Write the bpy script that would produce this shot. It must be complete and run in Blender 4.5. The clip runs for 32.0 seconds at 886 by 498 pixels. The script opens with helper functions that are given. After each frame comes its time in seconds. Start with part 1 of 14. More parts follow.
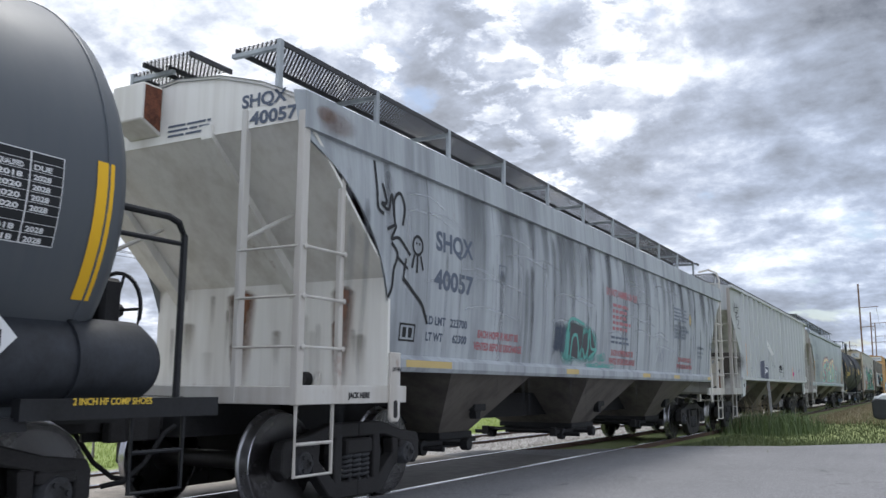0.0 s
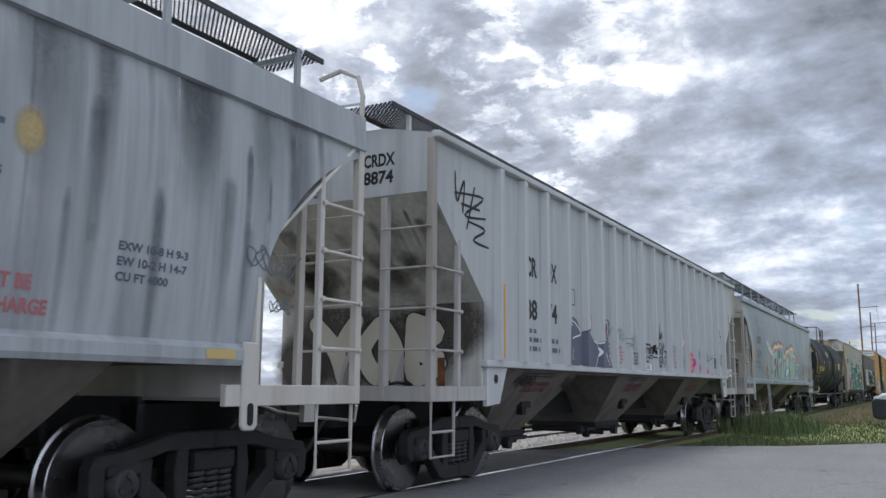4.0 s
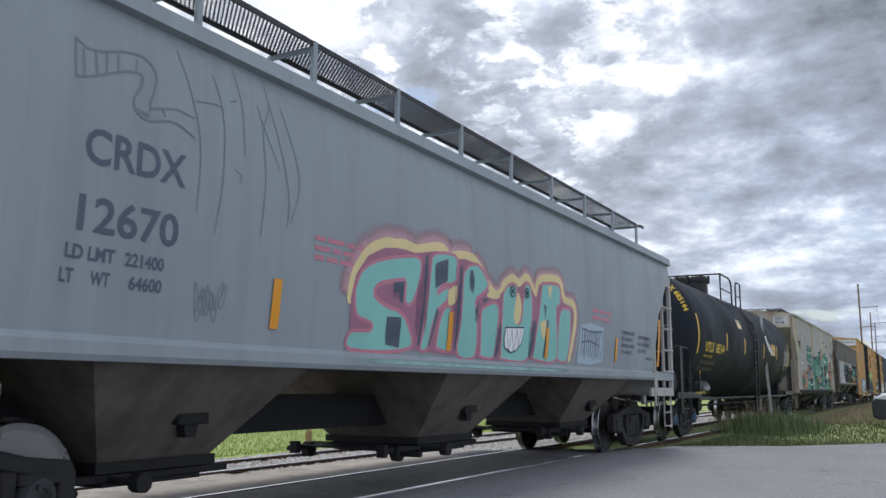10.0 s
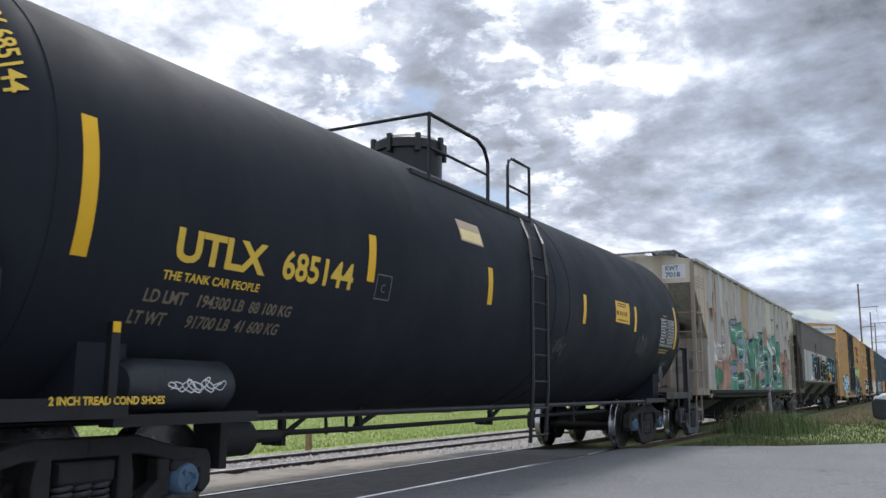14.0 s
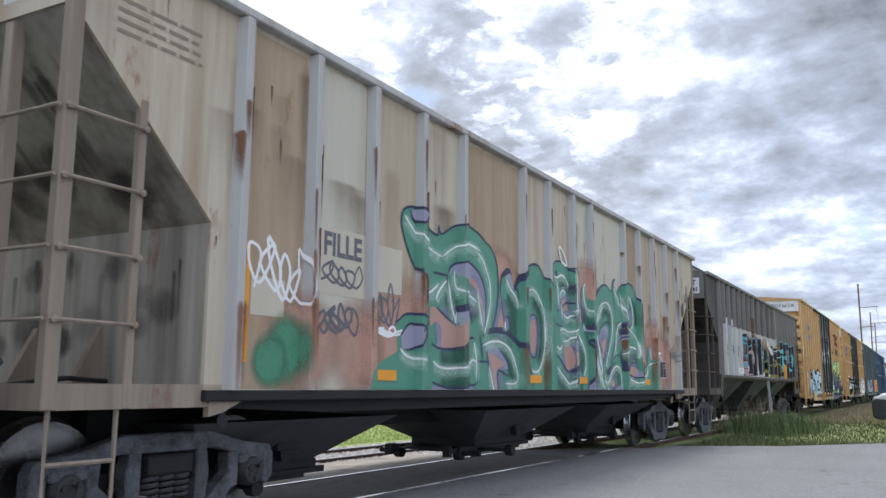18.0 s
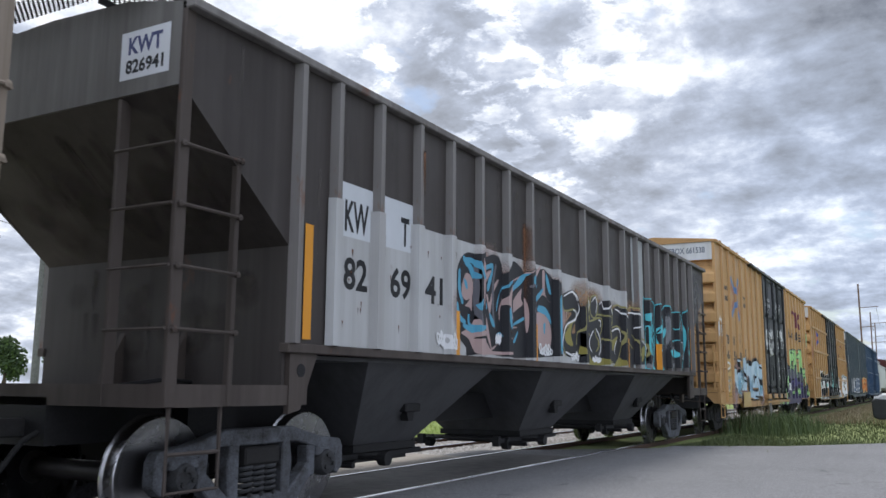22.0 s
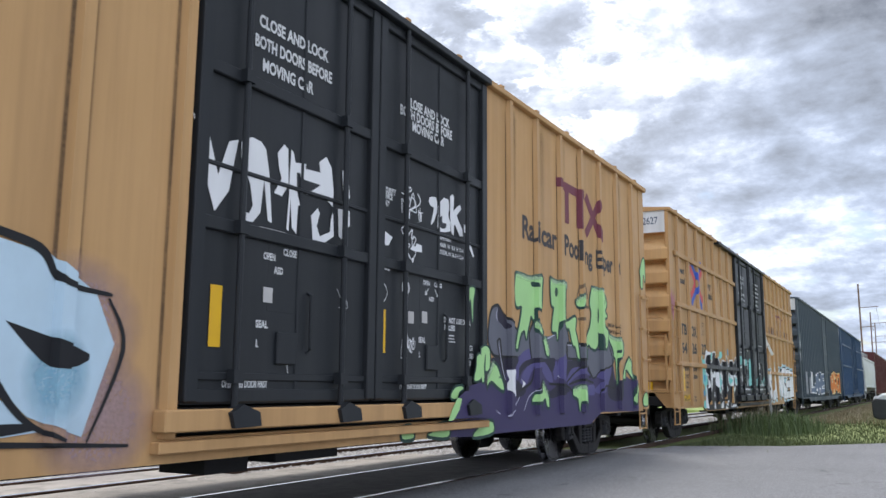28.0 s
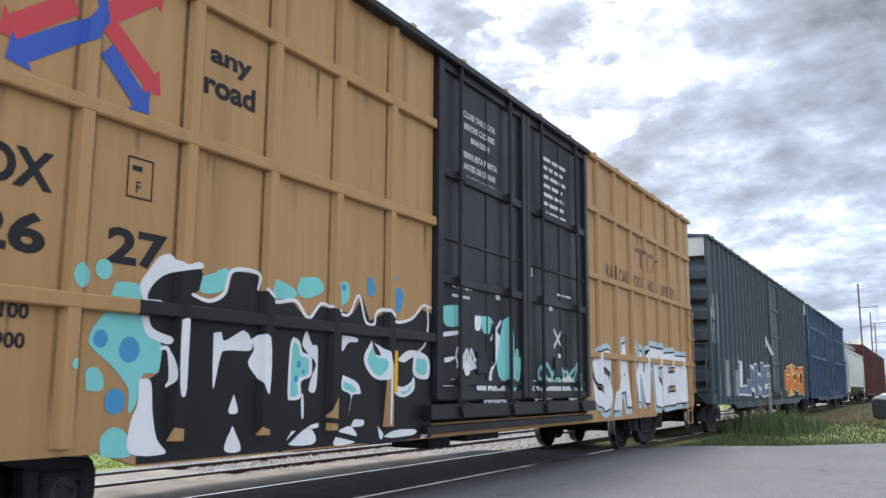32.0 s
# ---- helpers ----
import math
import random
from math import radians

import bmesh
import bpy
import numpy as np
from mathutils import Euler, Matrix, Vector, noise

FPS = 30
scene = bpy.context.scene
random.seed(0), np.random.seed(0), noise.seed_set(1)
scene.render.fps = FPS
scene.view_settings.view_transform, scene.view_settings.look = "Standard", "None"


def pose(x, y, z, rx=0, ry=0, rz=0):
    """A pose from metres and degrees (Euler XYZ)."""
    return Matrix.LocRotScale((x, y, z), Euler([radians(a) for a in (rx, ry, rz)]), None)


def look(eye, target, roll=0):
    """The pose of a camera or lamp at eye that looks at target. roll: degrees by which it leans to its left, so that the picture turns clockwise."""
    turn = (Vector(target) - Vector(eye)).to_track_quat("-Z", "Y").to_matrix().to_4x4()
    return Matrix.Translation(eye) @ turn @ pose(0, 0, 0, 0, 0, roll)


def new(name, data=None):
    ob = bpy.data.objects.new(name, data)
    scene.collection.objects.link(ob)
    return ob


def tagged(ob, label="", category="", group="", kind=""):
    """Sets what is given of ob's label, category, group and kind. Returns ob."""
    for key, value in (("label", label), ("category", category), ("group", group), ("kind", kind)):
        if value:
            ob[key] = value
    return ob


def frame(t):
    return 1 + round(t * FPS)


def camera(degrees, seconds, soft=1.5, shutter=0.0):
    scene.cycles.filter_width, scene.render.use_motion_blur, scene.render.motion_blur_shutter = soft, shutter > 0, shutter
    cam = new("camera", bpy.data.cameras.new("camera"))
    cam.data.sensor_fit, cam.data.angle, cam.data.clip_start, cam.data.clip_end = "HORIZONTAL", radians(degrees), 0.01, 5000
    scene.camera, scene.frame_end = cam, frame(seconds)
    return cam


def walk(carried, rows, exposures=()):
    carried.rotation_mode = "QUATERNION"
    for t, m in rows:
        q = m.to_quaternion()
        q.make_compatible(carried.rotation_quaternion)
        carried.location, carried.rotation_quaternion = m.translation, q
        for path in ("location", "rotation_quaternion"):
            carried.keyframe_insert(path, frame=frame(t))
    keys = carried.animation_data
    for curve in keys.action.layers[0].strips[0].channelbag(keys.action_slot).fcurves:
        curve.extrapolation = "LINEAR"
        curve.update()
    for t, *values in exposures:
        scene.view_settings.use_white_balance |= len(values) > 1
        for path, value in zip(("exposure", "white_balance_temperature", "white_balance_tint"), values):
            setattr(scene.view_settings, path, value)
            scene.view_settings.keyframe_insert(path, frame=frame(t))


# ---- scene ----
# World: the track runs along y at x = 0, z = 0 is the top of the rails.
cam = camera(54.55, 32.0, soft=1.5, shutter=0.08)
EYE = Vector((6.053, 0.0, 1.159))
VIEW = look(EYE, EYE + Vector((-0.48237, 0.86164, 0.15778)), 0.39)
walk(cam, [(0.0, VIEW), (32.0, VIEW)],
     exposures=[(0.0, 0.25), (0.6, 0.15), (1.2, 0.03), (5.0, 0.1), (16.5, 0.2), (17.8, 0.43), (18.5, 0.55), (20.3, 0.34), (21.2, 0.36), (22.0, 0.24), (23.0, 0.26), (24.5, 0.46), (26.5, 0.52), (29.5, 0.47), (32.0, 0.5)])

# how far the train has rolled, in metres, at each time in seconds
TRAVEL = [(0.0, 0.0), (1.0, 4.05), (2.0, 8.08), (3.0, 12.10), (4.0, 16.05), (4.5, 18.0), (6.5, 25.85), (7.0, 27.85),
          (8.0, 31.92), (9.0, 36.0), (10.0, 40.15), (11.0, 44.31), (12.0, 48.45), (13.0, 52.54), (14.0, 56.57),
          (14.5, 58.61), (16.5, 66.83), (17.0, 68.90), (18.0, 73.06), (19.0, 77.25), (20.0, 81.46), (21.0, 85.65),
          (22.0, 89.86), (23.0, 94.03), (24.0, 98.16), (25.0, 102.26), (26.0, 106.34), (26.5, 108.42), (28.5, 116.66),
          (29.0, 118.79), (30.0, 122.86), (31.0, 126.99), (32.0, 131.19)]
TRAIN = []          # (car, place of its leading end on the train, wheelsets)

# ---- sky and sun ----
world = bpy.data.worlds.new("world")
scene.world = world
world.use_nodes = True


def sky():
    nt = world.node_tree
    N, L = nt.nodes, nt.links
    N.clear()
    out, bg = N.new("ShaderNodeOutputWorld"), N.new("ShaderNodeBackground")
    tex = N.new("ShaderNodeTexSky")
    tex.sky_type, tex.sun_disc = "NISHITA", False
    tex.sun_elevation, tex.sun_rotation = radians(64), radians(-27)
    tex.air_density, tex.dust_density = 1.0, 1.5
    blue = N.new("ShaderNodeVectorMath"); blue.operation = "SCALE"; blue.inputs["Scale"].default_value = 0.10
    L.new(tex.outputs[0], blue.inputs[0])
    # clouds lie on a flat layer: the direction divided by its height
    geo = N.new("ShaderNodeTexCoord")
    sep = N.new("ShaderNodeSeparateXYZ"); L.new(geo.outputs["Generated"], sep.inputs[0])
    up = N.new("ShaderNodeMath"); up.operation = "MAXIMUM"; up.inputs[1].default_value = 0.0
    L.new(sep.outputs[2], up.inputs[0])
    lift = N.new("ShaderNodeMath"); lift.inputs[1].default_value = 0.30; L.new(up.outputs[0], lift.inputs[0])
    dx = N.new("ShaderNodeMath"); dx.operation = "DIVIDE"; L.new(sep.outputs[0], dx.inputs[0]); L.new(lift.outputs[0], dx.inputs[1])
    dy = N.new("ShaderNodeMath"); dy.operation = "DIVIDE"; L.new(sep.outputs[1], dy.inputs[0]); L.new(lift.outputs[0], dy.inputs[1])
    flat = N.new("ShaderNodeCombineXYZ"); L.new(dx.outputs[0], flat.inputs[0]); L.new(dy.outputs[0], flat.inputs[1])

    def cloud(scale, detail, rough, offset, dist=0.0):
        m = N.new("ShaderNodeMapping"); m.inputs["Location"].default_value = offset
        L.new(flat.outputs[0], m.inputs[0])
        n = N.new("ShaderNodeTexNoise")
        n.inputs["Scale"].default_value, n.inputs["Detail"].default_value = scale, detail
        n.inputs["Roughness"].default_value, n.inputs["Distortion"].default_value = rough, dist
        L.new(m.outputs[0], n.inputs["Vector"])
        return n.outputs["Fac"]

    def ramp(src, stops):
        r = N.new("ShaderNodeValToRGB")
        L.new(src, r.inputs[0])
        while len(r.color_ramp.elements) < len(stops):
            r.color_ramp.elements.new(0.5)
        for e, (p, c) in zip(r.color_ramp.elements, stops):
            e.position, e.color = p, (*c, 1)
        return r.outputs[0]

    def toward(v, lo, hi, a=0.0, b=1.0):
        """How near a direction lies to v."""
        d = N.new("ShaderNodeVectorMath"); d.operation = "DOT_PRODUCT"
        L.new(geo.outputs["Generated"], d.inputs[0]); d.inputs[1].default_value = Vector(v).normalized()
        m = N.new("ShaderNodeMapRange"); m.interpolation_type = "SMOOTHSTEP"
        for i, c in enumerate((lo, hi, a, b)):
            m.inputs[i + 1].default_value = c
        L.new(d.outputs["Value"], m.inputs[0])
        return m.outputs[0]

    def calc(op, a, b):
        m = N.new("ShaderNodeMath"); m.operation = op
        for i, s in enumerate((a, b)):
            if isinstance(s, float):
                m.inputs[i].default_value = s
            else:
                L.new(s, m.inputs[i])
        return m.outputs[0]

    big = cloud(1.5, 3, 0.5, (2.3, 0.9, 0.0), 0.3)
    puff = cloud(4.6, 14, 0.60, (0.4, 6.1, 0.0), 0.12)
    curl = cloud(15.0, 8, 0.60, (3.1, 2.2, 0.0), 0.2)
    tuft = ramp(cloud(9.0, 12, 0.62, (1.7, 4.4, 0.0), 0.25), [(0.50, (0, 0, 0)), (0.57, (1, 1, 1))])
    heap = toward((-0.43, 0.82, 0.37), 0.955, 0.995)
    glow = toward((-0.56, 0.73, 0.42), 0.90, 0.995)
    gleam = toward((-0.21, 0.92, 0.335), 0.988, 0.9985)
    bank = toward((0.06, 0.90, 0.46), 0.945, 0.995)
    low = toward((-0.30, 0.95, -0.05), 0.94, 0.998)
    light = calc("ADD", calc("MULTIPLY", big, 0.30), calc("ADD", calc("MULTIPLY", puff, 1.15), calc("MULTIPLY", curl, calc("MULTIPLY", calc("SUBTRACT", 1.0, low), 0.30))))
    light = calc("SUBTRACT", light, calc("ADD", calc("MULTIPLY", calc("SUBTRACT", 1.0, low), 0.15), 0.085))
    light = calc("ADD", light, calc("SUBTRACT", calc("MULTIPLY", glow, 0.14), calc("MULTIPLY", low, 0.01)))
    light = calc("ADD", light, calc("MULTIPLY", gleam, 0.06))
    light = calc("SUBTRACT", light, calc("MULTIPLY", bank, 0.14))
    light = calc("ADD", light, calc("MULTIPLY", calc("MULTIPLY", calc("SUBTRACT", tuft, 0.45), heap), 0.16))
    gap = cloud(3.4, 6, 0.55, (7.7, 1.3, 0.0), 0.2)
    cover = ramp(calc("SUBTRACT", gap, calc("MULTIPLY", bank, 0.3)), [(0.60, (1, 1, 1)), (0.66, (0.25, 0.25, 0.25))])
    tone = ramp(light, [(0.28, (0.17, 0.185, 0.22)), (0.40, (0.25, 0.27, 0.315)), (0.54, (0.335, 0.37, 0.445)), (0.63, (0.415, 0.46, 0.56)), (0.70, (0.54, 0.585, 0.68)), (0.765, (0.71, 0.75, 0.83)), (0.84, (0.90, 0.93, 0.99))])
    # the far clouds to the side of the sun are bluer
    air = N.new("ShaderNodeMix"); air.data_type = "RGBA"; air.blend_type = "MULTIPLY"
    L.new(toward((0.12, 0.98, 0.14), 0.90, 0.995), air.inputs[0]); L.new(tone, air.inputs[6]); air.inputs[7].default_value = (0.93, 0.97, 1.02, 1)
    tone = air.outputs[2]
    # clouds opposite the sun are lit from the front and brighter
    front = N.new("ShaderNodeVectorMath"); front.operation = "SCALE"
    L.new(tone, front.inputs[0]); L.new(toward((0.34, -0.86, 0.36), -0.30, 0.85, 1.0, 1.95), front.inputs["Scale"])
    tone = front.outputs[0]
    mix = N.new("ShaderNodeMix"); mix.data_type = "RGBA"
    L.new(cover, mix.inputs[0]); L.new(blue.outputs[0], mix.inputs[6]); L.new(tone, mix.inputs[7])
    L.new(mix.outputs[2], bg.inputs[0]); bg.inputs[1].default_value = 1.15
    L.new(bg.outputs[0], out.inputs[0])


sky()
lamp = bpy.data.lights.new("sun", "SUN")
lamp.energy, lamp.angle, lamp.color = 2.2, radians(18), (1.0, 0.98, 0.95)
sun = new("sun", lamp)
sun.matrix_world = look((-3.0, 6.0, 14.0), (0, 0, 0))
import collections
import mathutils

# ---- mesh tools ----
class Geo:
    """Vertices and faces of one mesh."""

    def __init__(self):
        self.v, self.f = [], []

    def add(self, verts, faces):
        n = len(self.v)
        self.v += [tuple(p) for p in verts]
        self.f += [tuple(n + i for i in face) for face in faces]
        return self

    def box(self, x0, x1, y0, y1, z0, z1):
        vs = [(x, y, z) for x in (x0, x1) for y in (y0, y1) for z in (z0, z1)]
        return self.add(vs, [(0, 1, 3, 2), (4, 6, 7, 5), (0, 4, 5, 1), (2, 3, 7, 6), (0, 2, 6, 4), (1, 5, 7, 3)])

    def prism(self, poly, axis, a, b, poly2=None):
        """A polygon in the plane across the axis, pushed along it from a to b."""
        def at(p, c):
            return {"x": (c, p[0], p[1]), "y": (p[0], c, p[1]), "z": (p[0], p[1], c)}[axis]
        n = len(poly)
        vs = [at(p, a) for p in poly] + [at(p, b) for p in (poly2 or poly)]
        fs = [tuple(range(n))[::-1], tuple(range(n, 2 * n))] + [(i, (i + 1) % n, n + (i + 1) % n, n + i) for i in range(n)]
        return self.add(vs, fs)

    def tube(self, path, r, n=8, closed=False):
        path = [Vector(p) for p in path]
        m, vs, fs = len(path), [], []
        for i, p in enumerate(path):
            a = path[(i - 1) % m] if closed or i else p
            b = path[(i + 1) % m] if closed or i < m - 1 else p
            d = (b - a).normalized()
            ref = Vector((0, 0, 1)) if abs(d.z) < 0.9 else Vector((1, 0, 0))
            u = d.cross(ref).normalized()
            w = d.cross(u)
            vs += [p + (u * math.cos(t) + w * math.sin(t)) * r for t in (2 * math.pi * k / n for k in range(n))]
        for i in range(m if closed else m - 1):
            j = (i + 1) % m
            fs += [(i * n + k, i * n + (k + 1) % n, j * n + (k + 1) % n, j * n + k) for k in range(n)]
        if not closed:
            fs += [tuple(range(n)), tuple(range((m - 1) * n, m * n))]
        return self.add(vs, fs)

    def lathe(self, profile, centre, axis="x", n=32):
        """Turn (radius, distance along the axis) about the axis."""
        c, vs, fs, m = Vector(centre), [], [], len(profile)
        for k in range(n):
            ca, sa = math.cos(2 * math.pi * k / n), math.sin(2 * math.pi * k / n)
            for r, h in profile:
                vs.append(c + Vector({"x": (h, r * ca, r * sa), "y": (r * ca, h, r * sa), "z": (r * ca, r * sa, h)}[axis]))
        for k in range(n):
            j = (k + 1) % n
            fs += [(k * m + i, k * m + i + 1, j * m + i + 1, j * m + i) for i in range(m - 1)]
        for i, (r, h) in ((0, profile[0]), (m - 1, profile[-1])):
            if r > 1e-4:
                fs.append(tuple(k * m + i for k in range(n)))
        return self.add(vs, fs)

    def grid(self, rows):
        n, m = len(rows), len(rows[0])
        return self.add([p for r in rows for p in r],
                        [(i * m + j, i * m + j + 1, (i + 1) * m + j + 1, (i + 1) * m + j) for i in range(n - 1) for j in range(m - 1)])

    def plate(self, quad, t):
        """A flat plate of four or more corners with a thickness."""
        q = [Vector(p) for p in quad]
        nrm = (q[1] - q[0]).cross(q[2] - q[0]).normalized() * t
        n = len(q)
        return self.add(q + [p + nrm for p in q],
                        [tuple(range(n))[::-1], tuple(range(n, 2 * n))] + [(i, (i + 1) % n, n + (i + 1) % n, n + i) for i in range(n)])

    def moved(self, dx=0, dy=0, dz=0):
        self.v = [(x + dx, y + dy, z + dz) for x, y, z in self.v]
        return self


def mesh_of(name, g, mat, smooth=0.0, bevel=0.0):
    me = bpy.data.meshes.new(name)
    me.from_pydata(g.v, [], g.f)
    bm = bmesh.new()
    bm.from_mesh(me)
    bmesh.ops.recalc_face_normals(bm, faces=bm.faces)
    if bevel:
        es = [e for e in bm.edges if len(e.link_faces) == 2 and e.calc_face_angle(0) > 0.6]
        bmesh.ops.bevel(bm, geom=es, offset=bevel, segments=1, affect="EDGES", clamp_overlap=True)
    if smooth:
        for f in bm.faces:
            f.smooth = True
        for e in bm.edges:
            e.smooth = len(e.link_faces) != 2 or e.calc_face_angle(0) < smooth
    bm.to_mesh(me)
    bm.free()
    me.materials.append(mat)
    return me


def part(name, g, mat, parent, label="", smooth=0.0, bevel=0.0):
    """One mesh under a thing or under a part."""
    ob = new(name, mesh_of(name, g, mat, smooth, bevel))
    ob.parent = parent
    return tagged(ob, label)


def share(name, me, parent, m):
    """One more object on a mesh that is there already."""
    ob = new(name, me)
    ob.parent = parent
    ob.matrix_basis = m
    return ob


def thing(name, label, category, group="", kind=""):
    return tagged(new(name), label, category, group, kind)


def structure(name, g, mat, label="", smooth=0.0):
    return tagged(new(name, mesh_of(name, g, mat, smooth)), label, name.replace("_", " "), kind="structure")
# ---- materials ----
class Nodes:
    def __init__(self, name):
        self.mat = bpy.data.materials.new(name)
        self.mat.use_nodes = True
        self.t = self.mat.node_tree
        self.b = self.t.nodes["Principled BSDF"]
        self.co = self.t.nodes.new("ShaderNodeTexCoord").outputs["Object"]

    def link(self, a, b):
        self.t.links.new(a, b)

    def mapped(self, scale=(1, 1, 1), loc=(0, 0, 0), src=None):
        m = self.t.nodes.new("ShaderNodeMapping")
        m.inputs["Scale"].default_value, m.inputs["Location"].default_value = scale, loc
        self.link(src or self.co, m.inputs[0])
        return m.outputs[0]

    def noise(self, scale, detail=5, rough=0.55, stretch=(1, 1, 1), loc=(0, 0, 0)):
        n = self.t.nodes.new("ShaderNodeTexNoise")
        n.inputs["Scale"].default_value, n.inputs["Detail"].default_value, n.inputs["Roughness"].default_value = scale, detail, rough
        self.link(self.mapped(stretch, loc), n.inputs["Vector"])
        return n.outputs["Fac"]

    def step(self, src, a, b, lo=0.0, hi=1.0):
        m = self.t.nodes.new("ShaderNodeMapRange")
        m.inputs[1].default_value, m.inputs[2].default_value = a, b
        m.inputs[3].default_value, m.inputs[4].default_value = lo, hi
        self.link(src, m.inputs[0])
        return m.outputs[0]

    def math(self, op, a, b):
        m = self.t.nodes.new("ShaderNodeMath")
        m.operation = op
        for i, s in enumerate((a, b)):
            if isinstance(s, (int, float)):
                m.inputs[i].default_value = s
            else:
                self.link(s, m.inputs[i])
        return m.outputs[0]

    def mix(self, fac, a, b, mode="MIX"):
        m = self.t.nodes.new("ShaderNodeMix")
        m.data_type, m.blend_type = "RGBA", mode
        for i, s in ((0, fac), (6, a), (7, b)):
            if isinstance(s, (int, float)):
                m.inputs[i].default_value = s
            elif isinstance(s, tuple):
                m.inputs[i].default_value = (*s, 1)
            else:
                self.link(s, m.inputs[i])
        return m.outputs[2]

    def finish(self, colour, rough=0.6, metal=0.0, bump=None, depth=0.01, spec=0.5):
        for key, s in (("Base Color", colour), ("Roughness", rough)):
            if isinstance(s, tuple):
                self.b.inputs[key].default_value = (*s, 1)
            elif isinstance(s, float):
                self.b.inputs[key].default_value = s
            else:
                self.link(s, self.b.inputs[key])
        self.b.inputs["Metallic"].default_value = metal
        self.b.inputs["Specular IOR Level"].default_value = spec
        if bump is not None:
            n = self.t.nodes.new("ShaderNodeBump")
            n.inputs["Strength"].default_value, n.inputs["Distance"].default_value = 0.6, depth
            self.link(bump, n.inputs["Height"])
            self.link(n.outputs[0], self.b.inputs["Normal"])
        return self.mat


def car_paint(name, base, streak, rust=0.0, grime=0.5, rough=0.5, seed=0.0, rust_colour=(0.16, 0.055, 0.022), dust=0.25, spec=0.2):
    """Weathered car paint: runs down the sheet, blotches of grime, dust, rust spots, slightly wavy steel."""
    n = Nodes(name)
    runs = n.step(n.noise(1.0, 6, 0.6, (3.0, 3.0, 0.16), (seed, seed, 0)), 0.46, 0.68)
    fine = n.step(n.noise(1.0, 4, 0.6, (13.0, 13.0, 0.5), (0, seed * 2, seed)), 0.42, 0.72)
    blot = n.step(n.noise(0.55, 7, 0.62, (1, 1, 1), (seed, 0, seed)), 0.40, 0.66)
    c = n.mix(n.math("MULTIPLY", runs, grime), base, streak)
    c = n.mix(n.math("MULTIPLY", fine, grime * 0.45), c, streak)
    c = n.mix(n.math("MULTIPLY", blot, grime * 0.5), c, tuple(0.6 * a + 0.4 * b for a, b in zip(base, streak)))
    pale = n.step(n.noise(2.3, 8, 0.7, (1, 1, 0.35), (seed * 3, 1, 2)), 0.55, 0.8)
    c = n.mix(n.math("MULTIPLY", pale, dust), c, tuple(min(0.8, a * 1.25 + 0.05) for a in base))
    if rust:
        r = n.step(n.noise(1.6, 9, 0.72, (1, 1, 0.45), (seed, 3, 1)), 0.66 - 0.1 * rust, 0.74 - 0.06 * rust)
        c = n.mix(n.math("MULTIPLY", r, min(1.0, 0.4 + rust)), c, rust_colour)
    wave = n.math("ADD", n.noise(0.9, 2), n.math("MULTIPLY", n.noise(60.0, 3), 0.02))
    return n.finish(c, n.step(blot, 0, 1, rough - 0.06, rough + 0.16), 0.0, wave, 0.02, spec)


def plain(name, base, rough=0.6, metal=0.0, vary=0.25, scale=6.0, depth=0.003, dark=None):
    n = Nodes(name)
    f = n.noise(scale, 7, 0.65)
    g = n.noise(scale * 9, 4, 0.6)
    d = dark or tuple(c * (1 - vary) ** 2 for c in base)
    c = n.mix(n.step(n.math("ADD", n.math("MULTIPLY", f, 0.7), n.math("MULTIPLY", g, 0.3)), 0.38, 0.62), d, base)
    return n.finish(c, n.step(f, 0.3, 0.7, max(0.05, rough - 0.1), min(1.0, rough + 0.12)), metal, g, depth, 0.3)


def spray(name, base, rough=0.5):
    """Thin spray paint: a little uneven."""
    n = Nodes(name)
    f = n.noise(2.2, 6, 0.6, (1, 1, 0.7))
    c = n.mix(n.step(f, 0.35, 0.65, 0.0, 0.5), base, tuple(0.78 * x + 0.008 for x in base))
    return n.finish(c, rough, spec=0.22)


IRON = plain("cast_iron", (0.030, 0.029, 0.030), 0.72, 0.0, 0.3, 7.0, 0.004, (0.014, 0.013, 0.013))
IRON_CAP = plain("oily_iron", (0.060, 0.063, 0.070), 0.7, 0.0, 0.3, 6.0, 0.004, (0.022, 0.021, 0.021))
IRON_DUST = plain("dusty_iron", (0.125, 0.135, 0.155), 0.78, 0.0, 0.3, 6.0, 0.004, (0.032, 0.030, 0.030))
STEEL = plain("worn_tread", (0.40, 0.40, 0.42), 0.27, 1.0, 0.06, 2.0, 0.0002)
WHEEL_FACE = plain("wheel_plate", (0.030, 0.027, 0.027), 0.5, 0.2, 0.35, 5.0, 0.003)
RUBBER = plain("rubber", (0.018, 0.018, 0.019), 0.75)
BLACK = plain("black_paint", (0.014, 0.015, 0.018), 0.42, 0.0, 0.3, 3.0, 0.002)
UNDER = plain("underframe_black", (0.020, 0.020, 0.022), 0.7, 0.0, 0.35, 5.0, 0.004)
GALV = plain("galvanised_grating", (0.07, 0.07, 0.075), 0.6, 0.3, 0.3, 8.0, 0.002)
YELLOW = spray("reflective_yellow", (0.72, 0.42, 0.02), 0.4)
ORANGE = spray("reflective_orange", (0.70, 0.30, 0.03), 0.4)
INK = spray("stencil_black", (0.014, 0.015, 0.018))
INK_BLUE = spray("stencil_blue_grey", (0.09, 0.11, 0.15))
INK_RED = spray("stencil_red", (0.36, 0.13, 0.145))
INK_WHITE = spray("stencil_white", (0.62, 0.63, 0.64))
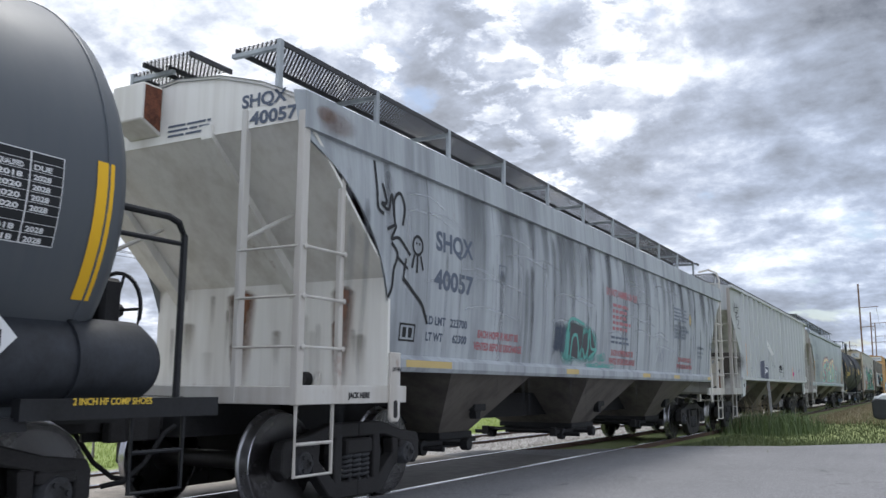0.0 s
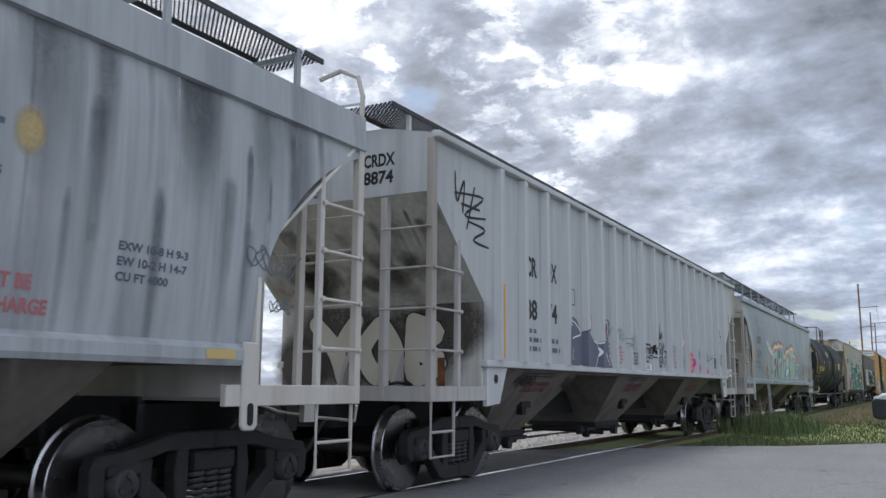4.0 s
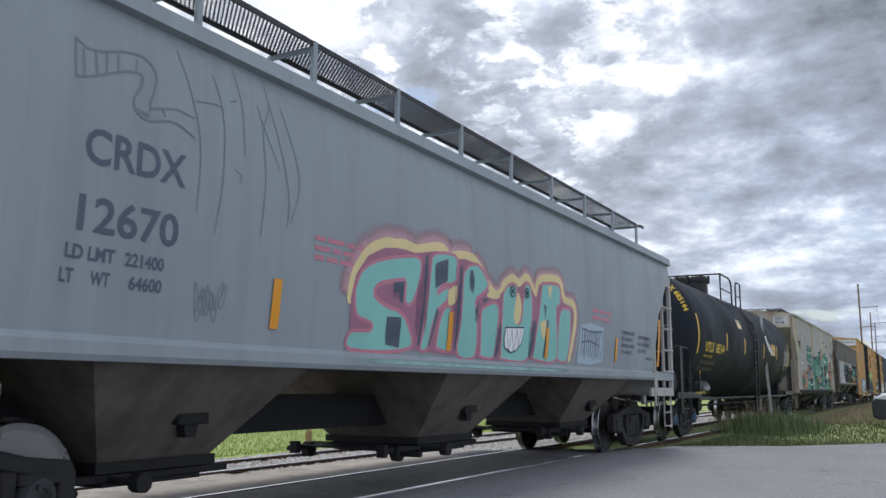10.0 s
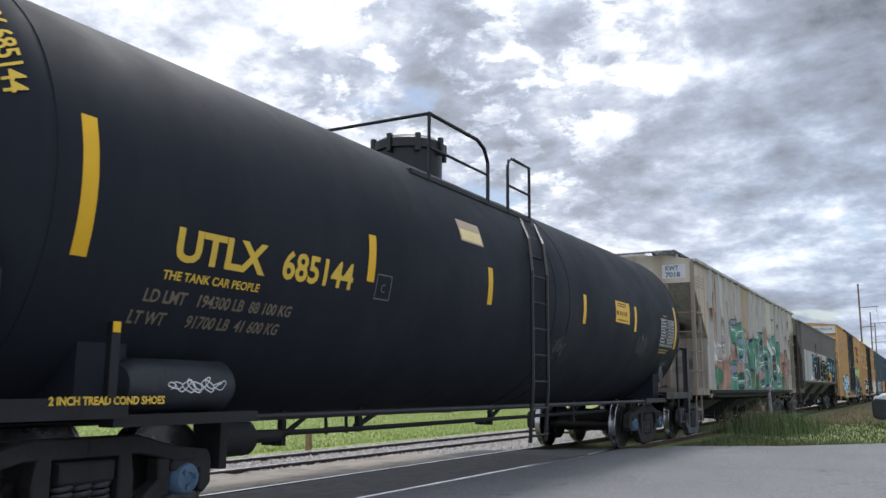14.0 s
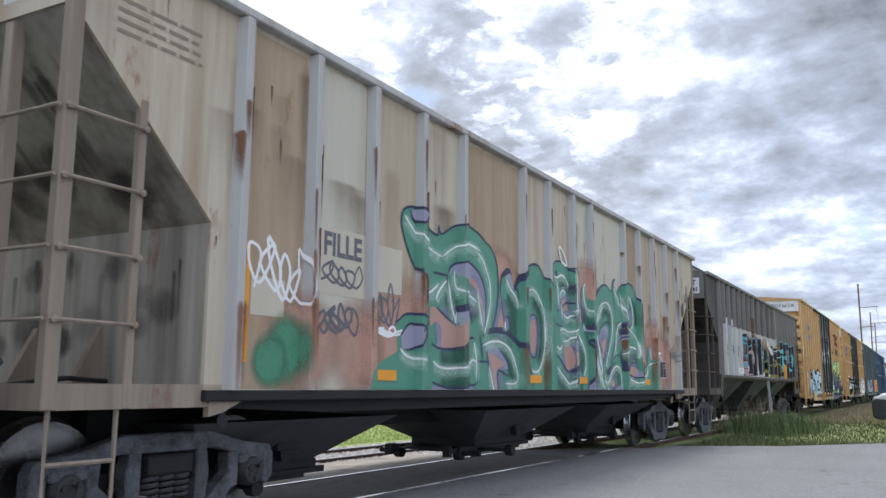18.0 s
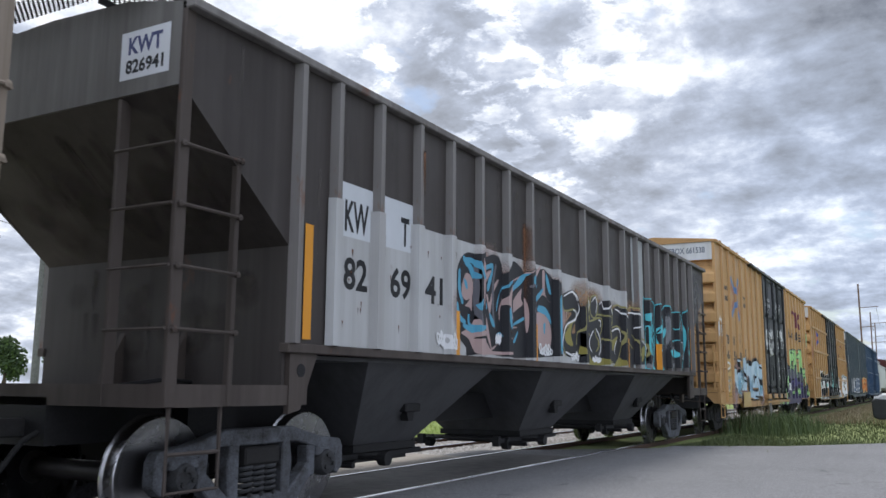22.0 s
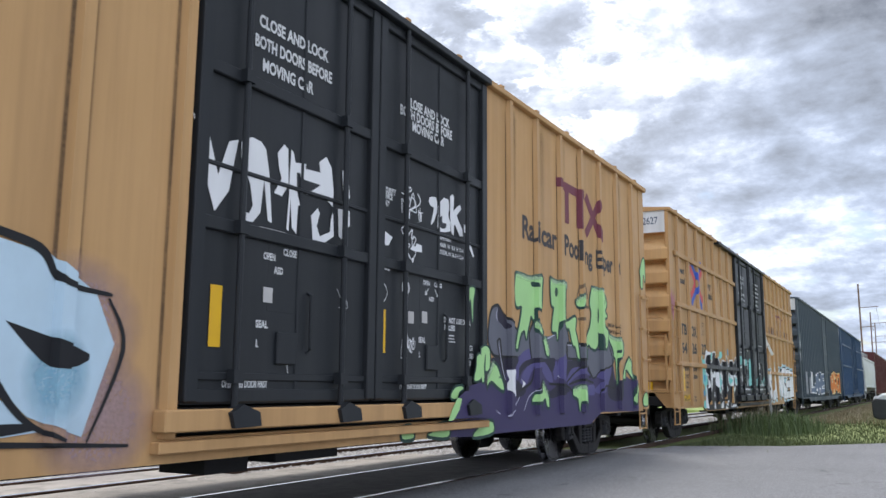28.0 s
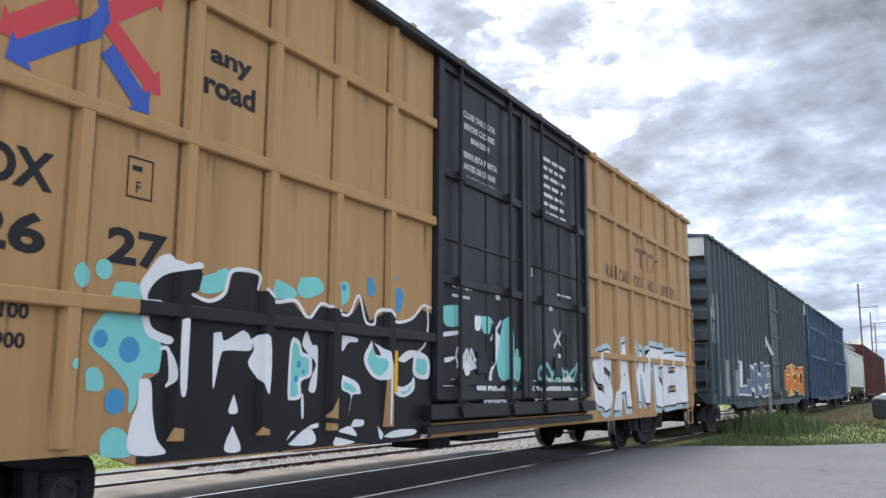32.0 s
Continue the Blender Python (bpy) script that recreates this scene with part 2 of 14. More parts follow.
INK_YELLOW = spray("stencil_yellow", (0.66, 0.45, 0.06))
WHITE = spray("white_paint", (0.74, 0.75, 0.77))
RAIL_TOP = plain("polished_rail", (0.62, 0.62, 0.64), 0.16, 1.0, 0.1, 9.0, 0.001)
RAIL_SIDE = plain("rusty_rail", (0.10, 0.060, 0.045), 0.8, 0.0, 0.35, 9.0, 0.003)


def ground_mat(name="field_grass", dry=0.0):
    """Mown grass land with paler dry patches."""
    n = Nodes(name)
    a = n.noise(0.05, 6, 0.6)
    b = n.noise(1.3, 8, 0.7)
    c = n.mix(n.step(b, 0.35, 0.65), (0.15, 0.20, 0.045), (0.24, 0.30, 0.085))
    c = n.mix(n.step(a, 0.45, 0.7, 0.0, 0.6), c, (0.22, 0.25, 0.07))
    # a higher dry value blends the turf towards a dark dull olive
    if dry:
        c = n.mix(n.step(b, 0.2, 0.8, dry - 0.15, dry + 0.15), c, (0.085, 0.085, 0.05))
    return n.finish(c, 0.9, 0.0, n.noise(30.0, 4), 0.03)


def asphalt_mat():
    n = Nodes("asphalt")
    a = n.noise(0.35, 7, 0.65)
    speck = n.noise(55.0, 3, 0.7)
    c = n.mix(n.step(a, 0.35, 0.65), (0.112, 0.112, 0.118), (0.152, 0.152, 0.158))
    c = n.mix(n.step(speck, 0.50, 0.72, 0.0, 0.8), c, (0.38, 0.38, 0.39))
    c = n.mix(n.step(speck, 0.30, 0.45, 0.65, 0.0), c, (0.075, 0.075, 0.08))
    v = n.t.nodes.new("ShaderNodeTexVoronoi")
    v.feature = "DISTANCE_TO_EDGE"
    v.inputs["Scale"].default_value = 0.42
    n.link(n.mapped(), v.inputs["Vector"])
    crack = n.step(n.math("ADD", v.outputs["Distance"], n.step(n.noise(3.0, 5), 0.3, 0.7, -0.02, 0.05)), 0.0, 0.012, 1.0, 0.0)
    c = n.mix(n.math("MULTIPLY", crack, 0.6), c, (0.05, 0.05, 0.052))
    return n.finish(c, 0.88, 0.0, speck, 0.012)


def gravel_mat():
    n = Nodes("gravel")
    v = n.t.nodes.new("ShaderNodeTexVoronoi")
    v.inputs["Scale"].default_value = 24.0
    n.link(n.mapped(), v.inputs["Vector"])
    c = n.mix(n.step(n.noise(20.0, 5), 0.35, 0.65), (0.27, 0.25, 0.23), (0.46, 0.43, 0.39))
    c = n.mix(n.step(n.noise(0.7, 6, 0.7), 0.5, 0.7, 0.0, 0.7), c, (0.20, 0.175, 0.14))
    c = n.mix(n.step(v.outputs["Distance"], 0.3, 0.65, 0.0, 0.75), c, (0.08, 0.075, 0.07))
    return n.finish(c, 0.9, 0.0, n.step(v.outputs["Distance"], 0.0, 0.6, 1.0, 0.0), 0.03)


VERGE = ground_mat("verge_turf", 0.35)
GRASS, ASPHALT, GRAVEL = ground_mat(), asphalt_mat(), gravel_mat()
CROSSING = plain("crossing_asphalt", (0.17, 0.165, 0.16), 0.85, 0.0, 0.3, 4.0, 0.006)


def dirt_mat():
    n = Nodes("dusty_asphalt")
    c = n.mix(n.step(n.noise(0.8, 7, 0.7, (1.0, 0.3, 1)), 0.35, 0.65), (0.19, 0.17, 0.15), (0.34, 0.30, 0.255))
    c = n.mix(n.step(n.noise(40.0, 4, 0.7), 0.45, 0.7, 0.0, 0.6), c, (0.38, 0.35, 0.31))
    c = n.mix(n.step(n.noise(1.7, 6, 0.7), 0.5, 0.66, 0.0, 0.7), c, (0.10, 0.09, 0.08))
    return n.finish(c, 0.9, 0.0, n.noise(30.0, 4), 0.015)


DIRT = dirt_mat()
# ---- the ground, the tracks and what stands beside them ----
def flat(x0, x1, y0, y1, z, cells=1):
    xs = [x0 + (x1 - x0) * i / cells for i in range(cells + 1)]
    ys = [y0 + (y1 - y0) * i / cells for i in range(cells + 1)]
    return Geo().grid([[(x, y, z) for x in xs] for y in ys])


structure("ground", flat(-2500, 2500, -2500, 2500, -0.62), GRASS, "flat green grass field reaching the horizon")


# the road: one slab that carries on behind the camera, its far edge runs slantwise
road = Geo().prism([(-1.4, -40), (40, -40), (40, 45), (5.6, 22.3), (3.4, 19.3), (1.4, 18.0), (1.35, 17.2), (-1.4, 14.5)], "z", -0.60, -0.012)
structure("road", road, ASPHALT, "worn grey asphalt road surface with cracks")
shoulder = Geo().prism([(-1.4, 14.6), (1.35, 17.3), (1.38, 18.0), (3.4, 19.4), (5.6, 22.4), (14, 27.8), (14, 150), (-1.4, 400)], "z", -0.61, -0.10)
structure("verge", shoulder, VERGE, "grass verge beside the track")
bed = Geo().prism([(-2.6, -0.60), (-2.0, -0.17), (1.25, -0.17), (1.38, -0.60)], "y", 14.0, 900.0)
structure("ballast", bed, GRAVEL, "grey stone ballast under the track")
yard = Geo().prism([(-9.0, -0.66), (-8.5, -0.55), (-5.0, -0.54), (-2.2, -0.20), (-2.0, -0.66)], "y", -60.0, 900.0)
structure("gravel_yard", yard, GRAVEL, "pale gravel ground beyond the track")
ramp = Geo().prism([(-7.6, -0.60), (-7.4, -0.50), (-5.0, -0.50), (-2.0, -0.012), (-2.0, -0.60)], "y", -60.0, 12.6)
structure("crossing_ramp", ramp, DIRT, "dusty worn asphalt ramp between the tracks")
apron = Geo().prism([(-1.998, -0.25), (-1.998, -0.008), (-0.84, -0.008), (-0.84, -0.25)], "y", -40.0, 13.2)
structure("crossing_apron", apron, DIRT, "dusty brown dirt beside the far rail")
crossing = Geo().prism([(-0.68, -0.25), (-0.68, -0.008), (0.68, -0.008), (0.68, -0.25)], "y", -40.0, 14.2)
structure("crossing_panel", crossing, CROSSING, "dark asphalt panels filled in between the rails")


def rail(x, y0, y1, z=0.0):
    t = thing("rail", "steel rail with a polished top", "rail", "rails of the tracks", "structure")
    web = Geo().prism([(x - 0.065, z - 0.17), (x - 0.065, z - 0.155), (x - 0.012, z - 0.14), (x - 0.012, z - 0.04), (x - 0.034, z - 0.032), (x - 0.034, z - 0.008),
                       (x + 0.034, z - 0.008), (x + 0.034, z - 0.032), (x + 0.012, z - 0.04), (x + 0.012, z - 0.14), (x + 0.065, z - 0.155), (x + 0.065, z - 0.17)], "y", y0, y1)
    part("rail_web", web, RAIL_SIDE, t)
    head = Geo().prism([(x - 0.034, z - 0.010), (x - 0.027, z), (x + 0.027, z), (x + 0.034, z - 0.010)], "y", y0, y1)
    part("rail_head", head, RAIL_TOP, t, "bright worn rail head")
    return t


for x in (-0.7525, 0.7525):
    rail(x, -60, 900)
for x in (-5.80, -7.30):
    rail(x, -60, 900, -0.45)

TIE = plain("old_timber", (0.085, 0.065, 0.05), 0.9, 0.0, 0.4, 5.0, 0.01)
tie = mesh_of("tie", Geo().box(-1.3, 1.3, -0.11, 0.11, -0.18, 0), TIE, 0, 0.012)
ties = thing("track_ties", "dark weathered timber ties under the rails", "tie", "", "structure")
for i in range(160):
    share("tie", tie, ties, pose(0, 14.6 + i * 0.5, -0.155, 0, 0, 0.6 * math.sin(i * 7)))
for i in range(110):
    share("tie", tie, ties, pose(-6.55, 13.0 + i * 0.5, -0.55, 0, 0, 0.6 * math.sin(i * 5)))
# ---- parts that all cars share ----
R_WHEEL = 0.457


def wheel_meshes():
    wheel = Geo()
    for s in (1, -1):
        prof = [(0.10, 0.845), (0.16, 0.845), (0.19, 0.80), (0.30, 0.775), (0.375, 0.815), (0.40, 0.822), (0.445, 0.822)]
        wheel.lathe([(r, s * h) for r, h in prof], (0, 0, 0), "x", 40)
        inner = [(0.445, 0.69), (0.38, 0.69), (0.30, 0.735), (0.16, 0.70), (0.10, 0.67)]
        wheel.lathe([(r, s * h) for r, h in inner], (0, 0, 0), "x", 40)
    wheel.lathe([(0.085, -0.98), (0.085, 0.98)], (0, 0, 0), "x", 16)
    tread = Geo()
    for s in (1,):
        rim = [(0.445, 0.822), (0.452, 0.815), (R_WHEEL, 0.735), (0.462, 0.725), (0.483, 0.715), (0.483, 0.70), (0.445, 0.69)]
        tread.lathe([(r, s * h) for r, h in rim], (0, 0, 0), "x", 48)
    cap = Geo().lathe([(0.125, 0.97), (0.125, 1.06), (0.105, 1.10), (0.095, 1.105), (0.05, 1.105), (0.04, 1.09), (0.0, 1.09)], (0, 0, 0), "x", 24)
    for k in range(3):
        a = 2 * math.pi * k / 3
        cap.lathe([(0.022, 1.10), (0.022, 1.125), (0.0, 1.125)], (0, 0.066 * math.cos(a), 0.066 * math.sin(a)), "x", 6)
    return (mesh_of("wheelset", wheel, WHEEL_FACE, 0.6), mesh_of("tread", tread, STEEL, 0.6), mesh_of("bearing_cap", cap, IRON_CAP, 0.6))


def frame_mesh(mat):
    g = Geo()
    a, b = 0.93, 1.06
    half = [
        [(0.0, 0.66), (0.0, 0.80), (0.42, 0.80), (0.80, 0.70), (1.13, 0.66), (1.17, 0.58), (1.10, 0.56), (0.80, 0.585), (0.48, 0.665)],
        [(1.17, 0.60), (1.17, 0.40), (1.09, 0.33), (1.04, 0.36), (1.04, 0.60)],
        [(0.74, 0.62), (0.74, 0.36), (0.70, 0.33), (0.64, 0.40), (0.62, 0.62)],
        [(0.70, 0.52), (0.74, 0.40), (0.46, 0.12), (0.34, 0.12), (0.36, 0.24)],
        [(0.27, 0.14), (0.27, 0.72), (0.37, 0.72), (0.41, 0.50), (0.37, 0.14)],
        [(0.0, 0.13), (0.0, 0.25), (0.36, 0.25), (0.46, 0.13), (0.38, 0.09), (0.0, 0.09)],
    ]
    for poly in half:
        g.prism(poly, "x", a, b)
        g.prism([(-y, z) for y, z in poly], "x", a, b)
    g.prism([(1.04, 0.52), (1.04, 0.60), (0.74, 0.60), (0.74, 0.52)], "x", a - 0.02, b + 0.02)
    g.prism([(-1.04, 0.52), (-1.04, 0.60), (-0.74, 0.60), (-0.74, 0.52)], "x", a - 0.02, b + 0.02)
    return mesh_of("side_frame", g, mat, 0, 0.012)


def spring_mesh():
    path = [(0.065 * math.cos(t), 0.065 * math.sin(t), 0.25 + 0.25 * t / (2 * math.pi * 5.5)) for t in (2 * math.pi * k / 10 for k in range(56))]
    return mesh_of("spring", Geo().tube(path, 0.019, 6), IRON_CAP, 0.9)


WHEELSET, TREAD, CAP = wheel_meshes()
SPRING = spring_mesh()
FRAMES = {m.name: frame_mesh(m) for m in (IRON, IRON_DUST)}
BOLSTER = mesh_of("bolster", Geo().prism([(-1.08, 0.50), (-1.08, 0.64), (-0.6, 0.72), (0.6, 0.72), (1.08, 0.64), (1.08, 0.50), (0.6, 0.38), (-0.6, 0.38)], "y", -0.22, 0.22), IRON, 0, 0.015)
BRAKE_BEAM = mesh_of("brake_beam", Geo().box(-0.7, 0.7, -0.30, -0.24, 0.30, 0.42).box(-0.82, -0.70, -0.42, -0.28, 0.25, 0.52).box(0.70, 0.82, -0.42, -0.28, 0.25, 0.52), IRON, 0, 0.01)
CAP_BLUE = plain("blue_cap", (0.10, 0.17, 0.26), 0.5)


def cap_variant(mat):
    me = CAP.copy()
    me.materials[0] = mat
    return me


CAP_B = cap_variant(CAP_BLUE)


def truck(car, yc, mat=IRON, cap=None):
    """Two wheelsets, two cast side frames, springs, bolster and brake beams, centred at yc."""
    sets = []
    for dy in (-0.889, 0.889):
        w = share("wheelset", WHEELSET, car, pose(0, yc + dy, R_WHEEL))
        for turn in (0, 180):
            share("tread", TREAD, w, pose(0, 0, 0, 0, 0, turn))["label"] = "bright worn steel tread and flange"
        c = share("bearing_cap", cap or CAP, w, Matrix())
        share("bearing_cap", cap or CAP, w, pose(0, 0, 0, 0, 0, 180))
        sets.append((w, yc + dy))
    for turn in (0, 180):
        share("side_frame", FRAMES[mat.name], car, pose(0, yc, 0, 0, 0, turn))
        for k in (-0.15, 0.0, 0.15):
            share("spring", SPRING, car, pose(0.995 if turn == 0 else -0.995, yc + k, 0))
    share("bolster", BOLSTER, car, pose(0, yc, 0))
    share("brake_beam", BRAKE_BEAM, car, pose(0, yc - 0.08, 0))
    share("brake_beam", BRAKE_BEAM, car, pose(0, yc + 0.08, 0, 0, 0, 180))
    return sets


def coupler_mesh():
    g = Geo().box(-0.07, 0.07, -0.42, 0.6, 0.76, 0.90)
    g.prism([(-0.10, -0.40), (-0.16, -0.55), (-0.15, -0.70), (-0.06, -0.74), (-0.04, -0.60), (0.06, -0.58), (0.10, -0.68), (0.18, -0.66), (0.17, -0.50), (0.10, -0.40)], "z", 0.68, 0.98)
    return mesh_of("coupler", g, IRON, 0, 0.012)


def hose_mesh():
    p = [(0.22, 0.0, 0.80), (0.22, -0.12, 0.74), (0.20, -0.30, 0.50), (0.16, -0.48, 0.36), (0.08, -0.64, 0.33)]
    return mesh_of("air_hose", Geo().tube(p, 0.022, 8), RUBBER, 0.9)


COUPLER, HOSE = coupler_mesh(), hose_mesh()


def running_gear(car, L, near, far, mat=IRON, cap=None):
    """Trucks, couplers, hoses and the centre sill."""
    sets = truck(car, near, mat, cap) + truck(car, far, mat, cap)
    for m in (pose(0, 0, 0), pose(0, L, 0, 0, 0, 180)):
        share("coupler", COUPLER, car, m)
        share("air_hose", HOSE, car, m)
    key = round(L, 2)
    part("centre_sill", Geo().box(-0.30, 0.30, 0.0, L, 0.70, 1.06).box(-0.48, 0.48, near - 0.3, near + 0.3, 0.72, 1.0).box(-0.48, 0.48, far - 0.3, far + 0.3, 0.72, 1.0), UNDER, car)
    return sets


def on_train(car, place, sets):
    TRAIN.append((car, place, sets))


def ladder(car, name, mat, p0, p1, z0, z1, n, bar=0.022, posts=(True, True), rail=0.03):
    """Two posts at the plan points p0 and p1 and n rungs between them."""
    g = Geo()
    for ok, (x, y) in zip(posts, (p0, p1)):
        if ok:
            g.box(x - rail, x + rail, y - rail, y + rail, z0, z1)
    t = part(name, g, mat, car, bevel=0.006) if g.v else car
    for k in range(n):
        z = z0 + (z1 - z0) * (k + 0.6) / n
        part("rung", Geo().tube([(p0[0], p0[1], z), (p1[0], p1[1], z)], bar * 0.6, 6), mat, t)
    return t


def stirrup(car, mat, x, y0, y1, z0, z1):
    """A step hung below the sill: two hangers and two treads."""
    path = [(x, y0, z1), (x, y0, z0), (x, y1, z0), (x, y1, z1)]
    g = Geo().tube(path, 0.018, 6)
    g.tube([(x, y0, z0 + 0.26), (x, y1, z0 + 0.26)], 0.016, 6)
    return part("stirrup_step", g, mat, car)




def running_board(car, x0, x1, y0, y1, z, mat=GALV, label="open steel grating running board"):
    """Diamond grating between two edge bars."""
    g = Geo()
    n = 3
    for x in (x0, x1):
        g.box(x - 0.012, x + 0.012, y0, y1, z - 0.05, z)
    w, pitch = x1 - x0, 0.05
    k, reach = 0, (x1 - x0) * 0.9
    y = y0 - reach
    while y < y1:
        for s in (1, -1):
            ya, yb = (y, y + reach) if s > 0 else (y + reach, y)
            xa, xb = x0, x1
            lo, hi = y0, y1
            t0 = 0.0 if lo <= ya <= hi else ((lo if ya < lo else hi) - ya) / (yb - ya)
            t1 = 1.0 if lo <= yb <= hi else ((lo if yb < lo else hi) - ya) / (yb - ya)
            if t0 < t1:
                pa = Vector((xa + (xb - xa) * t0, ya + (yb - ya) * t0, z - 0.016))
                pb = Vector((xa + (xb - xa) * t1, ya + (yb - ya) * t1, z - 0.016))
                d = (pb - pa).normalized()
                u = Vector((-d.y, d.x, 0)) * 0.0065
                h = Vector((0, 0, 0.016))
                vs = [pa - u, pa + u, pb + u, pb - u]
                g.add(vs + [v + h for v in vs], [(3, 2, 1, 0), (4, 5, 6, 7), (0, 1, 5, 4), (2, 3, 7, 6)])
        y += pitch
    return part("running_board", g, mat, car, label)


def hand_brake(car, mat, x, y, z, turn=1):
    g = Geo()
    ring = [(x + 0.28 * math.cos(a), y, z + 0.28 * math.sin(a)) for a in (2 * math.pi * k / 24 for k in range(24))]
    g.tube(ring, 0.016, 6, closed=True)
    for k in range(5):
        a = 2 * math.pi * k / 5
        g.tube([(x, y, z), (x + 0.28 * math.cos(a), y, z + 0.28 * math.sin(a))], 0.012, 6)
    g.lathe([(0.05, -0.05), (0.05, 0.05)], (x, y, z), "y", 10)
    wheel = part("brake_wheel", g, mat, car, "round spoked hand brake wheel")
    part("brake_housing", Geo().box(x - 0.16, x + 0.16, y + turn * 0.06, y + turn * 0.24, z - 0.28, z + 0.22), UNDER, car, bevel=0.03)
    part("brake_chain", Geo().tube([(x, y + turn * 0.15, z - 0.28), (x - 0.03, y + turn * 0.15, 1.1)], 0.02, 6), UNDER, car)
    return wheel


def bay(car, mat, a, b, ya, yb, top, bottom, xt=1.44, xb=0.62):
    """One discharge bay: sheets that run down from the sill to its outlet."""
    g = Geo()
    vs = [(s * xt, y, top) for s in (1, -1) for y in (a, b)] + [(s * xb, y, bottom) for s in (1, -1) for y in (ya, yb)]
    g.add(vs, [(0, 1, 5, 4), (2, 6, 7, 3), (0, 4, 6, 2), (1, 3, 7, 5), (4, 5, 7, 6), (0, 2, 3, 1)])
    t = part("discharge_bay", g, mat, car)
    o = Geo().box(-xb - 0.06, xb + 0.06, ya - 0.06, yb + 0.06, bottom - 0.05, bottom + 0.03)
    o.box(-xb, xb, ya + 0.05, yb - 0.05, bottom - 0.16, bottom - 0.05)
    part("outlet_gate", o, UNDER, t)
    part("gate_shaft", Geo().tube([(-1.0, ya + 0.1, bottom - 0.10), (1.0, ya + 0.1, bottom - 0.10)], 0.028, 8).lathe([(0.075, 0.92), (0.075, 1.02)], (0, ya + 0.1, bottom - 0.10), "x", 10), UNDER, t)
    for sx in (1, -1):
        gr = part("gate_rail", Geo().box(sx * xb - 0.03, sx * xb + 0.03, ya - 0.75, yb + 0.25, bottom - 0.12, bottom - 0.06), UNDER, t, bevel=0.006)
        part("gate_pinion", Geo().lathe([(0.09, -0.05), (0.09, 0.05)], (sx * (xb + 0.02), ya - 0.45, bottom - 0.13), "x", 12), UNDER, gr)
        part("capstan", Geo().tube([(sx * xb, ya - 0.45, bottom - 0.13), (sx * (xb + 0.34), ya - 0.45, bottom - 0.13)], 0.032, 8), UNDER, gr)
        part("rail_stop", Geo().box(sx * xb - 0.05, sx * xb + 0.05, ya - 0.78, ya - 0.70, bottom - 0.16, bottom - 0.02), UNDER, gr)
    part("gate_door", Geo().box(-xb + 0.03, xb - 0.03, ya - 0.70, ya - 0.02, bottom - 0.085, bottom - 0.065), UNDER, t)
    # vibrator bracket on the near and the far sheet
    for sx in (1, -1):
        z, yv = bottom + (top - bottom) * 0.42, (ya + yb) / 2
        x = xb + (xt - xb) * 0.42
        br = part("vibrator_bracket", Geo().box(*sorted((sx * (x - 0.02), sx * (x + 0.07))), yv - 0.16, yv + 0.16, z - 0.03, z + 0.06), UNDER, t, bevel=0.01)
        part("wedge", Geo().prism([(yv - 0.10, z + 0.05), (yv + 0.10, z + 0.05), (yv + 0.05, z - 0.13), (yv - 0.05, z - 0.13)], "x", sx * (x - 0.06), sx * (x + 0.035)), UNDER, br)
    return t
RUST_PLATE = plain("rusted_plate", (0.20, 0.075, 0.045), 0.8, 0.0, 0.5, 9.0, 0.004)


# ---- what every hopper carries at its ends ----
def bolted_rung(parent, mat, p, q, s):
    """A ladder rung with a bolt head at each end."""
    g = Geo().tube([p, q], 0.014, 6)
    for x, y, z in (p, q):
        g.lathe([(0.026, -0.012), (0.026, 0.016), (0.0, 0.024)] if s > 0 else [(0.026, 0.012), (0.026, -0.016), (0.0, -0.024)], (x, y, z), "x", 6)
    return part("rung", g, mat, parent)


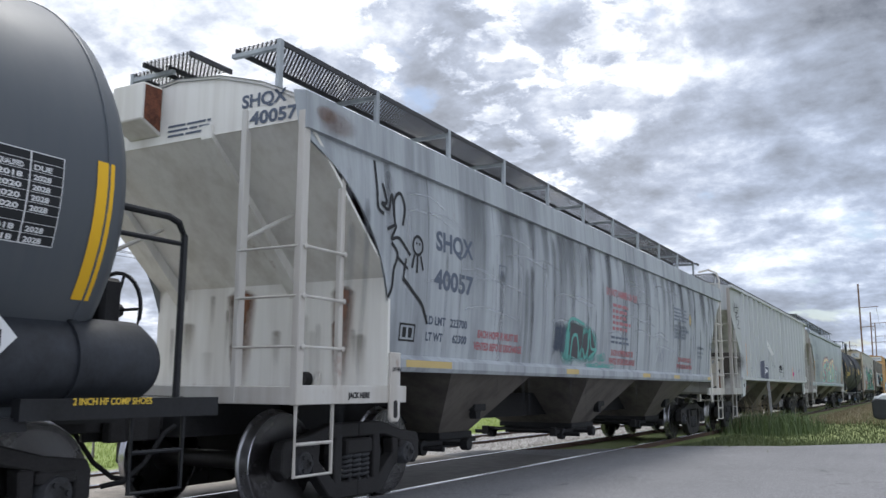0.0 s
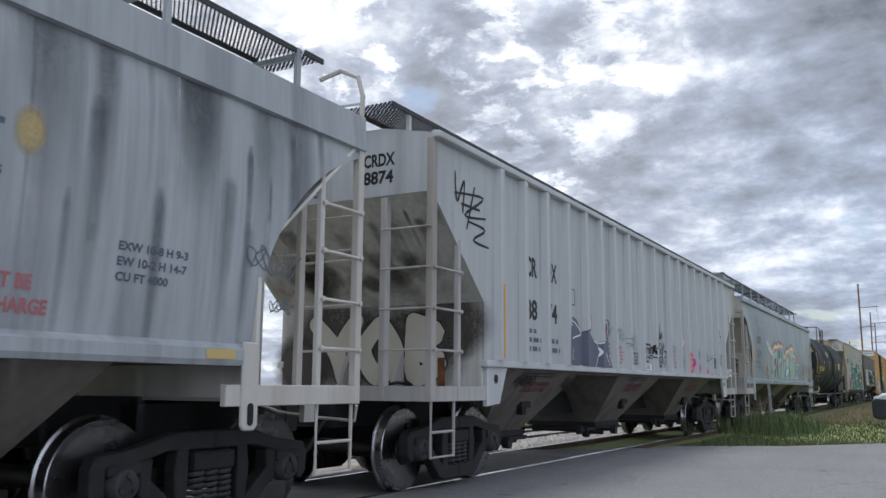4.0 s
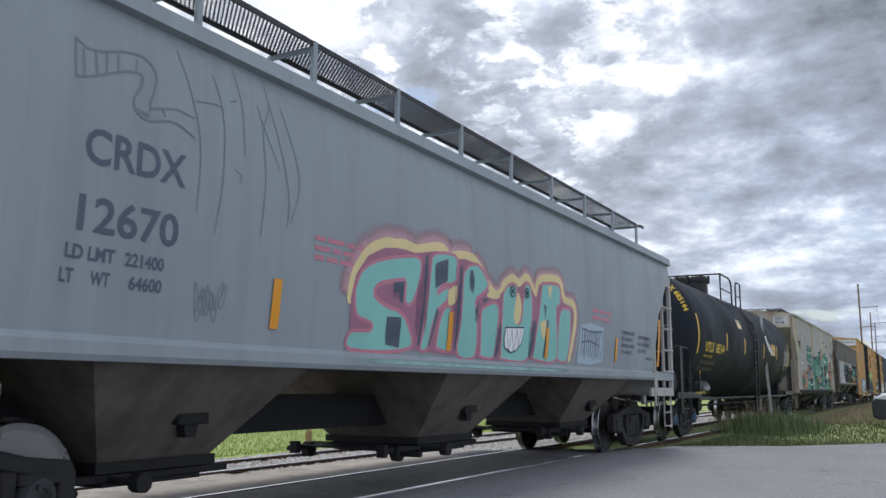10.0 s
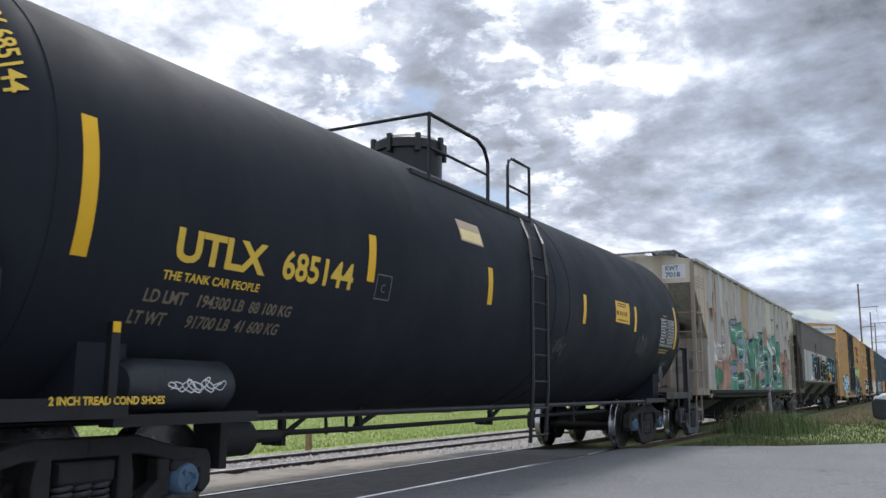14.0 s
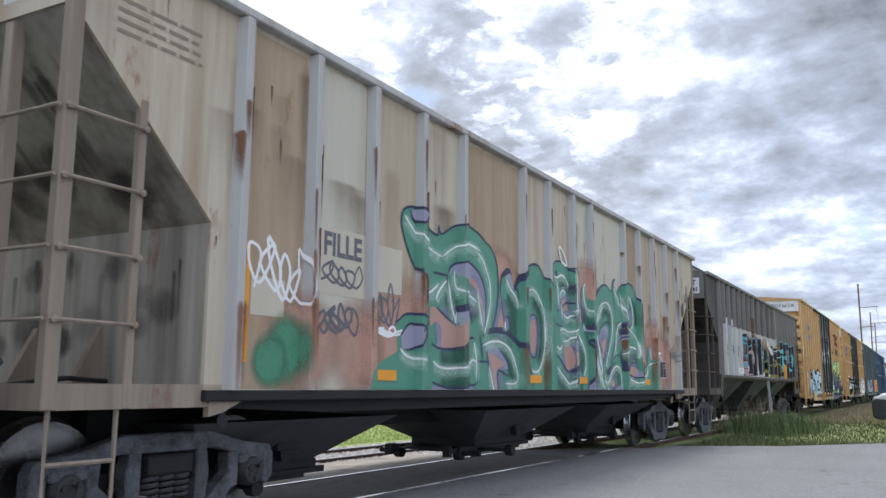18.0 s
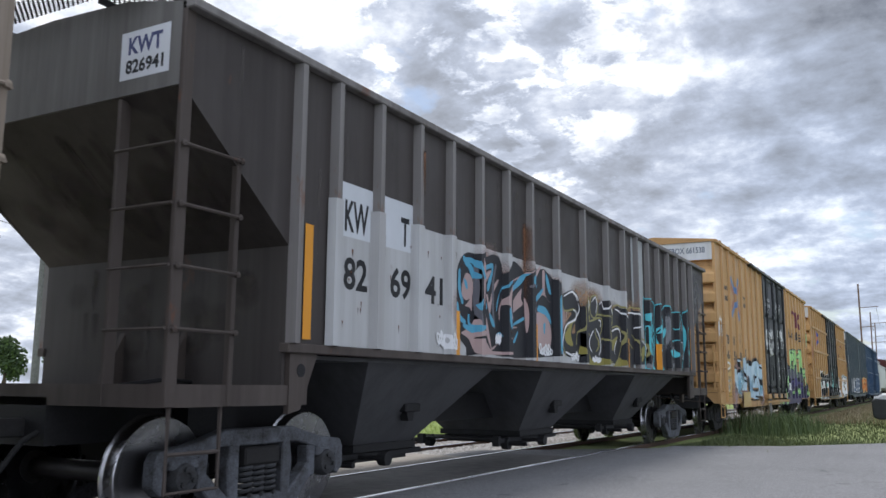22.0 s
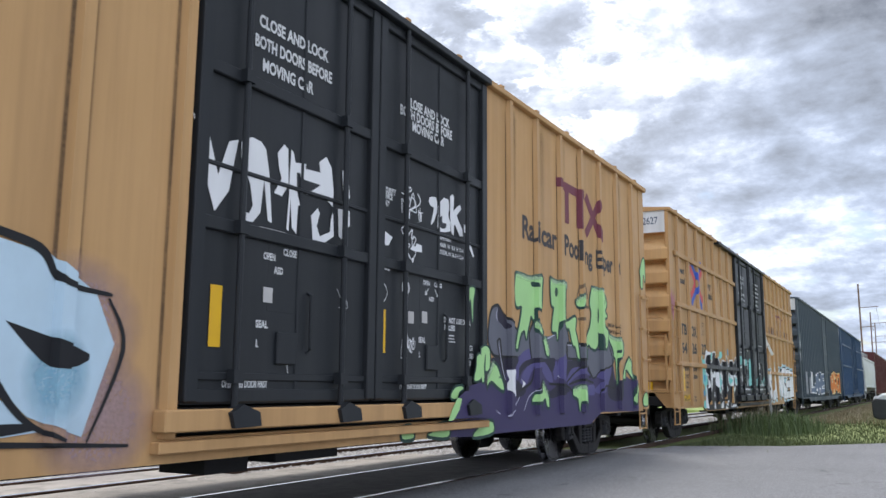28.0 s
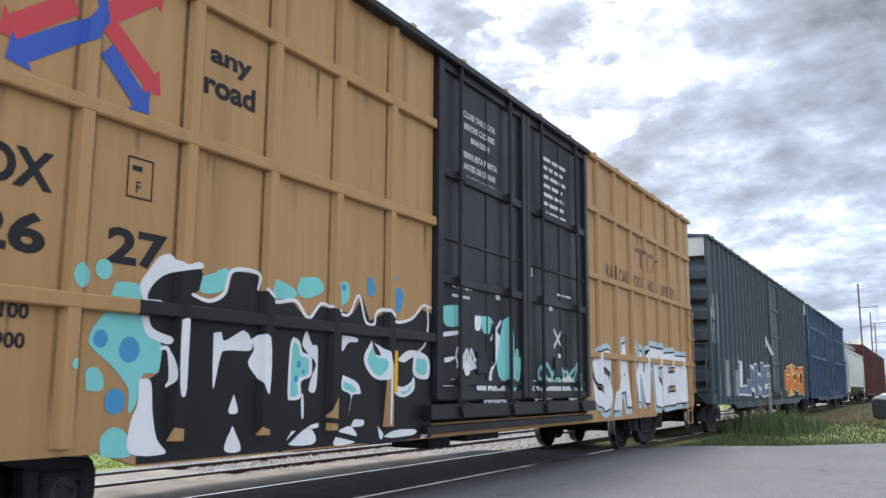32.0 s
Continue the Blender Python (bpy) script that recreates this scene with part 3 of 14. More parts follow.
def end_rigging(car, mat, yend, yb, d, top):
    """Brake mast, reservoir, pipes, lever and handrail on the platform; d points out of the car."""
    y = yend - d * 0.16
    mast = part("brake_mast", Geo().box(-0.26, -0.12, min(y, y - d * 0.10), max(y, y - d * 0.10), 1.06, top), UNDER, car, bevel=0.008)
    part("mast_stay", Geo().tube([(-0.19, y, 1.75), (-0.19, yb, 1.55)], 0.03, 6), UNDER, mast)
    part("valve_body", Geo().box(-0.55, -0.30, min(y, y - d * 0.30), max(y, y - d * 0.30), 1.55, 2.05), UNDER, mast, bevel=0.04)
    ym = yend - d * 0.62
    part("reservoir", Geo().lathe([(0.0, -0.42), (0.15, -0.38), (0.19, -0.30), (0.19, 0.30), (0.15, 0.38), (0.0, 0.42)], (-0.55, ym, 1.28), "x", 18), UNDER, car, smooth=0.7)
    part("end_handrail", Geo().tube([(-1.5, yend + d * 0.03, 2.42), (-0.9, yend + d * 0.06, 2.42), (0.9, yend + d * 0.06, 2.42), (1.5, yend + d * 0.03, 2.42)], 0.013, 6), mat, car)
    lever = part("uncoupling_lever", Geo().tube([(1.46, yend + d * 0.10, 0.98), (1.40, yend + d * 0.16, 0.84), (0.95, yend + d * 0.18, 0.86), (0.45, yend + d * 0.22, 0.90), (0.16, yend + d * 0.30, 0.96)], 0.016, 6), mat, car)
    part("lever_bracket", Geo().box(0.88, 0.94, min(yend, yend + d * 0.20), max(yend, yend + d * 0.20), 0.82, 1.02), mat, lever)
    for x, z, r in ((0.20, 1.12, 0.022), (0.75, 1.10, 0.018), (-0.85, 1.13, 0.02)):
        part("brake_pipe", Geo().tube([(x, yend - d * 0.06, z - 0.16), (x, yend - d * 0.22, z), (x * 0.8, yb - d * 0.02, z + 0.02)], r, 6), UNDER, car)


# ---- covered hopper with outside ribs ----
def ribbed_hopper(place, L, top, sill, ribs, near, far, paint, rib_paint, bay_paint, end_paint, label, cut=(3.2, 2.1, 1.3), bays=(), depth=0.085,
                  roof_rise=0.16, board=True, low_panel=None, truck_mat=IRON, end_white=None, sill_paint=None, post_paint=None, beam=False, rib=1.0, lift=0.16, slim=False, jack=None):
    car = thing("hopper_car", label, "hopper car", "cars of the train")
    zc, zl, yc = cut
    post_paint = post_paint or rib_paint
    X = 1.52
    # side sheets with slanted ends
    poly = [(0.0, top), (0.0, zc), (yc, zl), (yc, sill), (L - yc, sill), (L - yc, zl), (L, zc), (L, top)]
    for s in (1, -1):
        part("side_sheet", Geo().prism(poly, "x", s * X, s * (X - 0.03)), paint, car)
    rg = Geo().prism([(X - 0.004, -0.085 * rib), (X + depth, -0.055 * rib), (X + depth, 0.055 * rib), (X - 0.004, 0.085 * rib)], "z", sill + 0.02, top - 0.06)
    me = mesh_of("side_rib", rg, rib_paint)
    for y in ribs:
        share("side_rib", me, car, pose(0, y, 0))
        share("side_rib", me, car, pose(0, y, 0, 0, 0, 180))
    # top chord, side sill, roof
    for s in (1, -1):
        part("top_chord", Geo().box(*sorted((s * (X - 0.02), s * (X + 0.089))), 0.0, L, top - 0.055, top + 0.02), rib_paint, car, bevel=0.01)
        part("side_sill", Geo().box(*sorted((s * (X - 0.05), s * (X + 0.05))), yc - 0.02, L - yc + 0.02, sill - 0.06, sill + 0.02), sill_paint or rib_paint, car, bevel=0.008)
    roof = Geo().prism([(-X, top), (-0.9, top + roof_rise * 0.8), (0, top + roof_rise), (0.9, top + roof_rise * 0.8), (X, top), (X, top - 0.05), (-X, top - 0.05)], "y", 0.034, L - 0.034)
    part("roof", roof, paint, car)
    for k in range(8):
        y = L * (k + 0.5) / 8
        part("roof_hatch", Geo().box(-0.32, 0.32, y - 0.8, y + 0.8, top + roof_rise, top + roof_rise + 0.10), rib_paint, car, bevel=0.02)
    # each end: upper panel, slope sheet, bulkhead, platform, posts, rungs
    for far_end in (0, 1):
        def put(y):
            return L - y if far_end else y
        d = -1 if far_end else 1
        g = Geo().prism([(-X, zc), (X, zc), (X, top), (0.9, top + roof_rise * 0.8), (0, top + roof_rise), (-0.9, top + roof_rise * 0.8), (-X, top)], "y", put(0.0), put(0.03))
        part("end_panel", g, end_white or paint, car)
        part("slope_sheet", Geo().prism([(put(0.02), zc), (put(yc), zl), (put(yc + 0.03), zl), (put(0.06), zc)], "x", -X + 0.03, X - 0.03), end_paint, car)
        part("bulkhead", Geo().box(-X + 0.03, X - 0.03, min(put(yc), put(yc + 0.04)), max(put(yc), put(yc + 0.04)), 1.06, zl), low_panel or end_paint, car)
        for s in (1, -1):
            a, b = sorted((put(0.102), put(yc + 0.3)))
            part("sill_extension", Geo().box(*sorted((s * (X - 0.06), s * X)), a, b, 1.0, 1.16), post_paint, car)
        a, b = sorted((put(0.0), put(0.10)))
        part("end_sill", Geo().box(-X, X, a, b, 1.0, 1.16), post_paint, car)
        a, b = sorted((put(0.1), put(yc)))
        part("end_platform", Geo().box(-X + 0.06, X - 0.06, a, b, 1.04, 1.07), post_paint, car)
        for s in (1, -1):
            # corner post, end posts and the side ladder post
            y0, y1 = sorted((put(-0.004), put(0.10)))
            if slim and far_end:
                y0, y1 = L - 0.045, L + 0.004
            cp = part("corner_post", Geo().box(s * (X - (0.035 if slim else 0.07)), s * (X + 0.012), y0, y1, 1.0, top - 0.05), post_paint, car, bevel=0.008)
            ep = part("end_post", Geo().box(s * 0.86, s * (0.90 if slim else 0.94), y0, y1, 1.0, zc - 0.02), post_paint, car, bevel=0.008)
            y2 = put(0.62)
            zt = zc - (zc - zl) * 0.62 / yc + (0.40 if far_end else 0.10)
            pw = 0.024 if slim else 0.055 if far_end and not jack else 0.032
            sp = part("ladder_post", Geo().box(s * (X - 0.05), s * (X + 0.012), y2 - pw, y2 + pw, 1.0, zt), post_paint, car, bevel=0.008)
            for k in range(4):
                z = 1.10 + 0.44 * (k + 1)
                ym = put(0.02)
                if z < zt:
                    bolted_rung(cp, post_paint, (s * (X + 0.03), ym, z), (s * (X + 0.03), y2, z), s)
                part("rung", Geo().tube([(s * X, put(-0.03), z), (s * 0.90, put(-0.03), z)], 0.013, 6), post_paint, cp)
            stirrup(car, post_paint, s * (X - 0.04), put(0.08), put(0.58), 0.42, 1.02)
            # hanging jack pad at the end of the side sill
            y3, y4 = sorted((put(yc + 0.05), put(yc + (0.62 if jack else 0.42))))
            pad = part("jacking_pad", Geo().prism([(y3, sill - 0.05), (y4, sill - 0.05), (y4 - (0.22 if not far_end else 0.0), 0.96), (y3 + (0.22 if far_end and jack else 0.0), 0.93)], "x", s * (X - 0.04), s * (X + 0.012)), jack or post_paint, car)
            part("pad_hole", Geo().lathe([(0.055, 0.0), (0.055, 0.003)] if s > 0 else [(0.055, 0.0), (0.055, -0.003)], (s * (X + 0.0125), (y3 + y4) / 2 - 0.04, sill - 0.20), "x", 16), UNDER, pad)
        for x in (-0.39, 0.39):
            part("gusset", Geo().prism([(put(yc), 1.07), (put(yc), 1.62), (put(yc - 0.30), 1.07)], "x", x - 0.03, x + 0.03), post_paint, car)
        if far_end:
            end_rigging(car, post_paint, L, L - yc, 1, zc - 0.10)
        else:
            part("brake_pipe", Geo().tube([(0.55, put(0.2), 1.12), (0.55, put(0.9), 1.20), (0.5, put(yc), 1.18)], 0.02, 6), UNDER, car)
    part("belly_sheet", Geo().box(-1.40, 1.40, yc + 0.05, L - yc - 0.05, sill - 0.10, sill - 0.065), bay_paint, car)
    if beam:
        for s in (1, -1):
            part("side_beam", Geo().prism([(yc, sill - 0.05), (L - yc, sill - 0.05), (L - yc, 1.0), (L - yc - 1.6, 0.93), (yc + 1.6, 0.93), (yc, 1.0)], "x", s * 1.36, s * 1.43), UNDER, car)
    for b in bays:
        bay(car, bay_paint, *b)
    hand_brake(car, UNDER, 0.70 if slim else -0.35, L + 0.03, 2.05, -1)
    if slim:
        for x in (-0.30, 0.52):
            part("end_stay", Geo().box(x - 0.02, x + 0.02, L - 0.05, L - 0.01, 1.06, 3.28), post_paint, car)
    if board:
        zb = top + roof_rise + lift
        for s in (1, -1):
            xa, xb = sorted((s * 0.62, s * 1.18))
            running_board(car, xa, xb, -0.05, L + 0.05, zb)
            for k in range(9):
                y = 0.1 + (L - 0.2) * k / 8
                part("board_bracket", Geo().box(s * 1.15 - 0.02, s * 1.15 + 0.02, y - 0.025, y + 0.025, top, zb - 0.03), rib_paint, car)
        running_board(car, -1.18, 1.18, -0.30, -0.06, zb)
        running_board(car, -1.18, 1.18, L + 0.06, L + 0.30, zb)
    sets = running_gear(car, L, near, far, truck_mat)
    on_train(car, place, sets)
    return car


# ---- covered hopper with smooth curved sides ----
def section(top):
    """Half the cross-section, from the sill up and over to the ridge."""
    return [(1.50, 1.42), (1.535, 1.75), (1.565, 2.15), (1.58, 2.6), (1.575, 3.0), (1.55, top - 0.35), (1.50, top), (1.40, top + 0.06), (1.05, top + 0.22), (0.55, top + 0.36), (0.0, top + 0.42)]


def curved_x(z, top=3.68):
    pts = section(top)[:7]
    for (x0, z0), (x1, z1) in zip(pts, pts[1:]):
        if z <= z1:
            return x0 + (x1 - x0) * max(0.0, z - z0) / (z1 - z0)
    return pts[-1][0]


def curved_hopper(place, L, top, scallop, near, far, paint, trim, end_paint, end_low, bay_paint, label, bays, chord=0.16, posts=(1.5, 0.86), slope=(3.3, 2.2, 1.25), recess=0.0, truck_mat=IRON, cap=None, post_paint=None, end_gear=False):
    """scallop(z): where the side sheet begins, counted from the end of the car."""
    car = thing("hopper_car", label, "hopper car", "cars of the train")
    sec = section(top)
    zc, zl, yc = slope
    post_paint = post_paint or trim
    zs = [1.42 + (top - 1.42) * i / 26 for i in range(27)]
    for sgn in (1, -1):
        side = Geo()
        for off, flip in ((0.0, 0), (-0.02, 1)):
            rows = []
            for z in zs:
                a = scallop(z)
                x = curved_x(z, top) + off
                rows.append([(sgn * x, a + (L - 2 * a) * j / 24, z) for j in range(25)])
            side.grid(rows)
        part("side_sheet", side, paint, car, smooth=0.7)
    rs = [p for p in sec[6:]]
    roof = Geo().grid([[(x, y, z) for x, z in rs] + [(-x, y, z) for x, z in rs[-2::-1]] for y in (0.0, L)])
    roof.grid([[(x * 0.99, y, z - 0.03) for x, z in rs] + [(-x * 0.99, y, z - 0.03) for x, z in rs[-2::-1]] for y in (0.0, L)])
    part("roof", roof, paint, car, smooth=0.6)
    for s in (1, -1):
        part("top_chord", Geo().prism([(s * 1.50, top - chord), (s * 1.585, top - chord + 0.02), (s * 1.565, top + 0.05), (s * 1.42, top + 0.08)], "y", 0.0, L), trim, car)
        part("side_sill", Geo().prism([(s * 1.42, 1.30), (s * 1.56, 1.30), (s * 1.58, 1.34), (s * 1.58, 1.42), (s * 1.50, 1.47), (s * 1.42, 1.47)], "y", yc + 0.05, L - yc - 0.05), trim, car)
    hatch = Geo().box(-0.30, 0.30, 0.6, L - 0.6, top + 0.36, top + 0.52)
    part("roof_hatch", hatch, trim, car, bevel=0.03)
    full = [(x, z) for x, z in sec if z > zc]
    for far_end in (0, 1):
        def put(y):
            return L - y if far_end else y
        half = [(curved_x(zc, top) - 0.02, zc)] + [(x - 0.01, z) for x, z in full]
        g = Geo().prism(half + [(-x, z) for x, z in half[-2::-1]], "y", put(0.02), put(0.06))
        part("end_panel", g, end_paint, car)
        w = 1.553
        part("slope_sheet", Geo().prism([(put(0.03 + recess), zc), (put(yc), zl), (put(yc + 0.04), zl), (put(0.08 + recess), zc)], "x", -w, w), end_paint, car)
        if recess:
            part("end_ledge", Geo().prism([(put(0.02), zc - 0.14), (put(0.02), zc + 0.02), (put(recess + 0.06), zc + 0.02), (put(recess + 0.06), zc - 0.10)], "x", -w, w), end_paint, car)
        low = Geo().box(-w, w, min(put(yc), put(yc + 0.04)), max(put(yc), put(yc + 0.04)), 1.06, zl)
        part("bulkhead", low, end_low, car)
        for x in () if end_gear and not far_end else (-0.75, 0.35, 0.72):
            part("gusset", Geo().prism([(put(yc), 1.08), (put(yc), 1.62), (put(yc - 0.02), 1.62), (put(yc - 0.20), 1.08)], "x", x - 0.02, x + 0.02), trim, car)
        for s in (1, -1):
            a, b = sorted((put(0.0), put(yc + 0.35)))
            part("sill_extension", Geo().box(*sorted((s * 1.502, s * 1.56)), a, b, 1.0, 1.16), post_paint, car, bevel=0.006)
        a, b = sorted((put(0.0), put(0.12)))
        part("end_sill", Geo().box(-1.50, 1.50, a, b, 1.0, 1.15), post_paint, car, bevel=0.006)
        a, b = sorted((put(0.122), put(yc)))
        part("end_platform", Geo().box(-1.50, 1.50, a, b, 1.03, 1.06), post_paint, car)
        for s in (1, -1):
            y0, y1 = sorted((put(-0.004), put(0.08)))
            cp = part("corner_post", Geo().box(s * 1.487, s * 1.564, y0, y1, 0.996, zc + 0.08), post_paint, car, bevel=0.008)
            part("end_post", Geo().box(s * 0.84, s * 0.90, y0, y1, 1.0, zc + 0.18), post_paint, car, bevel=0.008)
            y2 = put(0.60)
            wide = 0.03
            part("ladder_post", Geo().box(s * 1.50, s * 1.555, y2 - wide, y2 + wide, 1.0, zc - (0.33 if far_end else 0.30)), post_paint, car, bevel=0.008)
            for k in range(4):
                z = 1.16 + 0.42 * (k + 0.75)
                if k < 3 + far_end:
                    bolted_rung(cp, post_paint, (s * 1.57, put(0.04), z), (s * 1.57, y2, z), s)
                    part("rung", Geo().tube([(s * 1.53, put(0.0), z), (s * 0.87, put(0.0), z)], 0.013, 6), post_paint, cp)
            stirrup(car, post_paint, s * 1.51, put(0.06), put(0.56), 0.42, 1.02)
            if recess:
                a, b = sorted((put(0.02), put(yc + 0.06)))
                part("sill_beam", Geo().prism([(s * 1.46, 1.30), (s * 1.572, 1.30), (s * 1.575, 1.45), (s * 1.46, 1.46)], "y", a, b), trim, car)
            a, b = sorted((put(yc + 0.02), put(yc + 0.20)))
            part("lift_lug", Geo().prism([(a, 1.48), (b, 1.48), (b, 0.86), (b - 0.03, 0.82), (a + 0.03, 0.82), (a, 0.86)], "x", s * 1.55, s * 1.585), post_paint, car, bevel=0.01)
            lug = Geo().prism([((a + b) / 2 + 0.035 * math.cos(t), 0.94 + (0.05 if math.sin(t) > 0 else -0.05) + 0.035 * math.sin(t)) for t in (2 * math.pi * k / 14 for k in range(14))], "x", s * 1.586, s * 1.589)
            part("lug_hole", lug, UNDER, car)
    end_rigging(car, post_paint, L, L - yc, 1, zc - 0.1)
    if end_gear:
        # the corner stringer runs on over the roof as a grab hoop
        hoop = part("grab_hoop", Geo().tube([(1.53, L - 0.05, 3.3), (1.56, L - 0.05, top + 0.25), (1.50, L - 0.05, top + 0.45), (1.30, L - 0.05, top + 0.55), (1.05, L - 0.05, top + 0.50)], 0.024, 8), post_paint, car)
        part("rung", Geo().tube([(1.555, L - 0.05, top + 0.18), (1.05, L - 0.05, top + 0.20)], 0.013, 6), post_paint, hoop)
    part("belly_sheet", Geo().box(-1.40, 1.40, yc + 0.05, L - yc - 0.05, 1.315, 1.35), bay_paint, car)
    for b in bays:
        bay(car, bay_paint, *b)
    hand_brake(car, UNDER, -0.45, L + 0.03, 2.0, -1)
    zb = top + (0.74 if end_gear else 0.80)
    for s in (1, -1):
        xa, xb = sorted((s * 0.45, s * 0.98))
        running_board(car, xa, xb, 0.30, L - 0.30, zb)
        for k in range(11):
            y = 0.32 + (L - 0.64) * k / 10
            part("board_bracket", Geo().box(s * 0.98 - 0.02, s * 0.98 + 0.02, y - 0.03, y + 0.03, top + 0.2, zb), trim, car)
            part("board_bearer", Geo().box(s * 0.40, s * 1.0, y - 0.025, y + 0.025, zb - 0.09, zb - 0.05), trim, car)
    if end_gear:
        running_board(car, -0.62, 0.02, 0.12, 0.70, zb + 0.0)
        running_board(car, -1.40, -0.85, 0.02, 0.30, zb - 0.30)
        # stiffeners under the slope sheet, their braces, and a box hung from the end
        for x in (-1.22, 0.42):
            part("slope_beam", Geo().prism([(0.0, zc - 0.03), (0.0, zc + 0.10), (yc, zl + 0.0), (yc, zl - 0.16)], "x", x - 0.07, x + 0.07), end_paint, car)
        for x in (-0.87, 0.87):
            part("brace", Geo().tube([(x, 0.05, 2.42), (x, 0.72, zc - (zc - zl) * 0.72 / yc - 0.01)], 0.022, 6), post_paint, car)
        hb = part("hung_box", Geo().prism([(-0.22, 3.62), (0.018, 3.50), (0.018, 3.98), (-0.22, 3.98)], "x", -0.62, -0.20), end_paint, car, bevel=0.01)
        part("box_cheek", Geo().prism([(-0.20, 3.63), (0.0, 3.54), (0.0, 3.96), (-0.20, 3.96)], "x", -0.197, -0.192), RUST_PLATE, hb, "rusted side plate")
        part("pipe_stub", Geo().lathe([(0.055, yc - 0.10), (0.075, yc - 0.10), (0.075, yc), (0.055, yc)], (0.60, 0, 1.22), "y", 16), IRON, car, "round pipe stub through the bulkhead")
        for x in (0.45, 0.75):
            part("stub_bracket", Geo().prism([(yc, 1.07), (yc, 1.30), (yc - 0.12, 1.07)], "x", x - 0.02, x + 0.02), post_paint, car)
    else:
        running_board(car, -1.05, 1.05, 0.02, 0.30, zb - 0.02)
    running_board(car, -1.05, 1.05, L - 0.30, L - 0.02, zb - 0.02)
    sets = running_gear(car, L, near, far, truck_mat, cap)
    on_train(car, place, sets)
    return car
# ---- tank car ----
TANK_R, TANK_Z = 1.585, 2.405
P_TANK_GEAR = plain("satin_black_gear", (0.030, 0.034, 0.042), 0.5, 0.0, 0.3, 3.0, 0.002)


def tank_car(place, L, t0, t1, near, far, paint, label, dome=7.4, end_tank=False):
    car = thing("tank_car", label, "tank car", "cars of the train")
    R, zc, hd = TANK_R, TANK_Z, 0.62
    prof = []
    for k in range(9):
        a = math.pi / 2 * k / 8
        prof.append((R * math.sin(a), t0 + hd * (1 - math.cos(a))))
    prof += [(R, t0 + hd + (t1 - t0 - 2 * hd) * k / 10) for k in range(1, 10)]
    for k in range(9):
        a = math.pi / 2 * (8 - k) / 8
        prof.append((R * math.sin(a), t1 - hd * (1 - math.cos(a))))
    part("tank_shell", Geo().lathe(prof, (0, 0, zc), "y", 72), paint, car, smooth=0.7)
    for y in (t0 + hd, dome + 1.40, dome + 1.95, t1 - hd):
        seam = Geo().lathe([(R - 0.01, y - 0.012), (R + 0.006, y - 0.008), (R + 0.006, y + 0.008), (R - 0.01, y + 0.012)], (0, 0, zc), "y", 72)
        part("weld_seam", seam, paint, car, smooth=0.7)
    # manway, its platform and rails
    d = Geo().lathe([(0.46, 0.0), (0.46, 0.38), (0.50, 0.38), (0.50, 0.50), (0.40, 0.57), (0.0, 0.60)], (0, dome, zc + R - 0.06), "z", 28)
    man = part("manway", d, BLACK, car, smooth=0.6)
    for k in range(8):
        a = 2 * math.pi * k / 8
        part("eye_bolt", Geo().box(0.50 * math.cos(a) - 0.03, 0.50 * math.cos(a) + 0.03, dome + 0.50 * math.sin(a) - 0.03, dome + 0.50 * math.sin(a) + 0.03, zc + R + 0.26, zc + R + 0.50), BLACK, man)
    for s in (1, -1):
        a, b = sorted((s * 0.55, s * 1.10))
        running_board(car, a, b, dome - 1.75, dome + 1.62, 3.60, BLACK, "black grating platform beside the manway")
        x, z1, d0 = s * 1.10, 4.36, dome - 1.34
        part("handrail", Geo().tube([(x, d0, 3.50), (x, d0, z1), (x, d0 + 1.25, z1), (x, d0 + 1.46, z1 - 0.07), (x, d0 + 1.57, z1 - 0.24), (x, d0 + 1.57, 3.56)], 0.026, 8), BLACK, car)
        part("handrail", Geo().tube([(x, d0, 3.95), (x, d0 + 1.57, 3.95)], 0.018, 8), BLACK, car)
        part("handrail", Geo().tube([(x, d0 + 2.20, 3.56), (x, d0 + 2.20, z1 - 0.14), (x, d0 + 2.24, z1 - 0.05), (x, d0 + 2.34, z1), (x, d0 + 2.95, z1), (x, d0 + 2.95, 3.48)], 0.024, 8), BLACK, car)
        part("handrail", Geo().tube([(x, d0 + 2.20, 3.95), (x, d0 + 2.95, 3.95)], 0.018, 8), BLACK, car)
        # the ladder stands straight, then leans in over the shoulder to the platform
        lean = ((1.60, 0.0, 0.46), (1.645, 0.0, 1.2), (1.645, 0.0, 2.65), (1.48, 0.28, 3.12), (1.16, 0.72, 3.50))
        lad = part("side_ladder", Geo().tube([(s * a, dome + 0.42 + b, c) for a, b, c in lean], 0.026, 6), BLACK, car)
        part("stringer", Geo().tube([(s * a, dome + 0.92 + b, c) for a, b, c in lean], 0.026, 6), BLACK, lad)
        for k in range(7):
            part("rung", Geo().tube([(s * 1.64, dome + 0.42, 0.55 + k * 0.34), (s * 1.64, dome + 0.92, 0.55 + k * 0.34)], 0.014, 6), BLACK, lad)
        for k in (0.35, 0.8):
            part("rung", Geo().tube([(s * (1.64 - 0.36 * k), dome + 0.42 + 0.5 * k, 2.65 + 0.7 * k), (s * (1.64 - 0.36 * k), dome + 0.92 + 0.5 * k, 2.65 + 0.7 * k)], 0.014, 6), BLACK, lad)
        # walkway rail along the foot of the shell
        part("foot_rail", Geo().tube([(s * 1.40, 2.0, 0.91), (s * 1.40, L - 1.6, 0.91)], 0.03, 8), BLACK, car)
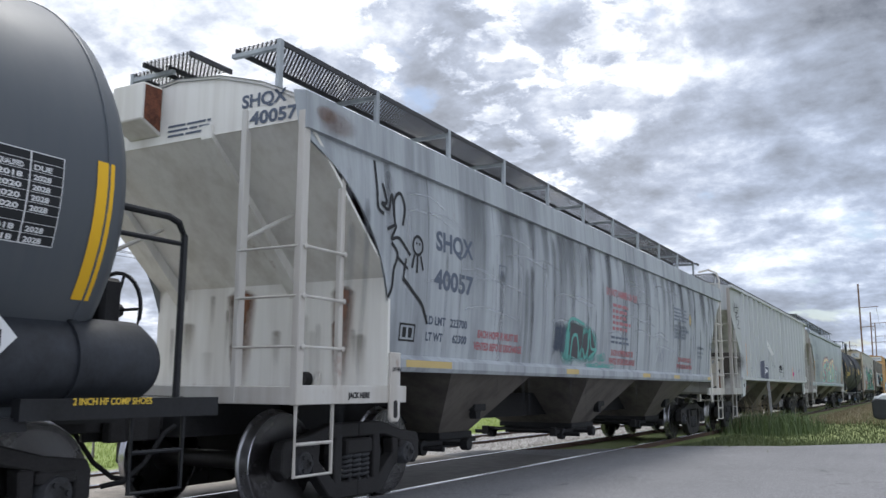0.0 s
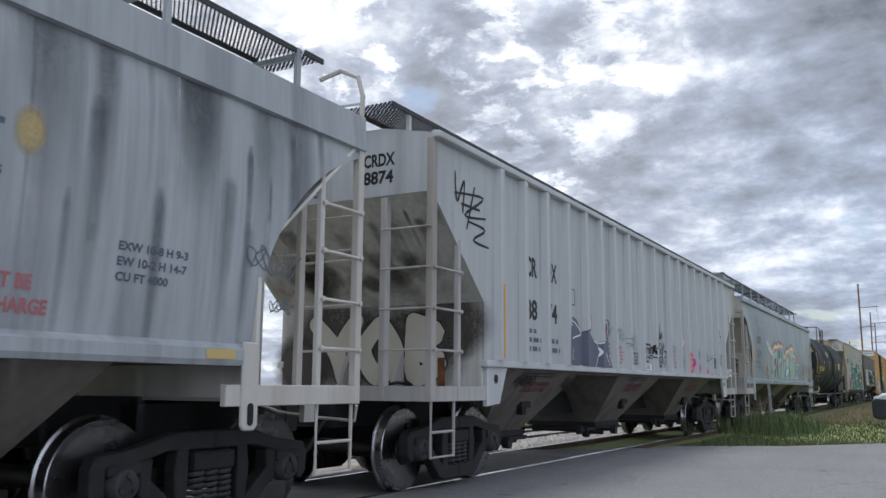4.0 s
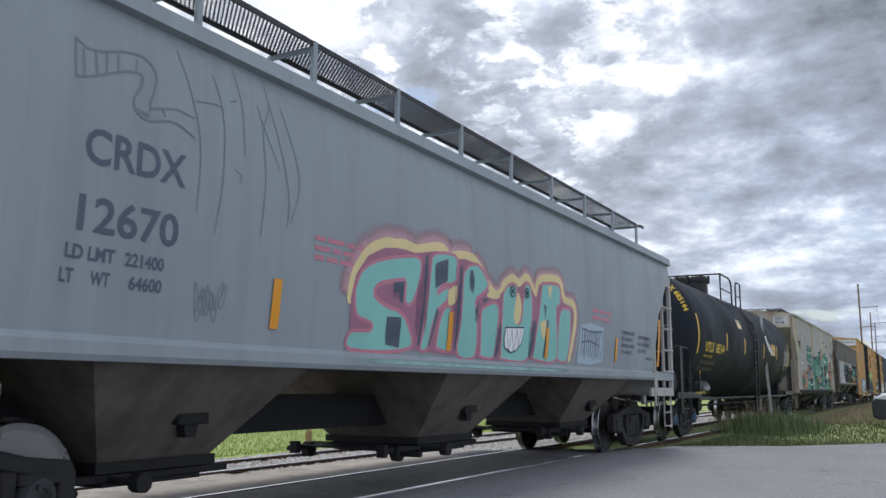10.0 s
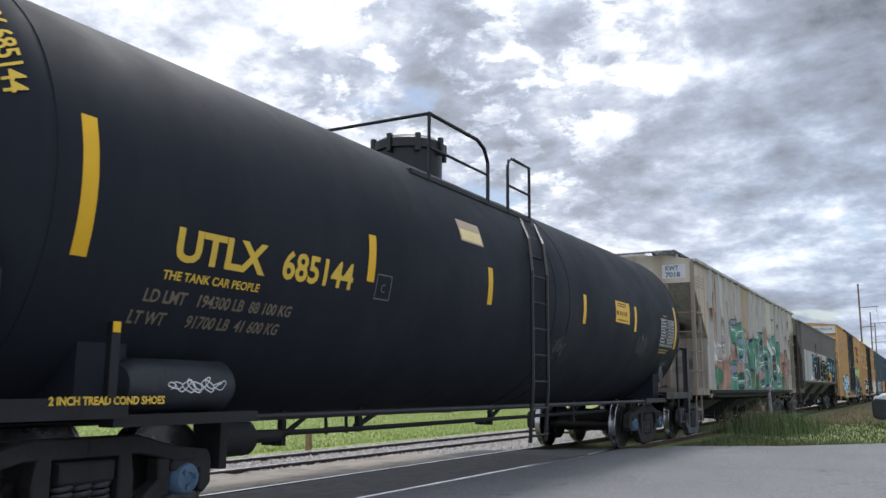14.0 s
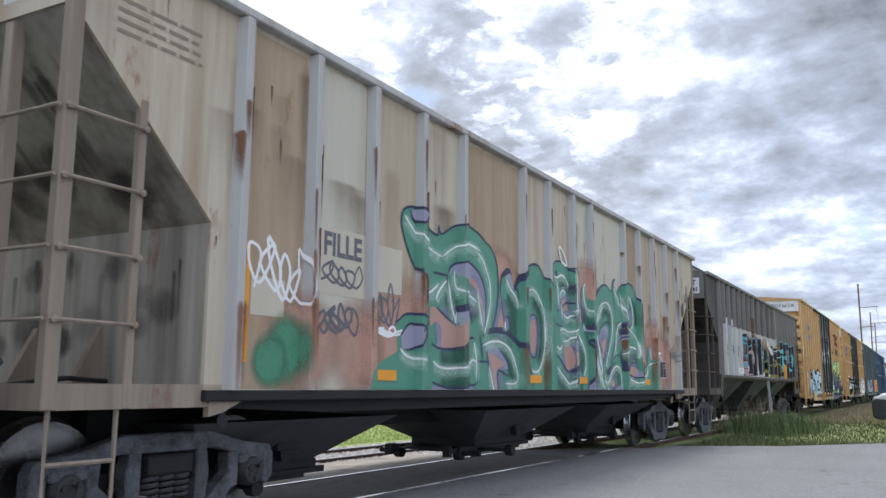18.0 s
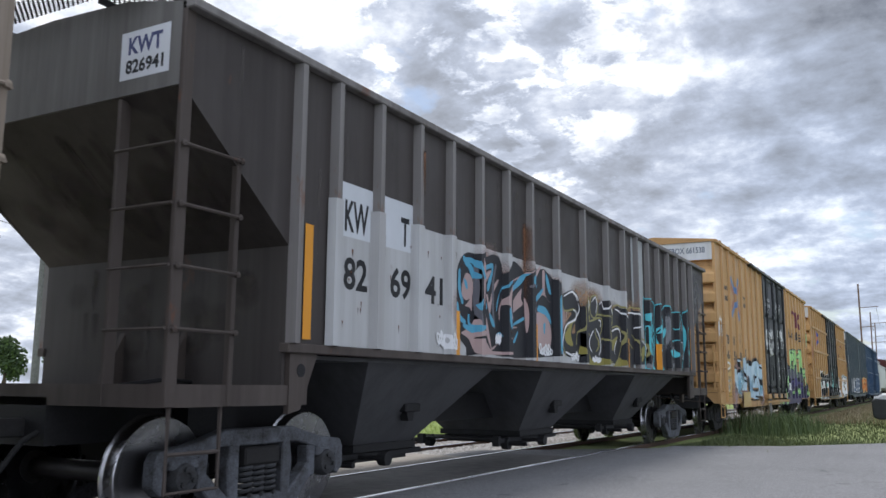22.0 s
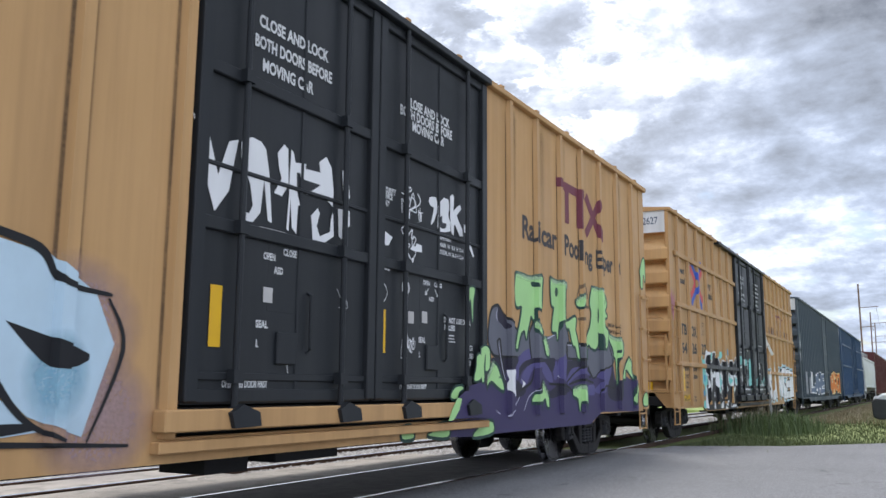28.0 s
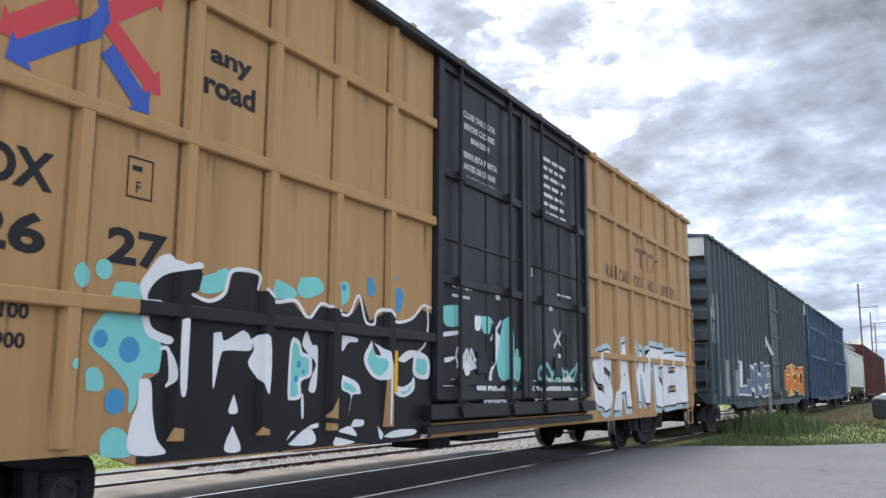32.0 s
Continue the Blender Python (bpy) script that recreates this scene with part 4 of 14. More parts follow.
    part("handrail", Geo().tube([(1.10, dome - 1.34, 4.36), (-1.10, dome - 1.34, 4.36)], 0.022, 8), BLACK, car)
    for far_end in (0, 1):
        def put(y):
            return L - y if far_end else y
        a, b = sorted((put(0.0), put(2.5)))
        g = Geo().box(-0.42, 0.42, a, b, 0.86, 1.14)
        part("stub_sill", g, BLACK, car)
        part("saddle", Geo().prism([(-1.25, 0.95), (1.25, 0.95), (1.25, 1.60), (0.75, 1.22), (-0.75, 1.22), (-1.25, 1.60)], "y", put(1.35), put(1.75)), paint, car)
        a, b = sorted((put(0.0), put(0.40)))
        part("end_deck", Geo().box(-1.39, 1.39, a, b, 1.02, 1.066), BLACK, car)
        for s in (1, -1):
            a, b = sorted((put(0.0 if end_tank else -0.55), put(1.60)))
            part("deck_sill", Geo().box(*sorted((s * 1.40, s * 1.48)), a, b, 0.94, 1.07), BLACK, car)
            a, b = sorted((put(1.52), put(2.9)))
            part("tank_bracket_sill", Geo().box(*sorted((s * 1.30, s * 1.44)), a, b, 0.88, 0.96), BLACK, car)
        for s in (1, -1):
            y1, y2 = put(0.06), put(0.95)
            if end_tank and far_end:
                post = part("corner_post", Geo().tube([(s * 1.42, L - 0.36, 1.0), (s * 1.42, L - 0.36, 2.22), (s * 1.42, L - 0.42, 2.31), (s * 1.42, L - 0.52, 2.34), (s * 1.42, L - 1.05, 2.34)], 0.026, 8), BLACK, car)
                part("grab_rail", Geo().tube([(s * 1.42, L - 0.40, 2.16), (s * 1.42, L - 1.0, 2.16)], 0.018, 8), BLACK, post)
                stirrup(car, BLACK, s * 1.44, put(0.30), put(0.75), 0.45, 1.0)
                continue
            y1, y2 = put(-0.22), put(0.62)
            post = part("corner_post", Geo().box(s * 1.44 - 0.05, s * 1.44 + 0.05, y1 - 0.085, y1 + 0.085, 0.62, 2.05), BLACK, car, bevel=0.01)
            part("grab_rail", Geo().tube([(s * 1.46, y1, 2.02), (s * 1.46, put(0.34), 2.02), (s * 1.46, put(0.54), 1.96), (s * 1.46, y2, 1.80), (s * 1.46, y2, 0.72)], 0.024, 8), BLACK, post)
            part("grab_rail", Geo().tube([(s * 1.46, put(-0.06), 2.0), (s * 1.46, put(0.02), 1.94), (s * 1.46, put(0.02), 1.04)], 0.016, 8), BLACK, post)
            part("grab_rail", Geo().tube([(s * 1.40, y1, 2.0), (s * 0.3, y1, 2.0)], 0.018, 8), BLACK, post)
            part("placard", Geo().prism([(put(-0.32), 1.28), (put(-0.50), 1.50), (put(-0.68), 1.28), (put(-0.50), 1.06)], "x", s * 1.405, s * 1.415), P_TANK_GEAR, post, "dark diamond placard holder")
            stirrup(car, BLACK, s * 1.44, put(0.02), put(0.52), 0.45, 1.0)
    part("air_tank", Geo().lathe([(0.0, 1.64), (0.14, 1.66), (0.19, 1.73), (0.19, 2.60), (0.14, 2.67), (0.0, 2.70)], (1.27, 0, 1.15), "y", 24), P_TANK_GEAR, car, smooth=0.7)
    for y in (1.74, 2.54):
        part("air_tank_bracket", Geo().box(1.0, 1.3, y - 0.04, y + 0.04, 0.90, 1.04), BLACK, car)
    g = Geo()
    for x in (0.2, -0.2):
        g.tube([(x, 4.0, 0.86), (x, L - 4.0, 0.86)], 0.025, 6)
    for k in range(4):
        y = L * 0.34 + k * 0.9
        g.tube([(0.2, y, 0.86), (0.2, y + 0.45, 1.10), (0.2, y + 0.9, 0.86)], 0.02, 6)
    part("brake_rigging", g, UNDER, car)
    bp = part("marker_post", Geo().box(1.44, 1.49, 1.42, 1.49, 1.07, 1.56), BLACK, car)
    part("reflector_tip", Geo().box(1.49, 1.494, 1.425, 1.485, 1.49, 1.56), YELLOW, bp)
    for y, h in ((4.3, 0.34), (5.6, 0.26), (8.9, 0.30), (11.0, 0.24), (12.2, 0.36)):
        hg = part("pipe_hanger", Geo().box(0.50, 0.56, y - 0.03, y + 0.03, 0.92 - h, 0.94).box(0.30, 0.56, y - 0.025, y + 0.025, 0.92 - h, 0.96 - h), UNDER, car)
        part("rigging_lever", Geo().prism([(y - 0.05, 0.92 - h), (y + 0.45, 0.84), (y + 0.52, 0.90), (y, 1.0 - h)], "x", 0.46, 0.50), UNDER, hg)
    part("train_pipe", Geo().tube([(0.62, 1.2, 0.74), (0.62, 5.2, 0.70), (0.62, L - 1.4, 0.72)], 0.03, 6), UNDER, car)
    cyl = part("brake_cylinder", Geo().lathe([(0.0, 2.9), (0.15, 2.92), (0.15, 3.30), (0.06, 3.34), (0.05, 3.75), (0.0, 3.76)], (0.95, 0, 0.72), "y", 16), UNDER, car, smooth=0.6)
    part("cylinder_bracket", Geo().box(0.80, 1.10, 2.86, 2.94, 0.50, 0.92), UNDER, cyl)
    part("bottom_outlet", Geo().lathe([(0.22, 0.80), (0.22, 1.16)], (0, L / 2, 0), "z", 16), UNDER, car)
    if end_tank:
        hand_brake(car, BLACK, 0.80, L - 0.42, 1.70, -1)
        part("air_tank", Geo().lathe([(0.0, 14.70), (0.22, 14.75), (0.29, 14.87), (0.29, 15.78), (0.31, 15.78), (0.31, 15.84), (0.29, 15.84), (0.29, 16.38), (0.22, 16.50), (0.0, 16.55)], (1.18, 0, 1.30), "y", 24), P_TANK_GEAR, car, smooth=0.7)
    else:
        hand_brake(car, UNDER, -0.3, L - 0.2, 2.0, -1)
    cap = None if end_tank else CAP_B
    sets = truck(car, near, IRON, cap) + truck(car, far, IRON, cap)
    for m in (pose(0, 0, 0), pose(0, L, 0, 0, 0, 180)):
        share("coupler", COUPLER, car, m)
        share("air_hose", HOSE, car, m)
    on_train(car, place, sets)
    return car
# ---- boxcar ----
STEP_WHITE = plain("worn_step_white", (0.42, 0.42, 0.40), 0.7, 0.0, 0.45, 4.0, 0.003)


def boxcar(place, L, top, sill, ribs, door, near, far, paint, dark, cap_paint, label, roof_paint, rails=(), rib_depth=0.055, end_white=None, door_parts=2, end_ribs=6, door_rods=True, track_paint=None, end_paint=None):
    car = thing("boxcar", label, "boxcar", "cars of the train")
    X = 1.53
    d0, d1 = door
    for s in (1, -1):
        for a, b in ((0.0, d0), (d1, L)):
            part("side_sheet", Geo().box(*sorted((s * (X - 0.03), s * X)), a, b, sill, top), paint, car)
    rg = mesh_of("side_rib", Geo().prism([(X - 0.004, -0.07), (X + rib_depth, -0.045), (X + rib_depth, 0.045), (X - 0.004, 0.07)], "z", sill, top - 0.03), paint)
    for y in ribs:
        share("side_rib", rg, car, pose(0, y, 0))
        share("side_rib", rg, car, pose(0, y, 0, 0, 0, 180))
    for z in rails:
        spans = ((0.35, d0, paint), (d1, L - 0.1, paint))
        if z < 2:
            spans = ((0.35, 2.9, paint), (2.9, d0, track_paint or paint), (d1, L - 0.1, paint))
        for a, b, m in spans:
            for s in (1, -1):
                part("belt_rail", Geo().box(*sorted((s * (X - 0.01), s * (X + rib_depth + 0.004))), a, b, z - 0.05, z + 0.05), m, car, bevel=0.012)
    for s in (1, -1):
        for a, b in ((-0.012, 0.30), (L - 0.30, L + 0.012)):
            part("corner_post", Geo().box(*sorted((s * (X - 0.06), s * (X + 0.012))), a, b, sill - 0.02, top), paint, car)
        part("side_skirt", Geo().prism([(2.55, sill), (3.0, 0.63), (L - 3.0, 0.63), (L - 2.55, sill)], "x", s * (X - 0.04), s * (X - 0.001)), paint, car)
        part("side_sill", Geo().box(*sorted((s * (X - 0.10), s * (X - 0.002))), 0.31, L - 0.31, sill - 0.05, sill), paint, car)
        part("top_chord", Geo().box(*sorted((s * (X - 0.04), s * (X + 0.075))), -0.03, L + 0.03, top - 0.03, top + 0.05), paint, car, bevel=0.01)
    part("roof", Geo().prism([(-X - 0.06, top + 0.05), (0, top + 0.20), (X + 0.06, top + 0.05), (X + 0.06, top + 0.0), (-X - 0.06, top)], "y", -0.04, L + 0.04), roof_paint, car)
    rs = Geo()
    for k in range(16):
        y = L * (k + 0.5) / 16
        rs.prism([(-X - 0.06, top + 0.05), (0, top + 0.20), (X + 0.06, top + 0.05), (X + 0.06, top + 0.09), (0, top + 0.24), (-X - 0.06, top + 0.09)], "y", y - 0.04, y + 0.04)
    part("roof_seam", rs, roof_paint, car)
    part("floor_pan", Geo().box(-X + 0.04, X - 0.04, 0.05, L - 0.05, sill + 0.02, sill + 0.2), UNDER, car)
    # pressed ends with deep horizontal ribs, open below
    cap_h = 0.46
    for far_end in (0, 1):
        def put(y):
            return L - y if far_end else y
        prof, n = [], end_ribs
        z0, z1 = 1.30, top - cap_h
        for k in range(n):
            b = z0 + k * 0.5
            prof += [(0.17, b - 0.015), (-0.02, b), (-0.035, b + 0.02), (-0.035, b + 0.22), (-0.02, b + 0.25), (0.17, b + 0.46)]
        prof += [(0.17, z1 - 0.02), (0.03, z1), (0.03, top), (0.20, top), (0.20, z0 - 0.24), (0.03, z0 - 0.24), (0.03, z0 - 0.16), (0.13, z0 - 0.10)]
        part("end_wall", Geo().prism([(put(y), z) for y, z in prof], "x", -X + 0.02, X - 0.02), end_paint or paint, car)
        cap = Geo().prism([(-X + 0.03, top - cap_h), (X - 0.03, top - cap_h), (X - 0.03, top + 0.03), (0, top + 0.16), (-X + 0.03, top + 0.03)], "y", put(-0.005), put(0.06))
        part("end_cap", cap, end_white or paint, car)
        # ladders at both corners, on the side and on the end
        for s in (1, -1):
            y1, y2 = put(0.06), put(0.44)
            rail = part("side_ladder", Geo().box(s * (X + 0.03), s * (X + 0.06), y2 - 0.02, y2 + 0.02, sill + 0.25, sill + 2.05), paint, car)
            part("grab_iron", Geo().tube([(s * (X + 0.0), y1, sill + 0.25), (s * (X + 0.06), y1, sill + 0.28), (s * (X + 0.06), y1, sill + 2.05), (s * X, y1, sill + 2.07)], 0.012, 6), paint, rail)
            for k in range(4):
                z = sill + 0.30 + k * 0.56
                rung = Geo().tube([(s * (X + 0.055), y1, z), (s * (X + 0.055), y2, z)], 0.013, 6)
                for yy in (y1, y2):
                    rung.lathe([(0.03, 0.0), (0.028, 0.02), (0.0, 0.035)] if s > 0 else [(0.03, 0.0), (0.028, -0.02), (0.0, -0.035)], (s * (X + 0.06), yy, z), "x", 8)
                part("rung", rung, paint, rail)
            xa, xb = s * (X - 0.55), s * (X - 0.12)
            pe = part("end_ladder", Geo().box(min(xa, xa + 0.04 * s), max(xa, xa + 0.04 * s), put(-0.08) - 0.02, put(-0.08) + 0.02, sill + 0.3, sill + 1.45)
                      .box(min(xb, xb + 0.04 * s), max(xb, xb + 0.04 * s), put(-0.08) - 0.02, put(-0.08) + 0.02, sill + 0.3, sill + 1.45), paint, car)
            for k in range(3):
                z = sill + 0.32 + k * 0.55
                part("rung", Geo().tube([(xa, put(-0.09), z), (xb, put(-0.09), z)], 0.013, 6), paint, pe)
            stirrup(car, paint, s * (X - 0.01), put(0.10), put(0.50), sill - 0.36, sill)
        part("end_handrail", Geo().tube([(-X + 0.2, put(-0.0), sill + 1.78), (-X + 0.22, put(-0.09), sill + 1.80), (X - 0.18, put(-0.09), sill + 1.80), (X - 0.16, put(0), sill + 1.78)], 0.014, 6), paint, car)
        part("brake_step", Geo().box(-0.95, 0.35, min(put(-0.24), put(0.02)), max(put(-0.24), put(0.02)), sill + 0.27, sill + 0.32), STEP_WHITE, car, "worn white brake step", bevel=0.006)
        part("end_sill", Geo().box(-1.0, 1.0, min(put(-0.05), put(0.16)), max(put(-0.05), put(0.16)), sill - 0.16, sill + 0.14), UNDER, car, bevel=0.02)
        for s in (1, -1):
            part("corner_gusset", Geo().prism([(s * (X - 0.06), sill - 0.02), (s * (X - 0.06), z0 - 0.25), (s * (X - 0.40), z0 - 0.25), (s * (X - 0.16), sill - 0.02)], "y", put(0.02), put(0.05)), paint, car)
    part("crossover_board", Geo().box(-0.55, 0.10, -0.17, -0.05, sill + 0.86, sill + 1.32), plain("grey_plank" , (0.30, 0.20, 0.12), 0.85, 0, 0.5, 5.0, 0.01), car, "weathered split wooden board")
    hand_brake(car, UNDER, -0.6, L + 0.12, sill + 1.5, -1)
    # plug doors: frame, two panels each, locking rods
    wd = (d1 - d0) / door_parts
    for s in (1, -1):
        for k in range(door_parts):
            a, b = d0 + k * wd + 0.02, d0 + (k + 1) * wd - 0.02
            dr = part("door", Geo().box(*sorted((s * (X - 0.02), s * (X + 0.02))), a, b, sill + 0.22, top - 0.05), dark, car, "black plug door with locking rods" if door_rods else "")
            fr = Geo()
            for y, w in ((a + 0.05, 0.06), (b - 0.05, 0.06), ((a + b) / 2 + 0.08, 0.02)):
                fr.box(*sorted((s * X, s * (X + (0.075 if w > 0.03 else 0.034)))), y - w, y + w, sill + 0.24, top - 0.08)
            bands = ((0.28, 0.05, 0.05), (0.42, 0.03, 0.04), (1.53, 0.05, 0.058), (1.98, 0.018, 0.04), (2.72, 0.05, 0.058), (top - sill - 0.12, 0.05, 0.058)) if door_rods else [(0.28 + (top - sill - 0.40) * q / 4, 0.045, 0.058) for q in range(5)]
            for z, w, d in bands:
                fr.box(*sorted((s * X, s * (X + d))), a + 0.02, b - 0.02, sill + z - w, sill + z + w)
            part("door_frame", fr, dark, dr, bevel=0.008)
            if door_rods:
                for f in (0.20, 0.77):
                    y = a + (b - a) * f
                    rod = part("locking_rod", Geo().tube([(s * (X + 0.09), y, sill + 0.10), (s * (X + 0.09), y, top - 0.02)], 0.026, 8), dark, dr)
                    for zg in (0.42, 1.53, 2.72):
                        part("rod_guide", Geo().box(*sorted((s * (X + 0.05), s * (X + 0.125))), y - 0.05, y + 0.05, sill + zg - 0.05, sill + zg + 0.05), dark, rod)
                    part("roller_foot", Geo().prism([(y - 0.10, sill + 0.16), (y + 0.02, sill + 0.22), (y + 0.20, sill + 0.16), (y + 0.22, sill + 0.06), (y - 0.06, sill + 0.05)], "x", s * (X + 0.07), s * (X + 0.17)), dark, rod)
                ym = a + 0.85
                part("latch_plate", Geo().box(*sorted((s * X, s * (X + 0.022))), ym, ym + 0.50, sill + 0.93, sill + 1.47), dark, dr, bevel=0.006)
                part("latch_box", Geo().box(*sorted((s * X, s * (X + 0.05))), ym + 0.12, ym + 0.36, sill + 0.52, sill + 0.78), dark, dr, bevel=0.01)
                part("latch_handle", Geo().tube([(s * (X + 0.02), ym + 0.52, sill + 1.12), (s * (X + 0.06), ym + 0.52, sill + 1.10), (s * (X + 0.06), ym + 0.52, sill + 0.66), (s * (X + 0.03), ym + 0.52, sill + 0.62)], 0.016, 6), dark, dr)
    if door_rods:
        for z, r in ((sill + 0.14, 0.05), (top - 0.03, 0.04)):
            for s in (1, -1):
                part("door_track", Geo().box(*sorted((s * X, s * (X + 0.13))), d0 - (0.2 if z < 2 else 2.3), d1 + 0.02, z - r * (2.0 if z < 2 else 1), z + r), (track_paint or paint) if z < 2 else dark, car, bevel=0.01)
        for s in (1, -1):
            part("track_lip", Geo().box(*sorted((s * (X - 0.02), s * (X + 0.085))), d0 - 0.2, d1 + 0.02, sill - 0.10, sill - 0.02), track_paint or paint, car, bevel=0.008)
    for y in (L * 0.32, L * 0.5, L * 0.68):
        part("cross_bearer", Geo().box(-1.3, 1.3, y - 0.08, y + 0.08, 0.66, sill + 0.02), UNDER, car)
    part("brake_valve", Geo().box(0.5, 1.0, L * 0.42, L * 0.42 + 0.5, 0.45, 0.72).box(0.7, 1.1, L * 0.46, L * 0.46 + 0.9, 0.5, 0.66).tube([(0.8, L * 0.3, 0.56), (0.8, L * 0.6, 0.56)], 0.025, 6), UNDER, car)
    sets = running_gear(car, L, near, far)
    on_train(car, place, sets)
    return car
RIBS5 = [1.55, 2.45, 3.36, 4.28, 5.19, 6.88, 7.73, 8.68, 9.48, 11.17, 12.06, 12.99, 13.90, 14.80]
RIBS2 = [1.61, 2.34, 3.09, 3.89, 4.67, 5.38, 6.06, 6.85, 7.64, 8.49, 9.57, 10.35, 11.04, 11.77, 12.55, 13.35, 14.10, 14.83]
RIBS6 = [1.30, 1.83, 2.52, 3.26, 3.96, 4.68, 5.43, 6.17, 7.10, 8.19, 9.28, 10.18, 10.95, 11.67, 12.38, 13.12, 13.82, 14.50, 15.10]
# ---- the train ----
P_GREY = car_paint("weathered_grey", (0.362, 0.390, 0.410), (0.13, 0.14, 0.155), 0.1, 0.65, 0.6, 1.0, dust=0.35, spec=0.35)
P_GREY_TRIM = car_paint("whitish_trim", (0.50, 0.49, 0.46), (0.27, 0.21, 0.16), 0.35, 0.4, 0.6, 2.6)
# end grey painted lighter than the sides, in place of light on it
P_GREY_END_LIT = car_paint("weathered_grey_end_lit", (0.68, 0.67, 0.63), (0.30, 0.26, 0.21), 0.25, 0.35, 0.6, 2.0)
# ribs a touch lighter than the panels: light on them put into the paint
P_LIGHT_RIB = car_paint("light_grey_rib_lit", (0.47, 0.49, 0.50), (0.25, 0.25, 0.25), 0.05, 0.35, 0.5, 3.2)
P_RUSTY_WHITE = car_paint("rusty_white_post", (0.40, 0.40, 0.39), (0.20, 0.15, 0.12), 0.4, 0.6, 0.6, 3.7)
P_LIGHT = car_paint("light_grey", (0.42, 0.44, 0.45), (0.21, 0.21, 0.21), 0.05, 0.5, 0.5, 3.0)
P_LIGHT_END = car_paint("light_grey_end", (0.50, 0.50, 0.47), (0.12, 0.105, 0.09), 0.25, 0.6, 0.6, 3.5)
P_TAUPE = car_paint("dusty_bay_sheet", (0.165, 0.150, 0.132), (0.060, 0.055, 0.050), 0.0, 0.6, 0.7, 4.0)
P_BLUEGREY = car_paint("blue_grey", (0.265, 0.30, 0.325), (0.17, 0.19, 0.205), 0.0, 0.35, 0.45, 5.0, dust=0.1)
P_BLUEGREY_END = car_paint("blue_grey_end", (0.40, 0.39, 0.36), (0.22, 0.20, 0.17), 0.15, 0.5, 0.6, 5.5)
P_TANK0 = car_paint("tank_slate", (0.066, 0.076, 0.088), (0.085, 0.092, 0.10), 0.0, 0.5, 0.5, 6.5, dust=0.1, spec=0.35)
P_TANK = car_paint("tank_black", (0.014, 0.0165, 0.023), (0.022, 0.026, 0.031), 0.0, 0.5, 0.6, 6.0, dust=0.03, spec=0.12)
P_TAN = car_paint("beige_rusty", (0.46, 0.42, 0.34), (0.25, 0.17, 0.11), 0.45, 0.65, 0.62, 7.0)
P_TAN_END = car_paint("beige_end", (0.33, 0.31, 0.27), (0.09, 0.075, 0.065), 0.35, 0.7, 0.65, 7.5)
P_TAN_RIB = car_paint("beige_rib", (0.42, 0.43, 0.43), (0.20, 0.12, 0.08), 0.75, 0.6, 0.6, 7.7)
P_TAN_POST = car_paint("rusty_beige_post", (0.26, 0.22, 0.18), (0.10, 0.07, 0.05), 0.7, 0.7, 0.6, 7.9)
P_SOOT = car_paint("sooty_brown", (0.058, 0.051, 0.049), (0.028, 0.024, 0.023), 0.2, 0.7, 0.5, 8.0, dust=0.1)
P_SOOT_POST = car_paint("rusty_post", (0.075, 0.062, 0.056), (0.035, 0.028, 0.025), 0.6, 0.7, 0.6, 8.2)
P_SOOT_RIB = car_paint("sooty_rib", (0.20, 0.19, 0.185), (0.08, 0.07, 0.065), 0.4, 0.8, 0.6, 8.5)
P_SOOT_CAP = car_paint("dusty_end_cap", (0.15, 0.145, 0.14), (0.06, 0.055, 0.052), 0.3, 0.7, 0.6, 8.9)
P_SOOT_BAY = car_paint("sooty_bay", (0.085, 0.086, 0.092), (0.045, 0.044, 0.046), 0.0, 0.6, 0.6, 8.7)
P_YELLOW = car_paint("boxcar_ochre", (0.49, 0.295, 0.132), (0.27, 0.155, 0.07), 0.05, 0.45, 0.5, 9.0, dust=0.2)
P_YELLOW2 = car_paint("boxcar_ochre_dull", (0.43, 0.252, 0.110), (0.25, 0.15, 0.065), 0.05, 0.45, 0.5, 10.0, dust=0.2)
P_YELLOW_END = car_paint("boxcar_ochre_end", (0.56, 0.34, 0.15), (0.30, 0.20, 0.12), 0.1, 0.45, 0.6, 9.5, dust=0.2)
P_DOOR = car_paint("door_black", (0.018, 0.021, 0.025), (0.03, 0.032, 0.035), 0.0, 0.5, 0.42, 11.0, dust=0.1)
P_CAPW = car_paint("end_cap_white", (0.58, 0.59, 0.60), (0.33, 0.31, 0.28), 0.0, 0.4, 0.55, 12.0)
P_SLATE = car_paint("slate_blue", (0.045, 0.065, 0.085), (0.10, 0.11, 0.12), 0.05, 0.6, 0.55, 13.0)
P_NAVY = car_paint("navy_blue", (0.025, 0.060, 0.13), (0.05, 0.07, 0.10), 0.05, 0.5, 0.5, 14.0)
P_PALE = car_paint("pale_grey", (0.50, 0.52, 0.54), (0.3, 0.3, 0.3), 0.0, 0.35, 0.5, 15.0)
P_MAROON = car_paint("maroon", (0.085, 0.022, 0.022), (0.05, 0.02, 0.02), 0.1, 0.5, 0.55, 16.0)


def scallop_a(z):
    if z >= 3.25:
        return 0.02
    u = (3.25 - z) / (3.25 - 1.42)
    return 0.02 + 1.38 * min(1.0, (1 - (1 - min(1, u * 1.12)) ** 2.0) ** 0.70) if u < 0.89 else 1.40


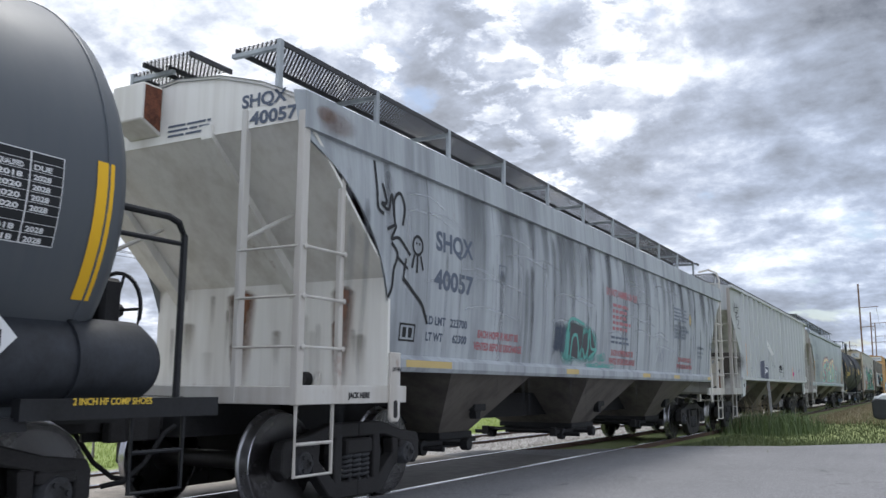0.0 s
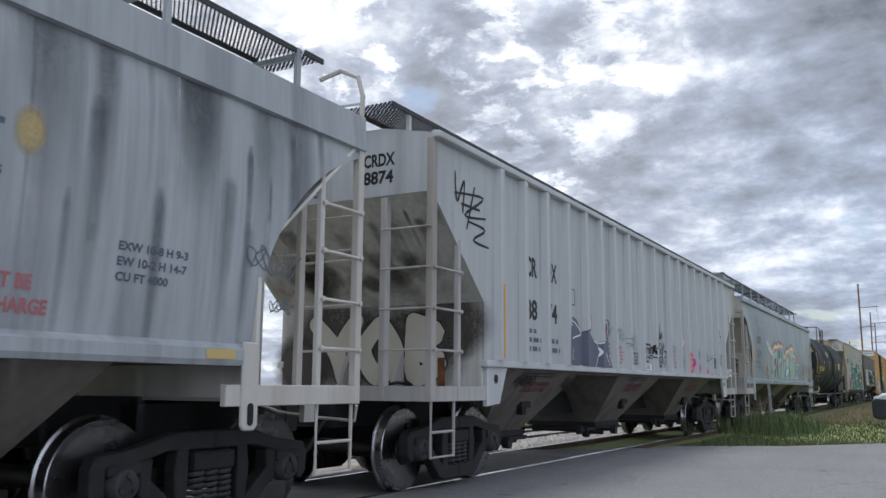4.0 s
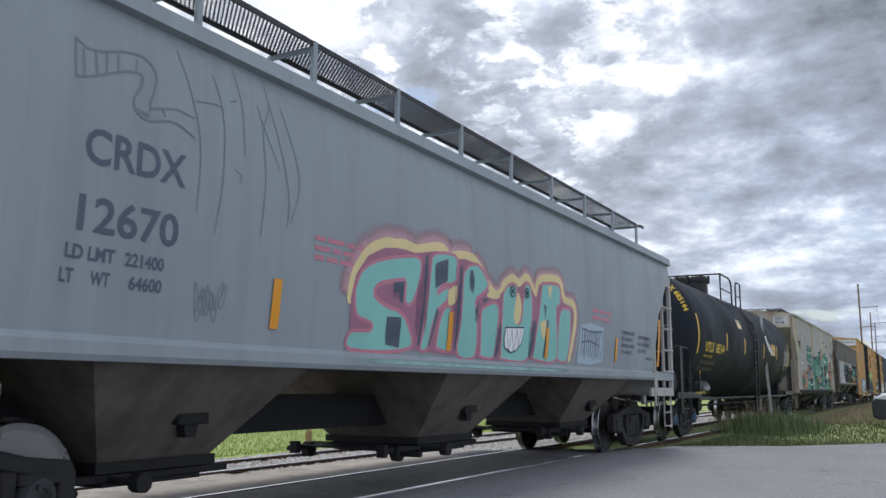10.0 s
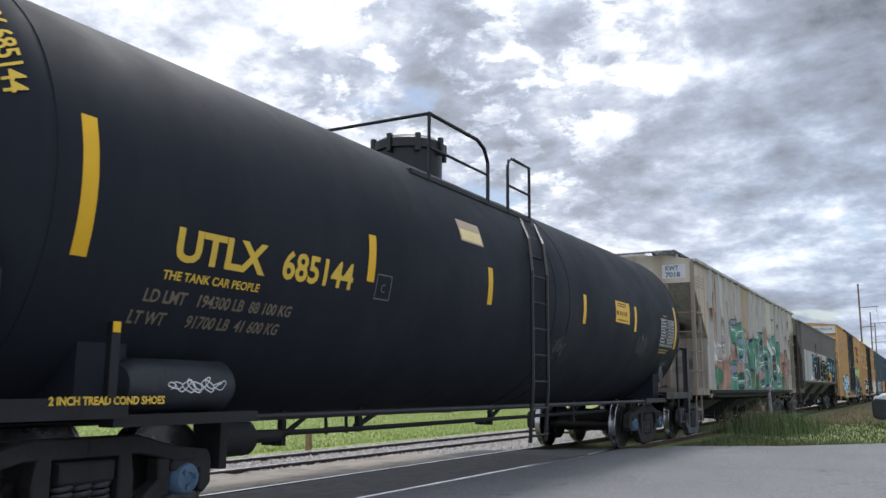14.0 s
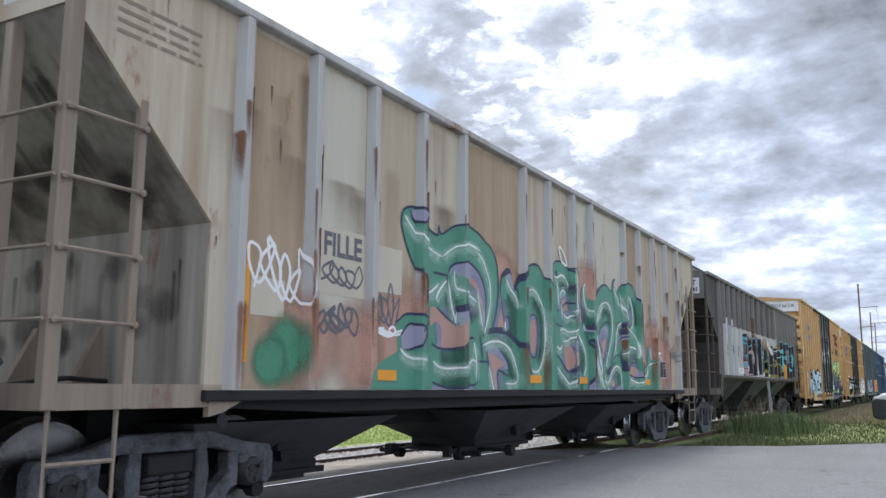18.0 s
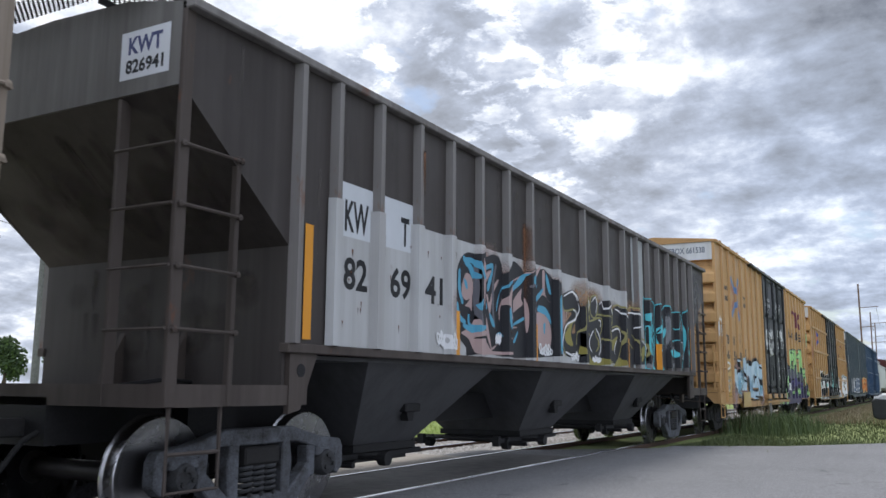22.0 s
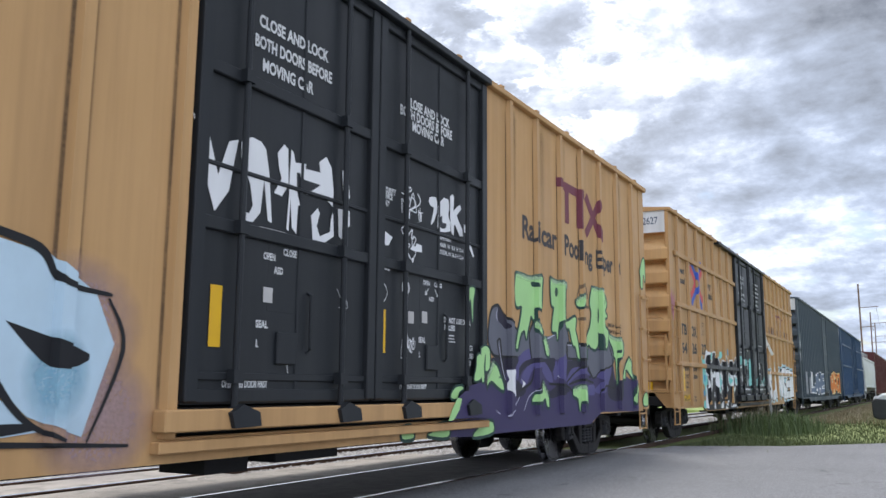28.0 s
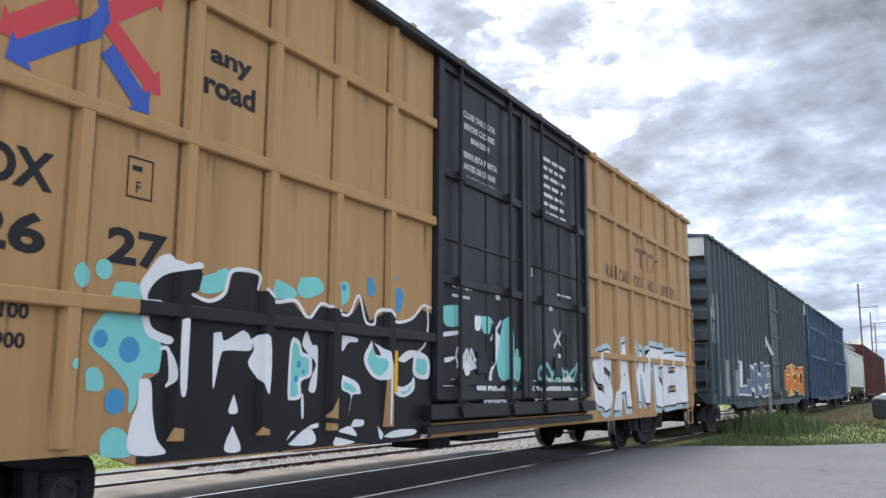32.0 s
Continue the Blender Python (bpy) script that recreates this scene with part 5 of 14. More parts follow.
def scallop_b(z):
    pts = [(1.42, 1.25), (1.8, 1.22), (2.2, 1.12), (2.62, 0.98), (2.72, 0.74), (2.95, 0.62), (3.15, 0.42), (3.28, 0.22), (3.3, 0.02), (5, 0.02)]
    for (z0, a0), (z1, a1) in zip(pts, pts[1:]):
        if z <= z1:
            return a0 + (a1 - a0) * (z - z0) / (z1 - z0)
    return 0.02


C0 = tank_car(-12.2, 17.0, 0.6, 16.44, 1.6, 15.1, P_TANK0, "dark slate tank car with yellow stripes and spoked brake wheel", end_tank=True)
C1 = curved_hopper(5.60, 16.95, 3.62, scallop_a, 1.63, 15.68, P_GREY, P_GREY, P_GREY_END_LIT, P_GREY_END_LIT, P_TAUPE,
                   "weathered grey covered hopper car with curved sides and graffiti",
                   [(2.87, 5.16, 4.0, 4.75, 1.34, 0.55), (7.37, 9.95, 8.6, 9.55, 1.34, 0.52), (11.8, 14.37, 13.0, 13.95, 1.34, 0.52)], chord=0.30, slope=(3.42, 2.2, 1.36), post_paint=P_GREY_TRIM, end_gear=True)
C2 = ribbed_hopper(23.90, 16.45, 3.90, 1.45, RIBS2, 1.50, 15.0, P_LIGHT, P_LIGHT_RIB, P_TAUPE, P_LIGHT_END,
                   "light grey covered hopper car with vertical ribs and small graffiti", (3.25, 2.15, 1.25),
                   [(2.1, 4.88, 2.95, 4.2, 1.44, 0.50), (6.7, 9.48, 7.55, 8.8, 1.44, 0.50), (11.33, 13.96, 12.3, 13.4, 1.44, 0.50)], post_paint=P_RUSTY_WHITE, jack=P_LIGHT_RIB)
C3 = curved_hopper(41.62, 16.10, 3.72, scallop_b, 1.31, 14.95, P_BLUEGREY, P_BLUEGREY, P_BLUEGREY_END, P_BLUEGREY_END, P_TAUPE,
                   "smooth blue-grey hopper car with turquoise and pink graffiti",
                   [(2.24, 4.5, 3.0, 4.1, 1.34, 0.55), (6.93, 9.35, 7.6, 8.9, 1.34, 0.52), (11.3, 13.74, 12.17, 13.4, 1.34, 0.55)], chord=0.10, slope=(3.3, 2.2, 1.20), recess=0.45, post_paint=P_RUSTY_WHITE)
C4 = tank_car(58.95, 16.55, 0.25, 16.35, 1.65, 15.0, P_TANK, "black tank car with yellow stripes, number and railed manway", dome=7.45)
C5 = ribbed_hopper(76.36, 16.42, 4.08, 1.10, RIBS5, 1.47, 15.0, P_TAN, P_TAN_RIB, P_SOOT_BAY, P_TAN_END,
                   "rust-stained beige ribbed hopper car with large green graffiti", (3.55, 2.34, 1.30),
                   [(1.6, 4.5, 2.4, 3.9, 0.86, 0.40, 1.15, 0.45), (6.6, 9.8, 7.6, 9.2, 0.86, 0.40, 1.15, 0.45), (11.4, 14.2, 12.1, 13.6, 0.86, 0.40, 1.15, 0.45)], truck_mat=IRON_DUST, sill_paint=UNDER, post_paint=P_TAN_POST, beam=True, rib=0.8, lift=0.04)
C6 = ribbed_hopper(94.10, 16.50, 3.93, 1.48, RIBS6, 1.55, 15.2, P_SOOT, P_SOOT_RIB, P_SOOT_BAY, P_SOOT,
                   "soot-brown ribbed hopper car with white band and blue graffiti", (3.30, 2.30, 1.25),
                   [(2.6, 5.52, 3.5, 4.65, 1.47, 0.50), (6.92, 9.88, 7.8, 9.0, 1.47, 0.48), (11.28, 14.2, 12.2, 13.3, 1.47, 0.50)], truck_mat=IRON_DUST, sill_paint=P_SOOT_POST, post_paint=P_SOOT_POST, rib=0.6, lift=0.05, end_white=P_SOOT_CAP, slim=True)
C7 = boxcar(112.05, 18.33, 4.86, 0.80, [0.75 + 0.86 * k for k in range(8)] + [12.3 + 0.87 * k for k in range(7)], (6.85, 11.55), 1.9, 16.4, P_YELLOW, P_DOOR, P_CAPW,
            "ochre boxcar with black plug doors, lime and purple graffiti", P_YELLOW2, end_white=P_CAPW, end_paint=P_YELLOW_END)
C8 = boxcar(132.23, 18.30, 4.84, 0.78, [0.62 + 0.89 * k for k in range(7)] + [12.1 + 0.88 * k for k in range(7)], (6.80, 11.52), 1.9, 16.3, P_YELLOW2, P_DOOR, P_CAPW,
            "dull ochre boxcar with belt rails and black and white graffiti", P_YELLOW2, rails=(3.98, 2.90, 1.66), end_white=P_CAPW, track_paint=BLACK, end_paint=P_YELLOW_END)
C9 = boxcar(152.50, 18.80, 4.84, 0.80, [0.6 + 0.60 * k for k in range(14)] + [11.6 + 0.6 * k for k in range(12)], (8.9, 11.0), 1.9, 16.8, P_SLATE, P_SLATE, P_CAPW,
            "slate blue boxcar with close ribs and graffiti along the foot", P_SLATE, end_white=P_CAPW, door_parts=1, door_rods=False)
boxcar(172.40, 18.60, 4.84, 0.80, [0.7 + 0.85 * k for k in range(8)] + [12.2 + 0.85 * k for k in range(7)], (6.9, 11.6), 1.9, 16.6, P_NAVY, P_NAVY, P_CAPW,
             "navy blue boxcar with ribs and belt rails", P_NAVY, rails=(3.9, 2.6), end_white=P_CAPW)
curved_hopper(192.3, 16.6, 3.70, scallop_b, 1.4, 15.2, P_PALE, P_PALE, P_PALE, P_PALE, P_TAUPE, "pale grey covered hopper car with smooth sides",
                    [(1.8, 8.0, 4.4, 5.4, 1.32, 0.52), (8.0, 14.5, 10.5, 11.5, 1.32, 0.5)], chord=0.1)
boxcar(210.2, 18.4, 4.70, 0.80, [0.7 + 0.85 * k for k in range(20)], (8.9, 11.0), 1.9, 16.4, P_MAROON, P_MAROON, P_MAROON, "dark maroon ribbed boxcar", P_MAROON, door_parts=1, door_rods=False)
boxcar(229.9, 18.4, 4.70, 0.80, [0.7 + 0.85 * k for k in range(20)], (8.9, 11.0), 1.9, 16.4, P_MAROON, P_MAROON, P_MAROON, "dark maroon ribbed boxcar", P_MAROON, door_parts=1, door_rods=False)
# ---- lettering, stripes and graffiti, laid on the curved or ribbed sheets ----
def side_flat(X, lo=0.0):
    return (lambda u, v: (X, u, v)), (lambda a, b: []), (lambda a, b: [])


def side_ribbed(ribs, X=1.52, depth=0.085, w0=0.085, w1=0.055, foot=0.0):
    def at(u, v):
        x = X
        for r in ribs:
            d = abs(u - r)
            if d < w0 and v >= foot:
                x = X + depth * min(1.0, (w0 - d) / (w0 - w1))
        return (x, u, v)
    return at, (lambda a, b: [r + s for r in ribs for s in (-w0, -w1, w1, w0) if a < r + s < b]), (lambda a, b: [foot - 0.001, foot] if a < foot < b else [])


def side_curved(top):
    return (lambda u, v: (curved_x(v, top), u, v)), (lambda a, b: []), (lambda a, b: [z for _, z in section(top)[:7] if a < z < b])


def side_slope(top, bottom, xt=1.44, xb=0.62):
    """The slanting side of a discharge bay."""
    return (lambda u, v: (min(xt, xb + (xt - xb) * (v - bottom) / (top - bottom)) + 0.004, u, v)), (lambda a, b: []), (lambda a, b: [])


def side_round(R=TANK_R, zc=TANK_Z, t0=None):
    def at(u, v):
        r = R
        return (math.sqrt(max(0.01, r * r - (v - zc) ** 2)), u, v)
    return at, (lambda a, b: []), (lambda a, b: [zc - 1.5 + 0.1 * k for k in range(31) if a < zc - 1.5 + 0.1 * k < b])


def end_flat(y=0.0):
    """The end of a car: u runs along x."""
    return (lambda u, v: (u, y, v)), (lambda a, b: []), (lambda a, b: [])


def smooth_path(pts, k=7):
    p = [Vector(q) for q in pts]
    p = [p[0]] + p + [p[-1]]
    out = []
    for i in range(1, len(p) - 2):
        a, b, c, d = p[i - 1:i + 3]
        for j in range(k):
            t = j / k
            out.append(0.5 * ((2 * b) + (c - a) * t + (2 * a - 5 * b + 4 * c - d) * t * t + (3 * b - a - 3 * c + d) * t ** 3))
    out.append(p[-2])
    return out


FOOT = {C5.name: 1.125, C6.name: 1.50, C2.name: 1.47}      # where the painted sheet ends


class Marks:
    """Flat shapes in u (along) and v (up)."""

    def __init__(self):
        self.v, self.f, self.h, self.n, self.starts = [], [], [], 0, []

    def add(self, pts, faces, rise=0.0):
        n = len(self.v)
        self.starts.append((n, len(self.f)))
        self.v += [(float(a), float(b)) for a, b in pts]
        self.h += [0.00005 * (self.n % 14) + rise * i for i in range(len(pts))]
        self.n += 1
        self.f += [tuple(n + i for i in f) for f in faces]
        return self

    def poly(self, pts):
        if len(pts) < 5:
            return self.add(pts, [tuple(range(len(pts)))])
        return self.add(pts, [tuple(f) for f in mathutils.geometry.tessellate_polygon([[Vector((a, b, 0)) for a, b in pts]])])

    def rect(self, u0, u1, v0, v1):
        return self.poly([(u0, v0), (u1, v0), (u1, v1), (u0, v1)])

    def rim(self, u0, u1, v0, v1, w):
        for r in ((u0, u1, v0, v0 + w), (u0, u1, v1 - w, v1), (u0, u0 + w, v0 + w, v1 - w), (u1 - w, u1, v0 + w, v1 - w)):
            self.rect(*r)
        return self

    def disc(self, u, v, r, k=20, squash=1.0):
        return self.poly([(u + r * math.cos(2 * math.pi * i / k), v + r * squash * math.sin(2 * math.pi * i / k)) for i in range(k)])

    def ring(self, u, v, r, w, k=28):
        o = [(u + r * math.cos(2 * math.pi * i / k), v + r * math.sin(2 * math.pi * i / k)) for i in range(k)]
        n = [(u + (r - w) * math.cos(2 * math.pi * i / k), v + (r - w) * math.sin(2 * math.pi * i / k)) for i in range(k)]
        return self.add(o + n, [(i, (i + 1) % k, k + (i + 1) % k, k + i) for i in range(k)])

    def line(self, pts, w):
        """A stroke of width w through the points."""
        p = [Vector(q) for q in pts]
        left, right = [], []
        for i, q in enumerate(p):
            d = (p[min(i + 1, len(p) - 1)] - p[max(i - 1, 0)])
            d = d.normalized() if d.length > 1e-6 else Vector((1, 0))
            n = Vector((-d.y, d.x)) * w / 2
            left.append(q + n), right.append(q - n)
        m = len(p)
        return self.add(left + right, [(i, i + 1, m + i + 1, m + i) for i in range(m - 1)])

    def curve(self, pts, w, k=7):
        """A smooth stroke through the points."""
        p = [Vector(q) for q in pts]
        p = [p[0]] + p + [p[-1]]
        out = []
        for i in range(1, len(p) - 2):
            for j in range(k):
                t = j / k
                a, b, c, d = p[i - 1:i + 3]
                out.append(0.5 * ((2 * b) + (c - a) * t + (2 * a - 5 * b + 4 * c - d) * t * t + (3 * b - a - 3 * c + d) * t ** 3))
        out.append(p[-2])
        return self.line(out, w)

    def stroke(self, pts, w, taper=(1.0, 1.0, 1.0), k=7, side=0.0, part=(0.0, 1.0)):
        """A smooth round-ended stroke whose width follows taper; side shifts it off its line."""
        q = smooth_path(pts, k)
        n = len(q)
        q = q[int(part[0] * (n - 1)):int(part[1] * (n - 1)) + 1]
        n = len(q)
        if n < 2:
            return self
        row = []
        for i, p in enumerate(q):
            f = i / (n - 1)
            t = taper[0] + (taper[1] - taper[0]) * f * 2 if f < 0.5 else taper[1] + (taper[2] - taper[1]) * (f * 2 - 1)
            d = (q[min(i + 1, n - 1)] - q[max(i - 1, 0)])
            d = d.normalized() if d.length > 1e-6 else Vector((1, 0))
            row.append((p + Vector((-d.y, d.x)) * side, d, w * t / 2))
        (p0, d0, r0), (p1, d1, r1) = row[0], row[-1]
        caps = ((0.98, 0.2), (0.8, 0.6), (0.45, 0.89))
        row = [(p0 - d0 * r0 * a, d0, r0 * b) for a, b in caps] + row + [(p1 + d1 * r1 * a, d1, r1 * b) for a, b in caps[::-1]]
        left = [p + Vector((-d.y, d.x)) * r for p, d, r in row]
        right = [p - Vector((-d.y, d.x)) * r for p, d, r in row]
        m = len(row)
        pts2 = [c for pair in zip(left, right) for c in pair]
        return self.add(pts2, [(2 * i, 2 * i + 2, 2 * i + 3, 2 * i + 1) for i in range(m - 1)], 0.000002)

    def bars(self, u0, u1, v0, v1, lines, seed=1, fill=0.62, words=5):
        """Lines of small writing as plain bars."""
        rnd = random.Random(seed)
        h = (v1 - v0) / lines
        for i in range(lines):
            v, u = v1 - (i + 0.5) * h, u0
            end = u1 - (u1 - u0) * rnd.uniform(0, 0.25)
            while u < end:
                w = (u1 - u0) / words * rnd.uniform(0.45, 1.25)
                self.rect(u, min(end, u + w), v - h * fill / 2, v + h * fill / 2)
                u += w + h * 0.45
        return self

    def text(self, s, u, v, size, width=None, bold=0.0, shear=0.0, warp=None, fat=False):
        """Letters of the built-in font; u, v is the lower left corner, size the height of a capital, width the length to fit."""
        cu = bpy.data.curves.new("t", "FONT")
        cu.body, cu.size, cu.offset, cu.resolution_u, cu.shear = s, size / 0.7, bold if fat else min(bold, 0.05 * size), 3, shear
        ob = bpy.data.objects.new("t", cu)
        me = bpy.data.meshes.new_from_object(ob)
        pts = [(p.co.x, p.co.y) for p in me.vertices]
        faces = [tuple(f.vertices) for f in me.polygons]
        bpy.data.objects.remove(ob), bpy.data.curves.remove(cu), bpy.data.meshes.remove(me)
        if not pts:
            return self
        lo, hi = min(p[0] for p in pts), max(p[0] for p in pts)
        k = width / (hi - lo) if width else 1.0
        pts = [((a - lo) * k, b) for a, b in pts]
        if warp:
            pts = [warp(a, b) for a, b in pts]
        return self.add([(u + a, v + b) for a, b in pts], faces)

    def scribble(self, u0, u1, v0, v1, w, seed, n=12):
        """A tag written in one running stroke."""
        rnd = random.Random(seed)
        pts, step = [], (u1 - u0) / n
        for i in range(n):
            u, tall = u0 + step * (i + 0.3), rnd.random()
            hi = v0 + (v1 - v0) * (0.55 + 0.45 * tall)
            lo = v0 + (v1 - v0) * (0.30 * rnd.random())
            back = step * rnd.uniform(-0.9, 0.9)
            pts += [(u + back * 0.4, lo), (u + step * 0.75, (hi + lo) / 2 + (v1 - v0) * rnd.uniform(-0.1, 0.2)), (u + step * 0.2 - back, hi), (u - step * 0.3, (hi + lo) / 2)]
        return self.stroke(pts, w, (0.8, 1.0, 0.7), 4)

    def each(self, car, name, mat, surface, layer=1, label=""):
        """Every shape as an object of its own."""
        ends = self.starts[1:] + [(len(self.v), len(self.f))]
        for (v0, f0), (v1, f1) in zip(self.starts, ends):
            m = Marks()
            m.v, m.h = self.v[v0:v1], self.h[v0:v1]
            m.f = [tuple(i - v0 for i in f) for f in self.f[f0:f1]]
            m.put(car, name, mat, surface, layer, label)

    def put(self, car, name, mat, surface, layer=1, label=""):
        at, cu, cv = surface
        bm = bmesh.new()
        vs = [bm.verts.new((h, a, b)) for (a, b), h in zip(self.v, self.h)]
        for f in self.f:
            if len(set(f)) >= 3:
                try:
                    bm.faces.new([vs[i] for i in f])
                except ValueError:
                    pass
        us, ws = [a for a, _ in self.v], [b for _, b in self.v]
        for c, no in [((0, q, 0), (0, 1, 0)) for q in cu(min(us), max(us))] + [((0, 0, q), (0, 0, 1)) for q in cv(min(ws), max(ws))]:
            bmesh.ops.bisect_plane(bm, geom=bm.verts[:] + bm.edges[:] + bm.faces[:], plane_co=c, plane_no=no)
        if FOOT.get(car.name, -9.0) > min(ws) and at(0.0, 2.0)[0] > 1.5:
            bmesh.ops.bisect_plane(bm, geom=bm.verts[:] + bm.edges[:] + bm.faces[:], plane_co=(0, 0, FOOT[car.name]), plane_no=(0, 0, 1), clear_inner=True)
        off = 0.0025 + 0.0009 * layer
        end = at(0.0, 2.0)[0] == 0.0
        for p in bm.verts:
            x, y, z = at(p.co.y, p.co.z)
            h = off + p.co.x
            p.co = (x, y - h, z) if end else (x + h, y, z)
        me = bpy.data.meshes.new(name)
        bm.to_mesh(me)
        bm.free()
        me.materials.append(mat)
        ob = new(name, me)
        ob.parent = car
        return tagged(ob, label, kind="stuff" if name in ("small_lettering", "red_notice", "door_notice") else "")


def piece_letters(word, u0, u1, v0, v1, bold, seed, jitter=0.05, slim=1.0, lean=0.0):
    """Swollen, leaning letters that fill a box: one outline that can be set fatter or thinner."""
    rnd = random.Random(seed)
    m, n = Marks(), len(word)
    w = (u1 - u0) / n
    for i, ch in enumerate(word):
        h = (v1 - v0) * rnd.uniform(0.86, 1.0)
        a, ph = rnd.uniform(-0.10, 0.10) + lean, rnd.uniform(0, 6)
        drop = rnd.uniform(0, (v1 - v0) - h)
        lw = w * slim * rnd.uniform(0.92, 1.06)

        def warp(x, y, a=a, ph=ph, h=h, lw=lw):
            f = y / h
            return (x + a * y + 0.06 * lw * math.sin(5 * f + ph), y * (1 + 0.05 * math.sin(6 * x / lw + ph)) + 0.03 * h * math.sin(4 * x / lw + ph))
        m.text(ch, u0 + i * w + rnd.uniform(-jitter, jitter) * w, v0 + drop, h, lw, bold, 0.0, warp, True)
    return m


def lettered(car, s, u, v, h, mat, surf, width=None, bold=0.004, layer=1, name="lettering"):
    """A line of writing; tall letters are parts of their own."""
    m = Marks().text(s, u, v, h, width, bold)
    if h < 0.13:
        return m.put(car, name, mat, surf, layer)
    root = list(range(len(m.v)))

    def find(i):
        while root[i] != i:
            i = root[i]
        return i
    for f in m.f:
        for i in f[1:]:
            root[find(i)] = find(f[0])
    groups = collections.defaultdict(list)
    for f in m.f:
        groups[find(f[0])].append(f)
    for fs in groups.values():
        ids = sorted({i for f in fs for i in f})
        back = {i: k for k, i in enumerate(ids)}
        one = Marks()
        one.add([m.v[i] for i in ids], [tuple(back[i] for i in f) for f in fs])
        one.put(car, "letter", mat, surf, layer)


S1, S3 = side_curved(3.62), side_curved(3.72)
S2 = side_ribbed(RIBS2)
S5 = side_ribbed(RIBS5)
S6 = side_ribbed(RIBS6)
S7 = side_ribbed([0.75 + 0.86 * k for k in range(8)] + [12.3 + 0.87 * k for k in range(7)], 1.53, 0.055, 0.07, 0.045, 0.80)
S8 = side_ribbed([0.62 + 0.89 * k for k in range(7)] + [12.1 + 0.88 * k for k in range(7)], 1.53, 0.055, 0.07, 0.045, 0.78)
ROUND = side_round()
TEAL = spray("spray_teal", (0.10, 0.33, 0.29))
TEAL_PALE = spray("spray_turquoise", (0.22, 0.50, 0.46))
PINK = spray("spray_pink", (0.50, 0.20, 0.26))
MAGENTA = spray("spray_magenta", (0.60, 0.06, 0.26))
CREAM = spray("spray_cream", (0.70, 0.58, 0.30))
GREEN = spray("spray_green", (0.085, 0.255, 0.185))
NAVY_INK = spray("spray_navy", (0.035, 0.04, 0.085))
LIME = spray("spray_lime", (0.36, 0.62, 0.26))
PURPLE = spray("spray_purple", (0.045, 0.036, 0.10))
VIOLET = spray("spray_violet", (0.085, 0.075, 0.20))
OLIVE = spray("spray_olive", (0.26, 0.23, 0.06))
CYAN = spray("spray_cyan", (0.10, 0.52, 0.60))
SMOKE = spray("spray_smoke", (0.12, 0.12, 0.14))
RUST = plain("rust_streak", (0.20, 0.085, 0.035), 0.85, 0, 0.5, 6.0)
ROYAL = spray("emblem_blue", (0.045, 0.10, 0.42))
RED = spray("emblem_red", (0.55, 0.06, 0.075))
ORANGE_TXT = spray("spray_orange", (0.60, 0.20, 0.05))


def outlined(car, word, box, surf, fill, line, glow=None, shine=None, seed=1, bold=0.03, lw=0.045, gw=0.10, layer=2, lean=0.0, slim=1.0):
    """A graffiti piece in layers: glow, outline, fill and highlights."""
    if glow:
        piece_letters(word, *box, bold + gw, seed, lean=lean, slim=slim).put(car, "graffiti_glow", glow, surf, layer)
    piece_letters(word, *box, bold + lw, seed, lean=lean, slim=slim).put(car, "graffiti_outline", line, surf, layer + 1)
    piece_letters(word, *box, bold, seed, lean=lean, slim=slim).put(car, "graffiti_fill", fill, surf, layer + 2)
    if shine:
        u0, u1, v0, v1 = box
        m = Marks()
        rnd = random.Random(seed)
        n = len(word)
        for i in range(n):
            a = u0 + (u1 - u0) * (i + 0.14) / n
            w = (u1 - u0) / n
            for k in range(3):
                f = 0.25 + 0.27 * k
                v = v0 + (v1 - v0) * f
                m.curve([(a + w * 0.04, v - 0.10), (a + w * 0.10, v + 0.08), (a + w * rnd.uniform(0.3, 0.5), v + 0.13), (a + w * rnd.uniform(0.55, 0.7), v + 0.05)], 0.022)
        m.put(car, "graffiti_highlight", shine, surf, layer + 3)


def drips(car, mat, surf, spots, seed, layer=1):
    """Soft vertical runs of rust."""
    m = Mist()
    for u, v, length, w in spots:
        m.run(u, v, length, w * 1.6, 1.0)
    m.put(car, "rust_run", RUST_MIST, surf, layer)


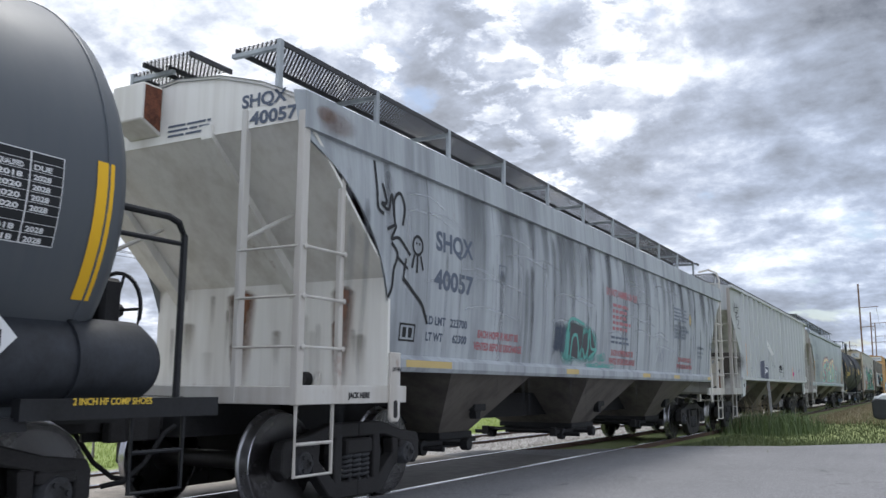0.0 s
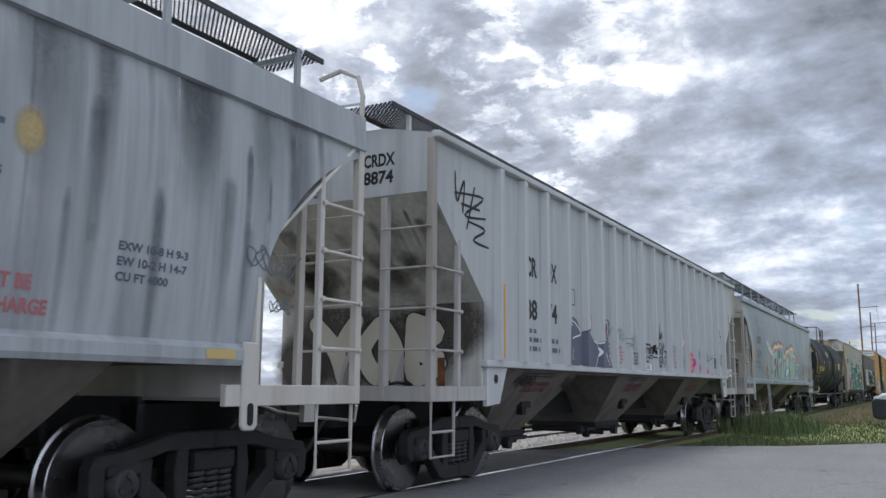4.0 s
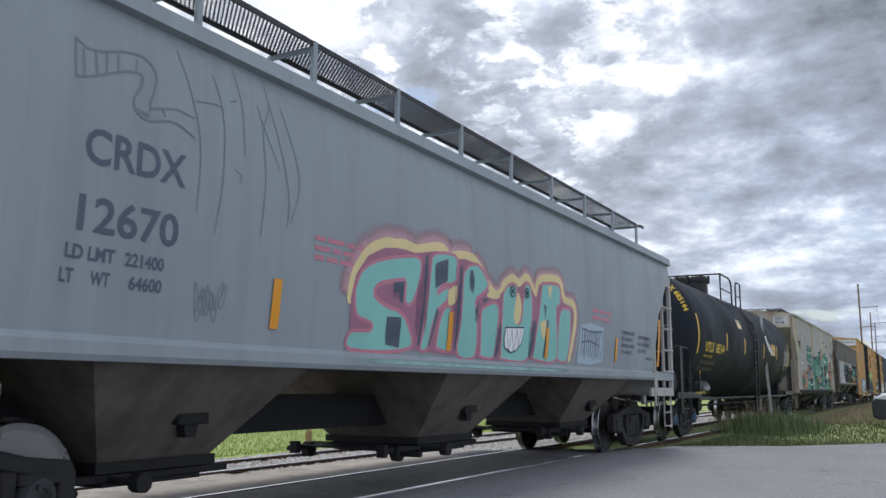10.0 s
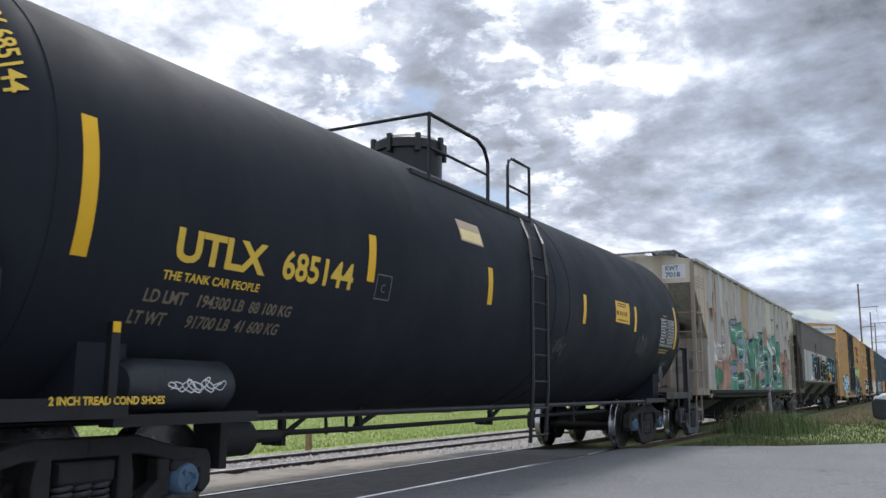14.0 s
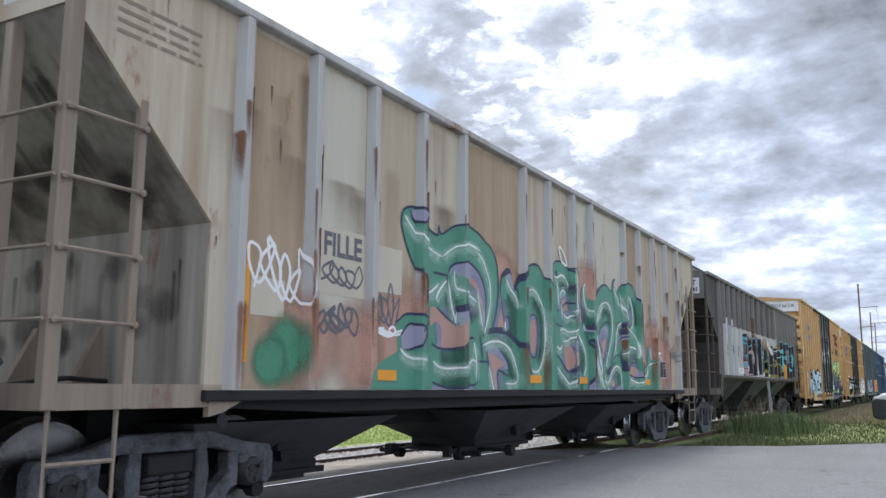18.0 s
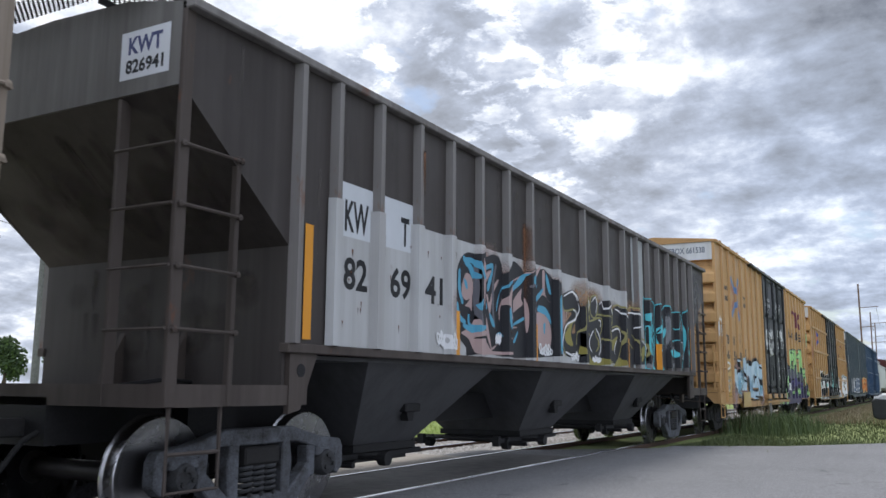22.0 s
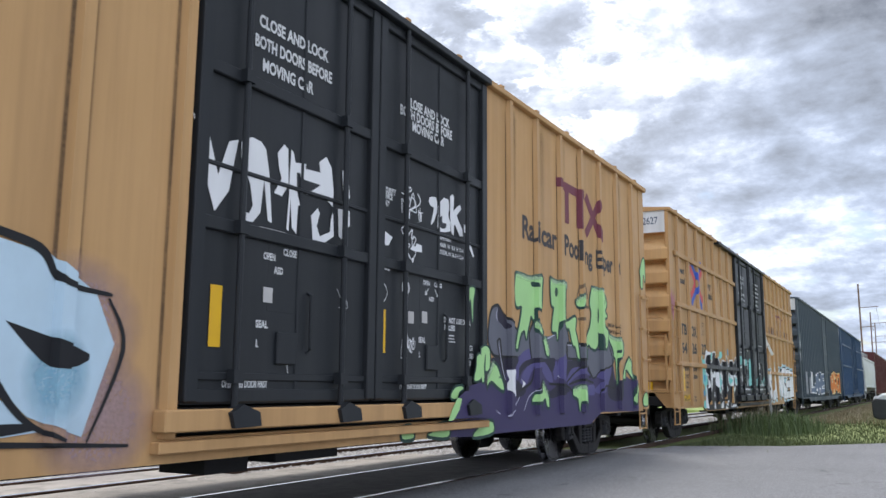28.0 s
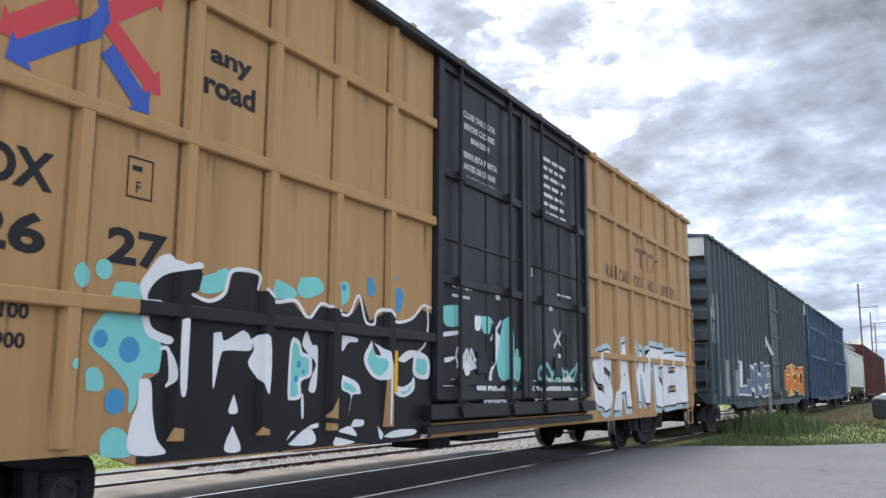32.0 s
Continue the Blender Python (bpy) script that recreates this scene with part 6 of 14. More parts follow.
def paint_c1():
    c, s = C1, S1
    lettered(c, "SHQX", 2.24, 2.60, 0.20, INK_BLUE, s, 0.86, 0.012)
    lettered(c, "40057", 2.22, 2.19, 0.20, INK_BLUE, s, 0.90, 0.010)
    for t, u, v, w in (("LD LMT", 2.10, 1.80, 0.42), ("223700", 2.62, 1.80, 0.40), ("LT WT", 2.12, 1.63, 0.36), ("62300", 2.70, 1.63, 0.33)):
        lettered(c, t, u, v, 0.085, INK_BLUE, s, w, 0.004)
    lettered(c, "EACH HOPPER MUST BE", 3.30, 1.72, 0.085, INK_RED, s, 1.12, 0.005)
    lettered(c, "VENTED BEFORE DISCHARGE", 3.22, 1.58, 0.085, INK_RED, s, 1.34, 0.005)
    lettered(c, "DO NOT HAMMER ON CAR", 7.85, 2.66, 0.115, INK_RED, s, 1.70, 0.006)
    Marks().bars(8.17, 9.15, 2.08, 2.56, 5, 5, 0.55, 5).put(c, "red_notice", INK_RED, s)
    Marks().bars(8.10, 9.22, 1.86, 2.02, 2, 6, 0.5, 6).put(c, "small_lettering", INK_BLUE, s)
    lettered(c, "EACH HOPPER MUST BE", 8.15, 1.68, 0.095, INK_RED, s, 1.20, 0.006)
    lettered(c, "VENTED BEFORE DISCHARGE", 8.05, 1.54, 0.095, INK_RED, s, 1.42, 0.006)
    lettered(c, "EACH HOPPER MUST BE", 12.5, 1.70, 0.085, INK_RED, s, 1.12, 0.005)
    lettered(c, "VENTED BEFORE DISCHARGE", 12.4, 1.56, 0.085, INK_RED, s, 1.34, 0.005)
    Marks().bars(12.15, 13.35, 2.52, 2.82, 4, 10, 0.5, 6).put(c, "small_lettering", INK_BLUE, s)
    for i, (t, w) in enumerate((("CAUTION  DO NOT USE STEAM,", 1.02), ("BOILING WATER OR SHARP OBJECTS", 1.20), ("TO CLEAN. ENTER CAR WITH", 0.98), ("CLEAN SOFT SOLED SHOES.", 0.94))):
        lettered(c, t, 12.15, 2.40 - 0.075 * i, 0.052, INK_BLUE, s, w, 0.003)
    Mist().blob(13.5, 2.62, 0.12, 1.4, 0.8).put(c, "stain", soft_spray("mist_ochre", (0.52, 0.40, 0.18)), s, 1)
    for i, (t, w) in enumerate((("EXW 10-8 H 9-3", 0.60), ("EW 10-2 H 14-7", 0.60), ("CU FT 4000", 0.44))):
        lettered(c, t, 14.2, 2.02 - 0.10 * i, 0.055, INK_BLUE, s, w, 0.003)
    Marks().rim(3.79, 4.0, 2.40, 2.63, 0.014).text("E", 3.85, 2.46, 0.10).put(c, "stencil_box", INK_BLUE, s)
    Marks().rim(1.60, 1.90, 1.60, 1.78, 0.02).rect(1.66, 1.73, 1.64, 1.74).rect(1.77, 1.84, 1.64, 1.74).put(c, "stencil_box", INK, s)
    Marks().line([(11.13, 1.78), (11.24, 1.90), (11.35, 1.78), (11.24, 1.66), (11.13, 1.78)], 0.014).put(c, "stencil_diamond", INK_BLUE, s)
    pale = spray("faded_yellow", (0.50, 0.38, 0.16))
    flat = side_flat(1.581)
    for a, b in ((1.66, 2.6), (6.0, 6.5), (9.78, 10.25), (11.97, 12.42), (15.0, 15.3)):
        Marks().rect(a, b, 1.345, 1.415).each(c, "reflective_strip", pale, flat)
    # black writing down the leading edge
    m = Marks()
    m.curve([(1.08, 3.30), (1.10, 3.05), (1.12, 2.85), (1.22, 2.80)], 0.035)
    m.curve([(1.20, 3.10), (1.26, 2.92), (1.18, 2.90), (1.30, 2.86), (1.36, 3.02), (1.40, 2.80)], 0.035)
    m.curve([(1.42, 2.72), (1.40, 2.96), (1.52, 3.06), (1.60, 2.92), (1.56, 2.74)], 0.035)
    m.curve([(1.28, 2.66), (1.44, 2.72), (1.36, 2.58), (1.50, 2.60), (1.72, 2.46)], 0.035)
    m.ring(1.86, 2.58, 0.11, 0.03)
    m.line([(1.80, 2.48), (1.76, 2.34)], 0.03).line([(1.86, 2.47), (1.86, 2.30)], 0.03).line([(1.92, 2.48), (1.98, 2.34)], 0.03)
    m.disc(1.83, 2.60, 0.015, 8).disc(1.89, 2.60, 0.015, 8)
    m.curve([(1.36, 2.54), (1.48, 2.44), (1.42, 2.28), (1.40, 2.10), (1.34, 2.0)], 0.035)
    m.line([(1.46, 2.42), (1.68, 2.32)], 0.03).line([(1.64, 2.42), (1.60, 2.20), (1.78, 2.12)], 0.035)
    m.curve([(1.60, 2.22), (1.80, 2.10), (2.0, 1.98), (2.12, 1.80)], 0.04)
    m.each(c, "graffiti_tag", INK, s, 3)
    m = Marks()
    rnd = random.Random(2)
    for k in range(17):
        m.stroke([(5.64 + 0.025 * k, rnd.uniform(1.62, 1.70)), (5.66 + 0.025 * k, 1.8), (5.68 + 0.024 * k, rnd.uniform(1.98, 2.06))], 0.020, k=3)
    m.each(c, "graffiti_tag", spray("spray_ink_blue", (0.05, 0.065, 0.10)), s, 2)
    Mist().blob(6.35, 1.84, 0.45, 0.75).blob(6.75, 1.82, 0.48, 0.7).blob(7.1, 1.78, 0.4, 0.75).blob(6.2, 1.75, 0.35, 0.9).put(c, "graffiti_glow", soft_spray("mist_teal", (0.08, 0.30, 0.27)), s, 1)
    m = Marks().poly([(6.22, 1.62), (6.25, 2.10), (6.78, 2.06), (6.76, 1.80), (6.60, 1.58)]).poly([(6.74, 1.60), (6.80, 1.95), (6.98, 1.98), (7.02, 1.64)]).poly([(7.04, 1.62), (7.10, 2.08), (7.38, 1.72), (7.20, 1.62)])
    m.put(c, "graffiti_fill", spray("spray_umber", (0.055, 0.05, 0.06)), s, 2)
    m = Marks().stroke([(6.30, 1.60), (6.34, 1.86), (6.50, 1.92), (6.60, 1.78), (6.62, 1.62)], 0.05).stroke([(6.80, 1.72), (6.92, 1.60), (7.02, 1.76), (7.04, 2.02)], 0.05).stroke([(7.08, 2.06), (7.16, 1.76), (7.40, 1.74), (7.12, 1.62)], 0.045).stroke([(6.18, 1.58), (6.20, 2.12), (6.80, 2.10)], 0.045)
    m.scribble(7.45, 7.85, 1.56, 1.72, 0.018, 3, 4).scribble(7.0, 8.3, 1.46, 1.54, 0.018, 4, 7)
    m.put(c, "graffiti_outline", TEAL, s, 3)
    # soot that has run down the sheet, and pale scuffs
    rnd = random.Random(17)
    m = Mist()
    for k in range(60):
        m.run(rnd.uniform(0.5, 16.5), rnd.uniform(2.3, 3.56), rnd.uniform(0.7, 2.2), rnd.uniform(0.02, 0.10), rnd.uniform(0.14, 0.46))
    # broad dark weathering that hangs from the top chord
    for k in range(34):
        m.run(3.0 + 0.40 * k + rnd.uniform(-0.2, 0.2), rnd.uniform(3.35, 3.60), rnd.uniform(0.6, 1.5), rnd.uniform(0.14, 0.34), rnd.uniform(0.25, 0.6))
    m.put(c, "soot", soft_spray("mist_soot", (0.10, 0.108, 0.12), 0.7), s, 0)
    m = Mist()
    for k in range(26):
        u, v = rnd.uniform(1.5, 14.0), rnd.uniform(1.7, 3.2)
        m.trail([(u, v), (u + 0.5, v + 0.06), (u + rnd.uniform(0.8, 1.6), v - 0.03)], 0.03, rnd.uniform(0.15, 0.4))
    for k in range(30):
        m.run(rnd.uniform(0.5, 16.5), rnd.uniform(2.0, 3.5), rnd.uniform(0.4, 1.6), rnd.uniform(0.015, 0.07), rnd.uniform(0.15, 0.5))
    m.put(c, "scuffing", soft_spray("mist_chalk", (0.55, 0.57, 0.60), 0.7), s, 0.5)
    Marks().scribble(15.4, 16.0, 2.0, 2.25, 0.012, 5, 7).scribble(15.7, 16.0, 1.72, 1.86, 0.012, 7, 7).each(c, "graffiti_tag", INK_BLUE, s, 3)
    e = end_flat(0.0)
    lettered(c, "SHQX", 0.82, 3.62, 0.115, INK_BLUE, end_flat(0.018), 0.52, 0.008)
    Marks().bars(-0.10, 0.55, 3.46, 3.60, 3, 5, 0.45, 3).put(c, "small_lettering", INK_BLUE, end_flat(0.018))
    lettered(c, "40057", 0.92, 3.45, 0.115, INK_BLUE, end_flat(0.018), 0.54, 0.008)
    lettered(c, "JACK HERE", 0.72, 1.05, 0.05, INK, side_flat(1.562), 0.34, 0.003)
    lettered(c, "LIFT HERE", 1.41, 1.30, 0.035, INK, side_flat(1.587), 0.15, 0.002)
    foot = end_flat(1.354)
    drips(c, RUST, foot, [(-0.30, 2.16, 1.05, 0.14), (-0.36, 1.6, 0.5, 0.06), (1.02, 2.14, 1.0, 0.10), (0.96, 1.8, 0.7, 0.05)], 3)
    m = Mist()
    for k in range(16):
        m.run(rnd.uniform(-1.4, 1.4), rnd.uniform(1.5, 2.15), rnd.uniform(0.3, 0.9), rnd.uniform(0.03, 0.12), rnd.uniform(0.1, 0.4))
    m.put(c, "soot", soft_spray("mist_umber", (0.16, 0.12, 0.08), 0.7), foot, 3)
    Mist().blob(0.42, 3.48, 0.34, 0.4, 0.35).blob(0.25, 3.52, 0.16, 0.5, 0.4).put(c, "stain", RUST_MIST, side_flat(1.588), 1)


def paint_c2():
    plate = part("notice_board", Geo().box(1.524, 1.536, 15.08, 15.88, 1.46, 1.64), WHITE, C2, "white notice board with black print", bevel=0.003)
    Marks().text("1 1/2 INCH HF", 15.12, 1.565, 0.055, 0.44, 0.003).text("COMP SHOES", 15.12, 1.485, 0.055, 0.40, 0.003).put(C2, "board_print", INK, side_flat(1.536), 1)
    Marks().scribble(15.56, 15.82, 1.49, 1.62, 0.008, 33, 7).put(C2, "graffiti_tag", INK, side_flat(1.536), 1)
    c, s = C2, S2
    X = side_flat(1.52)
    for a, t, u in ((2.62, "CR", 2.47), (2.62, "DX", 3.19), (2.05, "88", 2.47), (2.05, "74", 3.19)):
        lettered(c, t, u, a, 0.25, INK, X, 0.38, 0.012)
    Marks().bars(2.47, 2.98, 1.60, 1.95, 3, 2, 0.5, 3).bars(3.19, 3.66, 1.60, 1.85, 2, 4, 0.5, 3).put(c, "small_lettering", INK_BLUE, X)
    Marks().rim(4.07, 4.28, 2.36, 2.60, 0.014).put(c, "stencil_box", INK, X)
    for u in (1.50, 4.45, 8.55, 10.88):
        Marks().rect(u + 0.12, u + 0.22, 1.50, 1.94 if u > 2 else 2.40).each(c, "reflective_strip", ORANGE, s)
    Marks().rect(14.92, 15.04, 1.5, 2.39).each(c, "reflective_strip", ORANGE, X)
    for i, t in enumerate(("INTERIOR", "COATED", "07-18 CFRS")):
        lettered(c, t, 7.80, 1.852 - 0.078 * i, 0.050, INK, X, 0.042 * len(t), 0.003)
    Marks().rect(7.80, 8.28, 1.935, 1.975).rect(7.80, 8.12, 1.62, 1.66).put(c, "small_lettering", INK, X)
    Marks().rect(7.83, 8.30, 1.49, 1.59).put(c, "label_plate", WHITE, X)
    Marks().rect(7.86, 7.96, 1.51, 1.57).bars(8.0, 8.27, 1.50, 1.58, 2, 2, 0.6, 3).put(c, "small_lettering", INK, X, 2)
    for i, t in enumerate(("OWNERSHIP SUBJECT TO", "FILED WITH THE SURFACE", "A SECURITY AGREEMENT", "TRANSPORTATION BOARD")):
        lettered(c, t, 6.95, 1.74 - 0.058 * i, 0.038, INK, X, 0.50, 0.002)
    Marks().bars(5.4, 5.9, 1.6, 1.9, 4, 13, 0.5, 4).put(c, "small_lettering", INK_BLUE, X)
    Marks().text("WARNING", 9.72, 1.77, 0.055, 0.36, 0.003).bars(9.72, 10.22, 1.55, 1.75, 4, 15, 0.5, 4).text("WARNING", 6.15, 1.80, 0.06, 0.36, 0.003).bars(6.15, 6.62, 1.55, 1.78, 4, 16, 0.5, 4).put(c, "red_notice", INK_RED, X)
    for u in (10.74, 4.85):
        Marks().disc(u, 2.15, 0.15).put(c, "sign_plate", WHITE, X, 1, "round white sign with a red ring")
        Marks().ring(u, 2.15, 0.165, 0.034).line([(u - 0.09, 2.25), (u + 0.09, 2.05)], 0.02).put(c, "sign_ring", INK_RED, X, 2)
        Marks().line([(u - 0.05, 2.07), (u + 0.06, 2.23)], 0.018).rect(u + 0.02, u + 0.09, 2.20, 2.24).put(c, "sign_symbol", INK, X, 3)
    # red notice on the sheets of the bays
    faded = spray("faded_notice_red", (0.16, 0.03, 0.035))
    for u in (3.05, 7.65, 12.25):
        B = side_slope(1.44, 0.50)
        lettered(c, "DO NOT HAMMER", u, 1.17, 0.055, faded, B, 0.9, 0.006, 2)
        lettered(c, "ON SIDE OF CAR", u + 0.02, 1.09, 0.055, faded, B, 0.84, 0.006, 2)
        Marks().bars(u - 0.12, u + 1.0, 1.28, 1.36, 2, 5, 0.4, 8).put(c, "small_lettering", INK, B, 2)
    # crown and face
    trace(c, s, INK, 3, 0.030, [(8.88, 1.99), (8.78, 2.14), (8.89, 2.09), (8.93, 2.19), (8.97, 2.39)], "graffiti_tag", (0.9, 1.0, 0.9))
    trace(c, s, INK, 3, 0.030, [(8.97, 2.39), (8.98, 2.11), (9.1, 2.24), (9.07, 2.03)], "graffiti_tag", (0.9, 1.0, 0.9))
    trace(c, s, INK, 3, 0.030, [(8.86, 1.96), (8.96, 2.01), (9.05, 1.98), (9.1, 1.85), (9.08, 1.67), (9.01, 1.59), (8.91, 1.6), (8.85, 1.7), (8.83, 1.85), (8.86, 1.96)], "graffiti_tag", (0.9, 1.0, 0.9))
    trace(c, s, INK, 3, 0.030, [(8.88, 1.91), (9.05, 1.8)], "graffiti_tag", (0.9, 1.0, 0.9))
    trace(c, s, INK, 3, 0.030, [(9.04, 1.93), (8.88, 1.79)], "graffiti_tag", (0.9, 1.0, 0.9))
    trace(c, s, INK, 3, 0.030, [(8.86, 1.72), (9.06, 1.76), (9, 1.64), (8.87, 1.72)], "graffiti_tag", (0.9, 1.0, 0.9))
    trace(c, s, INK, 3, 0.030, [(8.69, 1.74), (8.73, 1.93), (8.76, 1.99), (8.82, 1.89), (8.84, 1.79)], "graffiti_tag", (0.9, 1.0, 0.9))
    trace(c, s, INK, 3, 0.030, [(8.69, 1.57), (8.82, 1.58), (8.85, 1.66)], "graffiti_tag", (0.9, 1.0, 0.9))
    trace(c, s, INK, 3, 0.030, [(8.74, 1.82), (8.72, 1.76), (8.78, 1.76), (8.74, 1.82)], "graffiti_tag", (0.9, 1.0, 0.9))
    trace(c, s, INK, 3, 0.030, [(9.11, 1.79), (9.16, 1.95), (9.21, 2.02)], "graffiti_tag", (0.9, 1.0, 0.9))
    trace(c, s, INK, 3, 0.030, [(8.78, 1.54), (8.91, 1.57), (9.04, 1.54)], "graffiti_tag", (0.9, 1.0, 0.9))
    trace(c, s, INK, 3, 0.030, [(9.22, 2.03), (9.26, 1.87), (9.37, 1.87), (9.33, 1.76)], "graffiti_tag", (0.9, 1.0, 0.9))
    trace(c, s, INK, 3, 0.030, [(9.25, 1.77), (9.32, 1.74), (9.33, 1.69), (9.27, 1.59), (9.22, 1.57)], "graffiti_tag", (0.9, 1.0, 0.9))
    Marks().ring(8.72, 1.67, 0.04, 0.016).put(c, "graffiti_tag", INK, s, 3)
    Marks().ring(9.17, 1.66, 0.04, 0.016).put(c, "graffiti_tag", INK, s, 3)
    trace(c, s, INK, 4, 0.022, [(8.24, 1.88), (8.1, 1.87), (8.13, 1.83), (8.21, 1.85), (8.13, 1.79), (8.25, 1.82)], "graffiti_tag", (0.9, 1.0, 0.9))
    trace(c, s, INK, 4, 0.022, [(8.28, 1.92), (8.25, 1.78)], "graffiti_tag", (0.9, 1.0, 0.9))
    trace(c, s, INK, 4, 0.022, [(8.28, 1.91), (8.34, 1.9), (8.28, 1.86), (8.4, 1.79)], "graffiti_tag", (0.9, 1.0, 0.9))
    trace(c, s, INK, 4, 0.022, [(8.42, 1.95), (8.4, 1.79)], "graffiti_tag", (0.9, 1.0, 0.9))
    trace(c, s, INK, 4, 0.022, [(8.34, 1.93), (8.42, 1.86), (8.43, 1.79)], "graffiti_tag", (0.9, 1.0, 0.9))
    trace(c, s, INK, 4, 0.022, [(8.42, 1.89), (8.56, 1.94)], "graffiti_tag", (0.9, 1.0, 0.9))
    trace(c, s, INK, 4, 0.022, [(8.16, 1.7), (8.24, 1.75), (8.34, 1.76), (8.43, 1.72)], "graffiti_tag", (0.9, 1.0, 0.9))
    trace(c, s, INK, 4, 0.022, [(8.25, 1.71), (8.32, 1.71)], "graffiti_tag", (0.9, 1.0, 0.9))
    m = Marks().scribble(6.75, 7.35, 1.80, 2.12, 0.010, 21, 7).scribble(9.7, 10.2, 1.86, 2.02, 0.009, 22, 7).scribble(10.5, 10.95, 1.56, 1.84, 0.009, 23, 7)
    m.scribble(11.94, 12.40, 1.82, 2.04, 0.010, 24, 9).ring(12.17, 1.93, 0.11, 0.010).scribble(12.74, 13.30, 1.74, 1.98, 0.010, 25, 9).ring(13.0, 1.86, 0.11, 0.010).scribble(13.6, 14.0, 1.93, 2.0, 0.007, 28, 8).scribble(5.4, 5.95, 1.95, 2.2, 0.010, 26, 7).scribble(6.1, 6.65, 1.92, 2.16, 0.01, 27, 7)
    m.each(c, "graffiti_tag", INK_BLUE, s, 3)
    Marks().scribble(14.34, 14.68, 1.68, 2.0, 0.024, 32, 7).each(c, "graffiti_tag", INK, s, 4)
    m = Marks().ring(11.47, 1.70, 0.235, 0.045).line([(11.11, 1.75), (11.25, 1.78), (11.70, 1.78)], 0.04).line([(11.11, 1.74), (11.24, 1.66)], 0.035).line([(11.30, 1.88), (11.64, 1.86)], 0.035).stroke([(11.30, 1.62), (11.38, 1.68), (11.44, 1.62)], 0.05).stroke([(11.52, 1.62), (11.60, 1.68), (11.66, 1.62)], 0.05).line([(11.38, 1.56), (11.48, 1.50), (11.58, 1.56)], 0.035)
    m.scribble(11.94, 12.40, 1.54, 1.72, 0.036, 33, 6).line([(12.0, 1.52), (12.3, 1.50)], 0.03).scribble(12.76, 13.20, 1.49, 1.60, 0.032, 34, 6)
    m.each(c, "graffiti_tag", MAGENTA, s, 3)
    for i, t in enumerate(("EXW 10-8", "EW 15-2", "CU FT 4750", "H 8-3", "H 14-8")):
        lettered(c, t, 14.33, 2.55 - 0.07 * i, 0.052, INK, X, 0.042 * len(t), 0.003)
    Marks().rect(13.60, 14.04, 1.63, 1.89).put(c, "label_plate", INK, X, 1)
    Marks().rim(13.59, 14.05, 1.62, 1.90, 0.012).rect(13.83, 13.84, 1.70, 1.88).rect(13.61, 14.03, 1.69, 1.70).put(c, "small_lettering", INK_WHITE, X, 2)
    slate = spray("spray_slate", (0.115, 0.125, 0.165))
    daub(c, s, slate, 2, [(3.89, 2.03), (4, 2.13), (4.15, 2.18), (4.36, 2.13), (4.52, 1.97), (4.68, 2.02), (4.97, 1.99), (5.2, 1.85), (5.39, 1.9), (5.53, 2.1), (5.66, 2.23), (5.83, 2.23), (5.85, 2.12), (5.77, 1.95), (5.81, 1.66), (5.93, 1.47), (5.17, 1.47), (4.71, 1.47), (4.49, 1.51), (4.27, 1.46), (3.92, 1.45), (3.87, 1.6)])
    trace(c, s, INK_BLUE, 3, 0.03, [(3.89, 2.03), (4, 2.13), (4.15, 2.18), (4.36, 2.13), (4.52, 1.97), (4.68, 2.02), (4.97, 1.99), (5.2, 1.85), (5.39, 1.9), (5.53, 2.1), (5.66, 2.23), (5.83, 2.23), (5.85, 2.12), (5.77, 1.95), (5.81, 1.66), (5.93, 1.47), (5.17, 1.47), (4.71, 1.47), (4.49, 1.51), (4.27, 1.46), (3.92, 1.45), (3.87, 1.6)])
    trace(c, s, WHITE, 4, 0.022, [(3.91, 2.04), (4.1, 2.13), (4.33, 2.08), (4.51, 1.95), (4.24, 1.89), (4.06, 1.81), (4.18, 1.69), (4.07, 1.48)], "graffiti_glint")
    trace(c, s, WHITE, 4, 0.022, [(3.92, 1.6), (4.2, 1.57)], "graffiti_glint")
    trace(c, s, WHITE, 4, 0.022, [(4.68, 1.98), (4.91, 2.01), (5.14, 1.87), (5.38, 1.88), (5.7, 2.22), (5.78, 2.09), (5.64, 1.89), (5.69, 1.7), (5.87, 1.51)], "graffiti_glint")
    trace(c, s, WHITE, 4, 0.022, [(4.78, 1.8), (4.95, 1.72), (4.82, 1.5)], "graffiti_glint")
    trace(c, s, WHITE, 4, 0.022, [(5.26, 1.83), (5.31, 1.69), (5.17, 1.48)], "graffiti_glint")
    trace(c, s, spray("spray_brick", (0.30, 0.06, 0.06)), 4.5, 0.05, [(5.66, 2.16), (5.74, 2.09), (5.68, 1.99)])
    trace(c, X, INK, 3, 0.036, [(0.51, 3.57), (0.56, 3.24), (0.73, 3.51), (0.7, 3.13)], "graffiti_tag")
    trace(c, X, INK, 3, 0.036, [(0.51, 3.33), (1.22, 3.39), (0.75, 3.11), (1.28, 3.15)], "graffiti_tag")
    trace(c, X, INK, 3, 0.036, [(0.83, 3.05), (1.27, 3.01), (0.97, 2.85), (1.36, 2.81)], "graffiti_tag")
    trace(c, X, INK, 3, 0.036, [(0.99, 3.48), (0.8, 2.96)], "graffiti_tag")
    trace(c, X, INK, 3, 0.036, [(0.67, 3.23), (1.13, 3.23)], "graffiti_tag")
    Marks().scribble(2.66, 3.32, 1.15, 1.38, 0.022, 71, 8).each(c, "graffiti_tag", INK, side_slope(1.44, 0.50), 2)
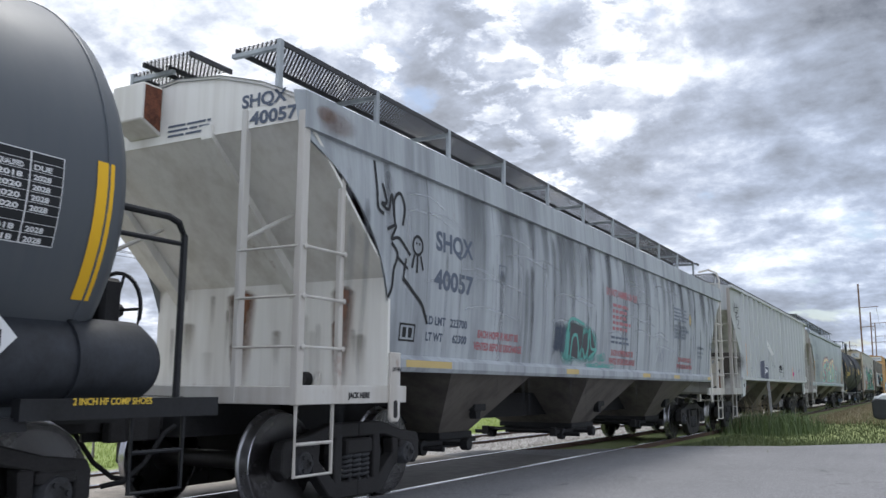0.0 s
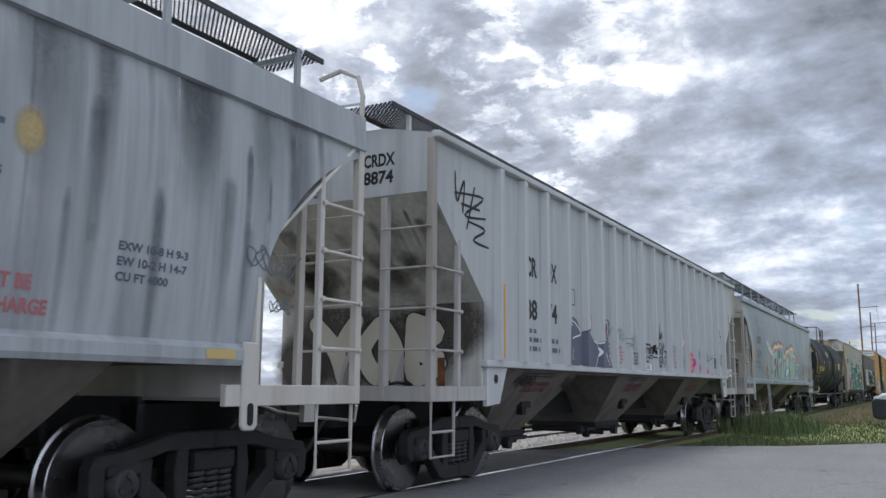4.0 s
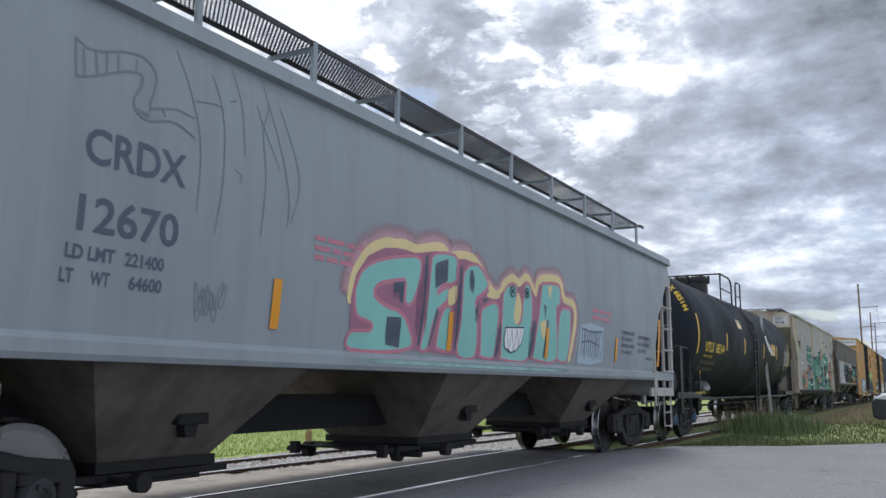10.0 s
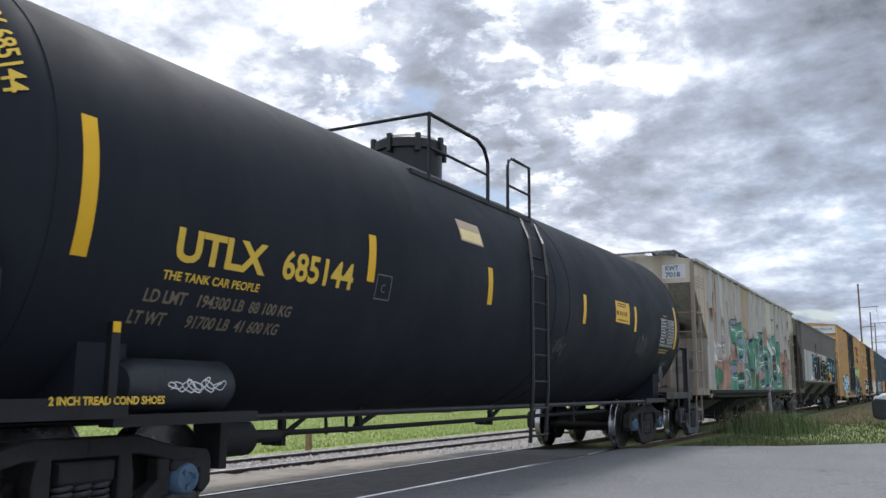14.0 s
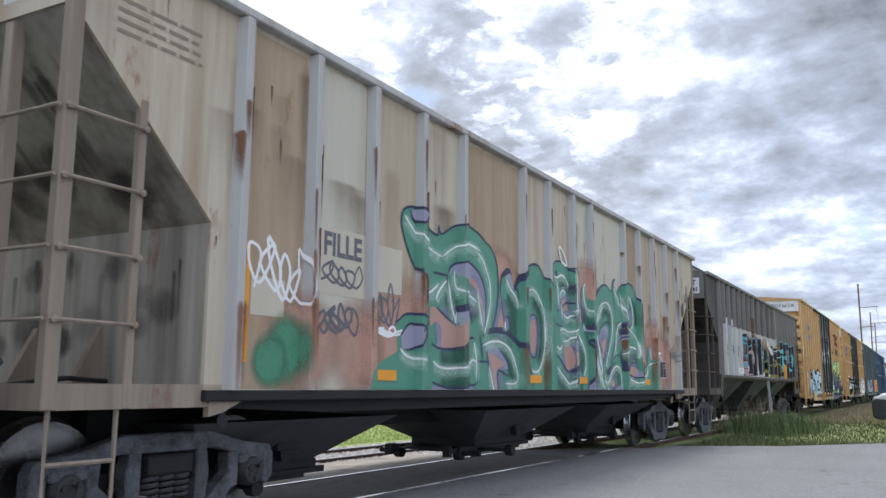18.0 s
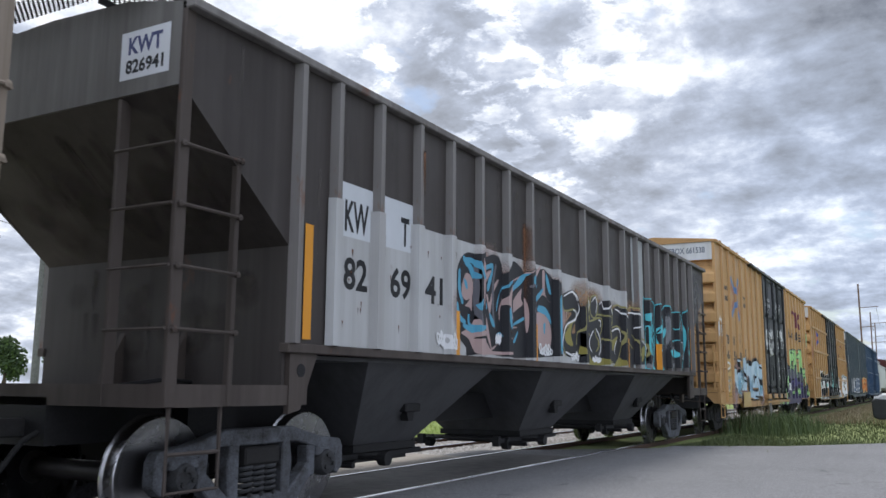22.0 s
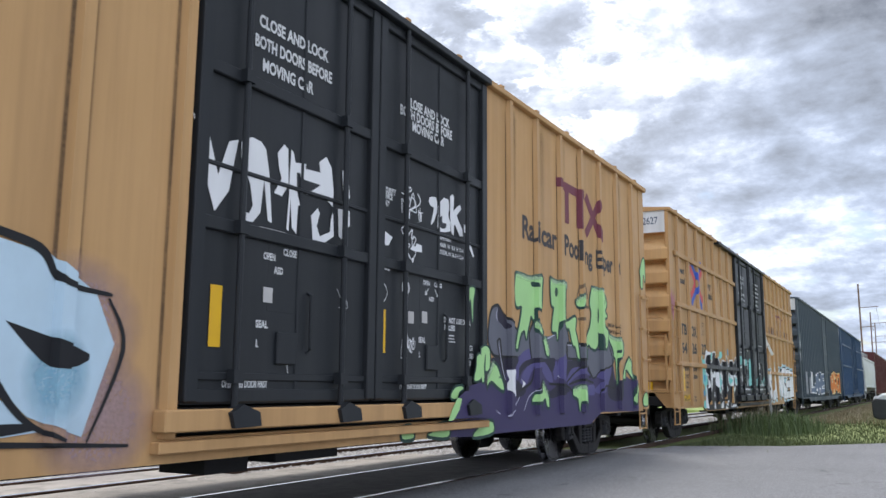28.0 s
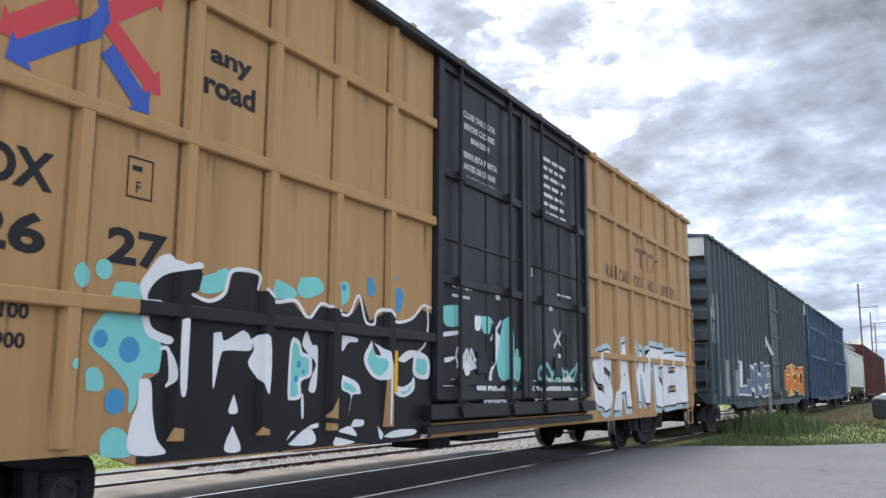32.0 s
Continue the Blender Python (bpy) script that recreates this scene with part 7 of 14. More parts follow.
    Marks().scribble(4.42, 4.95, 1.12, 1.38, 0.022, 73, 8).each(c, "graffiti_tag", INK, side_slope(1.44, 0.50), 2)
    e = end_flat(0.0)
    lettered(c, "CRDX", 0.62, 3.60, 0.14, INK, e, 0.42, 0.008)
    lettered(c, "8874", 0.62, 3.40, 0.14, INK, e, 0.40, 0.008)
    Marks().bars(-0.40, 0.10, 3.30, 3.42, 2, 61, 0.5, 5).put(c, "small_lettering", INK_BLUE, e)
    # bubble letters on the bulkhead
    b = end_flat(1.25)
    Mist().blob(-0.6, 1.7, 0.9, 0.8).blob(0.4, 1.6, 1.0, 0.7).blob(1.1, 1.9, 0.6, 0.8).blob(-1.2, 1.4, 0.5, 0.9).put(c, "graffiti_glow", M_DARK, b, 1)
    bub = [[[(-0.95, 1.95), (-0.62, 1.60), (-0.50, 1.25)], [(-0.30, 1.98), (-0.56, 1.62)]], [[(0.05, 1.92), (-0.18, 1.60), (0.04, 1.28), (0.30, 1.56), (0.10, 1.92)]], [[(0.55, 1.95), (0.56, 1.30), (0.90, 1.44), (0.62, 1.64), (0.88, 1.80), (0.55, 1.95)]]]
    letters(c, b, bub, 0.26, spray("spray_ivory", (0.50, 0.47, 0.40)), INK, 0.022, 2)
    Marks().rect(0.9, 1.0, 1.1, 1.5).put(c, "rust_run", RUST, b, 6)


def paint_c3():
    c, s = C3, S3
    lettered(c, "CRDX", 1.96, 2.53, 0.225, INK_BLUE, s, 0.84, 0.006)
    lettered(c, "12670", 1.95, 2.10, 0.22, INK_BLUE, s, 0.82, 0.006)
    for t, u, v, w in (("LD LMT", 1.89, 1.92, 0.37), ("221400", 2.34, 1.92, 0.33), ("LT", 1.87, 1.77, 0.10), ("WT", 2.09, 1.77, 0.15), ("64600", 2.39, 1.77, 0.28)):
        lettered(c, t, u, v, 0.085, INK_BLUE, s, w, 0.004)
    for u, a, b in ((1.14, 1.58, 2.42), (3.80, 1.60, 2.0), (12.45, 1.58, 1.98), (6.70, 1.54, 1.96), (9.45, 1.54, 1.96)):
        Marks().rect(u, u + 0.10, a, b).each(c, "reflective_strip", ORANGE, s, 14)
    Marks().rect(15.02, 15.14, 1.56, 2.46).each(c, "reflective_strip", ORANGE, s, 14)
    Marks().rim(1.16, 1.40, 1.58, 1.71, 0.018).put(c, "stencil_box", INK_BLUE, s)
    plum = spray("spray_plum", (0.34, 0.15, 0.22))
    upper, lower = [(4.86, 1.94), (4.9, 2.17), (5.1, 2.4), (5.37, 2.52), (5.58, 2.54), (5.75, 2.56), (5.96, 2.54), (6.11, 2.57), (6.38, 2.63), (6.56, 2.62), (6.64, 2.55), (6.76, 2.58), (7, 2.62), (7.22, 2.62)], [(7.22, 2.62), (7.41, 2.52), (7.56, 2.38), (7.82, 2.26), (7.98, 2.3), (8.09, 2.42), (8.32, 2.51), (8.52, 2.47), (8.73, 2.57), (8.93, 2.47), (9.04, 2.36), (9.14, 2.56), (9.47, 2.64), (9.92, 2.64), (10.09, 2.41), (10.45, 2.36), (10.55, 2.13), (10.4, 1.56)]
    Mist().trail(upper, 0.42, 0.9, 6).trail(lower, 0.36, 0.9, 6).put(c, "graffiti_glow", soft_spray("mist_pink", (0.50, 0.30, 0.34)), s, 1)
    for q in (upper, lower):
        trace(c, s, CREAM, 2, 0.10, q, "graffiti_rim", (1.0, 1.0, 1.0))
    daub(c, s, plum, 3, [(4.91, 1.45), (4.87, 1.95), (4.92, 2.16), (5.1, 2.36), (5.38, 2.47), (5.58, 2.5), (5.96, 2.5), (6.38, 2.58), (6.61, 2.51), (7, 2.58), (7.22, 2.57), (7.39, 2.48), (7.57, 2.32), (7.88, 2.21), (7.91, 1.47), (6.6, 1.5), (5.66, 1.53)], "graffiti_ground", sharp=True)
    daub(c, s, plum, 3, [(7.88, 2.21), (8.09, 2.35), (8.32, 2.44), (8.52, 2.41), (8.73, 2.5), (8.93, 2.43), (9.07, 2.33), (9.18, 2.51), (9.88, 2.56), (10.01, 2.35), (10.36, 2.3), (10.42, 2.12), (10.31, 1.56), (8.47, 1.49), (7.91, 1.47)], "graffiti_ground", sharp=True)
    daub(c, s, TEAL_PALE, 4, [(4.92, 2.02), (5, 2.19), (5.2, 2.31), (5.59, 2.41), (6.02, 2.46), (6.06, 2.27), (5.93, 1.99), (5.79, 1.99), (5.77, 2.19), (5.61, 2.18), (5.31, 2.11), (5.25, 2), (5.47, 1.92), (5.68, 1.89), (5.86, 1.79), (5.94, 1.53), (4.95, 1.48), (4.91, 1.64), (5.21, 1.67), (5.22, 1.74), (4.98, 1.8)])
    daub(c, s, TEAL_PALE, 4, [(6.28, 2.5), (6.4, 2.56), (6.68, 2.59), (6.84, 2.55), (6.84, 2.33), (6.72, 2.26), (6.55, 2.24), (6.42, 2.13), (6.66, 2.23), (6.65, 2.08), (6.53, 2), (6.43, 1.92), (6.35, 1.72), (6.3, 1.54), (6.16, 1.54), (6.21, 1.82), (6.24, 2.16)])
    daub(c, s, TEAL_PALE, 4, [(6.48, 1.56), (6.5, 1.79), (6.57, 1.95), (6.67, 2.02), (6.75, 1.97), (6.76, 1.56)])
    daub(c, s, TEAL_PALE, 4, [(7.01, 2.42), (7.14, 2.52), (7.36, 2.55), (7.6, 2.41), (7.61, 2.31), (7.45, 2.21), (7.32, 2.12), (7.4, 1.88), (7.39, 1.5), (6.97, 1.51), (6.99, 1.9), (6.99, 2.25)])
    daub(c, s, TEAL_PALE, 4, [(7.53, 1.51), (7.48, 1.99), (7.6, 2.1), (7.83, 2.16), (7.94, 2.09), (7.95, 1.93), (7.88, 1.51)])
    daub(c, s, TEAL_PALE, 4, [(8.08, 1.49), (8.04, 2.18), (8.12, 2.36), (8.29, 2.43), (8.44, 2.41), (8.44, 2.24), (8.49, 1.98), (8.61, 1.99), (8.65, 2.25), (8.7, 2.46), (8.83, 2.48), (8.93, 2.35), (8.96, 1.99), (8.88, 1.51)])
    daub(c, s, TEAL_PALE, 4, [(9.05, 1.52), (9.17, 2.05), (9.26, 2.5), (9.36, 2.55), (9.88, 2.57), (9.92, 2.32), (9.8, 2.2), (9.88, 1.54)])
    daub(c, s, TEAL_PALE, 4, [(9.92, 1.54), (9.92, 2.16), (10.18, 2.28), (10.36, 2.18), (10.31, 1.55)])
    trace(c, s, PINK, 4.6, 0.045, [(4.92, 2.02), (5, 2.19), (5.2, 2.31), (5.59, 2.41), (6.02, 2.46), (6.06, 2.27), (5.93, 1.99), (5.79, 1.99), (5.77, 2.19), (5.61, 2.18), (5.31, 2.11), (5.25, 2), (5.47, 1.92), (5.68, 1.89), (5.86, 1.79), (5.94, 1.53), (4.95, 1.48), (4.91, 1.64), (5.21, 1.67), (5.22, 1.74), (4.98, 1.8), (4.92, 2.02)], "graffiti_outline")
    trace(c, s, PINK, 4.6, 0.045, [(6.28, 2.5), (6.4, 2.56), (6.68, 2.59), (6.84, 2.55), (6.84, 2.33), (6.72, 2.26), (6.55, 2.24), (6.42, 2.13), (6.66, 2.23), (6.65, 2.08), (6.53, 2), (6.43, 1.92), (6.35, 1.72), (6.3, 1.54), (6.16, 1.54), (6.21, 1.82), (6.24, 2.16), (6.28, 2.5)], "graffiti_outline")
    trace(c, s, PINK, 4.6, 0.045, [(6.48, 1.56), (6.5, 1.79), (6.57, 1.95), (6.67, 2.02), (6.75, 1.97), (6.76, 1.56), (6.48, 1.56)], "graffiti_outline")
    trace(c, s, PINK, 4.6, 0.045, [(7.01, 2.42), (7.14, 2.52), (7.36, 2.55), (7.6, 2.41), (7.61, 2.31), (7.45, 2.21), (7.32, 2.12), (7.4, 1.88), (7.39, 1.5), (6.97, 1.51), (6.99, 1.9), (6.99, 2.25), (7.01, 2.42)], "graffiti_outline")
    trace(c, s, PINK, 4.6, 0.045, [(7.53, 1.51), (7.48, 1.99), (7.6, 2.1), (7.83, 2.16), (7.94, 2.09), (7.95, 1.93), (7.88, 1.51), (7.53, 1.51)], "graffiti_outline")
    trace(c, s, PINK, 4.6, 0.045, [(8.08, 1.49), (8.04, 2.18), (8.12, 2.36), (8.29, 2.43), (8.44, 2.41), (8.44, 2.24), (8.49, 1.98), (8.61, 1.99), (8.65, 2.25), (8.7, 2.46), (8.83, 2.48), (8.93, 2.35), (8.96, 1.99), (8.88, 1.51), (8.08, 1.49)], "graffiti_outline")
    trace(c, s, PINK, 4.6, 0.045, [(9.05, 1.52), (9.17, 2.05), (9.26, 2.5), (9.36, 2.55), (9.88, 2.57), (9.92, 2.32), (9.8, 2.2), (9.88, 1.54), (9.05, 1.52)], "graffiti_outline")
    trace(c, s, PINK, 4.6, 0.045, [(9.92, 1.54), (9.92, 2.16), (10.18, 2.28), (10.36, 2.18), (10.31, 1.55), (9.92, 1.54)], "graffiti_outline")
    daub(c, s, INK_BLUE, 5.2, [(6.15, 2.5), (6.21, 2.52), (6.17, 1.96), (6.14, 1.56), (6.09, 1.57), (6.14, 2.01)], "graffiti_shade", sharp=True)
    daub(c, s, INK_BLUE, 5.2, [(6.37, 2.45), (6.64, 2.53), (6.64, 2.29), (6.37, 2.18)], "graffiti_shade", sharp=True)
    daub(c, s, INK_BLUE, 5.2, [(6.92, 2.48), (6.97, 2.5), (6.95, 2.06), (6.92, 1.56), (6.88, 1.57), (6.89, 2.05)], "graffiti_shade", sharp=True)
    daub(c, s, INK_BLUE, 5.2, [(7.16, 2.48), (7.23, 2.47), (7.28, 2.33), (7.22, 2.19), (7.16, 2.31)], "graffiti_shade", sharp=True)
    daub(c, s, INK_BLUE, 5.2, [(7.32, 2.04), (7.41, 2.11), (7.37, 1.88)], "graffiti_shade", sharp=True)
    daub(c, s, INK_BLUE, 5.2, [(6.43, 1.99), (6.48, 1.94), (6.33, 1.55), (6.31, 1.57)], "graffiti_shade", sharp=True)
    daub(c, s, INK_BLUE, 5.2, [(5.56, 2.16), (5.76, 2.19), (5.76, 1.98), (5.71, 1.97), (5.67, 2.07), (5.56, 2.06)], "graffiti_shade", sharp=True)
    daub(c, s, INK_BLUE, 5.2, [(5.48, 1.82), (5.75, 1.83), (5.75, 1.53), (5.5, 1.55)], "graffiti_shade", sharp=True)
    daub(c, s, INK_BLUE, 5.2, [(7.48, 2.17), (7.67, 2.2), (7.55, 2.12)], "graffiti_shade", sharp=True)
    daub(c, s, INK_BLUE, 5.2, [(8, 1.94), (8.04, 1.9), (7.98, 1.51), (7.91, 1.51)], "graffiti_shade", sharp=True)
    daub(c, s, INK_BLUE, 5.2, [(9.01, 2.03), (9.1, 2), (8.98, 1.52), (8.91, 1.55)], "graffiti_shade", sharp=True)
    daub(c, s, INK_BLUE, 5.2, [(9.34, 2.27), (9.44, 2.24), (9.39, 2.07)], "graffiti_shade", sharp=True)
    daub(c, s, INK_BLUE, 5.2, [(9.48, 2.08), (9.54, 2.04), (9.45, 1.54), (9.39, 1.57)], "graffiti_shade", sharp=True)
    daub(c, s, CREAM, 5.4, [(6.66, 2.19), (6.84, 2.26), (6.85, 2.09), (6.73, 2.03), (6.67, 2.05)])
    daub(c, s, CREAM, 5.4, [(7.59, 2.41), (7.88, 2.28), (7.96, 2.24), (7.83, 2.2), (7.6, 2.21), (7.67, 2.3)])
    daub(c, s, CREAM, 5.4, [(8.39, 2.16), (8.49, 2.35), (8.6, 2.19), (8.58, 2.01), (8.49, 1.94), (8.39, 2.01)])
    daub(c, s, CREAM, 5.4, [(9.24, 2.01), (9.44, 2.05), (9.42, 1.82), (9.33, 1.83)])
    daub(c, s, CREAM, 5.4, [(7.28, 1.4), (7.37, 1.45), (7.45, 1.33), (7.26, 1.32)])
    daub(c, s, CREAM, 5.4, [(9.48, 2.53), (9.62, 2.52), (9.54, 2.36)])
    rnd = random.Random(3)
    m = Marks()
    for u0, u1, v0, v1 in ((5.58, 5.79, 1.99, 2.16), (5.48, 5.77, 1.55, 1.82), (6.02, 6.28, 1.58, 2.46), (6.36, 6.66, 2.26, 2.46), (6.82, 7.02, 1.56, 2.48), (7.14, 7.29, 2.2, 2.44), (7.32, 7.44, 1.88, 2.04), (7.89, 8.07, 1.51, 1.93), (8.9, 9.12, 1.52, 2.02)):
        for k in range(int((u1 - u0) / 0.03)):
            a = rnd.uniform(0.0, 0.25)
            m.rect(u0 + 0.03 * k, u0 + 0.03 * k + 0.008, v0 + a * (v1 - v0), v1 - rnd.uniform(0.0, 0.3) * (v1 - v0))
    m.put(c, "graffiti_streak", NAVY_INK, s, 6)
    daub(c, s, WHITE, 13, [(8.15, 1.88), (8.7, 1.91), (8.65, 1.71), (8.5, 1.61), (8.35, 1.58), (8.17, 1.63), (8.13, 1.73)], "graffiti_teeth", sharp=True)
    m = Marks().line([(8.15, 1.88), (8.7, 1.91), (8.65, 1.71), (8.5, 1.61), (8.35, 1.58), (8.17, 1.63), (8.13, 1.73), (8.15, 1.88)], 0.018)
    m.line([(8.19, 1.86), (8.28, 1.59)], 0.010)
    m.line([(8.28, 1.59), (8.34, 1.87)], 0.010)
    m.line([(8.34, 1.87), (8.42, 1.6)], 0.010)
    m.line([(8.42, 1.6), (8.49, 1.88)], 0.010)
    m.line([(8.49, 1.88), (8.56, 1.65)], 0.010)
    m.line([(8.56, 1.65), (8.61, 1.88)], 0.010)
    m.ring(8.31, 2.34, 0.075, 0.018).ring(8.75, 2.36, 0.07, 0.018).disc(8.31, 2.34, 0.03, 10).disc(8.75, 2.36, 0.03, 10)
    m.put(c, "graffiti_face", NAVY_INK, s, 14)
    Marks().poly([(10.72, 1.52), (10.80, 2.08), (11.2, 2.14), (11.85, 2.10), (11.86, 1.56), (11.3, 1.50)]).put(c, "graffiti_patch", spray("spray_pale_ice", (0.36, 0.45, 0.52)), s, 2)
    m = Marks()
    for k in range(12):
        u = 10.86 + 0.08 * k
        m.stroke([(u, rnd.uniform(1.58, 1.68)), (u + rnd.uniform(-0.03, 0.08), 1.84), (u + 0.03, rnd.uniform(1.98, 2.06))], 0.028, k=3)
    m.stroke([(10.86, 2.04), (11.3, 2.0), (11.76, 2.04)], 0.025).stroke([(10.86, 1.82), (11.2, 1.86), (11.7, 1.80)], 0.025).each(c, "graffiti_tag", INK_BLUE, s, 3)
    Marks().bars(11.3, 12.4, 2.18, 2.40, 2, 5, 0.5, 4).bars(4.3, 5.3, 2.2, 2.45, 3, 7, 0.5, 4).put(c, "red_notice", PINK, s)
    for i, (t, w) in enumerate((("EXTERIOR PAINT", 0.72), ("PLT 442 08-17", 0.62), ("INTERIOR LINING", 0.72), ("PLT 442 08-17", 0.62))):
        lettered(c, t, 12.80, 2.06 - 0.11 * i, 0.06, INK_BLUE, s, w, 0.003)
    for i, (t, w) in enumerate((("EXW 10-8 H 9-3", 0.66), ("EW 10-2 H 14-6", 0.66), ("CU FT 4751", 0.48))):
        lettered(c, t, 13.75, 2.02 - 0.12 * i, 0.06, INK_BLUE, s, w, 0.003)
    lettered(c, "EMPTY LOAD", 14.3, 1.66, 0.05, INK_BLUE, s, 0.42, 0.003)
    scrawl = spray("faded_scrawl", (0.165, 0.20, 0.225))
    trace(c, s, scrawl, 1, 0.020, [(1.85, 3.3), (1.94, 3.26), (2.06, 3.28), (2.24, 3.34), (2.4, 3.35), (2.5, 3.26), (2.48, 3.13), (2.45, 3.02), (2.53, 3.03), (2.7, 3.07), (2.85, 3.05)], "graffiti_tag")
    trace(c, s, scrawl, 1, 0.020, [(1.87, 3.05), (1.97, 3.08), (2.1, 3.14), (2.26, 3.21), (2.37, 3.22), (2.37, 3.14), (2.31, 3.03), (2.34, 2.95), (2.45, 2.92), (2.66, 2.97), (2.86, 2.91)], "graffiti_tag")
    trace(c, s, scrawl, 1, 0.020, [(1.85, 3.29), (1.86, 3.05)], "graffiti_tag")
    trace(c, s, scrawl, 1, 0.020, [(1.91, 3.24), (1.92, 3.08)], "graffiti_tag")
    trace(c, s, scrawl, 1, 0.020, [(2, 3.25), (2.02, 3.11)], "graffiti_tag")
    trace(c, s, scrawl, 1, 0.020, [(2.09, 3.27), (2.09, 3.15)], "graffiti_tag")
    trace(c, s, scrawl, 1, 0.020, [(2.18, 3.3), (2.18, 3.19)], "graffiti_tag")
    trace(c, s, scrawl, 1, 0.020, [(2.33, 3.31), (2.32, 3.24)], "graffiti_tag")
    trace(c, s, scrawl, 1, 0.020, [(2.34, 2.97), (2.45, 2.95)], "graffiti_tag")
    trace(c, s, scrawl, 1, 0.020, [(2.42, 2.93), (2.45, 3.01)], "graffiti_tag")
    trace(c, s, scrawl, 1, 0.020, [(2.57, 3.03), (2.58, 2.99)], "graffiti_tag")
    trace(c, s, scrawl, 1, 0.014, [(2.7, 3.51), (2.82, 3.25), (2.89, 3.03), (2.93, 2.79), (2.92, 2.38)], "graffiti_tag")
    trace(c, s, scrawl, 1, 0.014, [(3.04, 3.45), (3.14, 3.21), (3.17, 2.85), (3.15, 2.5), (3.11, 2.25)], "graffiti_tag")
    trace(c, s, scrawl, 1, 0.014, [(3.27, 3.55), (3.36, 3.27), (3.39, 2.9)], "graffiti_tag")
    trace(c, s, scrawl, 1, 0.014, [(3.58, 3.65), (3.67, 3.39), (3.6, 3.14), (3.64, 2.76), (3.61, 2.31)], "graffiti_tag")
    trace(c, s, scrawl, 1, 0.014, [(3.53, 3.35), (3.62, 3.17), (3.8, 2.89)], "graffiti_tag")
    trace(c, s, scrawl, 1, 0.014, [(3.67, 3.42), (3.84, 3), (3.93, 2.67), (3.92, 2.43)], "graffiti_tag")
    trace(c, s, scrawl, 1, 0.014, [(3.82, 3.4), (4.06, 2.86), (3.96, 2.48)], "graffiti_tag")
    trace(c, s, scrawl, 1, 0.014, [(2.88, 3.19), (3.08, 3.22), (3.16, 3.2)], "graffiti_tag")
    trace(c, s, scrawl, 1, 0.014, [(3.23, 3.29), (3.3, 3.32)], "graffiti_tag")
    trace(c, s, scrawl, 1, 0.014, [(3.29, 2.77), (3.36, 2.73), (3.34, 2.67)], "graffiti_tag")
    Marks().scribble(2.98, 3.28, 1.60, 1.98, 0.010, 44, 8).each(c, "graffiti_tag", scrawl, s, 1)
    Mist().trail([(4.8, 1.385), (7.5, 1.385), (10.4, 1.385)], 0.07, 0.8).put(c, "overspray", soft_spray("mist_turquoise", (0.30, 0.48, 0.46)), side_flat(1.581), 1)
    Marks().scribble(14.1, 14.6, 1.85, 2.1, 0.012, 15, 7).each(c, "graffiti_tag", SMOKE, s, 3)
    e = end_flat(0.018)
    lettered(c, "CRDX", 0.62, 3.74, 0.13, INK_BLUE, e, 0.40, 0.004)
    lettered(c, "12670", 0.62, 3.56, 0.13, INK_BLUE, e, 0.40, 0.004)
    drips(c, RUST, end_flat(1.195), [(-0.70, 1.95, 0.85, 0.10), (1.04, 2.05, 0.95, 0.10), (0.2, 1.5, 0.4, 0.05)], 3)


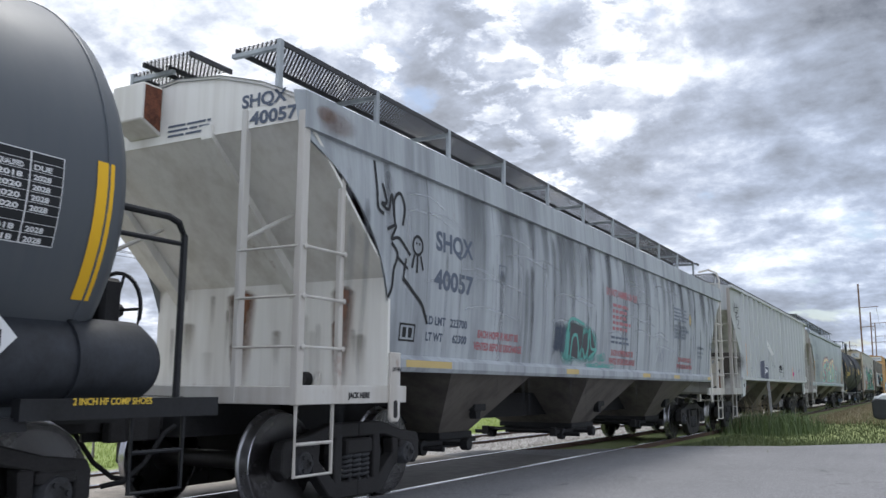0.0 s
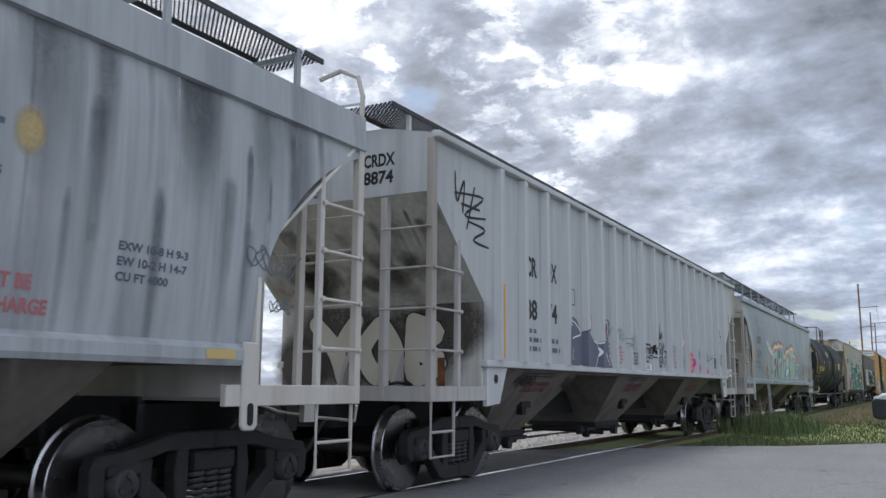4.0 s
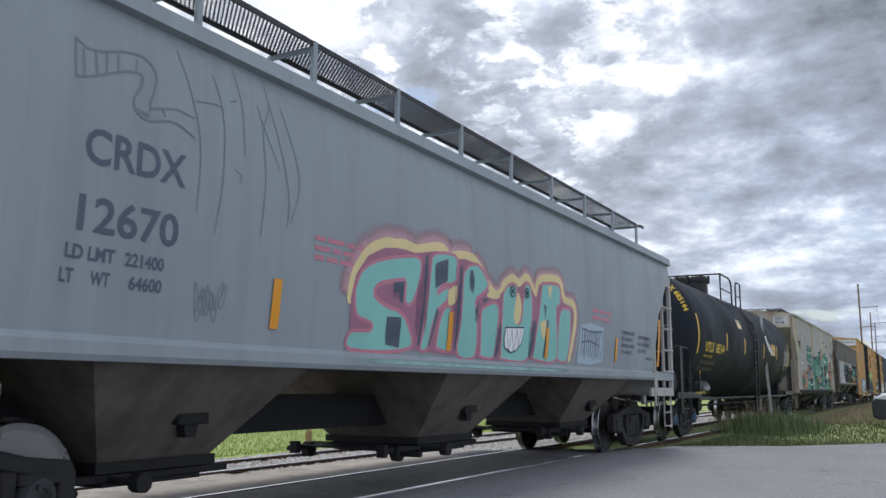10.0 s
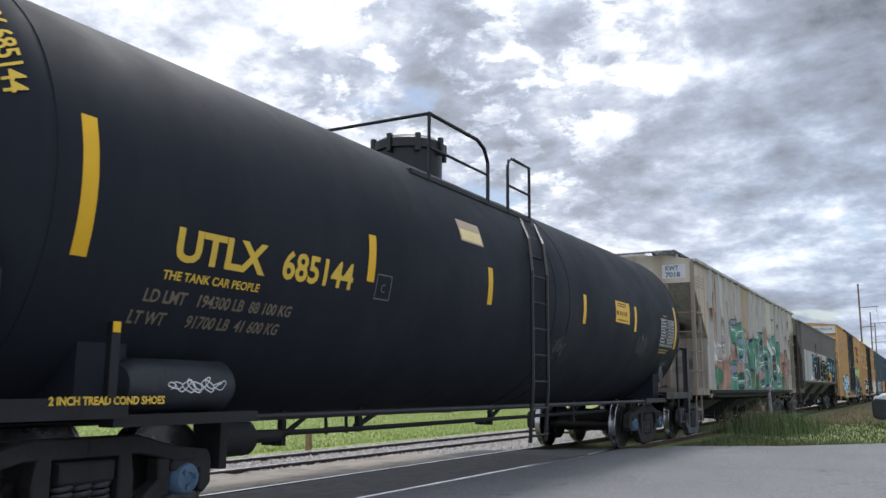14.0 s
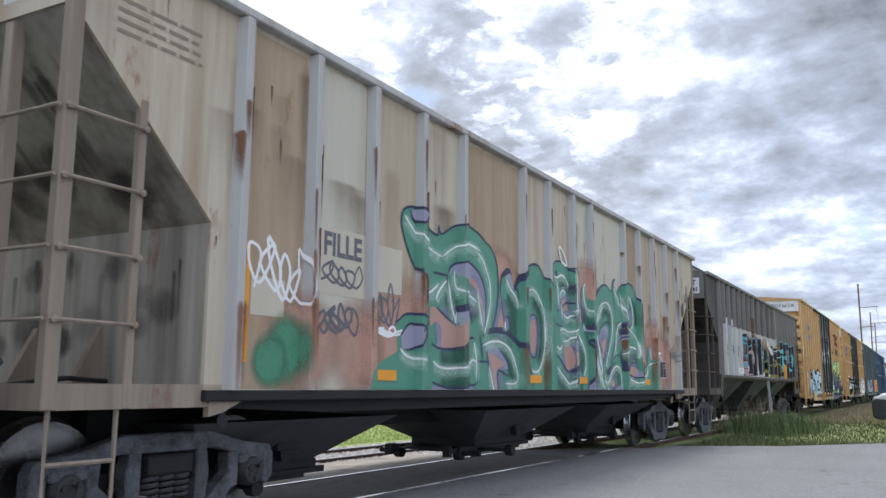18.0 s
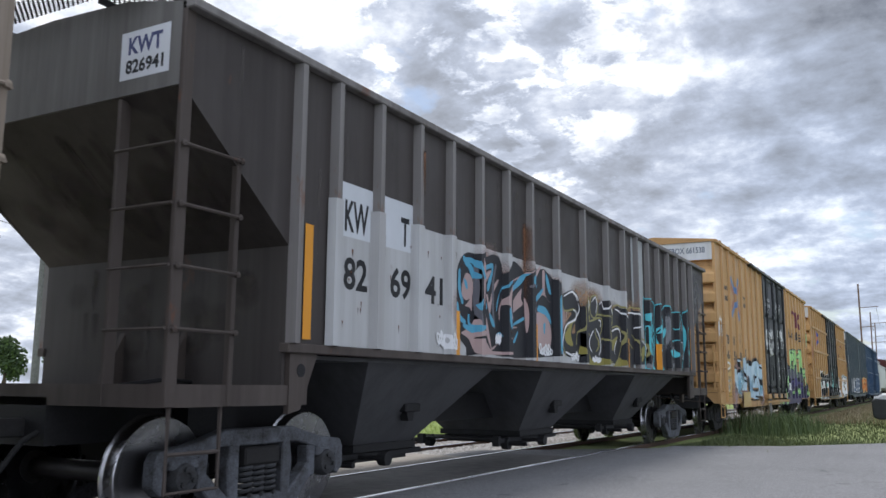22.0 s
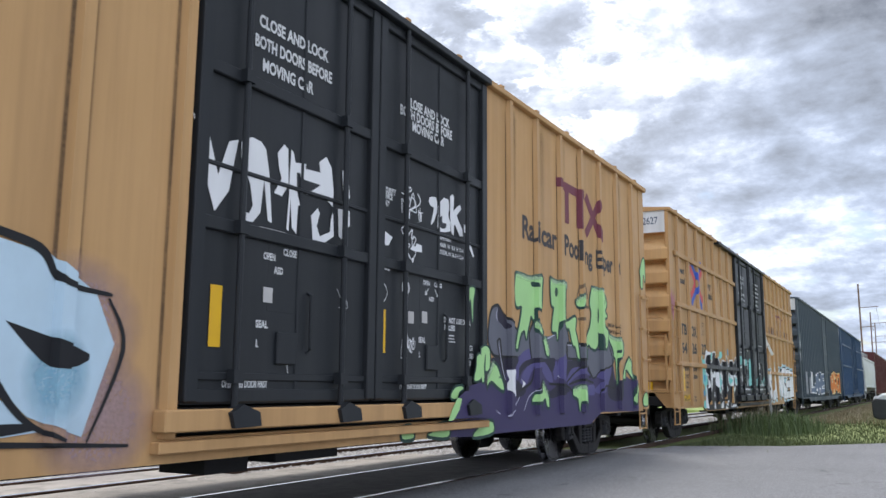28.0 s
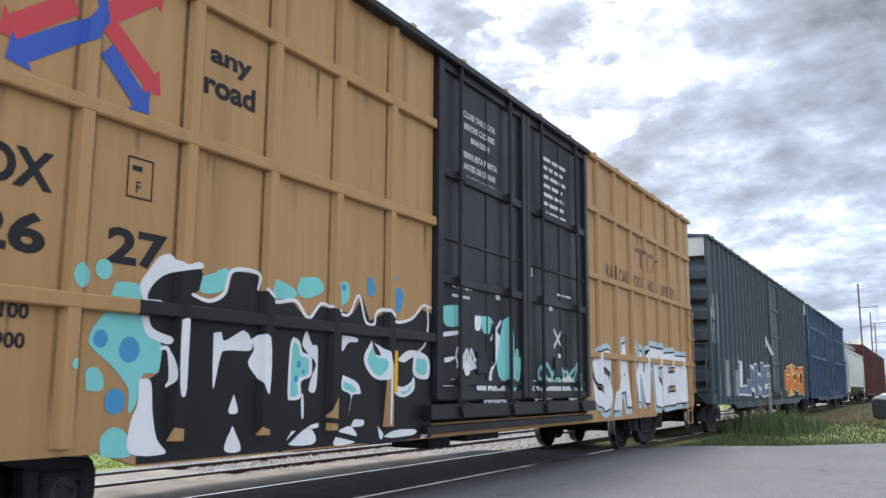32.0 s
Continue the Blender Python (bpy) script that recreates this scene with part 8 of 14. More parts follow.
def paint_tank(c, off, main):
    s = ROUND
    for u, a, b in ((1.04, 1.94, 2.84), (4.19, 2.12, 2.56), (6.71, 2.12, 2.56), (9.97, 2.11, 2.55), (12.58, 2.14, 2.58), (15.38, 1.94, 2.80)):
        if main or u < 15:
            Marks().rect(u + off, u + 0.12 + off, a, b).each(c, "reflective_strip", YELLOW, s)
    if not main:
        Marks().rect(15.73, 15.86, 1.68, 2.55).put(c, "reflective_strip", YELLOW, s)
        off -= 0.16
    else:
        off = -0.10
    Marks().rect(14.43 + off, 15.40 + off, 1.96, 2.50).put(c, "data_panel", INK, s, 1)
    m = Marks().rim(14.43 + off, 15.40 + off, 1.96, 2.50, 0.006)
    for k in range(1, 9):
        m.rect(14.43 + off, 15.40 + off, 1.96 + 0.06 * k, 1.963 + 0.06 * k)
    m.rect(14.93 + off, 14.94 + off, 1.96, 2.50).rect(15.17 + off, 15.18 + off, 1.96, 2.50)
    for k in range(9 if main else 0):
        for a0, n0, w0 in ((14.46, 6 - k % 3, 0.05), (14.98, 3, 0.045), (15.21, 3, 0.045)):
            for q in range(n0):
                m.rect(a0 + off + (w0 + 0.012) * q, a0 + off + (w0 + 0.012) * q + w0, 1.982 + 0.06 * k, 2.000 + 0.06 * k)
    m.put(c, "data_table", INK_WHITE, s, 2)
    if not main:
        for k, (p, q) in enumerate((("2018", "2028"), ("2018", "2028"), ("", ""), ("2020", "2028"), ("2020", "2028"), ("2020", "2028"), ("2018", "2028"), ("QUALIFIED", "DUE"))):
            if p:
                lettered(c, p, 14.97 + off, 1.972 + 0.06 * k, 0.030, INK_WHITE, s, 0.16, 0.0015)
                lettered(c, q, 15.20 + off, 1.972 + 0.06 * k, 0.030, INK_WHITE, s, 0.12, 0.0015)
        Marks().poly([(14.80, 1.42), (15.06, 1.68), (15.32, 1.42), (15.06, 1.16)]).put(c, "placard", INK_WHITE, side_flat(1.515), 1, "white diamond hazard placard with black stripes")
        m = Marks().rect(14.92, 15.22, 1.36, 1.46)
        for k in range(4):
            m.rect(14.97 + 0.06 * k, 15.0 + 0.06 * k, 1.51, 1.58)
        m.put(c, "placard_print", INK, side_flat(1.515), 2)
    lettered(c, "2 INCH TREAD COND SHOES" if main else "2 INCH HF COMP SHOES", 15.75 if not main else 1.0, 1.03, 0.05 if main else 0.042, INK_YELLOW, side_flat(1.482), 0.9 if main else 0.62, 0.003 if main else 0.0015)
    if not main:
        return
    lettered(c, "UTLX", 1.86, 2.02, 0.22, INK_YELLOW, s, 0.94, 0.012)
    lettered(c, "685144", 3.0, 2.02, 0.22, INK_YELLOW, s, 0.98, 0.008)
    lettered(c, "THE TANK CAR PEOPLE", 1.80, 1.88, 0.06, INK_YELLOW, s, 0.98, 0.002)
    worn = plain("worn_stencil", (0.20, 0.17, 0.12))
    for t, u, v, w in (("LD LMT", 1.70, 1.72, 0.38), ("194300 LB  88 100 KG", 2.20, 1.72, 1.05), ("LT WT", 1.64, 1.57, 0.32), ("91700 LB  41 600 KG", 2.16, 1.57, 1.02)):
        lettered(c, t, u, v, 0.085, worn, s, w, 0.003)
    Marks().rim(4.36, 4.62, 1.97, 2.21, 0.012).text("C", 4.45, 2.04, 0.08).put(c, "stencil_box", plain("worn_stencil_box", (0.16, 0.16, 0.16)), s)
    Marks().rect(11.52, 12.28, 2.24, 2.60).put(c, "notice_plate", YELLOW, s, 1, "yellow notice plate with black print")
    Marks().bars(11.62, 12.18, 2.50, 2.58, 2, 5, 0.55, 6).bars(11.56, 12.24, 2.34, 2.46, 1, 6, 0.6, 8).bars(11.60, 12.22, 2.26, 2.31, 1, 7, 0.5, 9).put(c, "notice_print", INK, s, 2)
    Marks().rect(6.12, 6.68, 2.80, 3.06).put(c, "notice_plate", spray("faded_plate", (0.42, 0.33, 0.24)), s, 1)
    Marks().rect(6.15, 6.65, 2.82, 2.95).put(c, "notice_plate", CREAM, s, 2)
    Marks().scribble(12.9, 13.5, 1.7, 2.2, 0.009, 9, 7).scribble(14.9, 15.3, 1.5, 1.7, 0.01, 10, 7).scribble(9.1, 9.5, 1.6, 1.9, 0.008, 11, 7).each(c, "graffiti_tag", plain("chalk", (0.22, 0.22, 0.22)), s, 2)
    Marks().poly([(14.55, 1.42), (14.72, 1.62), (14.89, 1.42), (14.72, 1.22)]).put(c, "placard_holder", BLACK, side_flat(1.43), 1)
    Marks().scribble(1.95, 2.5, 1.10, 1.22, 0.010, 21, 9).each(c, "graffiti_tag", INK_WHITE, side_flat(1.462), 1)
    # arcs of lettering on the shoulder and the head
    def dished(u):
        """Radius of the shell near its domed head."""
        return (TANK_R + 0.006) * math.sqrt(max(0.0, 1 - max(0.0, (0.87 - u) / 0.62) ** 2))
    t = Marks().text("UTLX 685144", 0, 0, 0.10, 0.98, 0.003)
    t.v = [(0.62 + b, 0.60 + a / 1.5) for a, b in t.v]
    t.put(c, "lettering", INK_YELLOW, ((lambda u, v: (dished(u) * math.sin(v), u, TANK_Z + dished(u) * math.cos(v))), (lambda a, b: []), (lambda a, b: [])), 1)

    def head(u, v):
        r2 = min(0.98, (u * u + (v - TANK_Z) ** 2) / TANK_R ** 2)
        return (u, 0.25 + 0.62 * (1 - math.sqrt(1 - r2)), v)
    hs = ((lambda u, v: (0.0, 0.0, v) if (u, v) == (0.0, 2.0) else head(u, v)), (lambda a, b: []), (lambda a, b: []))
    lettered(c, "UTLX 685144", 0.15, 3.26, 0.085, INK_YELLOW, hs, 0.70, 0.003)
    Marks().bars(0.15, 0.65, 2.92, 3.16, 5, 12, 0.3, 5).put(c, "small_lettering", INK_WHITE, hs)
    Marks().bars(14.40, 15.10, 1.82, 1.92, 2, 9, 0.5, 4).bars(14.5, 14.8, 2.54, 2.58, 1, 10, 0.6, 3).put(c, "small_lettering", spray("dull_yellow", (0.40, 0.27, 0.06)), s, 2)
# ---- soft spray and stroke letters ----
def soft_spray(name, base, rough=0.55, grain=0.35):
    """Sprayed paint or rust that thins out towards its rim: the mesh carries how thick it lies."""
    n = Nodes(name)
    a = n.t.nodes.new("ShaderNodeAttribute")
    a.attribute_name = "thick"
    f = n.noise(3.0, 7, 0.7, (1, 1, 0.6))
    g = n.noise(38.0, 3, 0.6)
    n.finish(n.mix(n.step(f, 0.3, 0.7, 0.0, 0.6), base, tuple(0.7 * c for c in base)), rough)
    w = n.math("MULTIPLY", a.outputs["Fac"], n.step(n.math("ADD", n.math("MULTIPLY", f, 0.65), n.math("MULTIPLY", g, 0.35)), 0.36, 0.60, 1.0 - grain, 1.0 + grain))
    n.link(n.math("MINIMUM", w, 1.0), n.b.inputs["Alpha"])
    return n.mat


class Mist:
    """Soft-edged patches in u, v; the third number is the thickness of the paint."""

    def __init__(self):
        self.v, self.f, self.h, self.n = [], [], [], 0

    def add(self, pts, faces):
        n = len(self.v)
        self.v += [tuple(float(c) for c in p) for p in pts]
        self.h += [0.00005 * (self.n % 14)] * len(pts)
        self.n += 1
        self.f += [tuple(n + i for i in f) for f in faces]
        return self

    def blob(self, u, v, r, squash=1.0, thick=1.0, k=16):
        pts = [(u, v, thick)]
        for q, t in ((0.55, 0.85), (1.0, 0.0)):
            pts += [(u + r * q * math.cos(2 * math.pi * i / k), v + r * q * squash * math.sin(2 * math.pi * i / k), thick * t) for i in range(k)]
        fs = [(0, 1 + i, 1 + (i + 1) % k) for i in range(k)] + [(1 + i, 1 + k + i, 1 + k + (i + 1) % k, 1 + (i + 1) % k) for i in range(k)]
        return self.add(pts, fs)

    def trail(self, pts, w, thick=1.0, k=5, side=0.0, part=(0.0, 1.0), core=0.35):
        """A soft stroke."""
        q = smooth_path(pts, k)
        n = len(q)
        q = q[int(part[0] * (n - 1)):int(part[1] * (n - 1)) + 1]
        n = len(q)
        if n < 2:
            return self
        out = []
        for i, p in enumerate(q):
            d = q[min(i + 1, n - 1)] - q[max(i - 1, 0)]
            d = d.normalized() if d.length > 1e-6 else Vector((1, 0))
            nn = Vector((-d.y, d.x))
            e = min(1.0, i / 2.0, (n - 1 - i) / 2.0) * thick
            for o, t in ((-0.5, 0.0), (-0.5 * core, e), (0.5 * core, e), (0.5, 0.0)):
                c = p + nn * (side + o * w)
                out.append((c.x, c.y, t))
        return self.add(out, [(4 * i + j, 4 * i + j + 1, 4 * i + 5 + j, 4 * i + 4 + j) for i in range(n - 1) for j in range(3)])

    def run(self, u, v, length, w, thick=0.8, lean=0.0):
        """A streak that starts at v and fades out below."""
        rows = []
        for f, t, k in ((0.0, 0.3, 0.6), (0.06, 1.0, 1.0), (0.35, 0.7, 0.9), (0.7, 0.35, 0.75), (1.0, 0.0, 0.5)):
            for o, m in ((-1, 0.0), (-0.3, 1.0), (0.3, 1.0), (1, 0.0)):
                rows.append((u + lean * f + o * w * k, v - length * f, thick * t * m))
        return self.add(rows, [(4 * i + j, 4 * i + j + 1, 4 * i + 5 + j, 4 * i + 4 + j) for i in range(4) for j in range(3)])

    def put(self, car, name, mat, surface, layer=1, label=""):
        at, cu, cv = surface
        bm = bmesh.new()
        keep = bm.verts.layers.float.new("thick")
        vs = []
        for (a, b, t), h in zip(self.v, self.h):
            p = bm.verts.new((t, a, b))
            p[keep] = h
            vs.append(p)
        for f in self.f:
            bm.faces.new([vs[i] for i in f])
        us, ws = [p[0] for p in self.v], [p[1] for p in self.v]
        for c, no in [((0, q, 0), (0, 1, 0)) for q in cu(min(us), max(us))] + [((0, 0, q), (0, 0, 1)) for q in cv(min(ws), max(ws))]:
            bmesh.ops.bisect_plane(bm, geom=bm.verts[:] + bm.edges[:] + bm.faces[:], plane_co=c, plane_no=no)
        if FOOT.get(car.name, -9.0) > min(ws) and at(0.0, 2.0)[0] > 1.5:
            bmesh.ops.bisect_plane(bm, geom=bm.verts[:] + bm.edges[:] + bm.faces[:], plane_co=(0, 0, FOOT[car.name]), plane_no=(0, 0, 1), clear_inner=True)
        off = 0.0025 + 0.0009 * layer
        end = at(0.0, 2.0)[0] == 0.0
        for p in bm.verts:
            t, h = p.co.x, off + p[keep]
            x, y, z = at(p.co.y, p.co.z)
            p.co = (x, y - h, z) if end else (x + h, y, z)
            p[keep] = max(0.0, t)
        me = bpy.data.meshes.new(name)
        bm.to_mesh(me)
        bm.free()
        me.materials.append(mat)
        ob = new(name, me)
        ob.parent = car
        return tagged(ob, label, kind="stuff" if name in ("soot", "scuffing", "grime", "staining", "rust_run", "graffiti_streak", "soot_shade", "graffiti_glow", "graffiti_shade", "graffiti_ground", "graffiti_highlight") else "")


def letters(car, surf, glyphs, w, fill, line, lw=0.05, layer=3, rim=None, rw=0.05, shine=None, shade=None, glint=None, gw=0.028, taper=(0.8, 1.0, 0.8), sides=None):
    """Graffiti letters of round strokes: each letter an outline and a fill, with soft light and dark sides."""
    for i, paths in enumerate(glyphs):
        lay = layer + (i % 2) * 5
        groups = [(line, w + 2 * lw, "graffiti_outline", 1), (fill, w, "graffiti_fill", 2)]
        if rim:
            groups.insert(0, (rim, w + 2 * lw + 2 * rw, "graffiti_rim", 0))
        for mat, ww, nm, up in groups:
            m = Marks()
            for p in paths:
                m.stroke(p, ww, taper)
            m.put(car, nm, mat, surf, lay + up)
        s = sides[i] if sides else 1
        if shade:
            m = Mist()
            for p in paths:
                m.trail(p, w * 0.34, 0.55, 6, -s * w * 0.32, (0.05, 0.95))
            m.put(car, "graffiti_shade", shade, surf, lay + 3)
        if shine:
            m = Mist()
            for p in paths:
                m.trail(p, w * 0.34, 0.6, 6, s * w * 0.30, (0.08, 0.80))
            m.put(car, "graffiti_highlight", shine, surf, lay + 3.4)
        if glint:
            m = Marks()
            for p in paths:
                m.stroke(p, gw, (0.5, 1.0, 0.5), 7, s * w * 0.36, (0.08, 0.55)).stroke(p, gw * 0.8, (0.5, 1.0, 0.5), 7, s * w * 0.36, (0.68, 0.86))
            m.put(car, "graffiti_glint", glint, surf, lay + 4)


def rounded(q):
    """The closed outline with its corners eased."""
    return [tuple(p) for p in smooth_path(q + q[:1], 4)[:-1]]


def daub(car, surf, mat, layer, pts, name="graffiti_fill", sharp=False):
    """One sprayed patch with eased corners."""
    return Marks().poly(pts if sharp else rounded(pts)).put(car, name, mat, surf, layer)


def trace(car, surf, mat, layer, w, pts, name="graffiti_line", taper=(0.7, 1.0, 0.7)):
    """One sprayed line."""
    return Marks().stroke(pts, w, taper, 5).put(car, name, mat, surf, layer)


RUST_MIST = soft_spray("rust_bleed", (0.17, 0.075, 0.035), 0.85)
M_SALMON = soft_spray("mist_salmon", (0.48, 0.28, 0.215))
M_LILAC = soft_spray("mist_lilac", (0.30, 0.29, 0.46))
M_MINT = soft_spray("mist_mint", (0.44, 0.66, 0.56))
M_PINE = soft_spray("mist_pine", (0.022, 0.10, 0.070))
M_TAN = soft_spray("mist_tan", (0.40, 0.24, 0.13))
M_DARK = soft_spray("mist_dark", (0.060, 0.050, 0.045), 0.75)
M_MAUVE = soft_spray("mist_mauve", (0.42, 0.30, 0.33))
def end_soot_shade(c, zc, zl, yc):
    """Soot and painted shade on the slope sheet, soot on the bulkhead below it."""
    slope = ((lambda u, v: (0.0, 0.0, v) if (u, v) == (0.0, 2.0) else (u, 0.02 + (yc - 0.02) * (zc - v) / (zc - zl) - 0.004, v)), (lambda a, b: []), (lambda a, b: []))
    rnd = random.Random(int(zc * 100))
    m = Mist()
    # dark blobs low on the overhanging slope carry its shade as colour
    for k in range(16):
        m.blob(rnd.uniform(-1.1, 1.1), rnd.uniform(zl + 0.22, zl + 0.5), rnd.uniform(0.15, 0.30), 0.7, rnd.uniform(0.2, 0.6))
    for k in range(10):
        m.run(rnd.uniform(-1.2, 1.2), rnd.uniform(zc - 0.35, zc - 0.1), 0.6, rnd.uniform(0.03, 0.10), rnd.uniform(0.2, 0.5))
    m.put(c, "soot_shade", M_DARK, slope, 1)
    m = Mist()
    for k in range(14):
        m.blob(rnd.uniform(-1.1, 1.1), rnd.uniform(1.35, zl - 0.25), rnd.uniform(0.15, 0.25), 0.8, rnd.uniform(0.15, 0.5))
    for k in range(8):
        m.run(rnd.uniform(-1.3, 1.3), rnd.uniform(1.6, zl - 0.05), rnd.uniform(0.3, 0.5), rnd.uniform(0.02, 0.07), rnd.uniform(0.2, 0.6))
    m.put(c, "soot_shade", M_DARK, end_flat(yc), 0.4)


def paint_c5():
    c, s = C5, S5
    rib5 = RIBS5
    m = Mist()
    for u, v, r, q in ((4.0, 1.65, 0.75, 0.9), (3.2, 1.5, 0.5, 1.0), (2.4, 1.5, 0.6, 0.8), (4.9, 1.9, 0.8, 0.9), (9.3, 2.5, 0.7, 1.0), (12.3, 1.55, 0.75, 0.8), (13.4, 1.6, 0.85, 0.9), (6.0, 1.9, 0.9, 0.9), (7.2, 1.9, 0.8, 1.0), (8.8, 1.7, 0.8, 1.0), (10.6, 1.9, 0.9, 0.9), (12.9, 2.0, 0.6, 0.8), (6.2, 2.5, 0.6, 0.7)):
        m.blob(u, v, r, q, 0.85)
    m.put(c, "graffiti_ground", M_SALMON, s, 1)
    m = Mist()
    for u, v, r, q in ((5.5, 2.35, 0.42, 0.6), (5.9, 1.9, 0.4, 0.8), (4.6, 1.75, 0.35, 0.7), (10.4, 1.95, 0.30, 1.2), (8.75, 2.15, 0.3, 0.8), (11.4, 1.5, 0.3, 1.0), (6.55, 1.4, 0.3, 1.0), (9.6, 1.3, 0.4, 0.8)):
        m.blob(u, v, r, q, 0.75)
    m.put(c, "graffiti_ground", M_LILAC, s, 1.6)
    Marks().rect(2.62, 3.28, 1.95, 2.55).rect(1.75, 2.15, 1.70, 2.0).rect(3.5, 3.95, 2.05, 2.5).each(c, "buff_patch", spray("buff_paint", (0.50, 0.46, 0.38)), s, 2)
    m = Marks().text("FILLE", 2.66, 2.30, 0.20, 0.58, 0.012)
    m.scribble(2.64, 3.25, 2.0, 2.25, 0.03, 2, 5).scribble(2.6, 3.2, 1.6, 1.9, 0.035, 3, 6).scribble(3.5, 3.9, 1.7, 2.2, 0.03, 4, 4)
    m.each(c, "graffiti_tag", SMOKE, s, 3)
    Marks().scribble(1.72, 2.45, 1.80, 2.35, 0.035, 5, 6).scribble(3.5, 3.95, 1.62, 1.75, 0.03, 8, 4).each(c, "graffiti_tag", WHITE, s, 4)
    Mist().blob(2.2, 1.45, 0.3, 1.1).blob(2.0, 1.35, 0.25).put(c, "graffiti_fill", soft_spray("mist_green", (0.06, 0.24, 0.145)), s, 3)
    # the green piece: ground, lilac and salmon insides, ink lines, feathered edges
    dusk, dull, milk = spray("spray_dusk", (0.27, 0.27, 0.37)), spray("spray_dull_salmon", (0.40, 0.25, 0.21)), soft_spray("mist_milk", (0.62, 0.74, 0.70))

    def salmon(q, k):
        Mist().blob(sum(p[0] for p in q) / len(q), sum(p[1] for p in q) / len(q), 0.30, 1.1, 0.45).put(c, "graffiti_shade", M_LILAC, s, 7.0)
        daub(c, s, dull, k, q, "graffiti_patch")

    def edge(q, k):
        Mist().trail([(u, v - 0.03) for u, v in q], 0.20, 0.42).put(c, "graffiti_highlight", M_MINT, s, k)
        Mist().trail(q, 0.055, 0.62).put(c, "graffiti_highlight", milk, s, 9.5)
        trace(c, s, WHITE, 10.2, 0.014, q, "graffiti_glint", (0.3, 1.0, 0.3))

    Marks().poly([(3.30, 1.10), (3.36, 1.30), (3.9, 1.50), (4.5, 1.55), (5.4, 1.30), (7.3, 1.30), (9.6, 1.30), (11.9, 1.32), (12.3, 1.10)]).put(c, "graffiti_ground", GREEN, s, 2.6)
    daub(c, s, GREEN, 3, [(3.93, 2.76), (3.94, 2.89), (4.02, 2.96), (4.18, 2.99), (4.36, 2.96), (4.42, 2.84), (4.65, 2.76), (4.69, 2.87), (4.75, 2.8), (5.05, 2.94), (5.37, 2.99), (5.67, 2.94), (5.72, 2.03), (5.16, 1.89), (4.77, 1.88), (4.44, 1.88), (4.35, 2.23), (4.18, 2.37), (4.02, 2.58)], "graffiti_ground", True)
    daub(c, s, GREEN, 3.5, [(3.86, 1.78), (4.03, 1.87), (4.3, 1.89), (4.5, 1.87), (4.86, 1.93), (5.37, 2.07), (5.42, 1.09), (3.91, 1.09)], "graffiti_ground", True)
    daub(c, s, GREEN, 4, [(4.95, 2.58), (5.37, 2.83), (5.66, 2.9), (5.91, 2.86), (6.06, 2.74), (6.18, 2.53), (6.23, 2.39), (6.2, 2.16), (6.31, 2.09), (6.25, 2.36), (6.3, 2.51), (6.43, 2.6), (6.53, 2.59), (6.53, 2.53), (6.65, 2.38), (6.74, 2.51), (6.92, 2.65), (7.2, 2.78), (7.45, 2.78), (7.66, 2.63), (7.88, 2.51), (8.05, 2.51), (8.05, 1.02), (4.59, 1.05), (4.56, 1.6), (4.69, 1.71), (4.76, 2.29)], "graffiti_ground", True)
    daub(c, s, GREEN, 4.5, [(7.94, 2.85), (7.98, 2.89), (8.11, 2.94), (8.27, 2.95), (8.41, 2.92), (8.53, 2.88), (8.68, 2.89), (8.71, 2.79), (8.75, 2.71), (8.81, 2.66), (8.89, 2.68), (8.93, 2.65), (8.93, 2.49), (8.98, 2.22), (9.09, 2.14), (9.06, 2.42), (9.09, 2.6), (9.21, 2.71), (9.29, 2.73), (9.25, 2.63), (9.42, 2.49), (9.62, 2.5), (9.63, 2.66), (9.71, 2.49), (9.8, 2.62), (10.07, 2.78), (10.14, 1.05), (8.08, 1.05)], "graffiti_ground", True)
    daub(c, s, GREEN, 5, [(9.71, 2.48), (9.85, 2.68), (10.1, 2.8), (10.34, 2.82), (10.52, 2.75), (10.59, 2.81), (10.62, 2.9), (10.75, 2.97), (10.72, 2.86), (10.85, 2.76), (11.03, 2.88), (11.32, 2.97), (11.7, 2.96), (11.92, 2.81), (12.04, 2.64), (12.09, 2.03), (12.02, 1.63), (12.08, 1.33), (12.22, 1.46), (12.52, 1.58), (12.54, 1.88), (12.71, 1.94), (12.86, 1.68), (13.14, 1.67), (13.19, 1.07), (9.54, 1.04)], "graffiti_ground", True)
    Mist().trail([(5.89, 1.59), (6.36, 1.62), (6.57, 1.43), (6.61, 1.22)], 0.34, 0.6).put(c, "graffiti_shade", M_PINE, s, 5.8)
    Mist().trail([(4.71, 1.49), (4.96, 1.48), (5.23, 1.51)], 0.34, 0.6).put(c, "graffiti_shade", M_PINE, s, 5.9)
    Mist().trail([(7.21, 2.31), (7.45, 2.19), (7.51, 1.79), (7.37, 1.45)], 0.34, 0.6).put(c, "graffiti_shade", M_PINE, s, 6)
    Mist().trail([(5.18, 2.03), (5.41, 2.08), (5.64, 2.02)], 0.34, 0.6).put(c, "graffiti_shade", M_PINE, s, 5.8)
    Mist().trail([(6.42, 2.31), (6.59, 2.12), (6.6, 1.73)], 0.34, 0.6).put(c, "graffiti_shade", M_PINE, s, 5.9)
    Mist().trail([(4.97, 2.22), (4.98, 2.01), (5.1, 1.85)], 0.34, 0.6).put(c, "graffiti_shade", M_PINE, s, 6)
    Mist().trail([(4.72, 1.26), (5.08, 1.22), (5.45, 1.24)], 0.34, 0.6).put(c, "graffiti_shade", M_PINE, s, 5.8)
